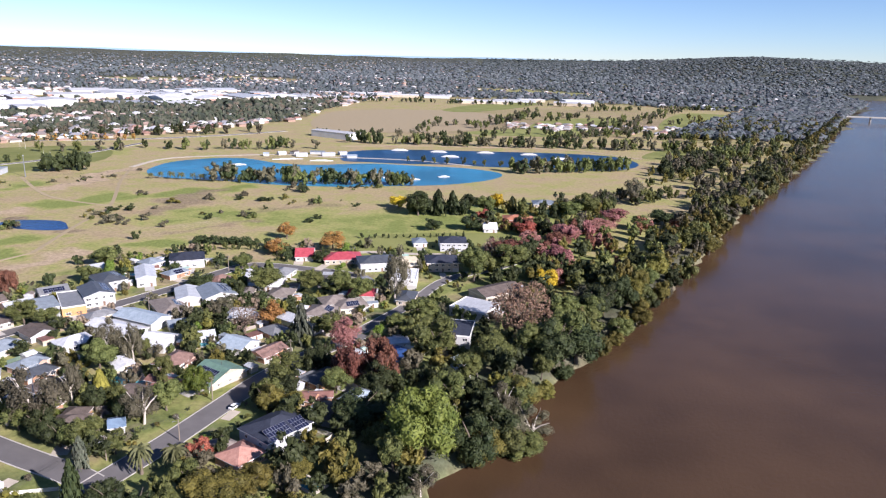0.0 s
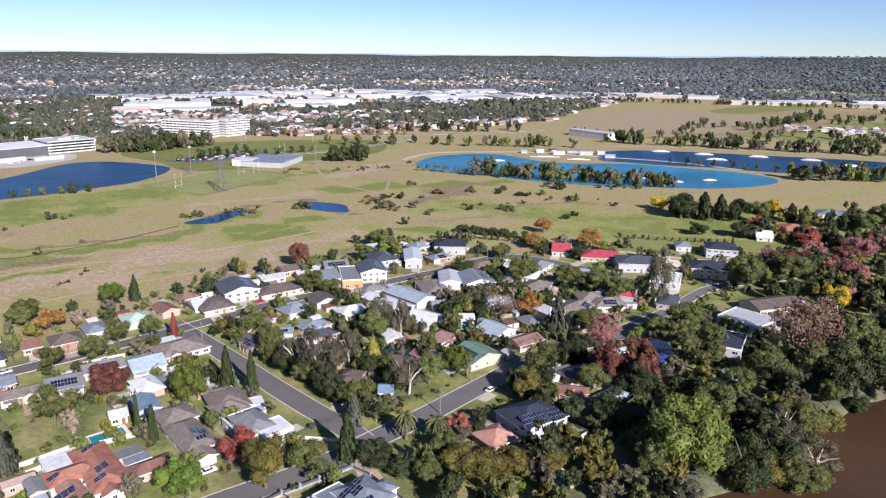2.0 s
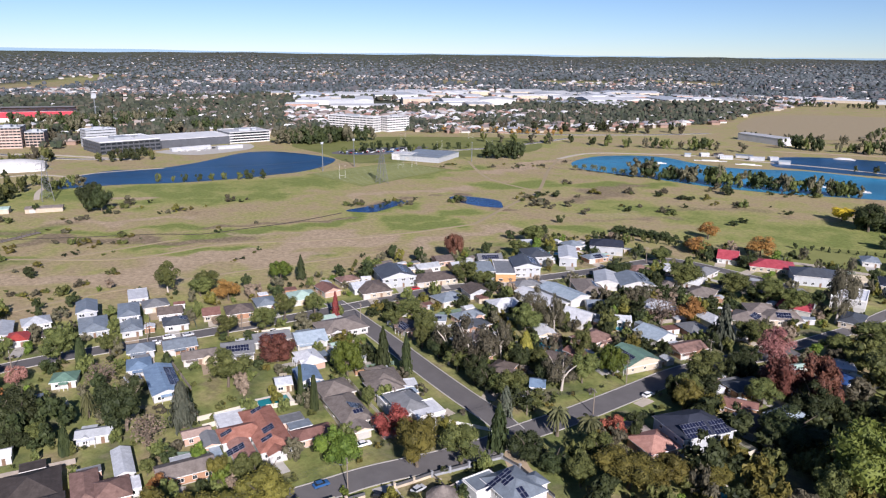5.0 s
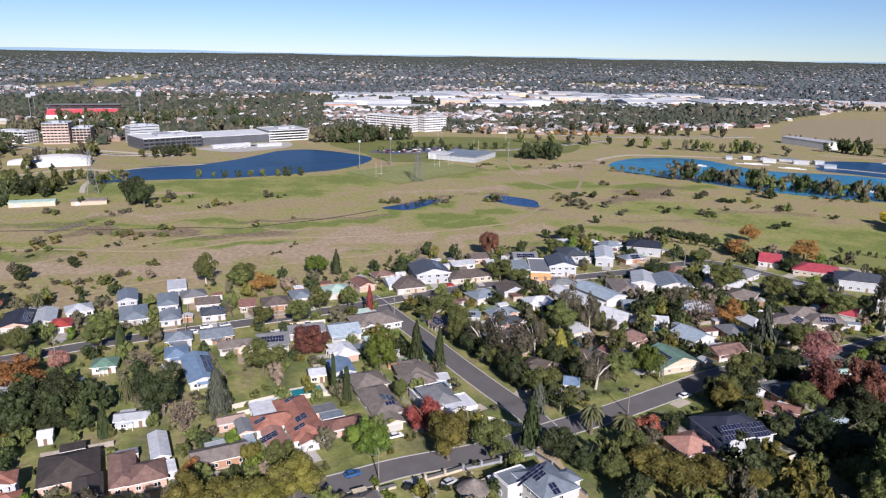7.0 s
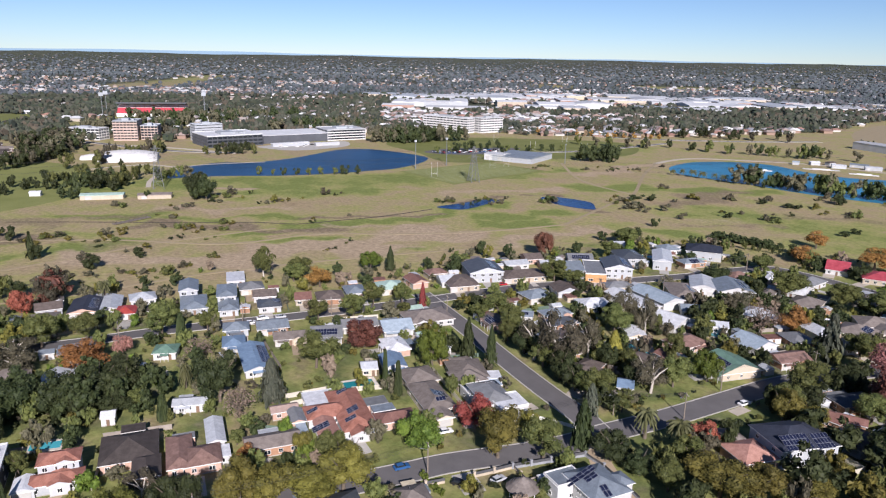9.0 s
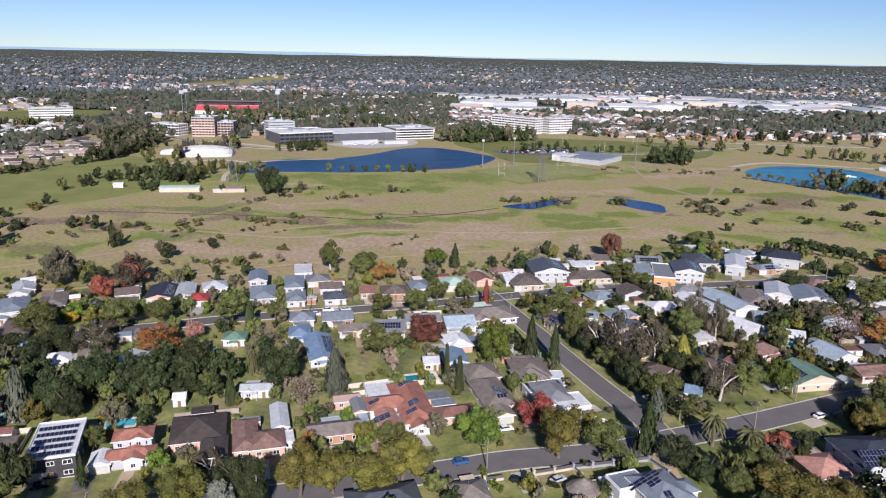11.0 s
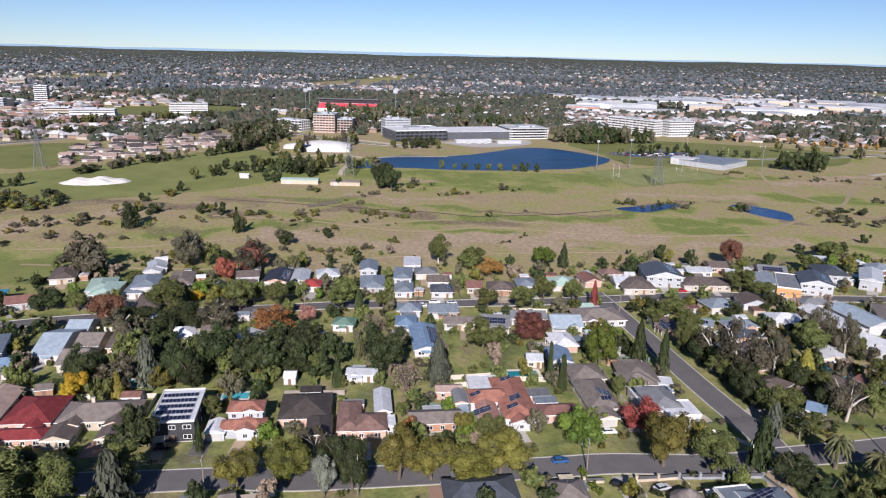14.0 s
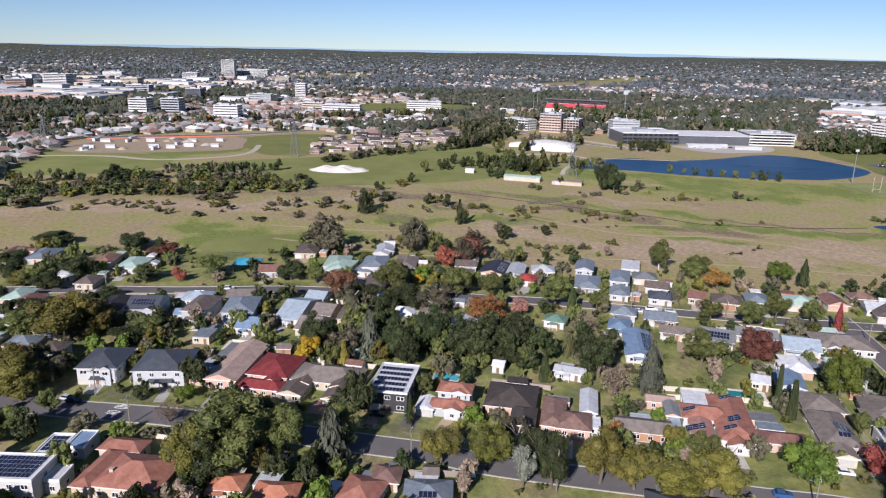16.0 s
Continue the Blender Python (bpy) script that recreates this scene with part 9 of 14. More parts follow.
def power_pole(x, y, h, turn):
    ob = thing("power_pole", pose(x, y, 0, 0, 0, turn), "weathered timber power pole with a crossarm", "power pole", "street power poles")
    s = Soup()
    s.tube([(0, 0, -0.3), (0, 0, h)], [0.19, 0.13], 8)
    child("post", s.mesh("post", POLE_WOOD), ob)
    a = Soup()
    a.box(-1.2, -0.08, h - 0.9, 1.2, 0.08, h - 0.72)
    child("crossarm", a.mesh("crossarm", POLE_WOOD), ob)
    for k in (-1.05, -0.4, 0.4, 1.05):
        i = Soup()
        i.tube([(k, 0, h - 0.72), (k, 0, h - 0.5)], [0.06, 0.05], 6)
        child("insulator", i.mesh("insulator", TRIM), ob)
    if h > 8.5:
        l = Soup()
        l.tube([(0, 0, h - 2.2), (0, -1.6, h - 1.5)], [0.04, 0.03], 5)
        l.box(-0.15, -2.1, h - 1.58, 0.15, -1.5, h - 1.44)
        child("street_lamp", l.mesh("street_lamp", STEEL), ob)


def wires(points):
    for (x0, y0, h0), (x1, y1, h1) in zip(points, points[1:]):
        for off in (-1.0, -0.4, 0.4, 1.0):
            dx, dy = x1 - x0, y1 - y0
            k = math.hypot(dx, dy)
            ox, oy = -dy / k * off, dx / k * off
            s = Soup()
            s.tube([(x0 + dx * u + ox, y0 + dy * u + oy, h0 + (h1 - h0) * u - 0.5 - 3.2 * u * (1 - u)) for u in [j / 8 for j in range(9)]], [0.022] * 9, 3)
            tagged(new("street_wire", s.mesh("street_wire", WIRE)), "thin sagging overhead street wire", "cable", "street wires")


FENCE = {"timber": surface("grey_paling", (0.22, 0.19, 0.16), (0.33, 0.29, 0.25), 0.5, 5, 0.9), "cream": surface("cream_metal_fence", (0.50, 0.46, 0.38), (0.60, 0.56, 0.47), 0.5, 3, 0.6),
         "green": surface("green_metal_fence", (0.08, 0.12, 0.09), (0.13, 0.18, 0.14), 0.5, 3, 0.6), "white": TRIM}


def fence(x0, y0, x1, y1, kind="timber", h=1.7):
    dx, dy = x1 - x0, y1 - y0
    L = math.hypot(dx, dy)
    ob = thing("fence", pose(x0, y0, 0, 0, 0, math.degrees(math.atan2(dy, dx))), {"timber": "weathered grey timber paling fence", "cream": "cream metal panel garden fence", "green": "dark green metal panel fence", "white": "low white rendered garden wall"}[kind], "fence")
    n = max(1, round(L / 4.0))
    for k in range(n):
        p = Soup()
        p.box(k * L / n + 0.06, -0.025, 0.02, (k + 1) * L / n - 0.06, 0.025, h - 0.05 * (k % 2))
        child("panel", p.mesh("panel", FENCE[kind]), ob)
    for k in range(n + 1):
        p = Soup()
        p.box(k * L / n - 0.06, -0.06, -0.2, k * L / n + 0.06, 0.06, h + 0.06)
        child("post", p.mesh("post", FENCE[kind]), ob)


def slab(x, y, turn, w, d, material, label):
    PLANS.append((x, y, turn, w, d))
    s = Soup()
    s.box(-w / 2, -d / 2, -0.1, w / 2, d / 2, 0.07)
    return thing("paving", pose(x, y, 0, 0, 0, turn), label, "paving", me=s.mesh("paving", material), kind="structure")


_HEDGE = bush_mesh(91, "green", 210), bush_mesh(92, "dark", 210), bush_mesh(93, "olive", 210), bush_mesh(94, "lime", 210), bush_mesh(95, "gum", 210)


def shrub(x, y, r, h, k):
    ob = thing("shrub", pose(x, y, -0.1, 0, 0, (x * 37 + y * 11) % 360), ("green leafy garden shrub", "dark green garden shrub beside a house", "olive garden shrub on a lawn", "bright green garden shrub on grass", "grey-green native garden shrub")[k], "shrub", "garden shrubs", me=_HEDGE[k])
    ob.scale = (r, r, h)
def gazebo(x, y, r):
    """A round shingled cone roof on posts."""
    ob = thing("gazebo", pose(x, y, 0), "round garden gazebo with a brown shingled cone roof", "gazebo")
    for k in range(5):
        s = Soup()
        z0, r0, r1 = 2.3 + k * 0.55, r * (1 - k * 0.19), r * max(0.04, 1 - (k + 1) * 0.19)
        s.tube([(0, 0, z0), (0, 0, z0 + 0.62)], [r0, r1], 14)
        child("roof_course", s.mesh("roof_course", ROOF["greybrown"]), ob)
    for k in range(6):
        p = Soup()
        a = k * math.pi / 3
        p.tube([(r * 0.8 * math.cos(a), r * 0.8 * math.sin(a), -0.1), (r * 0.8 * math.cos(a), r * 0.8 * math.sin(a), 2.4)], [0.08, 0.08], 6)
        child("post", p.mesh("post", TRIM), ob)


def pier_wall(points, colour, h=1.25, infill=None, label="low garden wall with square piers and dark rails"):
    """Piers joined by a low wall with a dark rail panel above."""
    for (x0, y0), (x1, y1) in zip(points, points[1:]):
        L = math.hypot(x1 - x0, y1 - y0)
        ob = thing("garden_wall", pose(x0, y0, 0, 0, 0, math.degrees(math.atan2(y1 - y0, x1 - x0))), label, "wall", "street garden walls")
        p = Soup()
        p.box(-0.3, -0.3, -0.2, 0.3, 0.3, h + 0.45)
        p.box(-0.36, -0.36, h + 0.45, 0.36, 0.36, h + 0.6)
        child("pier", p.mesh("pier", colour), ob)
        w = Soup()
        w.box(0.32, -0.15, -0.2, L - 0.32, 0.15, h * 0.55)
        child("base", w.mesh("base", colour), ob)
        q = Soup()
        q.box(0.32, -0.04, h * 0.55, L - 0.32, 0.04, h + 0.25)
        child("rail_panel", q.mesh("rail_panel", infill or DARK_TRIM), ob)


SANDSTONE = surface("cream_stone", (0.42, 0.35, 0.26), (0.55, 0.47, 0.36), 0.5, 4, 0.85)
BLUESTONE = surface("blue_grey_render", (0.22, 0.23, 0.25), (0.32, 0.33, 0.35), 0.5, 4, 0.8)
PAVERS = surface("red_brick_pavers", (0.27, 0.16, 0.12), (0.38, 0.25, 0.19), 0.4, 5, 0.9)
pier_wall([(-112.0, 130.0), (-109.4, 135.1), (-107.0, 140.1)], SANDSTONE, label="cream stone garden wall with square piers")
pier_wall([(-107.0, 140.1), (-104.1, 144.6), (-101.0, 149.6), (-98.2, 154.6), (-95.6, 158.6)], BLUESTONE, label="grey rendered garden wall with dark rails")
pier_wall([(-95.6, 158.6), (-89.0, 156.9), (-80.3, 152.4), (-75.0, 149.7)], BLUESTONE, 1.0, label="grey rendered garden wall beside a dirt drive")
pier_wall([(-107.3, 140.6), (-103.4, 138.8), (-99.5, 137.0)], SANDSTONE, 0.8, label="low cream garden wall between two lawns")
pier_wall([(-118.6, 118.4), (-115.9, 123.2)], SANDSTONE, label="cream stone gate wall beside a drive")
pier_wall([(-160.4, 42.9), (-156.8, 47.8), (-154.6, 53.0)], TRIM, 0.7, TRIM, "low white picket wall along the street")
gazebo(-98.3, 132.2, 4.4)
car(-106.3, 132.8, 78, "silver")
car(-112.6, 124.8, 20, "black")
car(-34.5, 202.0, 70, "black")
slab(-118.8, 115.0, 62, 5.2, 8.5, PAVERS, "red brick driveway beside a hedge")
slab(-111.5, 127.0, 62, 6.0, 9.0, CONCRETE, "pale concrete forecourt with parked cars")
slab(-133.5, 84.5, 62, 3.0, 9.0, PAVERS, "red brick garden path to the street")
slab(-132.2, 152.2, 62, 5.0, 9.0, CONCRETE, "grey concrete driveway in front of a house")
slab(-198.0, 36.5, 62, 8.0, 9.0, CONCRETE, "wide grey concrete driveway with parked cars")
slab(-212.0, -8.0, 66, 4.6, 12.0, CONCRETE, "grey concrete driveway in front of a house")
slab(-206.0, -1.0, 66, 8.0, 7.0, PAVERS, "red brick forecourt before a maroon-roofed house")
slab(-199.0, 21.0, 62, 6.0, 8.0, PAVERS, "red brick driveway between two garages")
slab(-148.0, 112.5, 62, 2.6, 9.0, DIRT, "worn earth path to the street")
slab(-186.0, 44.5, 62, 4.4, 9.0, ASPHALT, "dark asphalt driveway beside a garage")
house(-127.0, 92.5, 62, 18.0, 11.0, 2.7, "hip", "darkgrey", "cream", "-")
house(-115.5, 110.0, 62, 9.0, 9.0, 2.7, "hip", "greybrown", "cream", "-")
house(-116.3, 114.4, 62, 3.6, 3.4, 2.2, "flat", "greyblue", "palegrey", "-", True)
shrub(-128.2, 100.4, 2.2, 2.6, 0)
for _k in range(6):
    shrub(-122.0 + 1.7 * _k, 121.2 - 0.6 * _k, 1.3, 1.7, 3)
_far_bodies = {k: (car_body(0).mesh("body", PAINT[k])) for k in ("white", "silver", "blue", "black", "red")}


def far_car(x, y, turn, paint):
    ob = thing("car", pose(x, y, 0.0, 0, 0, turn), paint + " car in the park's car park", "car", "car park cars")
    child("body", _far_bodies[paint], ob)
    child("cabin_glass", CABIN, ob)


_cr = random.Random(77)
sheet("pavement_car_park", [(-556, 598), (-556, 646), (-512, 706), (-496, 700), (-498, 640), (-520, 606)], 0.07, ASPHALT, "grey asphalt car park beside the sports hall", "car park")
sheet("pavement_club", [(-720, 500), (-706, 484), (-660, 500), (-652, 560), (-676, 592), (-700, 590)], 0.07, CONCRETE, "pale paved forecourt between club and lake", "paving")
for _k in range(40):
    _u, _q = _k % 14 / 13, _k // 14
    far_car(-550 + 40 * _u + 9 * _q + _cr.uniform(-1, 1), 608 + 72 * _u - 2 * _q, _cr.choice((60, 62, 58)) + 90 * (_q == 1), _cr.choice(("white", "white", "silver", "silver", "black", "blue", "red")))
for _k in range(9):
    far_car(-690 + _cr.uniform(-6, 6), 500 + _k * 9, _cr.choice((70, 75, 160)), _cr.choice(("white", "silver", "black", "white")))
# ---- placed street things ----
pool(-174.1, 146.4, 62, 10, 5, True)
pool(-209.0, 61.8, 58, 8, 4)
pool(-171.8, 363.3, 15, 14, 4)
pool(-103.0, 272.8, 20, 9, 5)
pool(-119.1, 236.9, -20, 13, 5)
pool(-40.4, 177.8, -35, 12, 4)
pool(-233.0, 40.0, 65, 10, 5)
pool(-250.0, -0.4, 68, 8, 5)
pool(-269.6, -10.6, 70, 11, 5)
car(-128.7, 120.1, 66, "blue")
car(-73.2, 219.7, 68, "white")
car(-173.9, 9.0, 130, "white")
car(-194.2, -47.5, 120, "white", True)
car(-312.0, -3.8, 78, "white", True)
car(-181.8, -5.9, 120, "white")
car(-189.9, 35.7, 70, "black")
car(-221.8, -49.0, 60, "silver")
car(-219.9, -47.2, 60, "black")
car(-246.6, 159.8, 62, "white", True)
car(-242.8, 166.0, 62, "silver")
car(-217.6, 188.1, 62, "white")
car(-193.3, 191.8, 62, "black")
car(-201.7, 265.2, 55, "red")
car(-200.6, 33.1, 65, "white")
car(-132.2, 142.0, 62, "white")
car(-198.0, -45.9, 130, "red")
car(-246.0, 153.6, 66, "white")
power_pole(-222.8, -41.7, 9.0, -30)
power_pole(-202.2, -30.1, 8.8, -25)
power_pole(-163.4, 38.8, 10.7, -30)
power_pole(-144.4, 69.3, 11.0, -30)
power_pole(-122.2, 123.2, 9.1, -35)
power_pole(-117.9, 151.5, 8.0, -35)
power_pole(-101.1, 185.0, 8.6, -25)
power_pole(-83.9, 197.6, 8.9, -35)
power_pole(-82.5, 224.6, 9.0, -30)
power_pole(-63.4, 262.6, 8.0, -25)
wires([(-222.8, -41.7, 9.0), (-202.2, -30.1, 8.8), (-163.4, 38.8, 10.7), (-144.4, 69.3, 11.0), (-122.2, 123.2, 9.1), (-117.9, 151.5, 8.0), (-101.1, 185.0, 8.6), (-83.9, 197.6, 8.9), (-82.5, 224.6, 9.0), (-63.4, 262.6, 8.0)])
power_pole(-318.3, -52.1, 10.3, -30)
power_pole(-313.9, -8.4, 8.6, -25)
power_pole(-274.6, 77.2, 8.5, -35)
power_pole(-267.3, 110.0, 8.0, -30)
power_pole(-250.2, 152.8, 8.5, -25)
power_pole(-230.7, 183.0, 8.0, -25)
power_pole(-195.8, 217.0, 8.6, -25)
power_pole(-161.5, 285.8, 8.0, -35)
power_pole(-137.8, 302.7, 9.6, -25)
power_pole(-123.9, 374.9, 9.2, -30)
wires([(-318.3, -52.1, 10.3), (-313.9, -8.4, 8.6), (-274.6, 77.2, 8.5), (-267.3, 110.0, 8.0), (-250.2, 152.8, 8.5), (-230.7, 183.0, 8.0), (-195.8, 217.0, 8.6), (-161.5, 285.8, 8.0), (-137.8, 302.7, 9.6), (-123.9, 374.9, 9.2)])
power_pole(-138.0, 164.5, 8.0, -35)
house(-153.7, 266.5, 51, 14.4, 11.6, 2.6, "hip", "white", "palegrey", "-")
house(-230.2, 281.5, 68, 10.0, 11.2, 2.6, "hip", "greybrown", "white", "-")
house(-232.3, 236.7, -23, 12.7, 8.8, 2.6, "gable_w", "brownred", "pinkbrick", "-")
house(-214.6, 293.5, 59, 13.2, 8.7, 2.6, "gable_w", "palegrey", "white", "-")
house(-106.9, 362.7, 45, 10.4, 8.7, 2.6, "hip", "white", "pinkbrick", "-")
house(-178.6, 259.0, 68, 13.9, 11.7, 2.6, "hip", "greyblue", "cream", "-")
house(-46.9, 241.9, 55, 14.6, 8.6, 2.6, "hip", "darkgrey", "brick", "-")
house(-91.7, 368.7, 78, 14.0, 10.6, 2.6, "hip", "grey", "white", "-")
house(-157.8, 296.9, 50, 13.4, 8.9, 2.6, "hip", "grey", "cream", "-")
house(-75.6, 285.4, 50, 10.4, 11.7, 2.6, "hip", "grey", "brick", "-")
house(-106.0, 251.8, 70, 14.9, 11.1, 2.6, "hip", "tilebrown", "pinkbrick", "-")
house(-141.7, 227.0, -23, 11.9, 10.4, 2.6, "hip", "brown", "brick", "-")
house(-159.6, 244.7, 64, 13.3, 8.5, 2.6, "hip", "greyblue", "pinkbrick", "-")
house(-214.9, 309.1, 54, 10.0, 11.2, 2.6, "gable_w", "brown", "pinkbrick", "-")
house(-38.8, 260.4, 52, 13.6, 9.4, 2.6, "hip", "palegrey", "palegrey", "-")
house(-108.0, 224.2, 157, 11.7, 8.9, 2.6, "gable_w", "brown", "pinkbrick", "-")
house(-47.4, 355.7, 63, 12.0, 9.6, 2.6, "gable_w", "grey", "white", "-")
house(-72.4, 262.9, 57, 13.8, 9.5, 2.6, "gable_w", "tilebrown", "brick", "-")
house(-121.2, 352.9, 56, 12.2, 10.7, 2.6, "hip", "tilebrown", "palegrey", "-")
house(-173.6, 275.0, 144, 12.4, 11.4, 2.6, "gable_w", "brown", "palegrey", "-")
house(-186.4, 239.3, 60, 13.7, 11.8, 2.6, "hip", "tilebrown", "pinkbrick", "solar")
house(-40.3, 215.4, 72, 12.9, 9.1, 2.6, "hip", "brown", "palegrey", "-")
house(-148.7, 362.0, 57, 13.7, 8.7, 2.6, "hip", "greyblue", "brick", "solar")
house(-201.6, 306.3, 53, 12.1, 8.7, 2.6, "gable_w", "palegrey", "pinkbrick", "-")
house(-234.1, 252.9, 65, 10.8, 8.8, 2.6, "hip", "tilebrown", "cream", "-")
house(-72.1, 300.5, 146, 13.2, 8.7, 2.6, "hip", "palegrey", "white", "-")
house(-31.3, 226.6, 60, 11.7, 9.7, 2.6, "hip", "paleblue", "pinkbrick", "-")
house(-59.9, 292.2, 56, 10.2, 10.1, 2.6, "hip", "grey", "white", "-")
house(-30.1, 252.1, 52, 12.3, 10.9, 2.6, "hip", "greybrown", "palegrey", "-")
house(-172.4, 219.8, -22, 11.1, 9.3, 2.6, "gable_w", "brown", "pinkbrick", "solar")
house(-169.5, 379.5, 59, 11.7, 11.8, 2.6, "hip", "greyblue", "white", "-")
house(-152.0, 237.0, 63, 13.1, 8.6, 2.6, "hip", "darkgrey", "brick", "-")
house(-143.5, 215.5, -21, 13.4, 8.7, 2.6, "gable_w", "palegrey", "cream", "-")
house(-184.6, 174.2, -27, 13.5, 8.8, 2.6, "hip", "white", "pinkbrick", "-")
house(-258.6, 70.4, 160, 10.3, 9.2, 2.6, "hip", "greybrown", "palegrey", "-")
house(-280.2, 177.4, 63, 11.2, 10.7, 2.6, "hip", "grey", "cream", "-")
house(-175.4, 185.6, 67, 12.4, 11.3, 2.6, "hip", "greyblue", "white", "solar")
house(-233.6, 155.1, 60, 12.5, 10.1, 2.6, "gable_w", "greyblue", "brick", "-")
house(-283.5, 135.3, 64, 10.8, 8.7, 2.6, "hip", "brown", "cream", "-")
house(-264.8, 92.9, 63, 11.1, 9.9, 2.6, "hip", "greyblue", "brick", "-")
house(-280.1, 56.8, 72, 12.0, 9.2, 2.6, "hip", "paleblue", "white", "solar")
house(-304.2, 97.6, 155, 11.7, 11.6, 2.6, "hip", "greybrown", "brick", "-")
house(-231.8, 97.9, 155, 12.4, 9.0, 2.6, "hip", "greyblue", "cream", "-")
house(-243.9, 78.4, 152, 12.7, 9.8, 2.6, "gable_w", "palegrey", "brick", "-")
house(-242.0, 144.3, 57, 10.1, 9.3, 2.6, "hip", "greyblue", "palegrey", "-")
house(-262.7, 59.6, 162, 10.1, 11.0, 2.6, "hip", "white", "white", "-")
house(-301.2, 136.6, 67, 11.0, 10.4, 2.6, "hip", "palegrey", "white", "-")
house(-254.7, 169.0, 58, 10.2, 10.6, 2.6, "hip", "darkgrey", "white", "solar")
house(-317.2, 104.3, 69, 10.6, 10.4, 2.6, "gable_w", "brown", "palegrey", "-")
house(-258.5, -94.2, 62, 13.4, 9.9, 2.6, "gable_w", "palegrey", "pinkbrick", "-")
house(-304.6, -95.3, 170, 11.2, 9.0, 2.6, "hip", "brown", "pinkbrick", "-")
house(-251.8, -78.0, 155, 12.1, 11.3, 2.6, "hip", "paleblue", "pinkbrick", "-")
house(-288.4, -81.7, 75, 11.6, 10.2, 2.6, "gable_w", "palegrey", "cream", "-")
house(-299.0, -15.6, 166, 10.6, 11.3, 2.6, "hip", "paleblue", "white", "solar")
house(-297.2, 1.4, 77, 11.3, 11.8, 2.6, "gable_w", "greybrown", "pinkbrick", "-")
house(-269.1, -85.3, 62, 13.0, 9.4, 2.6, "hip", "greybrown", "brick", "-")
house(-304.5, -109.3, 164, 12.4, 9.2, 2.6, "gable_w", "palegrey", "pinkbrick", "solar")
house(-329.2, 16.6, 77, 14.1, 11.1, 2.6, "gable_w", "brownred", "palegrey", "-")
house(-266.3, -109.5, 57, 12.4, 9.3, 2.6, "hip", "tilebrown", "cream", "-")
house(-307.9, -64.5, 165, 10.3, 10.1, 2.6, "hip", "brownred", "pinkbrick", "-")
house(-292.0, -94.3, 76, 11.7, 9.8, 2.6, "hip", "darkgrey", "pinkbrick", "-")
fence(-256.7, 157.9, -274.2, 170.3, "cream")
fence(-202.0, 135.8, -227.4, 146.2, "timber")
fence(-201.3, 74.3, -192.0, 89.9, "timber")
fence(-161.6, 89.5, -175.3, 96.3, "green")
fence(-178.9, 61.2, -187.5, 67.2, "cream")
fence(-174.8, 105.3, -162.4, 114.9, "green")
fence(-154.0, 104.0, -162.4, 114.9, "green")
fence(-178.2, 121.6, -171.5, 138.0, "cream")
fence(-183.3, 123.7, -177.8, 136.2, "cream")
fence(-169.0, 157.6, -162.2, 170.3, "cream")
fence(-138.2, 157.5, -162.2, 170.3, "cream")
fence(-168.3, 177.1, -158.4, 190.9, "green")
fence(-171.7, 141.2, -163.5, 152.0, "cream")
fence(-224.1, 177.9, -213.4, 193.4, "cream")
fence(-112.1, 262.4, -108.2, 282.1, "timber")
fence(-80.9, 262.1, -73.0, 277.3, "timber")
fence(-136.4, 250.2, -126.9, 258.8, "cream")
fence(-116.7, 247.6, -126.9, 258.8, "cream")
fence(-2.1, 304.5, 15.0, 302.0, "green")
fence(11.5, 278.2, 15.0, 302.0, "green")
fence(-15.4, 259.8, -7.5, 273.8, "cream")
fence(-3.0, 267.4, 9.6, 268.9, "timber")
fence(11.8, 249.9, 9.6, 268.9, "timber")
fence(-58.1, 213.6, -36.0, 202.5, "cream")
fence(-46.2, 182.3, -36.0, 202.5, "cream")
fence(-100.7, 134.3, -94.4, 150.9, "timber")
fence(-254.6, -46.0, -251.5, -29.1, "cream")
fence(-229.3, -33.1, -251.5, -29.1, "cream")
fence(-250.0, -28.6, -245.3, -8.9, "timber")
fence(-222.2, -14.4, -245.3, -8.9, "timber")
fence(-245.9, 1.5, -239.5, 13.6, "green")
fence(-252.1, -2.8, -247.8, 7.7, "cream")
fence(-243.8, 6.8, -238.0, 25.3, "cream")
fence(-231.2, 21.6, -219.9, 41.5, "cream")
fence(-197.4, 28.9, -219.9, 41.5, "cream")
fence(-217.0, 42.2, -209.9, 56.7, "timber")
fence(-189.0, 46.5, -209.9, 56.7, "timber")
fence(-306.6, -38.1, -303.5, -21.9, "timber")
fence(-280.4, -26.3, -303.5, -21.9, "timber")
fence(-313.2, -50.1, -310.5, -35.4, "timber")
fence(-286.8, -39.9, -310.5, -35.4, "timber")
fence(-193.2, -23.7, -184.3, -8.1, "cream")
fence(-167.6, -17.6, -184.3, -8.1, "cream")
fence(-170.3, 2.6, -165.0, 16.8, "green")
fence(-152.1, 11.9, -165.0, 16.8, "green")
fence(-144.6, 27.5, -156.9, 36.7, "green")
fence(-160.4, 34.6, -155.6, 49.6, "timber")
fence(-141.1, 45.0, -155.6, 49.6, "timber")
fence(-257.4, 7.6, -272.9, 13.6, "timber")
fence(-286.4, 35.2, -278.6, 46.0, "cream")
fence(-130.6, 212.3, -115.4, 215.2, "timber")
fence(-112.2, 198.1, -115.4, 215.2, "timber")
fence(-289.2, -64.4, -284.7, -51.0, "green")
fence(-267.5, -56.8, -284.7, -51.0, "green")
fence(-60.2, 239.2, -49.1, 255.3, "timber")
fence(-38.6, 248.1, -49.1, 255.3, "timber")
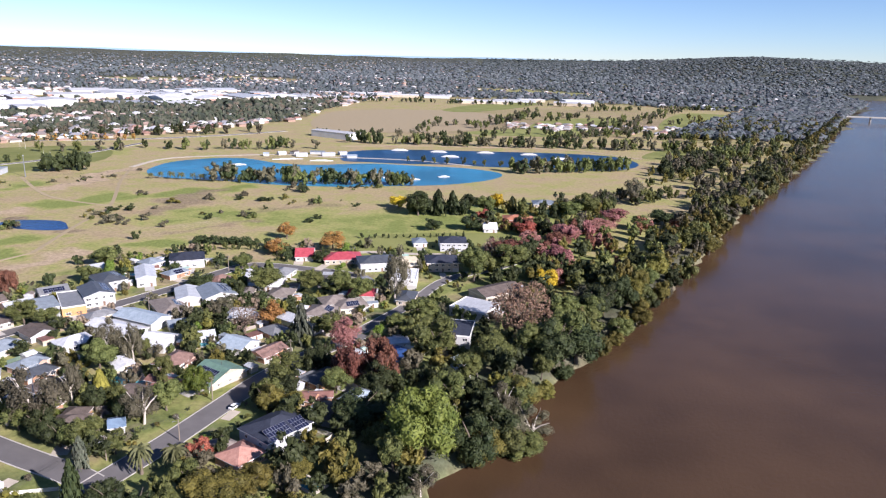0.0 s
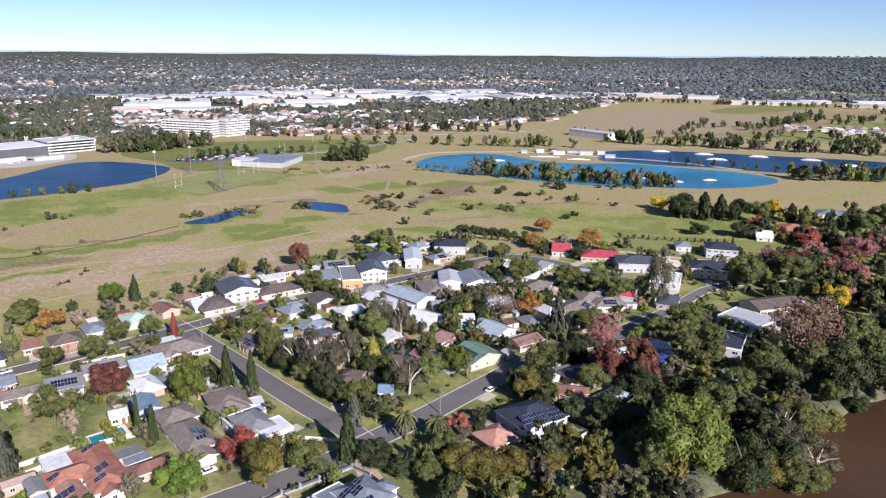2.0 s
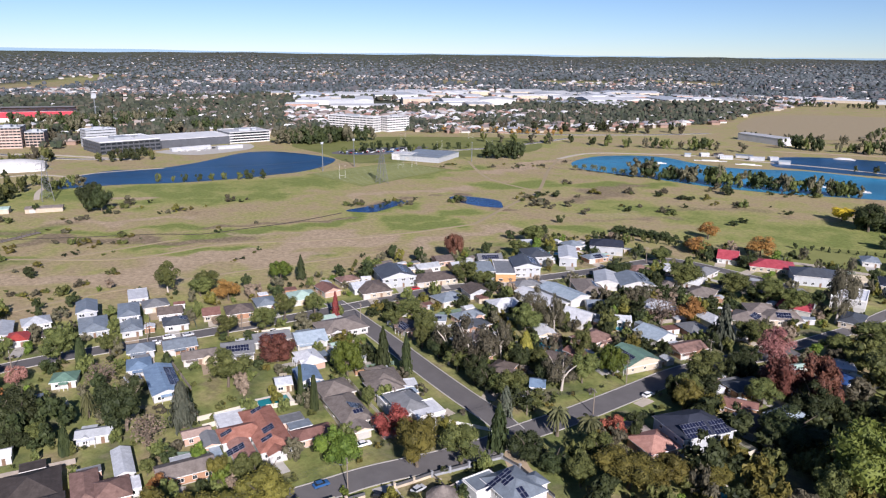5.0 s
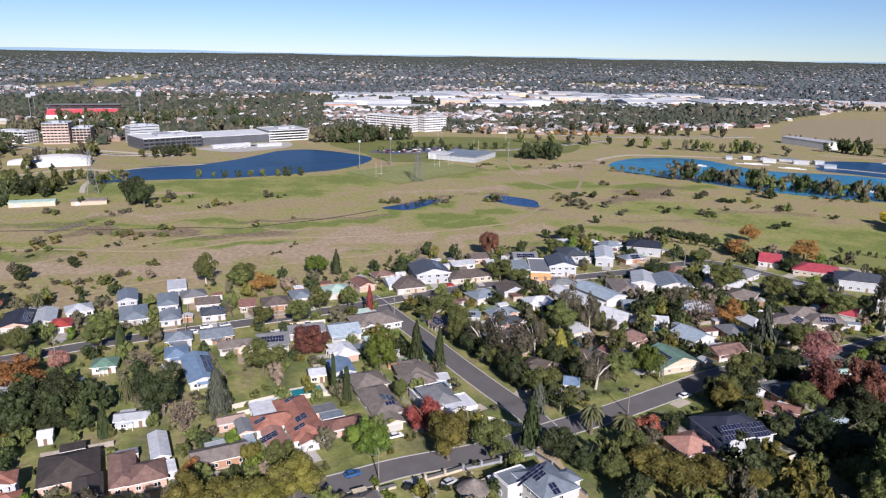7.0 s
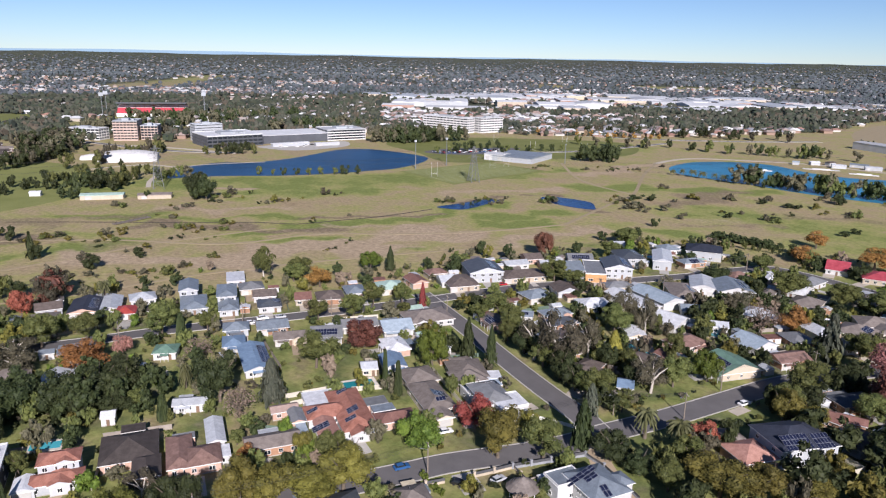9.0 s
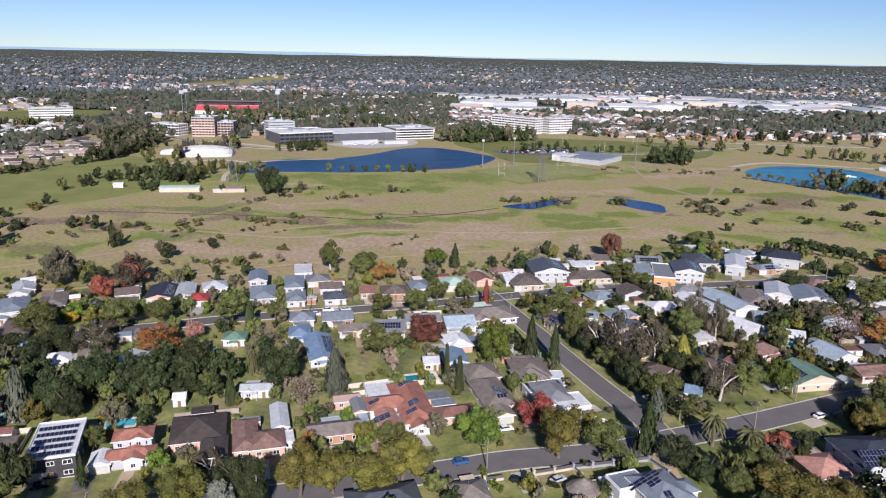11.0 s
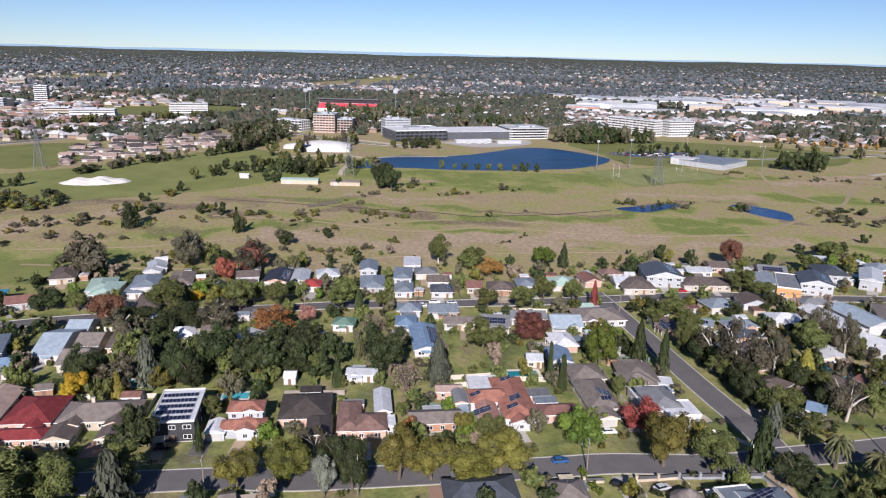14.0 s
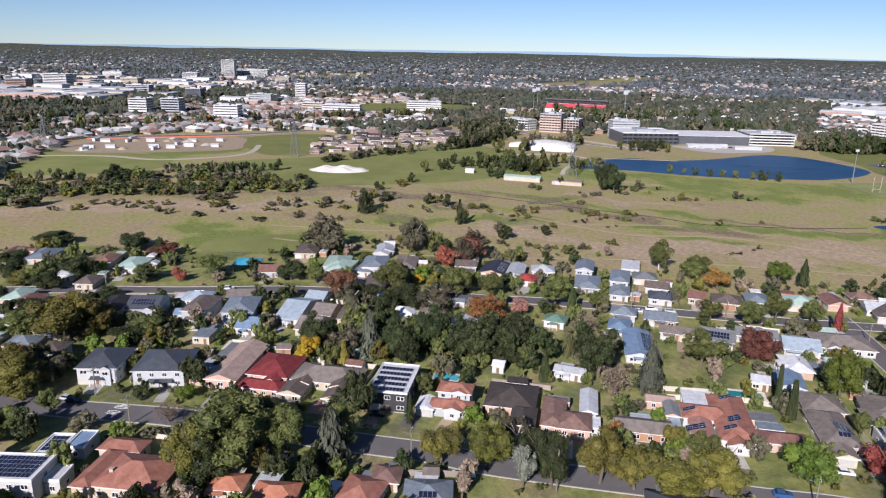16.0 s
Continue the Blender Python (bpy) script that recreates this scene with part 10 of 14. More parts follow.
fence(-90.3, 287.6, -80.5, 299.4, "timber")
fence(-67.0, 288.3, -80.5, 299.4, "timber")
fence(-135.5, 219.9, -129.6, 233.8, "cream")
fence(-172.9, 240.9, -165.1, 257.4, "green")
fence(-152.8, 251.6, -165.1, 257.4, "green")
fence(-105.4, 208.5, -120.8, 214.8, "timber")
fence(-114.4, 230.6, -120.8, 214.8, "timber")
fence(-64.2, 268.8, -77.5, 277.3, "cream")
fence(-177.6, 245.1, -192.0, 253.1, "green")
fence(-23.8, 232.0, -38.9, 240.5, "cream")
fence(-21.3, 256.2, -33.6, 265.6, "timber")
fence(-166.4, 213.3, -159.9, 228.7, "timber")
fence(-136.2, 208.9, -130.7, 222.5, "timber")
fence(-264.6, 76.3, -269.6, 62.1, "cream")
fence(-189.6, 182.0, -183.1, 198.1, "timber")
fence(-167.8, 191.9, -183.1, 198.1, "timber")
fence(-229.2, 82.9, -245.0, 90.2, "timber")
fence(-238.2, 104.8, -245.0, 90.2, "timber")
fence(-258.8, 46.7, -273.2, 51.3, "timber")
fence(-268.5, 66.2, -273.2, 51.3, "timber")
fence(-247.1, 173.2, -263.0, 183.0, "green")
fence(-282.3, -74.7, -300.1, -70.1, "timber")
fence(-305.5, -9.3, -309.3, -25.2, "timber")
fence(-282.5, -88.5, -274.2, -72.5, "timber")
fence(-261.7, -79.0, -274.2, -72.5, "timber")
fence(-281.3, -110.3, -272.1, -95.6, "cream")
fence(-258.6, -104.1, -272.1, -95.6, "cream")
fence(-122.0, 166.0, -101.0, 171.0, "white", 1.2)
slab(-295.5, 108.7, 55, 4.8, 8.4, CONCRETE, "grey concrete driveway in front of a house")
slab(-281.6, 119.2, 49, 4.5, 9.9, CONCRETE, "grey concrete driveway in front of a house")
slab(-257.0, 150.5, 54, 5.1, 6.8, DIRT, "earthy brick-coloured driveway before a house")
slab(-160.8, 79.7, 63, 3.7, 8.9, CONCRETE, "grey concrete driveway in front of a house")
slab(-179.5, 51.8, 54, 3.1, 8.7, DIRT, "earthy brick-coloured driveway before a house")
slab(-157.4, 95.9, 37, 4.4, 7.4, CONCRETE, "grey concrete driveway in front of a house")
slab(-166.2, 106.8, 37, 6.9, 3.6, PALE_PATH, "pale paved terrace behind a house")
slab(-144.8, 120.3, 67, 3.9, 8.0, CONCRETE, "grey concrete driveway in front of a house")
slab(-143.9, 166.2, 54, 3.6, 9.6, PALE_PATH, "pale paved driveway in front of a house")
slab(-132.6, 153.2, -20, 4.7, 6.7, CONCRETE, "grey concrete driveway in front of a house")
slab(-122.9, 172.1, -20, 4.1, 3.6, PALE_PATH, "pale paved terrace behind a house")
slab(-139.2, 139.6, 75, 3.7, 9.3, CONCRETE, "grey concrete driveway in front of a house")
slab(-187.2, 195.8, 67, 4.4, 9.6, PALE_PATH, "pale paved driveway in front of a house")
slab(-188.7, 182.6, 56, 4.3, 9.4, CONCRETE, "grey concrete driveway in front of a house")
slab(-203.0, 195.7, 56, 6.9, 3.6, PALE_PATH, "pale paved terrace behind a house")
slab(-211.5, 150.2, 56, 3.7, 9.4, DIRT, "earthy brick-coloured driveway before a house")
slab(-223.8, 157.6, 56, 5.4, 3.6, PALE_PATH, "pale paved terrace behind a house")
slab(-203.4, 174.8, 55, 3.3, 8.6, DIRT, "earthy brick-coloured driveway before a house")
slab(-235.6, 188.2, 56, 4.8, 9.5, DIRT, "earthy brick-coloured driveway before a house")
slab(-251.3, 196.8, 56, 6.9, 3.6, PALE_PATH, "pale paved terrace behind a house")
slab(-232.4, 203.1, 58, 3.3, 9.8, CONCRETE, "grey concrete driveway in front of a house")
slab(-247.9, 212.9, 58, 5.0, 3.6, PALE_PATH, "pale paved terrace behind a house")
slab(-244.9, 180.7, 55, 5.1, 6.4, PALE_PATH, "pale paved driveway in front of a house")
slab(-258.1, 188.0, 55, 6.8, 3.6, PALE_PATH, "pale paved terrace behind a house")
slab(-207.4, 240.6, 53, 4.8, 7.6, PALE_PATH, "pale paved driveway in front of a house")
slab(-227.6, 254.4, 53, 5.3, 3.6, PALE_PATH, "pale paved terrace behind a house")
slab(-206.0, 260.6, 52, 5.2, 8.8, CONCRETE, "grey concrete driveway in front of a house")
slab(-191.5, 276.9, 53, 3.0, 6.3, CONCRETE, "grey concrete driveway in front of a house")
slab(-182.4, 289.8, 29, 4.4, 6.1, DIRT, "earthy brick-coloured driveway before a house")
slab(-172.0, 297.3, 33, 5.4, 8.6, CONCRETE, "grey concrete driveway in front of a house")
slab(-163.3, 311.6, 37, 4.3, 6.4, PALE_PATH, "pale paved driveway in front of a house")
slab(-190.7, 358.0, 22, 5.4, 6.0, CONCRETE, "grey concrete driveway in front of a house")
slab(-154.4, 341.7, 25, 4.7, 8.7, CONCRETE, "grey concrete driveway in front of a house")
slab(-164.4, 364.6, 25, 6.8, 3.6, PALE_PATH, "pale paved terrace behind a house")
slab(-144.5, 372.2, 21, 5.1, 9.8, CONCRETE, "grey concrete driveway in front of a house")
slab(-150.9, 396.2, 21, 5.7, 3.6, PALE_PATH, "pale paved terrace behind a house")
slab(-147.6, 273.9, -23, 4.4, 8.2, CONCRETE, "grey concrete driveway in front of a house")
slab(-124.4, 299.9, 35, 5.1, 7.2, CONCRETE, "grey concrete driveway in front of a house")
slab(-140.1, 318.4, 35, 4.6, 3.6, PALE_PATH, "pale paved terrace behind a house")
slab(-123.3, 312.5, 23, 4.5, 9.7, CONCRETE, "grey concrete driveway in front of a house")
slab(-131.9, 336.5, 23, 6.6, 3.6, PALE_PATH, "pale paved terrace behind a house")
slab(-88.2, 260.5, -27, 3.1, 8.4, CONCRETE, "grey concrete driveway in front of a house")
slab(-82.6, 276.5, -27, 6.7, 3.6, PALE_PATH, "pale paved terrace behind a house")
slab(-91.6, 231.0, -33, 5.1, 8.5, CONCRETE, "grey concrete driveway in front of a house")
slab(-81.6, 251.0, -33, 5.9, 3.6, PALE_PATH, "pale paved terrace behind a house")
slab(-116.6, 241.1, 41, 5.3, 8.7, PALE_PATH, "pale paved driveway in front of a house")
slab(-127.8, 252.6, 41, 5.7, 3.6, PALE_PATH, "pale paved terrace behind a house")
slab(-42.4, 311.5, 24, 5.1, 9.6, PALE_PATH, "pale paved driveway in front of a house")
slab(-89.1, 394.7, 8, 5.4, 6.8, PALE_PATH, "pale paved driveway in front of a house")
slab(-22.5, 380.5, 16, 3.5, 9.6, PALE_PATH, "pale paved driveway in front of a house")
slab(-29.5, 404.9, 16, 4.4, 3.6, PALE_PATH, "pale paved terrace behind a house")
slab(-4.2, 380.4, 7, 3.4, 9.0, PALE_PATH, "pale paved driveway in front of a house")
slab(-3.5, 405.8, 7, 4.3, 3.6, PALE_PATH, "pale paved terrace behind a house")
slab(-0.6, 424.9, 5, 5.0, 8.1, CONCRETE, "grey concrete driveway in front of a house")
slab(-19.4, 433.5, 10, 5.0, 9.5, CONCRETE, "grey concrete driveway in front of a house")
slab(-24.7, 451.6, 10, 4.3, 3.6, PALE_PATH, "pale paved terrace behind a house")
slab(28.1, 336.4, 38, 5.1, 9.5, DIRT, "earthy brick-coloured driveway before a house")
slab(13.9, 351.8, 38, 6.9, 3.6, PALE_PATH, "pale paved terrace behind a house")
slab(-25.5, 260.0, -29, 3.0, 8.5, CONCRETE, "grey concrete driveway in front of a house")
slab(-15.4, 271.4, -29, 5.4, 3.6, PALE_PATH, "pale paved terrace behind a house")
slab(4.2, 243.9, 6, 3.8, 9.1, CONCRETE, "grey concrete driveway in front of a house")
slab(2.4, 261.7, 6, 4.4, 3.6, PALE_PATH, "pale paved terrace behind a house")
slab(-227.2, -43.2, 79, 4.6, 6.6, CONCRETE, "grey concrete driveway in front of a house")
slab(-246.9, -38.5, 79, 5.0, 3.6, PALE_PATH, "pale paved terrace behind a house")
slab(-218.5, -22.7, 76, 3.2, 9.8, CONCRETE, "grey concrete driveway in front of a house")
slab(-241.4, -22.9, 76, 6.6, 3.6, PALE_PATH, "pale paved terrace behind a house")
slab(-216.0, -5.8, 61, 4.2, 8.0, PALE_PATH, "pale paved driveway in front of a house")
slab(-230.4, -5.2, 67, 4.5, 6.2, CONCRETE, "grey concrete driveway in front of a house")
slab(-246.4, 2.5, 67, 4.3, 3.6, PALE_PATH, "pale paved terrace behind a house")
slab(-189.0, 34.4, 64, 3.2, 9.5, DIRT, "earthy brick-coloured driveway before a house")
slab(-210.1, 49.0, 64, 6.1, 3.6, PALE_PATH, "pale paved terrace behind a house")
slab(-263.1, 14.6, 59, 3.4, 9.8, CONCRETE, "grey concrete driveway in front of a house")
slab(-271.4, -13.7, 79, 3.6, 6.2, DIRT, "earthy brick-coloured driveway before a house")
slab(-299.6, -81.7, 83, 4.1, 6.1, CONCRETE, "grey concrete driveway in front of a house")
slab(-318.1, -78.7, 83, 4.4, 3.6, PALE_PATH, "pale paved terrace behind a house")
slab(-340.4, -50.2, 76, 4.7, 9.2, CONCRETE, "grey concrete driveway in front of a house")
slab(-365.4, -87.5, 82, 3.6, 7.5, PALE_PATH, "pale paved driveway in front of a house")
slab(-353.6, -57.8, 79, 4.2, 6.8, DIRT, "earthy brick-coloured driveway before a house")
slab(-374.0, -103.3, 87, 4.3, 7.0, PALE_PATH, "pale paved driveway in front of a house")
slab(-395.2, -101.0, 87, 4.1, 3.6, PALE_PATH, "pale paved terrace behind a house")
slab(-312.6, 59.0, 71, 4.7, 6.6, CONCRETE, "grey concrete driveway in front of a house")
slab(-348.6, 31.4, 72, 4.5, 7.1, DIRT, "earthy brick-coloured driveway before a house")
slab(-369.7, 41.1, 72, 4.4, 3.6, PALE_PATH, "pale paved terrace behind a house")
slab(-146.3, 16.4, 53, 4.5, 9.4, PALE_PATH, "pale paved driveway in front of a house")
slab(-138.2, 36.3, 72, 4.1, 9.7, DIRT, "earthy brick-coloured driveway before a house")
slab(-154.5, 41.1, 72, 4.7, 3.6, PALE_PATH, "pale paved terrace behind a house")
slab(-254.6, 0.9, 68, 4.1, 8.7, CONCRETE, "grey concrete driveway in front of a house")
slab(-337.0, -71.0, 79, 4.5, 6.1, DIRT, "earthy brick-coloured driveway before a house")
slab(-320.5, -60.7, 76, 5.5, 9.7, CONCRETE, "grey concrete driveway in front of a house")
slab(-316.8, 38.4, 65, 5.1, 8.5, CONCRETE, "grey concrete driveway in front of a house")
slab(-312.9, 53.5, 65, 3.3, 6.1, PALE_PATH, "pale paved driveway in front of a house")
slab(-311.2, 66.1, 64, 4.3, 9.6, CONCRETE, "grey concrete driveway in front of a house")
slab(-339.5, 66.0, 67, 3.7, 7.5, CONCRETE, "grey concrete driveway in front of a house")
slab(-248.7, 22.3, 60, 3.4, 6.7, PALE_PATH, "pale paved driveway in front of a house")
slab(-254.4, 38.9, 69, 4.2, 9.6, CONCRETE, "grey concrete driveway in front of a house")
slab(-276.8, 42.4, 69, 5.1, 3.6, PALE_PATH, "pale paved terrace behind a house")
slab(-117.5, 191.6, 10, 5.1, 9.7, PALE_PATH, "pale paved driveway in front of a house")
slab(-257.1, -72.6, 73, 5.1, 7.7, PALE_PATH, "pale paved driveway in front of a house")
slab(-93.6, 339.4, 0, 3.3, 7.2, CONCRETE, "grey concrete driveway in front of a house")
slab(-90.8, 358.3, 0, 4.3, 3.6, PALE_PATH, "pale paved terrace behind a house")
slab(-99.1, 293.1, -1, 5.2, 9.7, DIRT, "earthy brick-coloured driveway before a house")
slab(-95.2, 311.9, -1, 6.7, 3.6, PALE_PATH, "pale paved terrace behind a house")
slab(-20.8, 324.8, -5, 5.2, 6.2, PALE_PATH, "pale paved driveway in front of a house")
slab(-148.4, 257.0, 51, 3.1, 9.3, CONCRETE, "grey concrete driveway in front of a house")
slab(-159.5, 271.7, 51, 6.4, 3.6, PALE_PATH, "pale paved terrace behind a house")
slab(-209.1, 286.1, 59, 5.3, 9.1, PALE_PATH, "pale paved driveway in front of a house")
slab(-220.7, 295.6, 59, 5.2, 3.6, PALE_PATH, "pale paved terrace behind a house")
slab(-167.9, 259.2, 68, 4.1, 8.9, CONCRETE, "grey concrete driveway in front of a house")
slab(-184.6, 265.2, 68, 4.6, 3.6, PALE_PATH, "pale paved terrace behind a house")
slab(-39.2, 238.4, 55, 4.7, 8.9, CONCRETE, "grey concrete driveway in front of a house")
slab(-83.7, 363.5, 78, 3.3, 7.9, CONCRETE, "grey concrete driveway in front of a house")
slab(-67.1, 281.9, 50, 3.3, 6.7, CONCRETE, "grey concrete driveway in front of a house")
slab(-82.3, 289.7, 50, 6.8, 3.6, PALE_PATH, "pale paved terrace behind a house")
slab(-66.5, 256.5, 57, 3.0, 8.0, DIRT, "earthy brick-coloured driveway before a house")
slab(-76.5, 269.0, 57, 5.2, 3.6, PALE_PATH, "pale paved terrace behind a house")
slab(-168.8, 282.4, 144, 3.3, 7.1, DIRT, "earthy brick-coloured driveway before a house")
slab(-179.8, 270.1, 144, 4.9, 3.6, PALE_PATH, "pale paved terrace behind a house")
slab(-177.8, 235.4, 60, 4.5, 7.9, CONCRETE, "grey concrete driveway in front of a house")
slab(-33.5, 209.5, 72, 3.4, 8.3, CONCRETE, "grey concrete driveway in front of a house")
slab(-60.4, 205.8, 72, 4.6, 6.5, DIRT, "earthy brick-coloured driveway before a house")
slab(-73.0, 214.6, 72, 6.6, 3.6, PALE_PATH, "pale paved terrace behind a house")
slab(-144.1, 355.8, 57, 5.3, 6.7, PALE_PATH, "pale paved driveway in front of a house")
slab(-153.3, 366.7, 57, 4.5, 3.6, PALE_PATH, "pale paved terrace behind a house")
slab(-194.3, 303.8, 53, 3.5, 7.0, PALE_PATH, "pale paved driveway in front of a house")
slab(-204.6, 312.9, 53, 6.9, 3.6, PALE_PATH, "pale paved terrace behind a house")
slab(-24.3, 222.6, 60, 4.5, 7.1, DIRT, "earthy brick-coloured driveway before a house")
slab(-35.6, 233.0, 60, 4.2, 3.6, PALE_PATH, "pale paved terrace behind a house")
slab(-52.3, 288.0, 56, 3.6, 8.1, PALE_PATH, "pale paved driveway in front of a house")
slab(-24.4, 245.6, 52, 3.1, 6.8, CONCRETE, "grey concrete driveway in front of a house")
slab(-161.4, 374.2, 59, 3.2, 8.3, PALE_PATH, "pale paved driveway in front of a house")
slab(-176.2, 383.6, 59, 6.6, 3.6, PALE_PATH, "pale paved terrace behind a house")
slab(-147.2, 209.0, -21, 3.4, 6.9, CONCRETE, "grey concrete driveway in front of a house")
slab(-190.1, 168.8, -27, 3.4, 6.6, CONCRETE, "grey concrete driveway in front of a house")
slab(-183.3, 180.7, -27, 5.7, 3.6, PALE_PATH, "pale paved terrace behind a house")
slab(-254.2, 77.7, 160, 4.1, 8.3, CONCRETE, "grey concrete driveway in front of a house")
slab(-272.5, 171.8, 63, 4.6, 8.9, DIRT, "earthy brick-coloured driveway before a house")
slab(-166.7, 184.9, 67, 5.3, 6.1, CONCRETE, "grey concrete driveway in front of a house")
slab(-181.7, 190.4, 67, 6.5, 3.6, PALE_PATH, "pale paved terrace behind a house")
slab(-226.1, 152.6, 60, 3.4, 6.2, CONCRETE, "grey concrete driveway in front of a house")
slab(-238.8, 160.3, 60, 6.2, 3.6, PALE_PATH, "pale paved terrace behind a house")
slab(-275.4, 132.7, 64, 3.1, 8.9, PALE_PATH, "pale paved driveway in front of a house")
slab(-256.8, 89.6, 63, 3.8, 8.2, CONCRETE, "grey concrete driveway in front of a house")
slab(-228.9, 104.9, 155, 5.2, 6.9, PALE_PATH, "pale paved driveway in front of a house")
slab(-231.5, 90.6, 155, 6.4, 3.6, PALE_PATH, "pale paved terrace behind a house")
slab(-235.0, 141.6, 57, 5.5, 6.2, PALE_PATH, "pale paved driveway in front of a house")
slab(-246.6, 149.5, 57, 4.4, 3.6, PALE_PATH, "pale paved terrace behind a house")
slab(-247.8, 163.2, 58, 4.3, 8.0, CONCRETE, "grey concrete driveway in front of a house")
slab(-309.1, 103.4, 69, 3.5, 6.2, CONCRETE, "grey concrete driveway in front of a house")
slab(-303.1, -86.8, 170, 3.7, 9.1, CONCRETE, "grey concrete driveway in front of a house")
slab(-304.6, -101.9, 170, 6.8, 3.6, PALE_PATH, "pale paved terrace behind a house")
slab(-248.9, -68.6, 155, 5.3, 9.0, PALE_PATH, "pale paved driveway in front of a house")
slab(-287.7, 0.8, 77, 3.9, 7.8, DIRT, "earthy brick-coloured driveway before a house")
slab(-305.6, -0.1, 77, 7.0, 3.6, PALE_PATH, "pale paved terrace behind a house")
slab(-301.7, -102.2, 164, 4.3, 6.8, PALE_PATH, "pale paved driveway in front of a house")
slab(-303.3, -116.5, 164, 4.4, 3.6, PALE_PATH, "pale paved terrace behind a house")
slab(-321.0, 11.3, 77, 3.5, 8.0, CONCRETE, "grey concrete driveway in front of a house")
slab(-337.4, 14.6, 77, 4.1, 3.6, PALE_PATH, "pale paved terrace behind a house")
slab(-284.1, -99.6, 76, 4.8, 8.9, DIRT, "earthy brick-coloured driveway before a house")
house(-315.7, 126.4, 55, 6.1, 4.7, 2.2, "gable_w", "grey", "brick", "-", True)
house(-259.3, 160.1, 144, 4.3, 4.3, 2.2, "gable_w", "white", "brick", "-", True)
house(-272.7, 184.3, 55, 5.0, 4.1, 2.2, "gable_w", "brownred", "white", "-", True)
house(-222.1, 127.7, 157, 5.3, 5.2, 2.2, "flat", "palegrey", "cream", "-", True)
house(-164.5, 160.8, 151, 5.0, 4.6, 2.2, "gable_w", "greyblue", "cream", "-", True)
house(-164.8, 179.1, 144, 5.5, 4.5, 2.2, "flat", "greybrown", "brick", "-", True)
house(-207.1, 209.1, 67, 6.1, 5.2, 2.2, "gable_w", "palegreen", "palegrey", "-", True)
house(-251.9, 214.1, 58, 4.5, 4.2, 2.2, "flat", "white", "brick", "-", True)
house(-246.8, 226.6, 54, 5.6, 4.7, 2.2, "flat", "brownred", "brick", "-", True)
house(-228.8, 260.5, 53, 5.3, 3.4, 2.2, "gable_w", "white", "palegrey", "-", True)
house(-209.1, 286.6, 53, 4.1, 5.3, 2.2, "gable_w", "greybrown", "palegrey", "-", True)
house(-193.5, 313.4, 29, 6.0, 5.3, 2.2, "gable_w", "palegreen", "brick", "-", True)
house(-204.3, 321.4, 101, 4.7, 4.2, 2.2, "gable_w", "greybrown", "palegrey", "-", True)
house(-166.6, 345.0, 26, 4.5, 3.2, 2.2, "gable_w", "palegrey", "white", "-", True)
house(-164.0, 370.0, 25, 6.1, 4.9, 2.2, "gable_w", "brownred", "white", "-", True)
house(-139.4, 389.0, 21, 4.5, 3.5, 2.2, "gable_w", "grey", "cream", "-", True)
house(-151.8, 400.9, 21, 5.3, 3.8, 2.2, "flat", "greyblue", "palegrey", "-", True)
house(-110.1, 270.3, -11, 4.6, 3.6, 2.2, "gable_w", "palegrey", "brick", "-", True)
house(-137.9, 337.8, 113, 6.4, 3.4, 2.2, "gable_w", "greybrown", "white", "-", True)
house(-94.3, 277.9, -27, 6.5, 3.4, 2.2, "flat", "greyblue", "white", "-", True)
house(-75.7, 249.3, -33, 4.4, 3.9, 2.2, "gable_w", "palegrey", "cream", "-", True)
house(-69.4, 315.3, -8, 5.9, 4.6, 2.2, "gable_w", "white", "brick", "-", True)
house(-37.7, 325.0, 24, 5.5, 3.9, 2.2, "gable_w", "greyblue", "palegrey", "-", True)
house(-54.0, 337.8, 85, 5.3, 3.6, 2.2, "flat", "palegrey", "cream", "-", True)
house(-41.3, 348.5, -4, 4.1, 3.2, 2.2, "gable_w", "greyblue", "white", "-", True)
house(-59.8, 420.2, 102, 3.8, 3.9, 2.2, "gable_w", "grey", "brick", "-", True)
house(-86.9, 421.8, 8, 4.5, 3.7, 2.2, "flat", "greybrown", "white", "-", True)
house(-27.8, 409.7, 16, 3.9, 5.2, 2.2, "gable_w", "palegreen", "brick", "-", True)
house(-27.2, 377.7, -1, 5.8, 5.1, 2.2, "flat", "greybrown", "brick", "-", True)
house(-5.6, 410.3, 7, 3.6, 4.7, 2.2, "gable_w", "palegreen", "palegrey", "-", True)
house(23.8, 317.3, 60, 3.0, 3.7, 2.2, "gable_w", "palegrey", "cream", "-", True)
house(36.4, 357.1, 38, 4.9, 3.7, 2.2, "gable_w", "palegrey", "white", "-", True)
house(4.4, 300.6, -8, 3.6, 4.4, 2.2, "flat", "white", "cream", "-", True)
house(-225.5, -12.6, 76, 5.6, 3.7, 2.2, "gable_w", "white", "palegrey", "-", True)
house(-244.0, -20.8, 166, 3.5, 5.2, 2.2, "gable_w", "brownred", "brick", "-", True)
house(-240.4, 14.2, 72, 5.3, 5.4, 2.2, "gable_w", "greybrown", "brick", "-", True)
house(-221.6, 35.1, 60, 5.9, 4.9, 2.2, "gable_w", "brownred", "white", "-", True)
house(-300.8, -36.4, 79, 4.4, 4.0, 2.2, "gable_w", "brownred", "palegrey", "-", True)
house(-352.8, -36.6, 166, 4.7, 4.3, 2.2, "gable_w", "palegrey", "white", "-", True)
house(-366.0, -38.8, 166, 4.3, 3.9, 2.2, "gable_w", "white", "cream", "-", True)
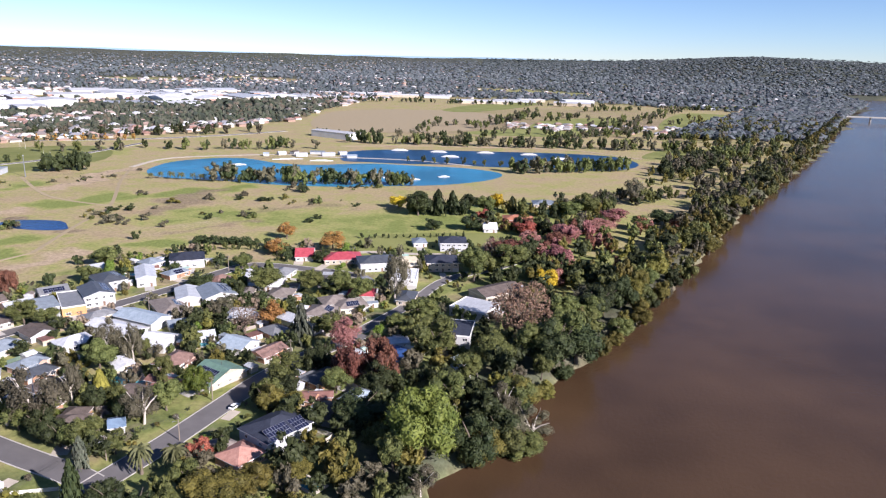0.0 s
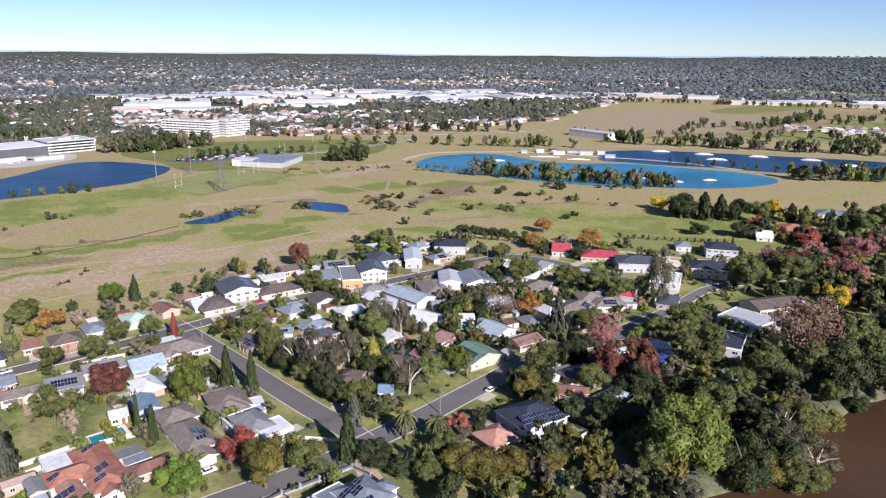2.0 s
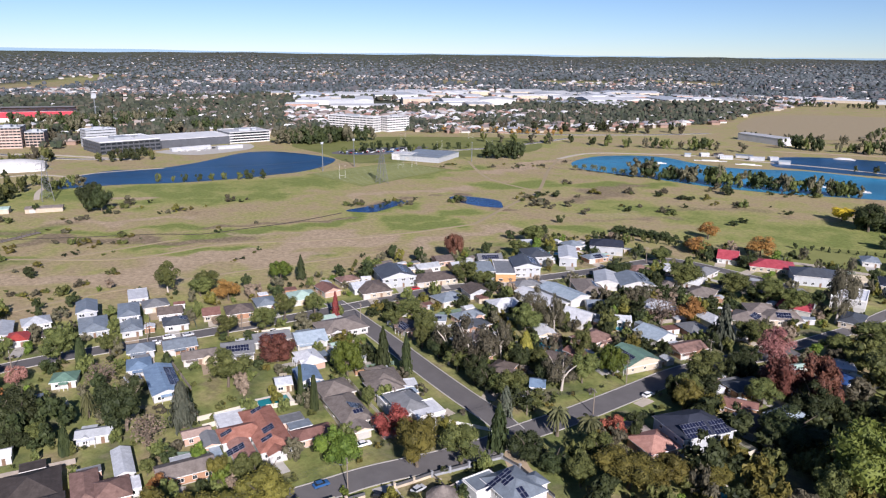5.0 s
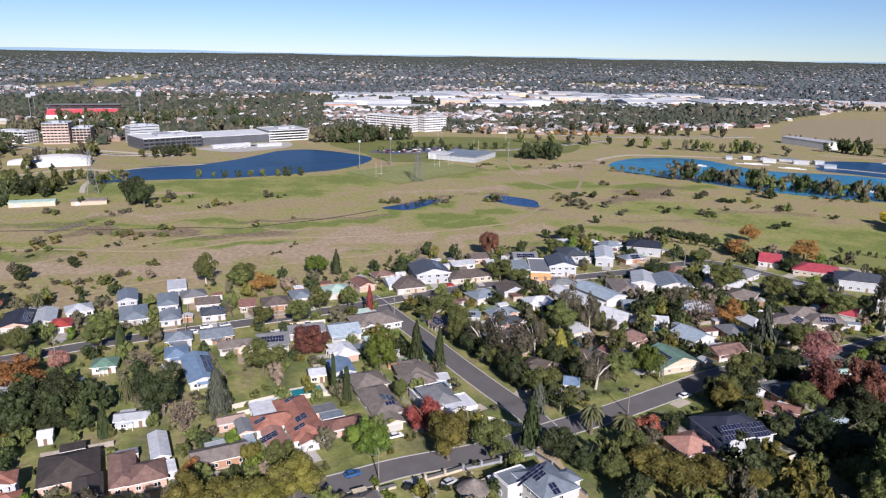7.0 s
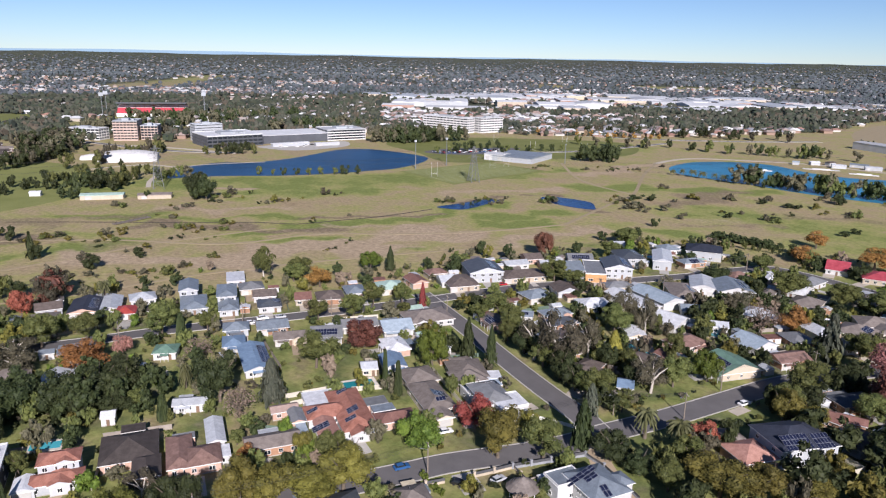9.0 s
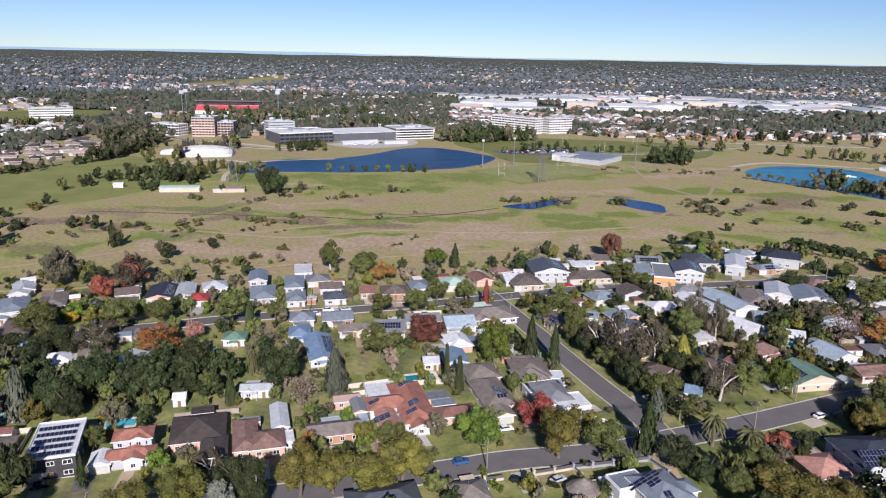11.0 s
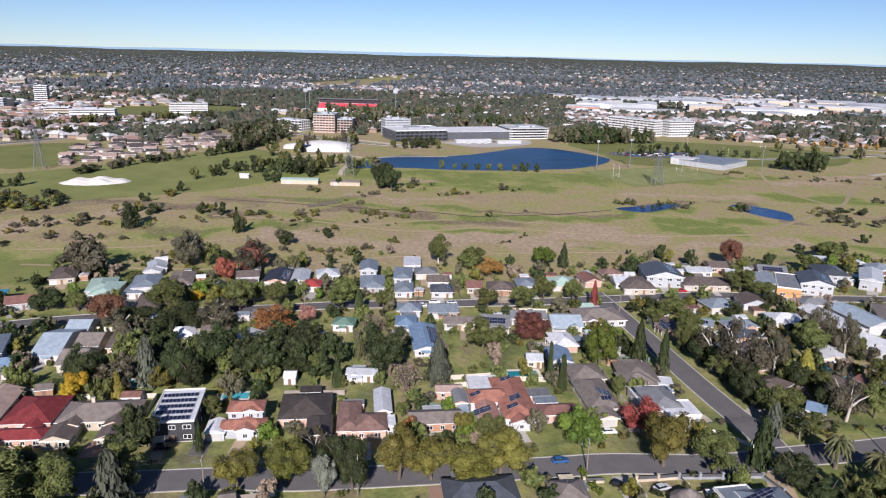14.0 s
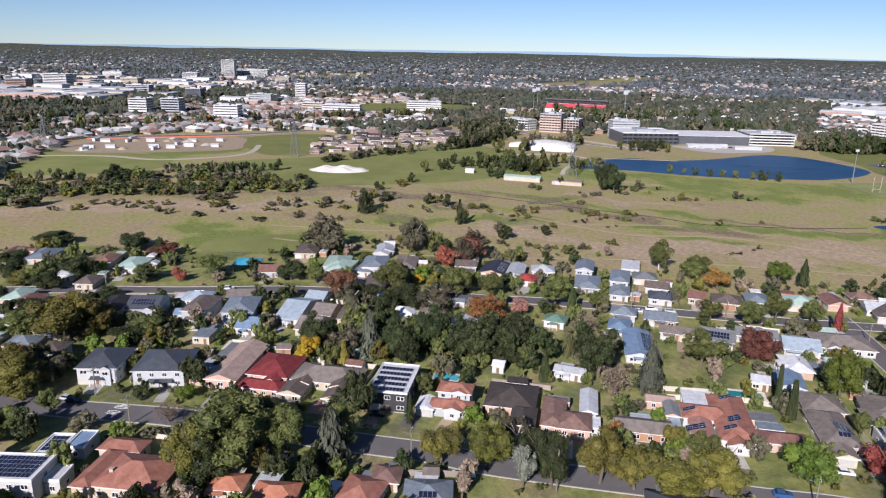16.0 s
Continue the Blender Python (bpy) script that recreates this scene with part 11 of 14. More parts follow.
house(-373.8, -53.7, 79, 4.3, 4.9, 2.2, "flat", "palegreen", "cream", "-", True)
house(-387.9, -95.9, 87, 5.8, 4.3, 2.2, "gable_w", "brownred", "white", "-", True)
house(-325.9, 85.6, 69, 4.4, 4.6, 2.2, "gable_w", "white", "brick", "-", True)
house(-339.1, 83.5, 69, 3.2, 3.3, 2.2, "gable_w", "grey", "white", "-", True)
house(-363.6, 77.3, 79, 6.1, 5.3, 2.2, "gable_w", "white", "cream", "-", True)
house(-354.6, 41.8, 162, 4.6, 4.0, 2.2, "gable_w", "white", "brick", "-", True)
house(-156.9, 18.9, 53, 3.2, 3.6, 2.2, "flat", "white", "white", "-", True)
house(-156.8, 42.1, 72, 4.1, 4.6, 2.2, "gable_w", "greybrown", "palegrey", "-", True)
house(-341.9, -56.8, 166, 4.0, 3.9, 2.2, "flat", "palegreen", "palegrey", "-", True)
house(-338.1, 63.2, 65, 4.5, 3.7, 2.2, "gable_w", "palegrey", "white", "-", True)
house(-265.4, 49.7, 69, 6.2, 4.4, 2.2, "flat", "greybrown", "white", "-", True)
house(-306.8, 51.7, 68, 4.5, 3.2, 2.2, "gable_w", "greybrown", "white", "-", True)
house(-280.0, -68.0, 71, 4.6, 4.9, 2.2, "flat", "palegreen", "white", "-", True)
house(-282.6, -61.3, 71, 3.7, 4.2, 2.2, "flat", "greyblue", "white", "-", True)
house(-102.0, 346.0, 0, 4.8, 5.0, 2.2, "gable_w", "palegrey", "brick", "-", True)
house(-75.8, 331.8, 90, 3.5, 4.1, 2.2, "gable_w", "palegrey", "brick", "-", True)
house(-80.7, 347.2, 0, 5.0, 5.0, 2.2, "gable_w", "greybrown", "palegrey", "-", True)
house(-88.0, 304.3, -1, 5.8, 5.4, 2.2, "gable_w", "palegrey", "brick", "-", True)
house(-55.3, 359.3, -3, 6.0, 5.1, 2.2, "gable_w", "white", "palegrey", "-", True)
house(-67.6, 369.8, 86, 4.1, 5.3, 2.2, "flat", "palegrey", "palegrey", "-", True)
house(-229.3, 290.3, 68, 5.9, 3.6, 2.2, "gable_w", "palegrey", "brick", "-", True)
house(-237.3, 288.7, 68, 5.6, 3.0, 2.2, "flat", "greybrown", "brick", "-", True)
house(-240.0, 243.7, -23, 5.7, 3.8, 2.2, "flat", "palegrey", "palegrey", "-", True)
house(-219.3, 285.5, 59, 4.2, 4.5, 2.2, "gable_w", "palegrey", "cream", "-", True)
house(-224.4, 297.1, 59, 4.4, 3.5, 2.2, "flat", "grey", "cream", "-", True)
house(-111.2, 371.4, 45, 3.1, 3.3, 2.2, "flat", "white", "cream", "-", True)
house(-54.9, 235.4, 145, 4.2, 4.4, 2.2, "gable_w", "white", "palegrey", "-", True)
house(-57.2, 244.3, 55, 5.2, 4.6, 2.2, "flat", "palegrey", "brick", "-", True)
house(-101.6, 371.2, 78, 4.5, 4.3, 2.2, "flat", "greybrown", "palegrey", "-", True)
house(-152.0, 304.7, 140, 4.8, 3.4, 2.2, "gable_w", "white", "palegrey", "-", True)
house(-83.5, 280.4, 50, 6.2, 4.5, 2.2, "flat", "brownred", "white", "-", True)
house(-83.8, 294.2, 50, 5.1, 4.0, 2.2, "flat", "palegrey", "cream", "-", True)
house(-164.8, 253.3, 64, 4.8, 4.4, 2.2, "gable_w", "palegrey", "white", "-", True)
house(-33.9, 269.1, 52, 5.0, 4.6, 2.2, "gable_w", "palegreen", "cream", "-", True)
house(-166.6, 268.6, 144, 5.3, 4.9, 2.2, "flat", "brownred", "cream", "-", True)
house(-181.9, 247.3, 150, 3.5, 3.9, 2.2, "flat", "brownred", "palegrey", "-", True)
house(-146.2, 371.4, 57, 3.6, 3.4, 2.2, "flat", "palegreen", "brick", "-", True)
house(-56.3, 299.2, 56, 4.1, 4.2, 2.2, "gable_w", "grey", "brick", "-", True)
house(-22.3, 257.6, 52, 4.7, 5.0, 2.2, "flat", "greyblue", "cream", "-", True)
house(-181.3, 222.4, 67, 6.1, 5.5, 2.2, "gable_w", "brownred", "palegrey", "-", True)
house(-168.2, 388.7, 149, 4.2, 3.4, 2.2, "flat", "palegrey", "white", "-", True)
house(-180.1, 382.6, 149, 4.6, 3.3, 2.2, "gable_w", "white", "white", "-", True)
house(-157.9, 230.0, 153, 3.6, 3.3, 2.2, "gable_w", "white", "cream", "-", True)
house(-133.3, 212.6, 68, 6.3, 5.4, 2.2, "gable_w", "greybrown", "brick", "-", True)
house(-251.3, 65.2, 160, 5.8, 4.2, 2.2, "flat", "brownred", "palegrey", "-", True)
house(-185.4, 189.2, 67, 4.3, 3.5, 2.2, "gable_w", "palegreen", "white", "-", True)
house(-270.0, 85.7, 63, 5.2, 5.0, 2.2, "gable_w", "greyblue", "white", "-", True)
house(-279.7, 67.0, 162, 6.5, 4.2, 2.2, "gable_w", "greybrown", "palegrey", "-", True)
house(-312.0, 89.5, 155, 6.0, 4.3, 2.2, "gable_w", "greyblue", "cream", "-", True)
house(-238.3, 91.1, 155, 6.3, 4.8, 2.2, "flat", "brownred", "palegrey", "-", True)
house(-234.7, 76.8, 242, 3.8, 3.7, 2.2, "gable_w", "brownred", "brick", "-", True)
house(-324.7, 111.1, 159, 6.3, 4.2, 2.2, "gable_w", "greybrown", "palegrey", "-", True)
house(-284.8, -72.9, 75, 5.9, 5.3, 2.2, "gable_w", "greyblue", "cream", "-", True)
house(-298.5, -77.5, 75, 4.2, 5.3, 2.2, "gable_w", "palegreen", "palegrey", "-", True)
house(-275.8, -80.6, 62, 4.8, 4.1, 2.2, "flat", "palegreen", "palegrey", "-", True)
house(-271.7, -101.6, 57, 6.5, 5.2, 2.2, "gable_w", "grey", "white", "-", True)
wood("garden trees between the houses", "dark", -225.0, 116.6, 8.1, 3.4)
wood("garden trees between the houses", "green", -260.2, -58.6, 3.5, 2.0)
wood("garden trees between the houses", "gum", -213.0, 316.4, 5.3, 2.8)
wood("garden trees between the houses", "green", 9.7, 305.0, 7.1, 3.7)
wood("garden trees between the houses", "gum", -31.6, 277.0, 7.4, 3.3)
wood("garden trees between the houses", "gum", -109.5, 376.9, 4.7, 2.0)
wood("garden trees between the houses", "bare", -268.8, -15.5, 8.6, 3.7)
wood("garden trees between the houses", "lime", -63.7, 380.6, 3.3, 1.7)
wood("garden trees between the houses", "green", -162.3, 114.1, 2.7, 1.8)
wood("garden trees between the houses", "green", -187.8, 86.4, 3.3, 1.7)
wood("garden trees between the houses", "gum", -189.3, 382.7, 5.6, 2.6)
wood("garden trees between the houses", "green", -128.9, 224.5, 5.3, 3.4)
wood("garden trees between the houses", "lime", -322.5, 177.3, 3.1, 1.7)
wood("garden trees between the houses", "gum", -177.9, -62.4, 5.7, 2.9)
wood("garden trees between the houses", "gum", -158.6, 166.5, 4.0, 1.8)
wood("garden trees between the houses", "green", -191.7, 152.4, 4.2, 2.7)
wood("garden trees between the houses", "green", -281.0, -88.9, 5.6, 2.6)
wood("garden trees between the houses", "green", -149.5, 103.0, 2.9, 1.9)
wood("garden trees between the houses", "dark", -93.0, 421.1, 3.4, 1.6)
wood("garden trees between the houses", "olive", -30.9, 322.8, 4.0, 2.0)
wood("garden trees between the houses", "dark", -248.9, 219.9, 5.7, 3.3)
wood("garden trees between the houses", "olive", -239.3, 136.2, 3.2, 1.8)
wood("garden trees between the houses", "dark", -194.7, 341.2, 2.9, 1.8)
wood("garden trees between the houses", "dark", -68.7, 321.8, 6.1, 3.2)
wood("garden trees between the houses", "olive", -110.6, 351.3, 7.8, 3.8)
wood("garden trees between the houses", "bare", -280.9, -84.9, 5.6, 2.4)
wood("garden trees between the houses", "bare", -348.6, 46.6, 4.6, 2.0)
wood("garden trees between the houses", "green", -243.8, 280.4, 6.5, 2.7)
wood("garden trees between the houses", "bare", -345.7, 53.7, 8.0, 3.4)
wood("garden trees between the houses", "green", -279.1, -98.3, 2.7, 1.6)
wood("garden trees between the houses", "green", -342.9, 87.2, 3.1, 1.8)
wood("garden trees between the houses", "gum", -220.8, 299.9, 6.4, 2.7)
wood("garden trees between the houses", "green", -98.0, 201.3, 2.9, 1.7)
wood("garden trees between the houses", "green", -264.6, -120.3, 3.5, 2.3)
wood("garden trees between the houses", "lime", -208.8, 324.0, 3.8, 1.6)
wood("garden trees between the houses", "green", -285.4, 116.0, 7.2, 3.2)
wood("garden trees between the houses", "gum", -114.5, 194.7, 4.4, 2.6)
wood("garden trees between the houses", "green", -250.4, 33.0, 5.2, 3.1)
wood("garden trees between the houses", "lime", -330.6, 34.4, 6.9, 3.1)
wood("garden trees between the houses", "olive", -243.3, -17.1, 4.2, 1.9)
wood("garden trees between the houses", "green", -104.2, 322.5, 4.2, 2.1)
wood("garden trees between the houses", "gum", -252.2, 251.7, 3.9, 2.1)
wood("garden trees between the houses", "dark", -231.4, -6.6, 4.8, 2.5)
wood("garden trees between the houses", "green", -185.5, 390.3, 5.2, 3.2)
wood("garden trees between the houses", "lime", -286.5, -65.9, 3.5, 1.8)
wood("garden trees between the houses", "green", 28.9, 324.0, 5.4, 2.9)
wood("garden trees between the houses", "gum", -206.8, 194.3, 8.1, 3.8)
wood("garden trees between the houses", "green", -162.3, 21.0, 6.2, 2.6)
wood("garden trees between the houses", "bare", -298.3, -85.0, 4.6, 2.4)
wood("garden trees between the houses", "gum", -182.8, 333.5, 3.6, 1.8)
wood("garden trees between the houses", "green", -148.6, 409.7, 5.0, 2.7)
wood("garden trees between the houses", "olive", -23.0, 348.0, 4.2, 2.0)
wood("garden trees between the houses", "green", -337.5, 55.5, 4.2, 1.8)
wood("garden trees between the houses", "dark", -205.2, 66.7, 5.7, 3.1)
wood("garden trees between the houses", "dark", -161.5, 36.8, 5.8, 3.0)
wood("garden trees between the houses", "bare", -34.6, 333.7, 4.5, 2.8)
wood("garden trees between the houses", "gum", -104.1, 121.8, 4.8, 2.1)
wood("garden trees between the houses", "bare", -41.3, 300.9, 5.6, 3.5)
wood("garden trees between the houses", "gum", -161.4, 188.3, 4.6, 2.5)
wood("garden trees between the houses", "olive", -211.6, 326.7, 3.9, 2.3)
wood("garden trees between the houses", "bare", -56.2, 346.8, 4.3, 2.5)
wood("garden trees between the houses", "bare", -37.3, 275.8, 3.6, 2.3)
wood("garden trees between the houses", "gum", -256.8, 228.4, 6.2, 3.9)
wood("garden trees between the houses", "lime", -169.3, 154.0, 3.1, 1.7)
wood("garden trees between the houses", "gum", -161.6, 152.6, 4.2, 1.8)
wood("garden trees between the houses", "bare", -47.8, 298.7, 3.2, 1.8)
wood("garden trees between the houses", "gum", -164.4, 284.8, 3.6, 2.0)
wood("garden trees between the houses", "green", -154.0, 92.9, 8.0, 3.7)
wood("garden trees between the houses", "gum", -322.8, 121.5, 7.6, 3.2)
wood("garden trees between the houses", "gum", -169.8, 138.2, 2.5, 1.6)
wood("garden trees between the houses", "gum", -216.9, -19.0, 3.7, 2.3)
wood("garden trees between the houses", "lime", -164.4, 109.6, 6.1, 2.9)
wood("garden trees between the houses", "lime", -180.7, 390.2, 5.0, 2.7)
wood("garden trees between the houses", "gum", -255.1, -65.6, 6.0, 2.7)
wood("garden trees between the houses", "olive", -321.8, -109.1, 3.9, 1.9)
wood("garden trees between the houses", "green", -201.2, 0.5, 5.9, 2.6)
wood("garden trees between the houses", "green", -153.0, 224.0, 4.8, 2.1)
wood("garden trees between the houses", "gum", -161.7, -53.6, 3.7, 2.3)
wood("garden trees between the houses", "green", -171.5, 173.8, 2.9, 1.7)
wood("garden trees between the houses", "green", -215.2, 147.6, 3.4, 2.2)
wood("garden trees between the houses", "green", -355.0, -29.4, 5.8, 3.4)
wood("garden trees between the houses", "olive", -162.2, -17.7, 4.6, 2.7)
wood("garden trees between the houses", "bare", -2.4, 299.9, 4.2, 2.0)
wood("garden trees between the houses", "gum", -274.8, 191.9, 6.1, 3.0)
wood("garden trees between the houses", "lime", -169.0, -52.5, 5.9, 3.8)
wood("garden trees between the houses", "olive", -150.4, 7.0, 3.2, 1.6)
wood("garden trees between the houses", "olive", -340.6, 10.4, 4.2, 1.8)
wood("garden trees between the houses", "lime", -253.9, -26.2, 3.9, 1.8)
wood("garden trees between the houses", "gum", -189.0, 360.2, 2.5, 1.7)
wood("garden trees between the houses", "green", -281.8, 113.4, 4.0, 1.8)
wood("garden trees between the houses", "olive", -178.2, 225.7, 4.2, 2.1)
wood("garden trees between the houses", "dark", -199.3, 63.9, 5.0, 3.0)
wood("garden trees between the houses", "dark", -99.9, 227.6, 3.7, 1.7)
wood("garden trees between the houses", "gum", -329.9, -43.0, 3.2, 1.6)
wood("garden trees between the houses", "gum", -0.2, 412.7, 8.6, 3.8)
wood("garden trees between the houses", "gum", -208.9, 60.1, 9.1, 3.9)
wood("garden trees between the houses", "olive", -115.3, 159.1, 7.0, 3.6)
wood("garden trees between the houses", "green", -162.6, 25.0, 4.2, 1.9)
wood("garden trees between the houses", "green", -140.5, 29.4, 3.5, 1.8)
wood("garden trees between the houses", "dark", -241.0, 98.3, 4.2, 1.9)
wood("garden trees between the houses", "gum", -272.8, -27.5, 4.1, 1.9)
wood("garden trees between the houses", "green", -190.8, -30.4, 5.6, 3.4)
wood("garden trees between the houses", "olive", -37.0, 317.0, 3.8, 1.6)
wood("garden trees between the houses", "dark", -253.5, 54.3, 5.6, 2.7)
wood("garden trees between the houses", "green", -233.2, 271.6, 3.4, 1.9)
wood("garden trees between the houses", "gum", -206.4, 106.1, 4.4, 2.7)
wood("garden trees between the houses", "green", -95.0, 286.4, 5.0, 3.1)
wood("garden trees between the houses", "bare", 20.3, 311.1, 4.8, 3.1)
wood("garden trees between the houses", "lime", -62.0, 387.5, 3.5, 2.3)
wood("garden trees between the houses", "gum", -261.4, -61.1, 3.6, 1.7)
wood("garden trees between the houses", "gum", -193.0, -23.8, 3.7, 2.5)
wood("garden trees between the houses", "olive", -167.7, 398.2, 4.6, 2.3)
wood("garden trees between the houses", "green", -377.8, -24.1, 4.5, 1.9)
wood("garden trees between the houses", "green", -35.7, 346.2, 4.0, 2.0)
wood("garden trees between the houses", "gum", -52.4, 431.3, 7.7, 4.0)
wood("garden trees between the houses", "gum", -293.5, -67.0, 5.5, 2.8)
wood("garden trees between the houses", "olive", -79.3, 309.0, 8.2, 3.6)
wood("garden trees between the houses", "green", -242.9, 246.7, 3.9, 1.8)
wood("garden trees between the houses", "gum", -34.3, 342.7, 5.7, 2.6)
wood("garden trees between the houses", "gum", -62.4, 226.8, 5.8, 3.7)
wood("garden trees between the houses", "lime", -225.1, 292.8, 3.4, 2.1)
wood("garden trees between the houses", "green", -211.5, 69.6, 5.6, 2.9)
wood("garden trees between the houses", "olive", -343.6, 83.7, 4.2, 2.5)
wood("garden trees between the houses", "green", -165.7, 142.6, 6.1, 2.8)
wood("garden trees between the houses", "dark", -359.5, 89.2, 3.5, 2.0)
wood("garden trees between the houses", "gum", -166.1, -19.4, 3.5, 1.8)
wood("garden trees between the houses", "bare", -243.0, 180.0, 4.5, 2.2)
wood("garden trees between the houses", "lime", -242.5, 103.1, 4.8, 2.1)
wood("garden trees between the houses", "dark", -299.0, -30.3, 7.2, 3.3)
wood("garden trees between the houses", "green", -137.9, 257.4, 7.8, 3.4)
wood("garden trees between the houses", "olive", -240.2, -75.5, 3.9, 2.3)
wood("garden trees between the houses", "green", -112.8, 313.6, 3.7, 2.1)
wood("garden trees between the houses", "gum", -176.0, -36.2, 3.7, 1.7)
wood("garden trees between the houses", "dark", -253.9, -5.3, 5.8, 2.7)
wood("garden trees between the houses", "green", -369.9, -46.4, 6.3, 3.7)
wood("garden trees between the houses", "lime", -46.4, 216.3, 3.9, 1.7)
wood("garden trees between the houses", "green", -113.8, 374.0, 4.5, 2.4)
wood("garden trees between the houses", "green", -255.0, 114.7, 3.6, 1.6)
wood("garden trees between the houses", "gum", -81.9, 114.0, 5.4, 2.8)
wood("garden trees between the houses", "gum", -197.4, 114.3, 2.4, 1.6)
wood("garden trees between the houses", "olive", -15.5, 384.2, 7.2, 3.1)
wood("garden trees between the houses", "gum", -145.5, 316.2, 3.9, 1.6)
wood("garden trees between the houses", "gum", -50.9, 302.5, 7.7, 3.8)
wood("garden trees between the houses", "lime", -255.4, -46.7, 6.9, 3.9)
wood("garden trees between the houses", "gum", -131.1, 377.6, 3.0, 1.9)
wood("garden trees between the houses", "green", -117.1, 371.3, 4.3, 2.8)
wood("garden trees between the houses", "gum", -266.1, 78.2, 7.8, 3.8)
wood("garden trees between the houses", "green", -240.3, 283.5, 5.1, 2.9)
wood("garden trees between the houses", "green", -212.1, 63.9, 3.7, 1.8)
wood("garden trees between the houses", "bare", -310.3, 72.3, 6.4, 3.0)
wood("garden trees between the houses", "green", -59.7, 367.3, 5.8, 2.5)
wood("garden trees between the houses", "olive", -171.6, 144.5, 7.3, 3.1)
wood("garden trees between the houses", "olive", -360.6, 84.5, 8.3, 3.9)
wood("garden trees between the houses", "green", 3.8, 237.1, 3.3, 1.9)
wood("garden trees between the houses", "gum", -228.5, 113.1, 4.2, 2.7)
wood("garden trees between the houses", "lime", -74.4, 194.7, 4.0, 2.2)
wood("garden trees between the houses", "bare", -115.7, 240.0, 6.0, 2.5)
wood("garden trees between the houses", "dark", -57.2, 158.4, 3.4, 1.7)
wood("garden trees between the houses", "bare", -321.3, 181.4, 5.2, 2.9)
wood("garden trees between the houses", "green", -261.0, 85.9, 4.0, 1.7)
wood("garden trees between the houses", "green", 54.9, 367.5, 4.3, 2.1)
wood("garden trees between the houses", "dark", -226.6, 170.6, 3.7, 2.4)
wood("garden trees between the houses", "gum", -271.8, -37.2, 5.5, 2.6)
wood("garden trees between the houses", "bare", -185.4, 123.5, 3.6, 1.7)
wood("garden trees between the houses", "olive", 17.9, 237.7, 8.1, 3.9)
wood("garden trees between the houses", "green", -159.7, 279.1, 7.0, 3.5)
wood("garden trees between the houses", "green", -213.4, 330.5, 5.1, 2.7)
wood("garden trees between the houses", "gum", -204.7, 314.5, 3.1, 1.9)
wood("garden trees between the houses", "dark", -290.8, 113.3, 5.5, 2.6)
wood("garden trees between the houses", "lime", -305.7, 79.6, 6.9, 3.3)
wood("garden trees between the houses", "green", -241.8, 122.5, 8.3, 3.7)
wood("garden trees between the houses", "dark", -180.2, -13.6, 3.5, 1.6)
wood("garden trees between the houses", "green", -192.6, 247.0, 7.9, 3.6)
wood("garden trees between the houses", "green", -71.0, 276.0, 6.0, 2.8)
wood("garden trees between the houses", "gum", -239.2, 7.6, 3.7, 2.3)
wood("garden trees between the houses", "gum", -163.9, -45.3, 5.5, 3.0)
wood("garden trees between the houses", "green", -201.9, 83.4, 4.0, 1.7)
wood("garden trees between the houses", "olive", -315.1, 93.9, 3.8, 1.8)
wood("garden trees between the houses", "gum", -217.7, -9.8, 2.8, 1.7)
wood("garden trees between the houses", "gum", -227.1, 218.2, 4.7, 2.1)
wood("garden trees between the houses", "bare", -157.8, -15.2, 8.2, 4.0)
wood("garden trees between the houses", "green", -376.0, -74.6, 8.8, 3.7)
wood("garden trees between the houses", "gum", -147.9, 3.4, 5.7, 3.0)
wood("garden trees between the houses", "dark", -11.9, 407.3, 5.4, 2.7)
wood("garden trees between the houses", "gum", -181.7, 378.8, 3.7, 2.3)
wood("garden trees between the houses", "olive", -205.1, 4.7, 3.7, 1.7)
wood("garden trees between the houses", "green", -291.6, 98.4, 7.9, 3.9)
wood("garden trees between the houses", "green", -137.6, 143.3, 5.4, 3.4)
wood("garden trees between the houses", "dark", -310.7, 142.5, 4.4, 2.0)
wood("garden trees between the houses", "green", -208.8, 198.9, 4.1, 1.7)
wood("garden trees between the houses", "green", -75.0, 364.9, 6.5, 2.8)
wood("garden trees between the houses", "bare", -164.0, 339.0, 3.0, 1.7)
wood("garden trees between the houses", "olive", -324.3, 134.2, 4.3, 2.3)
wood("garden trees between the houses", "dark", -211.5, 283.1, 4.0, 2.3)
wood("garden trees between the houses", "green", -343.8, -80.3, 8.6, 3.6)
wood("garden trees between the houses", "gum", -326.5, 90.1, 4.2, 2.6)
wood("garden trees between the houses", "dark", -231.8, 263.5, 9.0, 3.9)
wood("garden trees between the houses", "green", -372.6, -79.4, 4.5, 2.5)
wood("garden trees between the houses", "olive", -250.5, 42.2, 4.8, 2.5)
wood("garden trees between the houses", "olive", -178.9, 368.0, 8.2, 3.7)
wood("garden trees between the houses", "dark", -229.3, 22.4, 2.9, 1.8)
wood("garden trees between the houses", "bare", -150.0, 49.3, 7.8, 3.3)
wood("garden trees between the houses", "green", -254.7, 7.3, 6.7, 3.3)
wood("garden trees between the houses", "green", -15.4, 238.2, 4.3, 2.7)
wood("garden trees between the houses", "lime", -220.8, 100.2, 3.7, 2.1)
wood("garden trees between the houses", "olive", -65.4, 333.5, 4.7, 2.0)
wood("garden trees between the houses", "dark", -19.9, 226.0, 5.4, 2.3)
wood("garden trees between the houses", "bare", -258.9, 217.8, 5.1, 2.3)
wood("garden trees between the houses", "green", -244.8, 56.4, 6.7, 3.7)
wood("garden trees between the houses", "gum", -170.7, 352.0, 4.9, 2.4)
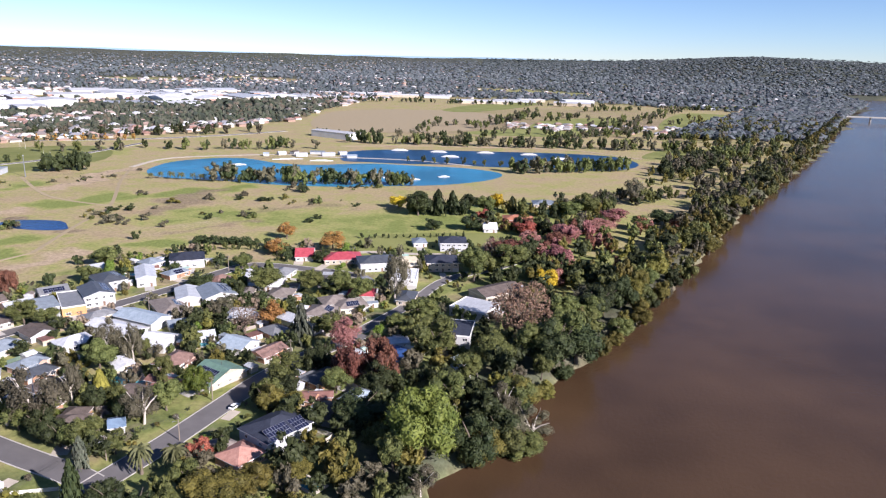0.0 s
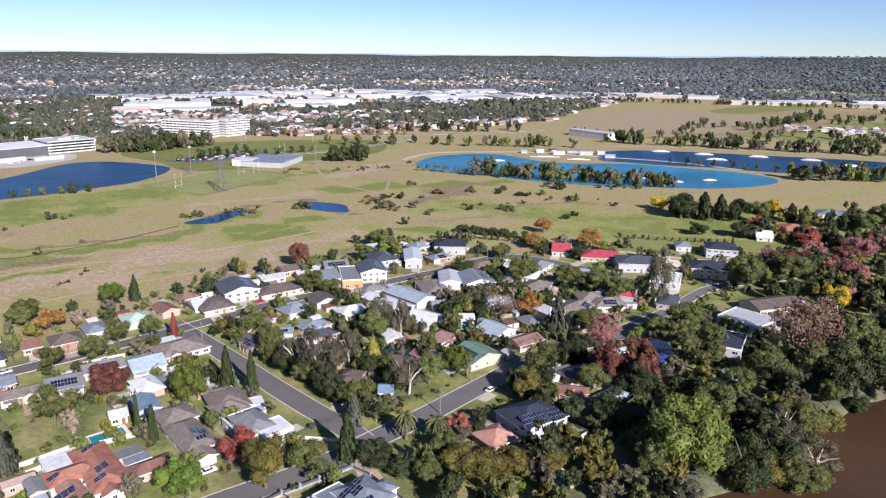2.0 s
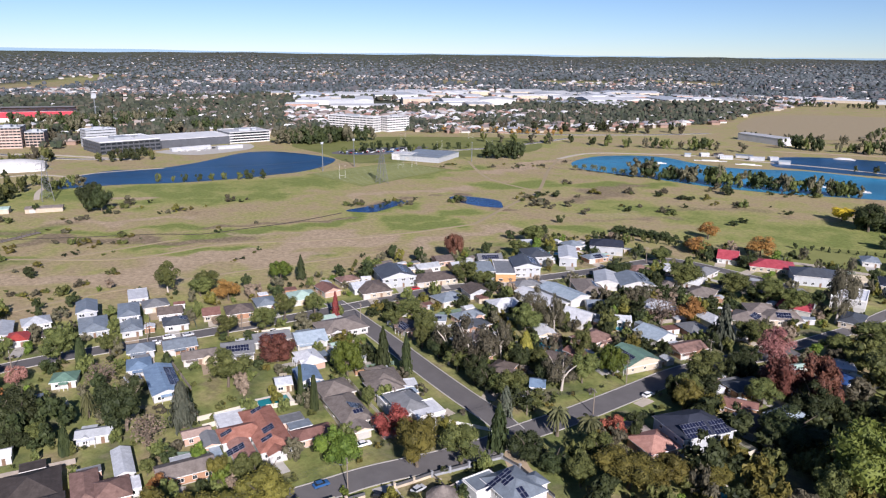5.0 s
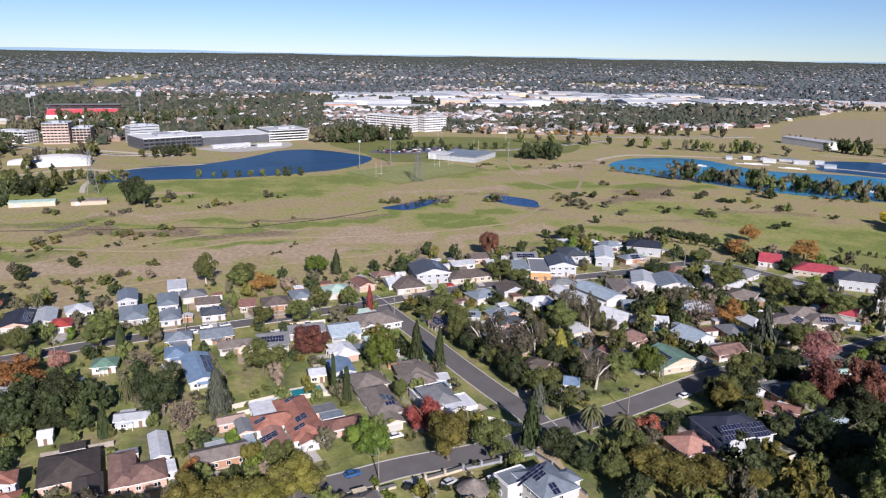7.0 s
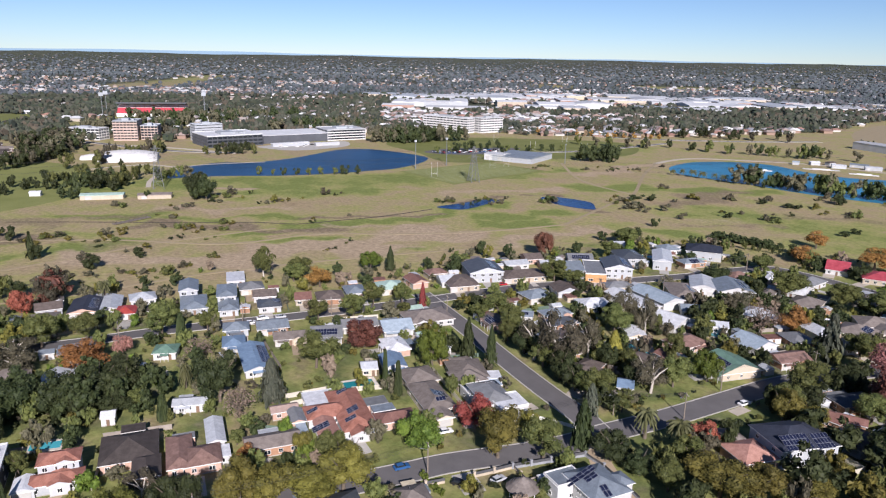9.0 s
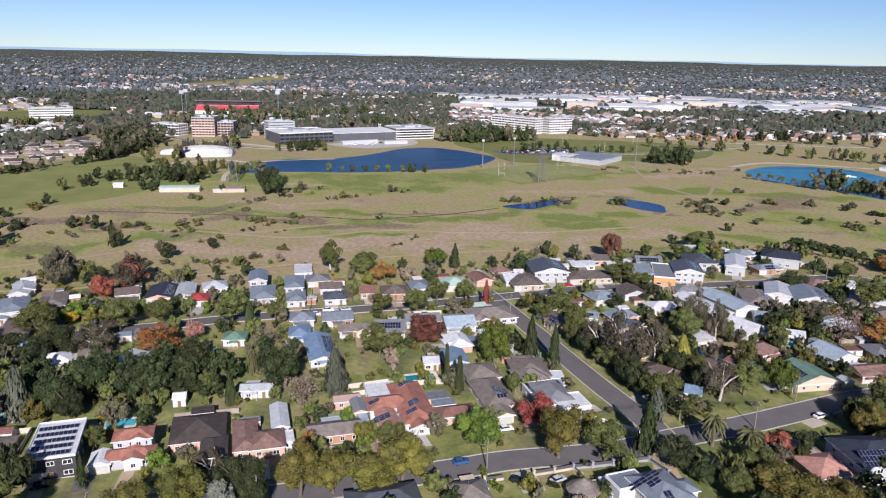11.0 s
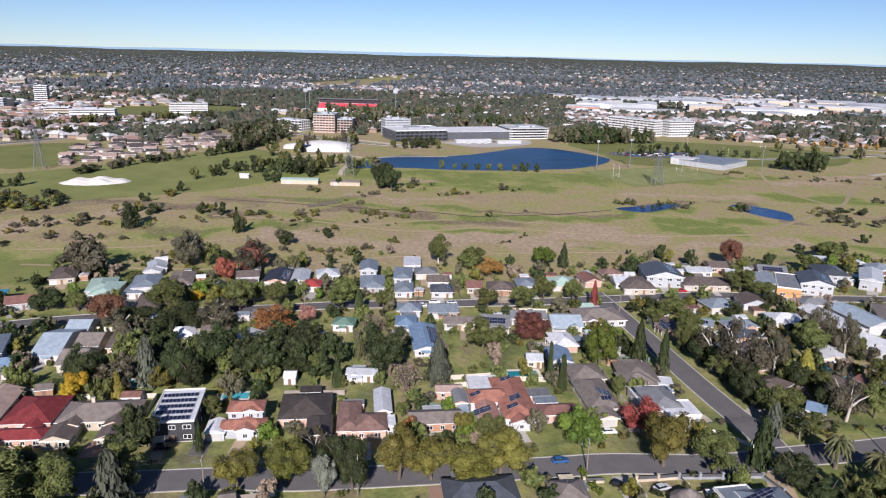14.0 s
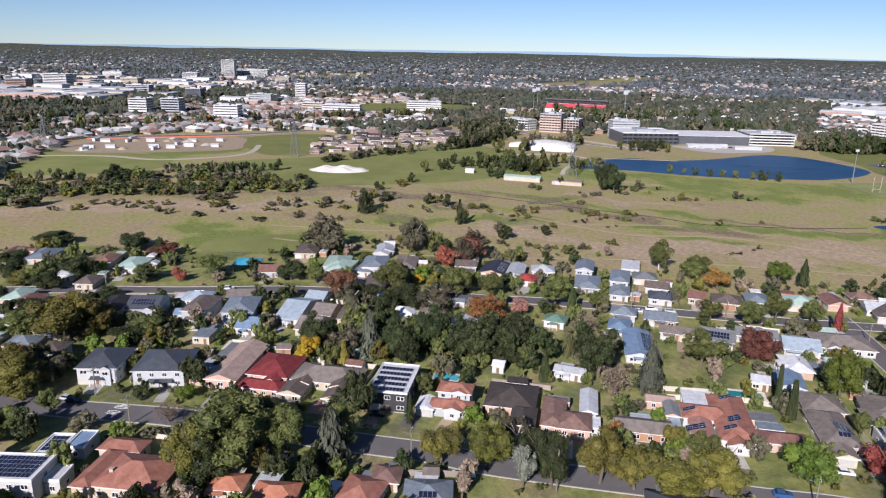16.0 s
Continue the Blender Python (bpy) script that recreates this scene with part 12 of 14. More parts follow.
wood("garden trees between the houses", "dark", -158.7, 163.8, 4.0, 1.7)
wood("garden trees between the houses", "green", -304.4, -6.7, 5.6, 2.4)
wood("garden trees between the houses", "gum", -375.2, -60.2, 6.8, 3.3)
wood("garden trees between the houses", "dark", -338.9, -78.6, 4.3, 2.1)
wood("garden trees between the houses", "gum", -275.2, 49.0, 7.4, 3.2)
wood("garden trees between the houses", "green", -86.8, 315.1, 6.9, 3.6)
wood("garden trees between the houses", "green", -143.4, 165.7, 6.9, 3.3)
wood("garden trees between the houses", "gum", -271.3, 79.3, 3.8, 2.2)
wood("garden trees between the houses", "olive", -185.9, 322.4, 3.9, 2.5)
wood("garden trees between the houses", "green", -198.6, 149.5, 2.7, 1.7)
wood("garden trees between the houses", "dark", -112.4, 344.0, 6.2, 3.2)
wood("garden trees between the houses", "gum", -236.2, -10.5, 5.7, 3.2)
wood("garden trees between the houses", "green", -68.6, 126.9, 8.7, 3.6)
wood("garden trees between the houses", "gum", -243.7, -67.4, 3.5, 2.1)
wood("garden trees between the houses", "dark", -289.0, 193.8, 3.1, 2.0)
wood("garden trees between the houses", "green", -107.0, 424.6, 6.0, 3.6)
wood("garden trees between the houses", "olive", -191.5, 319.7, 4.1, 2.6)
wood("garden trees between the houses", "gum", -3.6, 317.3, 6.0, 3.3)
wood("garden trees between the houses", "olive", -109.0, 340.2, 6.5, 3.0)
wood("garden trees between the houses", "gum", -216.6, 202.5, 5.2, 2.8)
wood("garden trees between the houses", "dark", -176.2, 361.4, 6.0, 2.6)
wood("garden trees between the houses", "gum", -186.7, 161.5, 4.7, 2.9)
wood("garden trees between the houses", "dark", -117.3, 106.0, 5.0, 3.3)
wood("garden trees between the houses", "lime", -109.7, 286.1, 5.1, 2.2)
wood("garden trees between the houses", "olive", -340.1, -50.3, 4.9, 2.1)
wood("garden trees between the houses", "olive", -60.3, 301.2, 3.2, 1.8)
wood("garden trees between the houses", "olive", -108.4, 124.1, 5.0, 3.0)
wood("garden trees between the houses", "dark", -289.6, -23.6, 4.8, 2.1)
wood("garden trees between the houses", "green", -191.2, 192.7, 3.5, 1.7)
wood("garden trees between the houses", "green", -257.3, 201.6, 3.7, 1.9)
wood("garden trees between the houses", "gum", -50.5, 371.7, 5.7, 3.3)
wood("garden trees between the houses", "green", -328.0, 29.3, 4.5, 2.2)
wood("garden trees between the houses", "gum", -186.1, 380.9, 3.9, 1.8)
wood("garden trees between the houses", "gum", -299.8, 145.6, 6.2, 3.9)
wood("garden trees between the houses", "gum", -93.5, 255.5, 5.2, 2.8)
wood("garden trees between the houses", "green", -5.9, 275.5, 7.3, 3.1)
wood("garden trees between the houses", "gum", 41.1, 354.9, 4.4, 2.2)
wood("garden trees between the houses", "bare", -256.9, 211.3, 6.9, 3.6)
wood("garden trees between the houses", "gum", -200.9, -41.4, 6.8, 3.3)
wood("garden trees between the houses", "gum", -254.3, -85.3, 3.3, 2.1)
wood("garden trees between the houses", "olive", -37.3, 417.8, 5.8, 3.3)
wood("garden trees between the houses", "dark", -171.5, 104.3, 5.0, 2.7)
wood("garden trees between the houses", "green", -219.5, 119.1, 4.8, 2.7)
wood("garden trees between the houses", "olive", -260.4, -3.6, 4.9, 2.4)
wood("garden trees between the houses", "bare", -93.5, 124.2, 5.4, 3.4)
wood("garden trees between the houses", "olive", -374.4, -41.7, 4.0, 2.1)
wood("garden trees between the houses", "lime", -48.3, 165.1, 3.6, 2.0)
wood("garden trees between the houses", "dark", -206.4, 87.0, 4.8, 2.3)
wood("garden trees between the houses", "green", -176.0, 104.6, 5.7, 2.9)
wood("garden trees between the houses", "olive", -174.1, 388.0, 4.6, 2.3)
wood("garden trees between the houses", "lime", -65.3, 421.1, 6.6, 3.1)
wood("garden trees between the houses", "gum", -375.4, 79.3, 4.4, 2.0)
wood("garden trees between the houses", "green", -322.2, -96.1, 5.4, 2.9)
wood("garden trees between the houses", "gum", -101.6, 195.1, 5.0, 3.3)
wood("garden trees between the houses", "green", -272.7, -92.6, 4.8, 2.5)
wood("garden trees between the houses", "gum", -331.6, 101.6, 3.3, 1.7)
wood("garden trees between the houses", "green", -37.7, 279.2, 3.0, 1.8)
wood("garden trees between the houses", "green", -365.9, -28.9, 3.8, 2.1)
wood("garden trees between the houses", "dark", -193.9, 334.6, 3.1, 1.7)
wood("garden trees between the houses", "green", -301.7, 83.4, 4.2, 2.2)
wood("garden trees between the houses", "lime", -30.7, 287.8, 5.7, 3.4)
wood("garden trees between the houses", "bare", -155.2, 408.0, 6.1, 3.1)
wood("garden trees between the houses", "lime", -253.8, -37.9, 6.7, 2.9)
wood("garden trees between the houses", "olive", -333.8, -73.2, 4.1, 2.5)
wood("garden trees between the houses", "bare", -92.4, 317.1, 5.5, 2.5)
wood("garden trees between the houses", "green", -312.3, 81.9, 5.7, 2.5)
wood("garden trees between the houses", "lime", -196.1, -31.7, 4.7, 2.8)
wood("garden trees between the houses", "gum", -213.1, 152.8, 3.6, 2.0)
wood("garden trees between the houses", "green", -315.8, 11.6, 4.3, 1.9)
wood("garden trees between the houses", "gum", -153.9, 85.4, 6.7, 3.4)
wood("garden trees between the houses", "gum", -249.7, -30.2, 6.1, 2.9)
wood("garden trees between the houses", "green", -248.6, 10.3, 5.5, 2.6)
wood("garden trees between the houses", "olive", -311.3, 42.6, 2.6, 1.7)
wood("garden trees between the houses", "green", -169.7, 258.6, 2.8, 1.8)
wood("garden trees between the houses", "lime", -164.9, 13.6, 5.1, 2.7)
wood("garden trees between the houses", "dark", 20.8, 407.2, 7.7, 3.3)
wood("garden trees between the houses", "lime", -178.7, 60.6, 6.0, 3.4)
wood("garden trees between the houses", "dark", -153.1, 371.6, 5.6, 3.1)
wood("garden trees between the houses", "bare", -379.0, -97.0, 7.6, 3.2)
wood("garden trees between the houses", "olive", -187.0, 251.0, 5.7, 3.3)
wood("garden trees between the houses", "green", 11.2, 263.2, 5.3, 3.3)
wood("garden trees between the houses", "green", 4.3, 310.5, 7.8, 3.4)
wood("garden trees between the houses", "green", -357.1, 50.3, 6.1, 3.4)
wood("garden trees between the houses", "olive", -237.6, 299.6, 7.2, 3.5)
wood("garden trees between the houses", "gum", -12.8, 311.2, 7.0, 3.6)
wood("garden trees between the houses", "dark", -132.9, 385.2, 7.9, 3.7)
wood("garden trees between the houses", "gum", -8.9, 279.3, 3.6, 2.3)
wood("garden trees between the houses", "bare", -263.3, 10.2, 6.1, 3.8)
wood("garden trees between the houses", "green", -236.9, 131.5, 4.6, 2.4)
wood("garden trees between the houses", "green", -167.5, 167.7, 3.4, 1.8)
wood("garden trees between the houses", "dark", -94.0, 136.5, 5.1, 2.7)
wood("garden trees between the houses", "bare", -99.9, 320.2, 4.7, 2.9)
wood("garden trees between the houses", "lime", -276.8, 120.8, 5.2, 2.7)
wood("garden trees between the houses", "bare", -157.8, 307.6, 5.0, 2.2)
wood("garden trees between the houses", "olive", -195.6, 292.1, 3.9, 1.8)
wood("garden trees between the houses", "gum", -244.4, 293.4, 6.1, 2.8)
wood("garden trees between the houses", "green", -207.6, 315.2, 3.5, 1.9)
wood("garden trees between the houses", "olive", -45.1, 293.3, 5.1, 2.4)
wood("garden trees between the houses", "lime", -243.4, 252.6, 3.6, 1.7)
wood("garden trees between the houses", "green", -140.1, 133.5, 4.9, 2.6)
wood("garden trees between the houses", "lime", -173.8, 147.7, 3.3, 1.8)
wood("garden trees between the houses", "gum", -149.2, 248.0, 7.4, 4.0)
wood("garden trees between the houses", "olive", -174.8, 238.0, 2.5, 1.6)
wood("garden trees between the houses", "green", -173.8, 135.1, 6.9, 3.4)
wood("garden trees between the houses", "gum", -103.4, 216.4, 4.1, 2.3)
wood("garden trees between the houses", "green", -13.7, 260.0, 3.0, 1.8)
wood("garden trees between the houses", "olive", -276.3, 9.5, 6.8, 2.9)
wood("garden trees between the houses", "dark", -102.5, 328.4, 3.3, 1.7)
wood("garden trees between the houses", "lime", -151.5, 14.7, 8.0, 4.0)
wood("garden trees between the houses", "dark", -103.4, 377.6, 4.6, 2.0)
wood("garden trees between the houses", "lime", -184.6, 361.4, 8.3, 3.9)
wood("garden trees between the houses", "olive", -396.5, -92.7, 6.1, 3.8)
wood("garden trees between the houses", "bare", -152.8, -32.6, 5.6, 2.6)
wood("garden trees between the houses", "green", -35.0, 412.2, 6.4, 2.7)
wood("garden trees between the houses", "green", -252.1, -21.6, 5.0, 2.2)
wood("garden trees between the houses", "gum", -166.4, 394.5, 3.1, 1.8)
wood("garden trees between the houses", "gum", -163.0, -12.7, 4.2, 1.9)
wood("garden trees between the houses", "green", -245.5, 239.2, 5.7, 2.7)
wood("garden trees between the houses", "green", -64.4, 329.6, 3.0, 1.6)
wood("garden trees between the houses", "green", -64.7, 285.3, 4.1, 2.1)
wood("garden trees between the houses", "green", -265.1, -1.2, 9.2, 3.9)
wood("garden trees between the houses", "bare", -159.2, 284.5, 6.6, 3.4)
wood("garden trees between the houses", "bare", -228.5, 28.8, 4.2, 2.7)
wood("garden trees between the houses", "olive", -181.7, 328.3, 7.2, 3.8)
wood("garden trees between the houses", "green", -219.6, 195.3, 4.2, 2.3)
wood("garden trees between the houses", "bare", -266.6, -9.8, 6.3, 3.7)
wood("garden trees between the houses", "lime", -150.4, -2.8, 8.7, 3.8)
wood("garden trees between the houses", "olive", -106.2, 289.5, 5.8, 3.1)
wood("garden trees between the houses", "green", -237.6, 106.4, 2.9, 1.7)
wood("garden trees between the houses", "dark", -208.5, -3.8, 6.7, 3.3)
wood("garden trees between the houses", "gum", -270.5, 139.3, 4.0, 2.3)
wood("garden trees between the houses", "olive", -330.7, 129.5, 4.2, 2.3)
wood("garden trees between the houses", "bare", -323.0, -7.7, 5.0, 3.0)
wood("garden trees between the houses", "green", -96.9, 150.1, 6.6, 3.3)
wood("garden trees between the houses", "gum", -316.9, -99.6, 4.8, 2.2)
wood("garden trees between the houses", "gum", -293.3, -40.0, 4.2, 1.9)
wood("garden trees between the houses", "green", -124.7, 237.0, 5.3, 3.0)
wood("garden trees between the houses", "green", -139.6, 248.0, 4.7, 2.5)
wood("garden trees between the houses", "gum", -266.3, 14.1, 2.9, 1.9)
wood("garden trees between the houses", "green", -169.9, 244.2, 4.4, 2.0)
wood("garden trees between the houses", "green", -97.5, 267.1, 3.8, 2.5)
wood("garden trees between the houses", "gum", -3.2, 305.4, 3.1, 1.7)
wood("garden trees between the houses", "bare", -145.8, 104.9, 5.0, 2.2)
wood("garden trees between the houses", "dark", -0.7, 331.3, 4.0, 2.5)
wood("garden trees between the houses", "bare", -91.1, 430.9, 5.8, 2.8)
wood("garden trees between the houses", "gum", -295.7, 20.7, 6.4, 3.4)
wood("garden trees between the houses", "green", -287.3, 160.4, 5.4, 3.4)
wood("garden trees between the houses", "bare", -186.2, 144.0, 7.6, 3.2)
wood("garden trees between the houses", "green", -256.0, 223.5, 3.9, 2.1)
wood("garden trees between the houses", "gum", -92.1, 261.9, 5.9, 3.7)
wood("garden trees between the houses", "olive", -289.4, 92.3, 5.3, 2.8)
wood("garden trees between the houses", "gum", -155.1, 367.6, 3.7, 1.8)
wood("garden trees between the houses", "dark", -355.2, -84.2, 6.0, 3.1)
wood("garden trees between the houses", "gum", -293.0, 105.3, 3.4, 2.0)
wood("garden trees between the houses", "green", -255.8, 85.8, 2.8, 1.8)
wood("garden trees between the houses", "gum", -79.8, 355.8, 4.0, 2.5)
wood("garden trees between the houses", "green", -113.0, 262.7, 4.4, 2.1)
wood("garden trees between the houses", "lime", -349.8, -59.0, 5.9, 3.5)
wood("garden trees between the houses", "bare", -88.6, 425.1, 4.4, 2.7)
wood("garden trees between the houses", "gum", -239.8, 267.3, 3.8, 1.6)
wood("garden trees between the houses", "green", -188.4, 223.7, 4.8, 2.3)
wood("garden trees between the houses", "green", -82.4, 321.0, 4.3, 2.8)
wood("garden trees between the houses", "green", -189.2, 183.5, 4.5, 2.3)
wood("garden trees between the houses", "olive", -263.2, 193.7, 7.4, 3.2)
wood("garden trees between the houses", "dark", -239.8, 19.3, 5.1, 2.9)
wood("garden trees between the houses", "olive", -73.2, 322.3, 3.1, 1.7)
wood("garden trees between the houses", "green", -13.9, 421.8, 3.4, 1.9)
wood("garden trees between the houses", "dark", -96.7, 144.2, 3.7, 1.8)
wood("garden trees between the houses", "olive", -177.0, 56.0, 3.8, 1.8)
wood("garden trees between the houses", "gum", -143.2, 320.2, 5.7, 3.3)
wood("shady trees round the gardens", "olive", -21.8, 207.6, 6.8, 3.4)
wood("shady trees round the gardens", "olive", 22.9, 239.9, 7.5, 3.1)
wood("shady trees round the gardens", "dark", 20.0, 248.4, 13.9, 6.4)
wood("shady trees round the gardens", "green", -16.3, 171.4, 8.1, 4.0)
wood("shady trees round the gardens", "green", 23.0, 276.7, 12.8, 5.8)
wood("shady trees round the gardens", "olive", 3.6, 215.8, 8.3, 4.5)
wood("shady trees round the gardens", "gum", 27.6, 248.0, 7.4, 3.2)
wood("shady trees round the gardens", "gum", -0.3, 270.6, 10.9, 4.9)
wood("shady trees round the gardens", "gum", -13.6, 252.4, 10.7, 5.6)
wood("shady trees round the gardens", "dark", -46.8, 179.5, 14.3, 6.1)
wood("shady trees round the gardens", "dark", 27.7, 264.6, 10.4, 6.0)
wood("shady trees round the gardens", "dark", 10.9, 212.8, 13.9, 6.2)
wood("shady trees round the gardens", "dark", -10.7, 214.6, 11.9, 6.3)
wood("shady trees round the gardens", "dark", -38.9, 184.0, 8.4, 3.7)
wood("shady trees round the gardens", "dark", 17.2, 281.7, 9.1, 5.2)
wood("shady trees round the gardens", "gum", -71.9, 182.5, 7.8, 4.3)
wood("shady trees round the gardens", "green", -22.6, 197.7, 8.7, 3.8)
wood("shady trees round the gardens", "dark", -7.6, 245.0, 7.5, 3.5)
wood("shady trees round the gardens", "dark", -14.2, 223.0, 8.0, 4.2)
wood("shady trees round the gardens", "green", 24.6, 235.8, 7.9, 3.4)
wood("shady trees round the gardens", "dark", -67.2, 222.8, 8.2, 3.8)
wood("shady trees round the gardens", "gum", -20.3, 177.6, 7.6, 4.5)
wood("shady trees round the gardens", "dark", -18.5, 234.6, 9.2, 4.2)
wood("shady trees round the gardens", "olive", -29.7, 177.6, 9.8, 5.2)
wood("shady trees round the gardens", "dark", 10.6, 225.1, 10.5, 4.5)
wood("shady trees round the gardens", "dark", -31.0, 200.4, 10.6, 6.0)
wood("shady trees round the gardens", "dark", -51.6, 210.2, 10.2, 5.7)
wood("shady trees round the gardens", "green", -50.6, 295.0, 8.3, 4.7)
wood("shady trees round the gardens", "gum", -23.8, 285.8, 6.7, 3.6)
wood("shady trees round the gardens", "dark", -24.5, 223.3, 5.7, 3.2)
wood("shady trees round the gardens", "dark", 10.2, 232.3, 9.2, 4.5)
wood("shady trees round the gardens", "gum", -15.3, 290.3, 8.4, 4.1)
wood("shady trees round the gardens", "dark", -11.6, 241.0, 7.7, 3.8)
wood("shady trees round the gardens", "dark", 13.5, 289.8, 7.7, 3.2)
wood("shady trees round the gardens", "gum", 27.5, 295.4, 5.6, 3.4)
wood("shady trees round the gardens", "dark", 13.3, 219.7, 11.3, 5.3)
wood("shady trees round the gardens", "green", -3.0, 240.1, 10.2, 5.8)
wood("shady trees round the gardens", "green", -14.4, 283.7, 11.8, 5.9)
wood("shady trees round the gardens", "dark", -9.2, 179.0, 7.3, 4.4)
wood("shady trees round the gardens", "gum", 0.5, 204.5, 11.8, 5.7)
wood("shady trees round the gardens", "green", -17.5, 194.6, 12.1, 5.4)
wood("shady trees round the gardens", "gum", 20.3, 220.5, 6.9, 3.7)
wood("shady trees round the gardens", "dark", -44.1, 206.7, 11.5, 6.0)
wood("shady trees round the gardens", "dark", -69.6, 196.0, 6.4, 3.3)
wood("shady trees round the gardens", "green", -29.4, 189.4, 10.0, 4.7)
wood("shady trees round the gardens", "green", 4.3, 265.6, 6.8, 4.0)
wood("shady trees round the gardens", "dark", -11.5, 171.0, 5.9, 3.3)
wood("shady trees round the gardens", "olive", 13.9, 272.2, 7.0, 4.3)
wood("shady trees round the gardens", "dark", 15.2, 298.7, 7.5, 3.3)
wood("shady trees round the gardens", "olive", -5.8, 209.4, 7.2, 3.2)
wood("shady trees round the gardens", "olive", -8.8, 223.9, 7.3, 3.4)
wood("shady trees round the gardens", "gum", -7.0, 289.1, 8.2, 3.6)
wood("shady trees round the gardens", "green", 9.8, 206.9, 5.3, 3.2)
wood("shady trees round the gardens", "dark", -4.5, 224.3, 4.9, 3.0)
wood("shady trees round the gardens", "dark", -54.6, 226.7, 5.3, 3.1)
wood("shady trees round the gardens", "olive", -40.4, 192.0, 8.7, 4.6)
wood("shady trees round the gardens", "dark", -11.2, 203.3, 11.2, 5.5)
wood("shady trees round the gardens", "gum", -43.8, 170.0, 10.2, 4.6)
wood("shady trees round the gardens", "olive", -2.8, 254.0, 10.2, 5.4)
wood("shady trees round the gardens", "gum", 16.4, 231.1, 7.0, 3.6)
wood("shady trees round the gardens", "gum", -25.4, 169.6, 7.8, 4.0)
wood("shady trees round the gardens", "gum", -71.9, 176.8, 5.4, 3.0)
wood("shady trees round the gardens", "green", -3.7, 228.4, 7.1, 3.3)
wood("shady trees round the gardens", "dark", -67.0, 189.3, 7.3, 3.1)
wood("shady trees round the gardens", "dark", 12.0, 281.5, 7.0, 3.1)
wood("shady trees round the gardens", "dark", -66.0, 270.9, 8.5, 3.6)
wood("shady trees round the gardens", "dark", -21.7, 215.1, 12.4, 5.4)
wood("shady trees round the gardens", "olive", -33.2, 184.5, 10.0, 4.6)
wood("shady trees round the gardens", "olive", -11.4, 267.2, 8.4, 3.7)
wood("shady trees round the gardens", "olive", -10.1, 185.6, 10.5, 4.5)
wood("shady trees round the gardens", "dark", -36.2, 173.5, 6.2, 3.6)
wood("shady trees round the gardens", "olive", -8.1, 231.1, 5.9, 3.2)
wood("shady trees round the gardens", "olive", -19.7, 297.5, 7.0, 3.8)
wood("shady trees round the gardens", "gum", -66.7, 173.2, 7.4, 3.9)
wood("shady trees round the gardens", "dark", 22.3, 284.8, 6.5, 3.5)
wood("shady trees round the gardens", "dark", -146.3, -51.8, 12.7, 5.9)
wood("shady trees round the gardens", "green", -144.2, -10.0, 6.3, 3.2)
wood("shady trees round the gardens", "olive", -143.1, -70.1, 11.0, 5.9)
wood("shady trees round the gardens", "gum", -229.1, 34.0, 10.3, 4.8)
wood("shady trees round the gardens", "dark", -141.8, -0.4, 11.1, 4.7)
wood("shady trees round the gardens", "dark", -240.2, -53.7, 8.4, 4.1)
wood("shady trees round the gardens", "dark", -221.1, -14.5, 10.3, 4.6)
wood("shady trees round the gardens", "dark", -194.9, 25.3, 7.4, 4.0)
wood("shady trees round the gardens", "dark", -211.6, -68.9, 7.5, 4.3)
wood("shady trees round the gardens", "green", -149.2, -21.2, 8.7, 4.5)
wood("shady trees round the gardens", "green", -155.5, -35.7, 9.1, 3.9)
wood("shady trees round the gardens", "gum", -238.8, 36.9, 8.7, 4.9)
wood("shady trees round the gardens", "dark", -161.1, -58.3, 11.7, 4.9)
wood("shady trees round the gardens", "dark", -140.1, 17.0, 8.4, 4.1)
wood("shady trees round the gardens", "olive", -152.4, -53.9, 7.9, 4.4)
wood("shady trees round the gardens", "gum", -209.9, -74.2, 7.4, 3.5)
wood("shady trees round the gardens", "green", -224.2, 26.0, 9.6, 4.0)
wood("shady trees round the gardens", "green", -200.4, -63.7, 8.9, 5.3)
wood("shady trees round the gardens", "dark", -152.1, -66.5, 6.8, 3.4)
wood("shady trees round the gardens", "dark", -154.1, -45.1, 9.3, 4.0)
wood("shady trees round the gardens", "olive", -164.3, -38.7, 6.7, 4.0)
wood("shady trees round the gardens", "green", -141.9, 33.2, 6.8, 3.2)
wood("shady trees round the gardens", "dark", -166.1, 6.7, 7.5, 3.4)
wood("shady trees round the gardens", "dark", -160.7, 14.1, 9.7, 4.1)
wood("shady trees round the gardens", "dark", -199.7, -72.6, 9.7, 5.7)
wood("shady trees round the gardens", "olive", -153.9, -60.8, 9.9, 5.6)
wood("shady trees round the gardens", "gum", -144.5, -41.4, 9.3, 4.7)
wood("shady trees round the gardens", "dark", -240.6, -61.4, 10.6, 5.1)
wood("shady trees round the gardens", "dark", -159.2, -23.6, 8.1, 3.5)
wood("shady trees round the gardens", "green", -153.7, -72.5, 7.6, 4.1)
wood("shady trees round the gardens", "gum", -236.1, 31.3, 8.0, 4.6)
wood("shady trees round the gardens", "olive", -225.0, 43.8, 8.2, 3.5)
wood("shady trees round the gardens", "dark", -199.9, -54.0, 7.6, 3.7)
wood("shady trees round the gardens", "gum", -188.3, -61.8, 10.2, 4.3)
wood("shady trees round the gardens", "dark", -170.7, -69.9, 7.8, 4.4)
wood("shady trees round the gardens", "dark", -145.9, -63.5, 11.1, 5.3)
wood("shady trees round the gardens", "dark", -191.5, 31.1, 13.8, 5.8)
wood("shady trees round the gardens", "green", -235.3, -31.9, 6.6, 3.3)
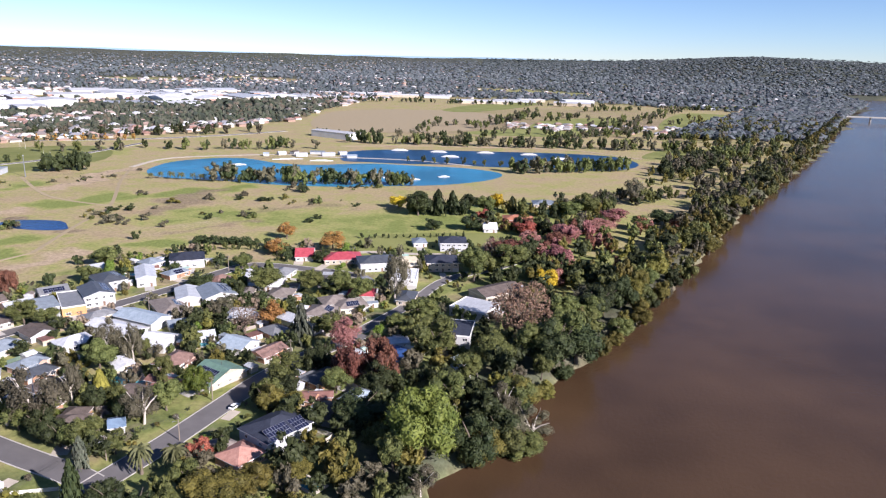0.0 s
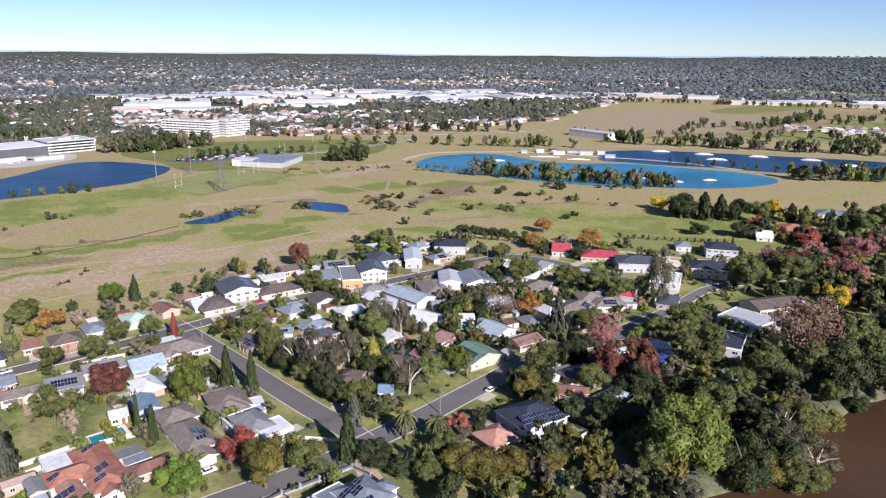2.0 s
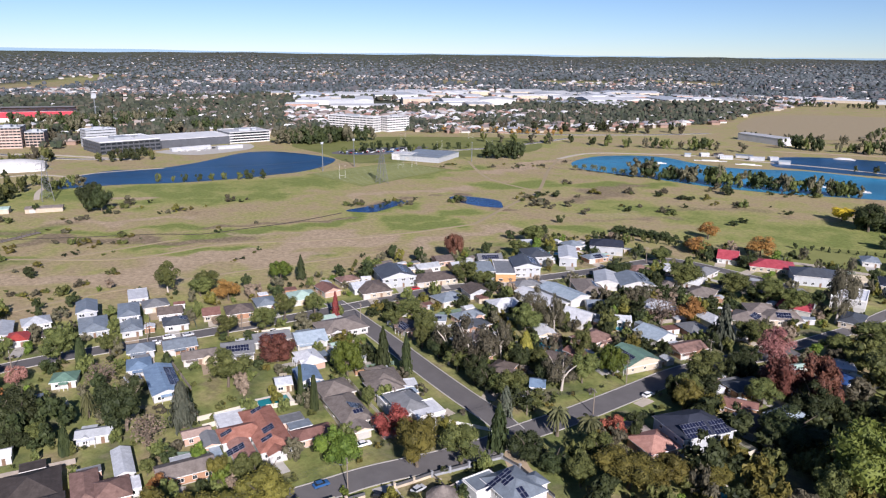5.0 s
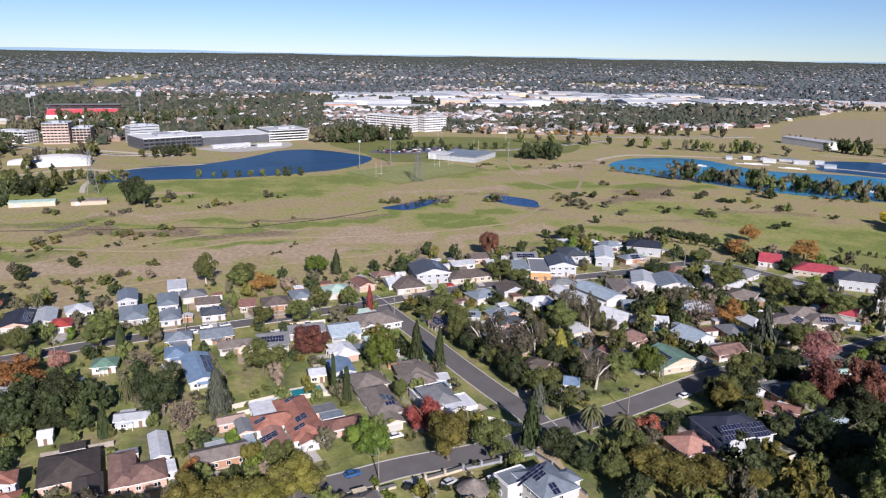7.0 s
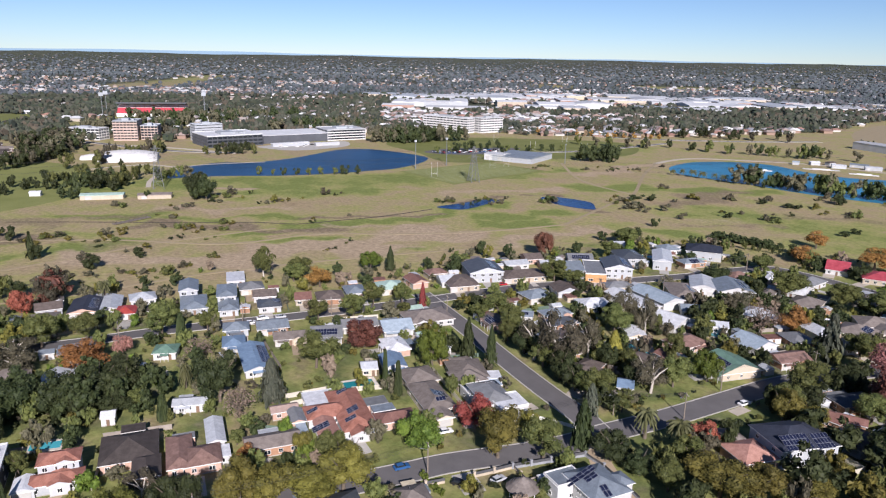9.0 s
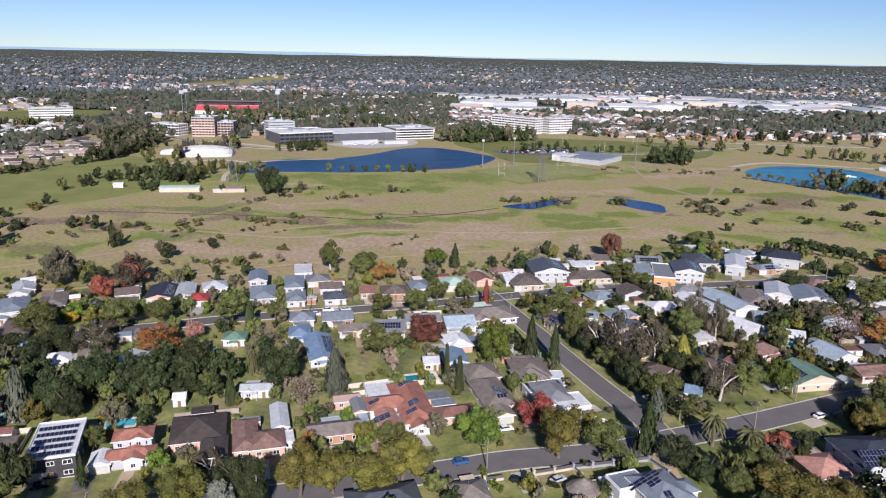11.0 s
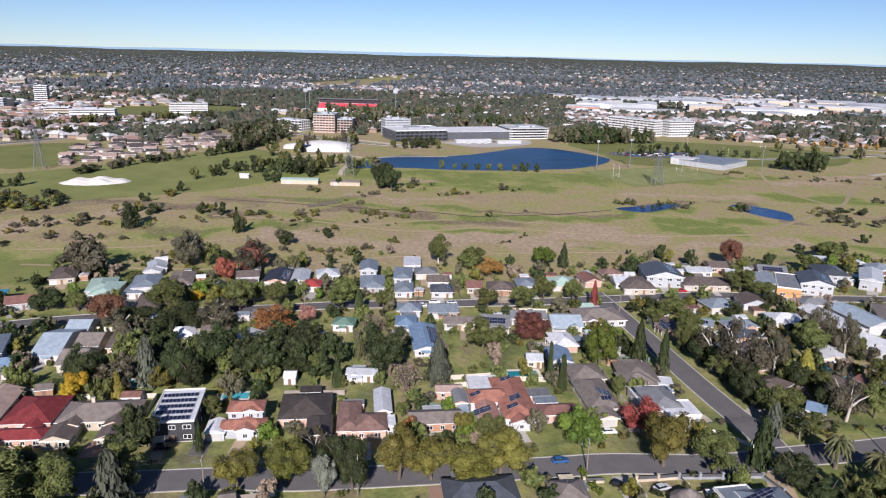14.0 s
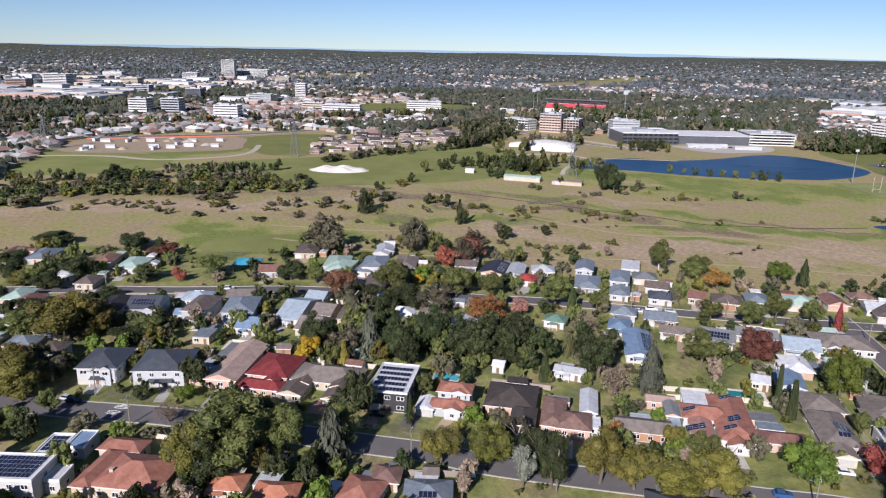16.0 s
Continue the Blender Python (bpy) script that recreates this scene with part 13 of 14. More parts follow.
wood("shady trees round the gardens", "dark", -312.9, -100.0, 6.3, 3.4)
wood("shady trees round the gardens", "dark", -270.7, -24.4, 5.6, 3.1)
wood("shady trees round the gardens", "dark", -317.3, -90.2, 6.9, 2.9)
wood("shady trees round the gardens", "dark", -277.5, -29.7, 7.4, 3.8)
wood("shady trees round the gardens", "olive", -247.3, -70.3, 7.1, 4.4)
wood("shady trees round the gardens", "olive", -243.7, -31.2, 6.1, 3.6)
wood("shady trees round the gardens", "green", -247.1, -54.1, 5.4, 2.6)
wood("shady trees round the gardens", "green", -315.4, -109.0, 5.9, 2.6)
wood("shady trees round the gardens", "gum", -267.5, -55.5, 6.6, 3.6)
wood("shady trees round the gardens", "dark", -281.8, -108.2, 6.6, 3.5)
wood("shady trees round the gardens", "green", -243.7, -47.8, 5.1, 2.6)
wood("shady trees round the gardens", "dark", -246.2, -65.1, 5.4, 3.2)
wood("shady trees round the gardens", "olive", -257.7, -29.2, 7.8, 4.0)
wood("shady trees round the gardens", "dark", -276.7, -92.8, 4.5, 2.6)
wood("shady trees round the gardens", "dark", -300.9, -89.9, 5.0, 2.5)
wood("shady trees round the gardens", "dark", -257.6, -35.4, 6.0, 3.2)
wood("shady trees round the gardens", "dark", -311.4, -105.5, 5.7, 2.9)
wood("shady trees round the gardens", "dark", -296.4, -82.0, 7.8, 3.4)
wood("shady trees round the gardens", "dark", -306.1, -57.4, 6.1, 3.1)
wood("shady trees round the gardens", "green", -276.6, -74.6, 5.0, 3.1)
wood("shady trees round the gardens", "green", -279.4, -46.5, 8.8, 4.4)
wood("shady trees round the gardens", "gum", -261.6, -24.1, 6.5, 3.7)
wood("shady trees round the gardens", "dark", 20.0, 395.2, 10.9, 5.1)
wood("shady trees round the gardens", "green", 61.1, 409.5, 12.2, 6.4)
wood("shady trees round the gardens", "green", 61.8, 295.3, 13.3, 6.9)
wood("shady trees round the gardens", "dark", 59.7, 381.9, 7.4, 4.4)
wood("shady trees round the gardens", "dark", 47.5, 343.2, 14.4, 6.7)
wood("shady trees round the gardens", "dark", 59.7, 371.7, 9.0, 4.1)
wood("shady trees round the gardens", "dark", 44.8, 297.4, 10.4, 4.3)
wood("shady trees round the gardens", "green", 35.7, 300.7, 10.9, 6.0)
wood("shady trees round the gardens", "gum", 61.7, 318.1, 9.9, 5.8)
wood("shady trees round the gardens", "green", 67.4, 381.6, 12.0, 6.5)
wood("shady trees round the gardens", "dark", 43.8, 380.7, 11.7, 6.4)
wood("shady trees round the gardens", "dark", 25.8, 362.9, 11.0, 5.1)
wood("shady trees round the gardens", "green", 66.5, 358.3, 11.9, 5.1)
wood("shady trees round the gardens", "olive", 39.6, 328.9, 12.0, 6.3)
wood("shady trees round the gardens", "dark", 58.2, 302.8, 10.0, 4.5)
wood("shady trees round the gardens", "olive", 47.9, 368.8, 11.5, 6.2)
wood("shady trees round the gardens", "dark", 51.1, 295.7, 9.4, 5.0)
wood("shady trees round the gardens", "olive", 56.1, 328.5, 9.4, 4.3)
wood("shady trees round the gardens", "green", 24.3, 383.9, 10.8, 6.7)
wood("shady trees round the gardens", "dark", 47.0, 312.8, 11.2, 7.0)
wood("shady trees round the gardens", "dark", 46.5, 416.8, 15.7, 6.7)
wood("shady trees round the gardens", "green", 54.4, 389.0, 13.7, 6.3)
wood("shady trees round the gardens", "dark", 33.9, 366.1, 10.9, 4.9)
wood("shady trees round the gardens", "gum", 28.1, 418.7, 7.8, 4.4)
wood("shady trees round the gardens", "dark", 63.8, 389.3, 14.0, 5.9)
wood("shady trees round the gardens", "green", 37.4, 320.4, 13.6, 6.9)
wood("shady trees round the gardens", "dark", 44.0, 405.7, 14.6, 6.2)
wood("shady trees round the gardens", "dark", 32.5, 329.0, 8.8, 5.2)
wood("shady trees round the gardens", "dark", 63.8, 419.4, 8.6, 4.6)
wood("shady trees round the gardens", "dark", 49.9, 335.7, 8.2, 4.2)
wood("shady trees round the gardens", "green", -51.5, 158.6, 9.0, 3.8)
wood("shady trees round the gardens", "gum", -56.6, 136.4, 5.8, 3.0)
wood("shady trees round the gardens", "olive", -40.6, 162.9, 6.4, 3.9)
wood("shady trees round the gardens", "dark", -63.6, 157.0, 7.4, 3.2)
wood("shady trees round the gardens", "dark", -42.5, 156.3, 4.6, 2.8)
wood("shady trees round the gardens", "olive", -75.6, 179.1, 6.4, 2.7)
wood("shady trees round the gardens", "green", -48.8, 172.5, 5.7, 3.4)
wood("shady trees round the gardens", "dark", -52.0, 140.6, 8.4, 4.0)
wood("shady trees round the gardens", "green", -77.3, 165.2, 9.7, 4.3)
wood("shady trees round the gardens", "green", -36.3, 158.8, 9.4, 4.3)
wood("shady trees round the gardens", "olive", -54.1, 144.5, 5.1, 2.6)
wood("shady trees round the gardens", "dark", -63.1, 150.5, 10.3, 4.5)
wood("shady trees round the gardens", "dark", -45.6, 142.3, 7.1, 3.5)
wood("shady trees round the gardens", "dark", -50.7, 152.9, 7.0, 4.1)
wood("shady trees round the gardens", "green", -50.2, 133.6, 7.2, 3.2)
wood("shady trees round the gardens", "gum", -37.2, 144.2, 5.5, 3.1)
wood("shady trees round the gardens", "dark", -192.8, 298.9, 4.1, 2.4)
wood("shady trees round the gardens", "dark", -118.1, 226.3, 6.8, 2.9)
wood("shady trees round the gardens", "green", -122.7, 216.4, 8.5, 3.7)
wood("shady trees round the gardens", "dark", -128.6, 268.4, 6.1, 2.8)
wood("shady trees round the gardens", "dark", -162.6, 220.3, 6.5, 2.8)
wood("shady trees round the gardens", "dark", -193.8, 224.2, 5.5, 3.1)
wood("shady trees round the gardens", "gum", -153.6, 218.3, 7.8, 3.9)
wood("shady trees round the gardens", "gum", -116.8, 258.8, 6.6, 3.1)
wood("shady trees round the gardens", "gum", -119.4, 219.0, 4.6, 2.8)
wood("shady trees round the gardens", "gum", -120.0, 298.2, 9.1, 4.8)
wood("shady trees round the gardens", "dark", -112.4, 281.0, 8.8, 4.8)
wood("shady trees round the gardens", "olive", -197.0, 229.7, 6.3, 3.7)
wood("shady trees round the gardens", "dark", -118.9, 255.2, 4.6, 2.2)
wood("shady trees round the gardens", "olive", -133.8, 265.8, 7.3, 4.6)
wood("shady trees round the gardens", "dark", -129.1, 264.3, 4.9, 2.5)
wood("shady trees round the gardens", "dark", -115.2, 284.6, 4.2, 2.3)
wood("shady trees round the gardens", "dark", -166.1, 186.4, 8.3, 4.3)
wood("shady trees round the gardens", "gum", -153.3, 278.1, 4.9, 2.3)
wood("shady trees round the gardens", "dark", -143.2, 265.9, 6.4, 3.7)
wood("shady trees round the gardens", "dark", -197.3, 236.8, 4.7, 2.6)
wood("shady trees round the gardens", "green", -141.6, 260.5, 4.9, 2.8)
wood("shady trees round the gardens", "olive", -143.4, 243.9, 4.1, 2.4)
wood("shady trees round the gardens", "olive", -110.9, 239.9, 4.0, 2.3)
wood("shady trees round the gardens", "green", -191.1, 255.9, 3.9, 2.3)
wood("shady trees round the gardens", "olive", -134.8, 235.9, 8.2, 4.7)
wood("shady trees round the gardens", "green", -109.8, 295.6, 7.3, 4.3)
wood("shady trees round the gardens", "dark", -103.7, 299.2, 4.7, 2.7)
wood("shady trees round the gardens", "gum", -156.8, 212.2, 6.6, 2.9)
wood("shady trees round the gardens", "dark", -104.0, 185.2, 8.3, 4.9)
wood("shady trees round the gardens", "dark", -185.6, 227.8, 8.0, 4.4)
wood("shady trees round the gardens", "green", -107.0, 273.5, 7.7, 3.6)
wood("shady trees round the gardens", "gum", -157.3, 223.6, 5.3, 2.9)
wood("shady trees round the gardens", "gum", -116.1, 233.5, 7.1, 3.6)
wood("shady trees round the gardens", "dark", -169.8, 255.0, 6.9, 4.0)
wood("shady trees round the gardens", "olive", -177.5, 247.4, 4.4, 2.5)
wood("shady trees round the gardens", "gum", -149.0, 183.1, 4.7, 2.5)
wood("shady trees round the gardens", "dark", -158.2, 274.3, 5.5, 2.6)
wood("shady trees round the gardens", "dark", -128.4, 260.2, 7.3, 3.9)
wood("shady trees round the gardens", "dark", -101.0, 241.7, 5.3, 2.9)
wood("shady trees round the gardens", "green", -123.2, 225.3, 7.7, 3.6)
wood("shady trees round the gardens", "dark", -154.8, 288.6, 4.6, 2.5)
wood("shady trees round the gardens", "olive", -146.9, 251.8, 5.6, 2.5)
wood("shady trees round the gardens", "dark", -131.1, 230.2, 8.5, 3.8)
wood("shady trees round the gardens", "green", -109.1, 213.3, 8.2, 3.5)
wood("shady trees round the gardens", "green", -104.8, 265.9, 10.7, 4.8)
wood("shady trees round the gardens", "dark", -112.1, 290.2, 9.7, 4.6)
wood("shady trees round the gardens", "dark", -189.7, 230.8, 6.6, 3.0)
wood("shady trees round the gardens", "green", -102.3, 210.8, 5.7, 3.0)
wood("shady trees round the gardens", "green", -186.2, 182.2, 4.2, 2.5)
wood("shady trees round the gardens", "dark", -165.1, 272.4, 4.8, 2.7)
wood("shady trees round the gardens", "dark", -169.3, 282.3, 6.6, 3.6)
wood("shady trees round the gardens", "gum", -168.6, 289.5, 4.2, 2.5)
wood("shady trees round the gardens", "olive", -188.1, 193.8, 4.7, 2.8)
wood("shady trees round the gardens", "olive", -183.2, 193.2, 7.8, 3.5)
wood("shady trees round the gardens", "dark", -128.9, 274.9, 5.4, 3.1)
wood("shady trees round the gardens", "green", -123.0, 260.4, 8.7, 4.3)
wood("shady trees round the gardens", "dark", -140.3, 239.2, 5.4, 2.5)
wood("shady trees round the gardens", "green", -188.3, 261.1, 5.8, 3.5)
wood("shady trees round the gardens", "dark", -127.0, 240.8, 5.1, 2.2)
wood("shady trees round the gardens", "gum", -113.1, 199.9, 5.2, 3.1)
wood("shady trees round the gardens", "dark", -41.8, 313.8, 5.2, 2.4)
wood("shady trees round the gardens", "gum", -97.3, 253.5, 5.7, 3.1)
wood("shady trees round the gardens", "green", -58.9, 273.6, 6.3, 2.7)
wood("shady trees round the gardens", "gum", -93.0, 321.4, 7.6, 3.4)
wood("shady trees round the gardens", "dark", -71.2, 335.9, 4.3, 2.7)
wood("shady trees round the gardens", "dark", -86.6, 258.1, 5.0, 2.4)
wood("shady trees round the gardens", "gum", -107.5, 302.7, 8.9, 4.0)
wood("shady trees round the gardens", "dark", -45.3, 252.5, 6.5, 3.2)
wood("shady trees round the gardens", "green", -73.8, 273.4, 5.0, 2.8)
wood("shady trees round the gardens", "dark", -71.6, 308.6, 5.1, 2.5)
wood("shady trees round the gardens", "dark", -82.6, 305.4, 6.2, 2.8)
wood("shady trees round the gardens", "dark", -101.7, 287.4, 4.7, 2.7)
wood("shady trees round the gardens", "dark", -101.2, 295.1, 5.6, 3.5)
wood("shady trees round the gardens", "dark", -95.3, 248.8, 5.1, 3.0)
wood("shady trees round the gardens", "dark", -64.1, 344.5, 4.9, 2.4)
wood("shady trees round the gardens", "dark", -84.8, 342.7, 5.3, 2.8)
wood("shady trees round the gardens", "dark", -87.3, 321.9, 5.7, 2.5)
wood("shady trees round the gardens", "green", -69.2, 329.5, 4.6, 2.2)
wood("shady trees round the gardens", "green", -95.5, 328.8, 4.5, 2.3)
wood("shady trees round the gardens", "dark", -48.5, 329.2, 6.7, 2.8)
wood("shady trees round the gardens", "green", -85.5, 309.0, 5.4, 2.5)
wood("shady trees round the gardens", "gum", -99.4, 272.3, 4.8, 2.5)
wood("shady trees round the gardens", "dark", -76.4, 315.4, 8.0, 3.9)
wood("shady trees round the gardens", "olive", -90.2, 251.7, 7.8, 3.5)
wood("shady trees round the gardens", "dark", -54.3, 248.5, 8.1, 3.6)
wood("shady trees round the gardens", "dark", -109.8, 315.3, 5.5, 2.4)
wood("shady trees round the gardens", "dark", -106.0, 319.6, 5.8, 2.8)
wood("shady trees round the gardens", "dark", -84.6, 254.7, 6.1, 3.5)
wood("shady trees round the gardens", "olive", -41.4, 306.8, 6.1, 3.8)
wood("shady trees round the gardens", "gum", -94.0, 325.5, 5.5, 3.2)
wood("shady trees round the gardens", "olive", -77.2, 295.5, 4.5, 2.3)
wood("shady trees round the gardens", "olive", -101.2, 313.7, 5.4, 2.8)
wood("shady trees round the gardens", "dark", -90.9, 293.6, 4.5, 2.3)
wood("shady trees round the gardens", "dark", -77.3, 321.8, 5.8, 3.3)
wood("shady trees round the gardens", "dark", -95.5, 314.3, 5.2, 2.9)
wood("shady trees round the gardens", "gum", -99.7, 290.2, 4.4, 2.3)
wood("shady trees round the gardens", "dark", -106.1, 332.8, 9.0, 3.9)
wood("shady trees round the gardens", "gum", -65.3, 262.8, 4.2, 2.4)
wood("shady trees round the gardens", "dark", -102.5, 261.3, 7.2, 3.6)
wood("shady trees round the gardens", "dark", -67.7, 287.9, 4.8, 2.6)
wood("shady trees round the gardens", "dark", -104.5, 305.3, 5.0, 2.5)
wood("shady trees round the gardens", "green", -90.7, 257.0, 4.6, 2.4)
wood("shady trees round the gardens", "dark", -48.7, 262.3, 9.6, 4.2)
wood("shady trees round the gardens", "dark", -78.5, 252.9, 7.9, 3.5)
wood("shady trees round the gardens", "dark", -92.9, 290.7, 5.4, 2.6)
shrub(-201.2, -43.5, 2.7, 3.4, 4)
shrub(-240.7, -71.0, 2.0, 2.6, 4)
shrub(-254.0, 56.1, 2.2, 2.6, 2)
shrub(-109.0, 351.9, 1.0, 1.2, 4)
shrub(-81.6, 367.8, 1.5, 2.3, 0)
shrub(-232.2, 87.2, 1.8, 3.2, 3)
shrub(-32.4, 327.4, 2.5, 2.4, 3)
shrub(11.8, 298.0, 1.3, 1.2, 1)
shrub(-368.4, -51.4, 1.0, 1.8, 1)
shrub(-343.2, 86.0, 1.8, 2.8, 2)
shrub(-334.1, 68.0, 1.4, 1.6, 1)
shrub(-253.5, -19.1, 1.1, 2.0, 3)
shrub(-198.3, 15.3, 2.0, 3.5, 3)
shrub(-249.8, -20.7, 0.9, 1.7, 3)
shrub(-77.2, 343.0, 1.7, 1.6, 1)
shrub(-203.4, 79.3, 1.3, 1.4, 0)
shrub(-302.0, -57.3, 2.8, 4.1, 3)
shrub(-105.4, 131.7, 1.0, 0.9, 4)
shrub(-137.3, 237.7, 1.7, 1.9, 4)
shrub(-296.5, -83.6, 1.5, 2.3, 2)
shrub(-32.4, 275.0, 2.4, 2.3, 4)
shrub(-233.3, -9.9, 1.4, 2.1, 1)
shrub(-318.8, -77.7, 0.9, 1.5, 3)
shrub(-82.2, 256.4, 0.8, 1.5, 4)
shrub(-210.2, -4.1, 2.6, 3.4, 1)
shrub(-158.8, 364.5, 2.0, 3.2, 2)
shrub(-232.4, 262.0, 1.8, 1.8, 3)
shrub(-286.8, 143.4, 2.9, 4.2, 4)
shrub(-89.9, 297.4, 2.4, 2.8, 0)
shrub(-305.3, -57.1, 2.7, 4.3, 0)
shrub(-246.6, 16.6, 1.3, 2.3, 2)
shrub(-231.8, 296.9, 1.0, 1.0, 4)
shrub(-369.8, -48.5, 2.7, 4.5, 4)
shrub(-374.7, -61.1, 1.3, 2.2, 0)
shrub(-182.3, 328.0, 2.4, 2.4, 4)
shrub(-75.7, 312.0, 1.6, 2.7, 3)
shrub(-245.3, -13.9, 2.5, 2.8, 1)
shrub(-116.8, 212.8, 1.4, 1.5, 4)
shrub(-84.7, 299.5, 1.1, 1.5, 3)
shrub(-19.6, 286.2, 2.6, 4.6, 3)
shrub(-98.7, 197.5, 1.6, 2.3, 1)
shrub(-204.5, 5.1, 2.5, 3.6, 2)
shrub(-111.7, 291.1, 1.4, 2.2, 0)
shrub(-111.9, 209.6, 1.5, 2.0, 2)
shrub(-51.9, 289.8, 2.2, 2.0, 2)
shrub(-341.9, -60.8, 1.6, 3.1, 3)
shrub(-314.9, 83.7, 1.3, 1.8, 1)
shrub(-247.6, 212.8, 1.7, 2.4, 3)
shrub(-152.0, 100.7, 2.6, 4.5, 1)
shrub(-184.4, 386.6, 1.2, 2.2, 1)
shrub(-342.4, -52.3, 3.0, 5.5, 0)
shrub(-121.0, 109.2, 2.9, 4.5, 4)
shrub(-106.9, 370.9, 0.8, 1.2, 4)
shrub(-32.3, 404.7, 1.7, 2.1, 1)
shrub(-229.7, 246.2, 2.5, 4.7, 4)
shrub(-246.2, 4.6, 1.6, 2.8, 0)
shrub(-195.0, 175.8, 1.6, 1.7, 3)
shrub(-27.7, 272.3, 2.1, 3.3, 2)
shrub(-185.7, 381.7, 1.0, 1.8, 0)
shrub(-130.5, 336.4, 1.3, 1.6, 0)
shrub(-314.5, -70.1, 1.1, 1.9, 1)
shrub(-329.3, 89.0, 1.7, 2.9, 3)
shrub(-211.7, 58.5, 2.8, 3.8, 2)
shrub(-131.8, 340.2, 1.1, 1.3, 3)
shrub(-80.5, 424.2, 2.6, 3.2, 4)
shrub(-321.1, 88.8, 1.3, 1.8, 1)
shrub(-306.2, 75.1, 3.0, 5.3, 0)
shrub(-256.0, 216.5, 0.9, 1.5, 0)
shrub(-276.0, 10.1, 1.6, 2.3, 4)
shrub(-211.1, 203.0, 1.5, 1.6, 0)
shrub(-239.8, 281.9, 1.3, 2.1, 4)
shrub(-48.2, 330.3, 1.0, 1.5, 2)
shrub(-112.8, 203.1, 1.4, 1.6, 2)
shrub(-246.5, 61.4, 2.6, 2.5, 3)
shrub(-291.3, 13.0, 2.7, 3.6, 4)
shrub(-168.5, 351.1, 0.9, 1.5, 4)
shrub(-108.7, 374.5, 2.9, 3.7, 3)
shrub(-277.8, -107.1, 1.3, 1.2, 0)
shrub(-172.4, 104.7, 1.6, 1.8, 4)
shrub(-45.8, 364.6, 1.1, 1.7, 3)
shrub(-211.4, 73.7, 1.0, 1.6, 2)
shrub(-268.1, -53.5, 0.9, 1.5, 3)
shrub(-65.1, 423.4, 1.6, 2.4, 4)
shrub(-207.3, 152.0, 1.9, 2.3, 3)
shrub(-163.4, 37.7, 0.8, 0.8, 0)
shrub(-57.3, 346.5, 1.5, 1.9, 3)
shrub(-273.7, -120.7, 2.8, 5.4, 0)
shrub(-97.0, 136.4, 1.7, 2.3, 3)
shrub(-74.4, 274.4, 1.2, 1.1, 3)
shrub(-296.7, -26.6, 1.1, 1.3, 4)
shrub(-318.6, -96.0, 1.6, 2.6, 1)
shrub(-243.3, -70.3, 1.4, 2.6, 4)
shrub(-346.7, -35.7, 1.8, 3.4, 2)
shrub(-10.2, 289.9, 1.4, 1.9, 4)
shrub(-80.0, 311.5, 1.1, 1.1, 3)
shrub(-254.3, 208.7, 2.1, 3.5, 2)
shrub(-187.1, -28.0, 1.8, 2.8, 0)
shrub(-225.1, 88.3, 1.6, 2.7, 1)
shrub(-92.2, 251.6, 1.6, 1.7, 2)
shrub(-87.0, 358.3, 1.6, 3.0, 2)
shrub(-147.6, 206.6, 1.6, 1.8, 1)
shrub(-151.5, 106.5, 3.0, 5.6, 3)
shrub(-223.2, 291.8, 1.8, 3.1, 2)
shrub(-251.0, -38.2, 1.7, 3.0, 3)
shrub(-137.4, 383.7, 2.0, 2.4, 2)
shrub(-190.4, 182.8, 1.2, 1.8, 4)
shrub(-34.3, 203.2, 1.0, 1.2, 2)
shrub(-259.7, 46.8, 1.1, 1.1, 4)
shrub(-336.7, 87.4, 1.7, 2.6, 2)
shrub(-305.8, 87.4, 2.8, 3.0, 1)
shrub(-116.3, 345.1, 2.2, 2.1, 3)
shrub(-282.1, -42.4, 2.8, 5.3, 3)
shrub(-369.7, 46.7, 2.0, 2.3, 1)
shrub(-185.1, 331.4, 2.3, 3.9, 2)
shrub(-252.4, -7.7, 1.7, 2.4, 3)
shrub(-52.2, 346.0, 2.2, 3.7, 1)
shrub(-353.6, 47.5, 1.5, 2.6, 0)
shrub(-221.5, 239.6, 1.5, 2.8, 3)
shrub(-128.5, 210.1, 2.1, 2.2, 3)
shrub(-66.9, 284.6, 1.1, 1.7, 3)
shrub(-214.1, 319.1, 1.8, 3.4, 1)
shrub(-243.7, 292.4, 1.3, 1.9, 2)
shrub(-118.6, 154.0, 2.0, 2.6, 2)
shrub(-233.9, 126.1, 2.7, 4.1, 0)
shrub(-228.0, 146.7, 1.1, 1.8, 1)
shrub(-161.8, -13.3, 1.5, 2.2, 3)
shrub(-50.6, 293.1, 1.9, 2.9, 3)
shrub(-264.2, -6.1, 1.4, 1.4, 4)
shrub(-67.4, 322.0, 0.9, 1.2, 0)
shrub(-349.1, 59.2, 0.9, 1.5, 1)
shrub(-357.8, -35.3, 3.0, 3.5, 1)
shrub(-109.2, 211.4, 3.2, 5.1, 4)
shrub(-338.3, -77.5, 2.1, 3.2, 4)
shrub(-183.6, 378.5, 1.5, 2.3, 4)
shrub(-362.0, 69.5, 1.4, 2.4, 3)
shrub(3.0, 409.3, 1.5, 2.2, 3)
shrub(-104.5, 268.7, 3.0, 3.7, 2)
shrub(-70.0, 333.1, 1.1, 1.8, 4)
shrub(-136.0, 177.0, 2.5, 4.6, 4)
shrub(-196.9, 120.6, 2.8, 2.9, 4)
shrub(-58.1, 335.0, 0.9, 1.3, 3)
shrub(-308.8, 148.1, 1.6, 2.3, 0)
shrub(-165.0, 171.4, 3.1, 5.4, 0)
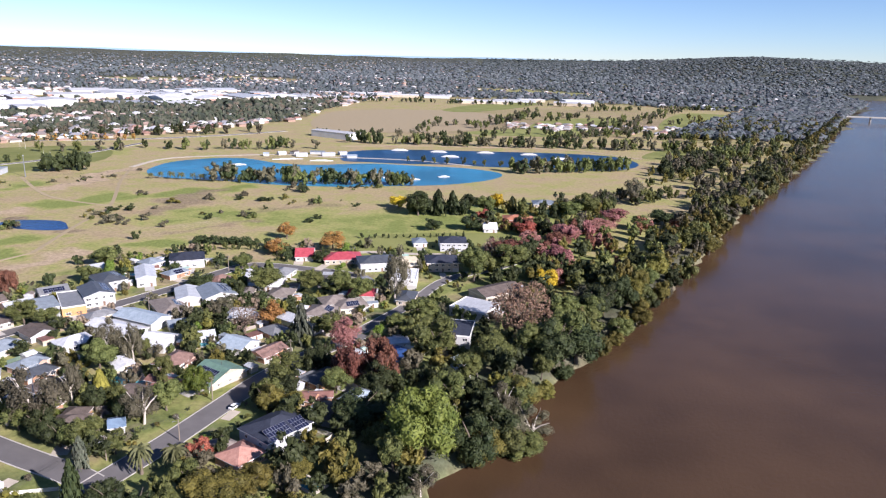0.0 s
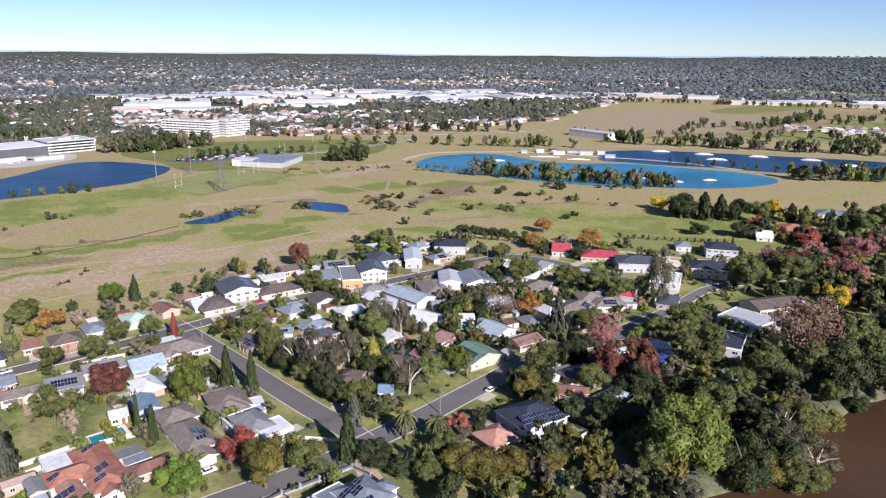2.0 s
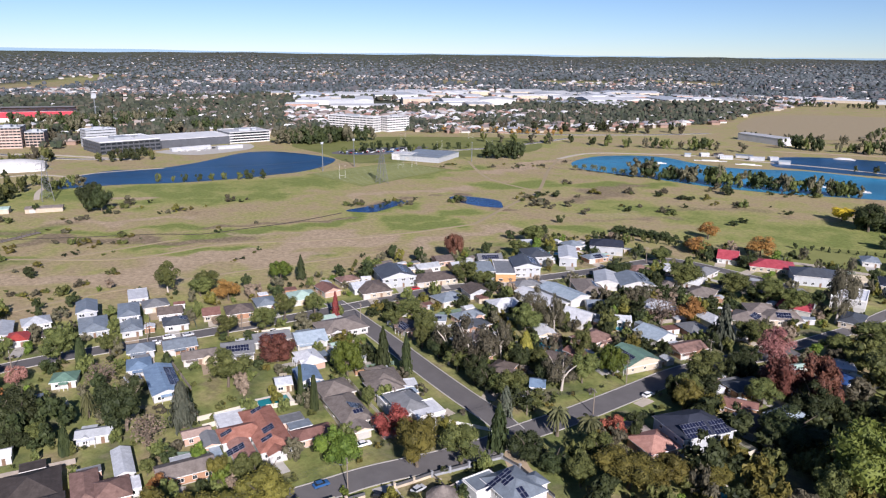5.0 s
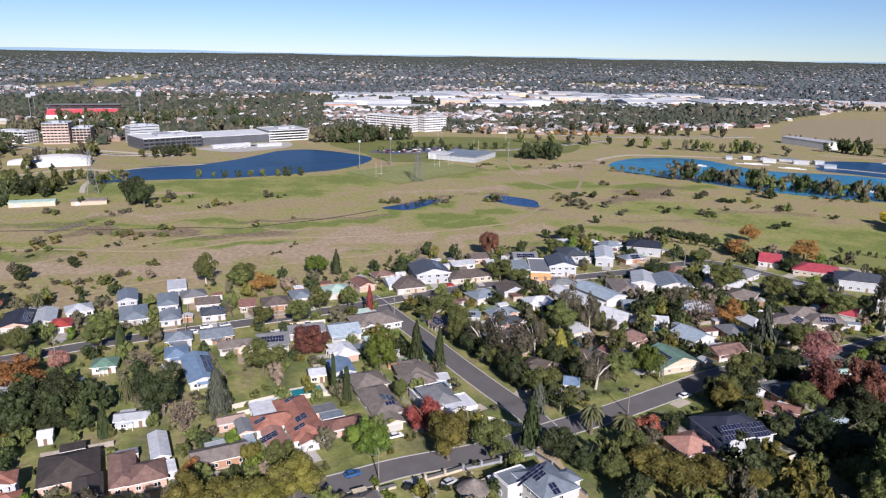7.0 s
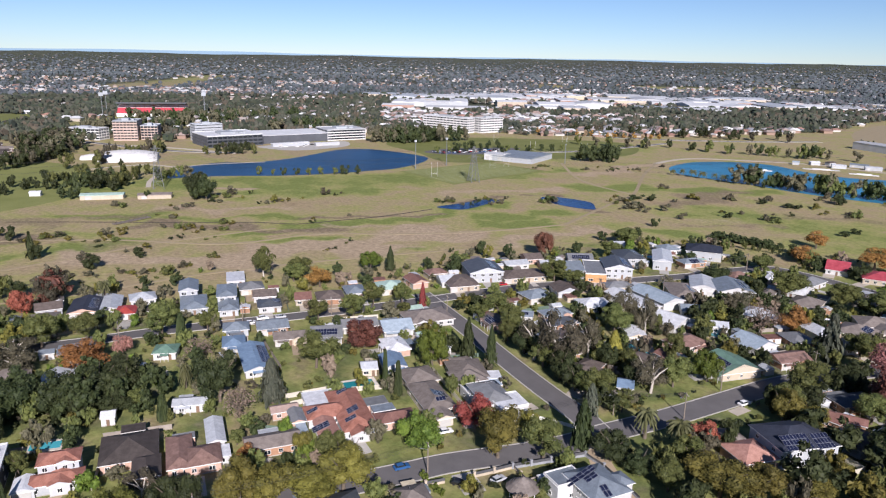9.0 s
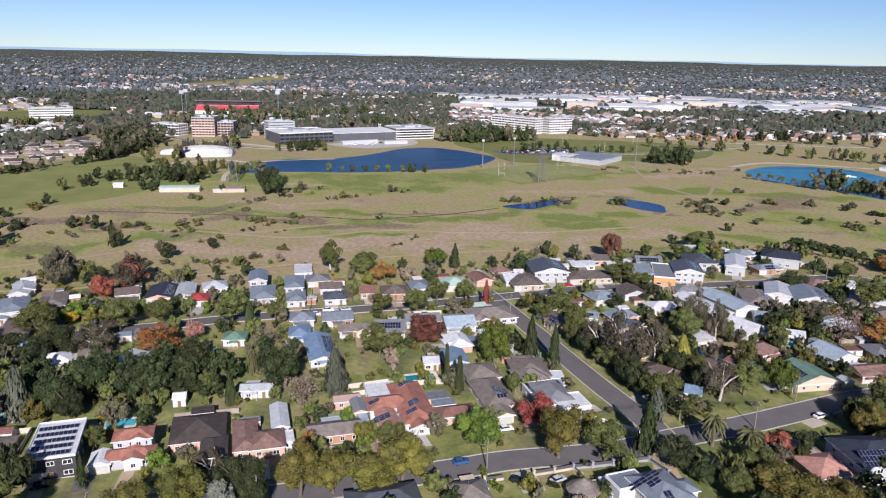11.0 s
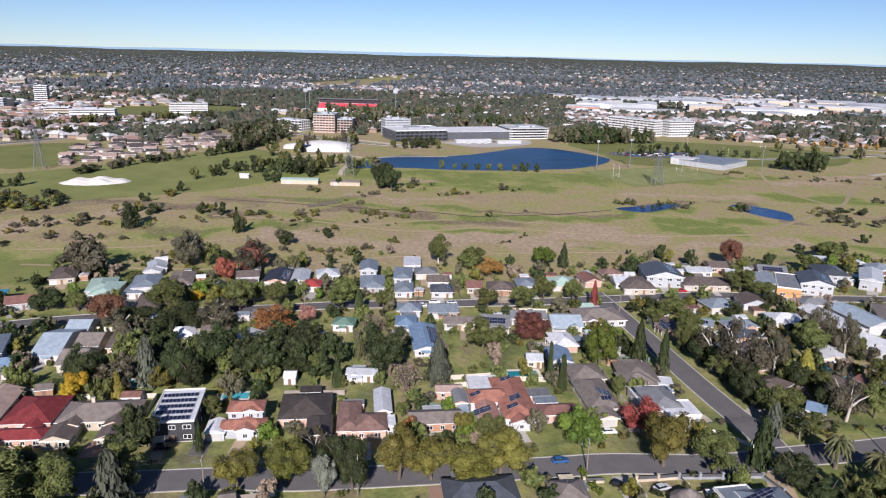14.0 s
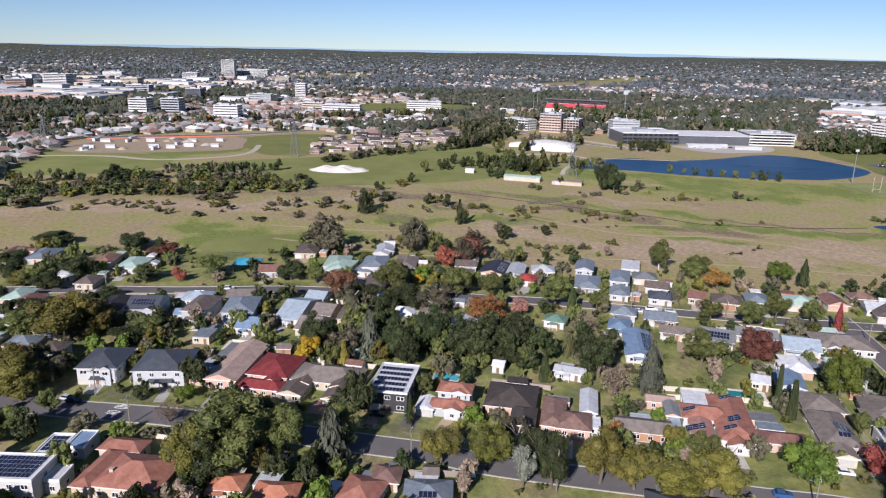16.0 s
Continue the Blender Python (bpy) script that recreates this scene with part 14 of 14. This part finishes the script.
shrub(-242.1, 98.3, 1.9, 2.1, 1)
shrub(-31.6, 406.6, 1.3, 2.4, 4)
shrub(-257.1, 192.0, 1.5, 2.1, 0)
shrub(-232.3, 294.0, 1.5, 2.7, 1)
shrub(-244.5, 29.2, 2.5, 4.6, 4)
shrub(-118.4, 238.8, 1.0, 1.4, 0)
shrub(-211.5, 282.2, 0.9, 1.5, 1)
shrub(-337.8, 79.2, 1.7, 2.3, 3)
shrub(-133.9, 267.6, 2.1, 2.7, 0)
shrub(-246.6, -11.8, 1.8, 3.0, 2)
shrub(-125.8, 255.0, 1.4, 2.3, 3)
shrub(-213.3, 283.3, 1.5, 2.2, 0)
shrub(-130.7, 206.8, 2.2, 3.1, 2)
shrub(-263.3, -57.4, 1.3, 1.4, 2)
shrub(-357.9, 47.3, 1.0, 1.4, 4)
shrub(-331.7, 108.6, 1.4, 2.4, 0)
shrub(-275.1, -22.4, 2.8, 4.2, 4)
shrub(-182.1, 202.7, 1.3, 1.8, 3)
shrub(-108.9, 264.3, 0.9, 1.2, 3)
shrub(-227.4, 301.9, 2.9, 2.9, 4)
shrub(22.7, 312.2, 1.2, 1.4, 2)
shrub(-176.4, 105.5, 0.8, 0.9, 1)
shrub(-88.7, 283.7, 1.6, 1.8, 4)
shrub(-43.7, 366.7, 1.5, 2.0, 4)
shrub(-29.5, 415.9, 2.0, 3.5, 4)
shrub(-278.6, 123.2, 1.5, 2.6, 0)
shrub(-274.2, 65.0, 1.6, 1.9, 0)
shrub(-188.9, 257.8, 1.8, 2.2, 1)
shrub(-210.0, 211.6, 1.0, 1.6, 1)
shrub(-284.4, 33.7, 1.6, 1.9, 2)
shrub(-159.0, 164.3, 1.2, 1.7, 2)
shrub(-189.8, 374.3, 1.3, 2.1, 3)
shrub(-244.2, 215.6, 2.6, 2.4, 0)
shrub(-252.6, 82.0, 2.8, 5.1, 3)
shrub(-381.6, -94.9, 1.6, 1.5, 3)
shrub(-264.7, -99.5, 0.8, 0.8, 4)
shrub(-72.7, 276.1, 0.8, 1.0, 1)
shrub(-283.8, -26.7, 0.9, 0.9, 0)
shrub(-184.0, 163.1, 2.2, 3.4, 1)
shrub(-171.0, -5.6, 2.1, 3.7, 2)
shrub(-122.5, 341.3, 1.4, 2.4, 1)
shrub(-188.8, 317.2, 1.9, 1.8, 0)
wood("dark belt of garden trees", "green", -251.7, 43.3, 10.7, 5.2)
wood("dark belt of garden trees", "dark", -231.7, 80.8, 7.8, 3.8)
wood("dark belt of garden trees", "dark", -236.5, 49.4, 10.9, 4.9)
wood("dark belt of garden trees", "dark", -221.9, 75.7, 12.1, 5.1)
wood("dark belt of garden trees", "dark", -236.3, 83.4, 8.5, 3.3)
wood("dark belt of garden trees", "dark", -228.6, 69.5, 9.9, 4.9)
wood("dark belt of garden trees", "green", -242.2, 36.3, 9.9, 4.8)
wood("dark belt of garden trees", "dark", -229.6, 87.7, 11.0, 4.4)
wood("dark belt of garden trees", "green", -225.8, 64.4, 9.1, 3.8)
wood("dark belt of garden trees", "green", -227.7, 77.1, 10.3, 4.0)
wood("dark belt of garden trees", "dark", -246.0, 48.8, 10.1, 4.1)
wood("dark belt of garden trees", "dark", -219.7, 96.0, 9.9, 3.9)
wood("dark belt of garden trees", "dark", -207.7, 89.8, 7.5, 3.3)
wood("dark belt of garden trees", "dark", -211.4, 97.1, 12.1, 4.9)
wood("dark belt of garden trees", "dark", -232.0, 65.8, 10.0, 4.7)
wood("dark belt of garden trees", "green", -246.2, 43.5, 9.8, 4.7)
wood("dark belt of garden trees", "dark", -239.5, 60.3, 11.5, 4.8)
wood("dark belt of garden trees", "dark", -227.5, 58.1, 10.8, 4.9)
wood("dark belt of garden trees", "green", -233.1, 58.1, 12.2, 5.2)
wood("dark belt of garden trees", "dark", -255.9, 54.9, 8.8, 3.4)
wood("dark belt of garden trees", "dark", -244.7, 67.7, 9.1, 3.5)
wood("dark belt of garden trees", "green", -248.9, 38.3, 11.9, 4.7)
wood("dark belt of garden trees", "dark", -235.3, 70.1, 11.9, 4.9)
wood("dark belt of garden trees", "dark", -238.1, 64.5, 9.5, 3.8)
wood("dark belt of garden trees", "dark", -259.6, 50.1, 9.0, 3.6)
wood("dark belt of garden trees", "dark", -253.7, 47.8, 7.5, 3.4)
wood("dark belt of garden trees", "dark", -238.2, 44.8, 8.6, 3.5)
wood("dark belt of garden trees", "dark", -240.0, 55.7, 6.8, 3.2)
wood("dark belt of garden trees", "green", -239.2, 40.9, 8.6, 3.9)
wood("dark belt of garden trees", "dark", -218.5, 89.5, 8.2, 4.1)
wood("dark belt of garden trees", "dark", -214.0, 86.0, 10.9, 4.3)
wood("dark belt of garden trees", "dark", -242.2, 87.4, 8.5, 3.8)
wood("dark belt of garden trees", "green", -225.9, 83.9, 11.3, 4.6)
wood("dark belt of garden trees", "dark", -216.5, 77.1, 12.2, 5.1)


def free_gardens(step, seed):
    """Places in the gardens, within reach of a house but clear of roofs, paving, pools and streets."""
    rng = np.random.default_rng(seed)
    X, Y = np.meshgrid(np.arange(-400, 90, step), np.arange(-140, 450, step))
    X, Y = (q.ravel() + rng.uniform(-step, step, q.size) * 0.5 for q in (X, Y))
    near, ok = np.zeros(len(X), bool), np.ones(len(X), bool)
    for x, y, turn, w, d in PLANS:
        c, t = math.cos(radians(turn)), math.sin(radians(turn))
        u, v = (X - x) * c + (Y - y) * t, (Y - y) * c - (X - x) * t
        ok &= (np.abs(u) > w / 2 + 0.9) | (np.abs(v) > d / 2 + 0.9)
        near |= np.hypot(u, v) < 21
    for pts, width in LANES:
        for p in pts:
            ok &= np.hypot(X - p[0], Y - p[1]) > width / 2 + 2.0
    clump = np.sin(X * 0.17 + 1.9 * np.sin(Y * 0.11)) + np.sin(Y * 0.19 + 1.6 * np.sin(X * 0.13 + 1))
    ok &= near & (rng.random(len(X)) < 0.30 + 0.22 * clump)
    return X[ok], Y[ok]


_gr = random.Random(31)
for _px, _py in zip(*free_gardens(5.2, 17)):
    _r = _gr.uniform(0.8, 2.1)
    wood("garden shrubs between the houses", _gr.choice(("dark", "dark", "dark", "green", "gum", "olive", "green")), float(_px), float(_py), _r * _gr.uniform(1.1, 2.0), _r)
for _px, _py in zip(*free_gardens(13.0, 23)):
    if _px > -110 and _py < 215:
        continue
    _r = _gr.uniform(2.2, 3.6)
    wood("dark garden trees between the houses", _gr.choice(("dark", "dark", "gum", "green")), float(_px), float(_py), _r * _gr.uniform(1.9, 2.8), _r)
for _k in (('gum', -360.1, 43.0, 19, 12), ('gum', -362.2, 44.3, 14, 9), ('gum', -353.6, 86.6, 18, 8), ('maroon', -329.2, 110.4, 15, 8.5), ('gum', -331.3, 110.4, 16, 7.5), ('dark', -449.2, 79.5, 15, 7), ('conifer', -404.7, 129.1, 15, 3.6), ('dark', -402.5, 130.2, 9, 3.5), ('dark', -455.0, 135.1, 9, 4), ('dark', -464.8, 125.6, 8, 4), ('dark', -367.0, 142.5, 8, 5), ('gum', -370.1, 141.9, 9, 4.5), ('dark', -370.2, 168.4, 6, 4.2), ('dark', -482.9, 103.0, 6, 5), ('dark', -478.5, 98.0, 6, 5), ('dark', -518.7, 103.7, 7, 4), ('olive', -533.6, 123.2, 5, 6), ('dark', -545.6, 135.1, 8, 4), ('green', -350.9, 95.7, 12, 6), ('dark', -343.6, 100.1, 9, 5), ('dark', -546.9, 51.7, 9, 8)):
    wood("trees along the edge of the grassland", *_k)
for _k in (('dark', -194.3, 387.7, 10, 6), ('dark', -200.1, 388.1, 7, 4), ('dark', -202.1, 434.6, 6, 3), ('dark', -177.0, 496.9, 5, 3.4), ('dark', -149.2, 514.8, 3, 5), ('dark', -174.1, 568.2, 4, 4.5), ('dark', -134.2, 608.0, 9, 6.5), ('dark', -127.9, 607.6, 6, 5), ('olive', -140.2, 575.8, 5, 5), ('dark', -154.0, 566.0, 4, 6), ('dark', -148.8, 567.9, 4, 4), ('olive', -221.9, 545.7, 5, 6), ('dark', -242.4, 517.4, 5, 5), ('dark', -253.5, 513.4, 4, 6), ('gum', -218.1, 487.9, 6, 5), ('gum', -227.9, 473.6, 4, 5), ('gum', -198.2, 470.3, 5, 4), ('dark', -102.3, 494.9, 4, 4), ('dark', -99.5, 507.7, 4, 3.5), ('dark', -78.4, 557.4, 3, 4), ('dark', -113.4, 428.4, 6, 5), ('sycamore', -107.8, 418.8, 8, 6), ('dark', -118.8, 385.2, 8, 5.5), ('dark', -97.6, 406.7, 7, 5), ('dark', -76.5, 399.0, 9, 6)):
    wood("bushes and trees in the paddock", *_k)
row_of(["dark"], (-162.6, 431.0), (-122.7, 430.1), 15, 5, 1.5, "dark hedge bush beside the paddock")
plant_woods()
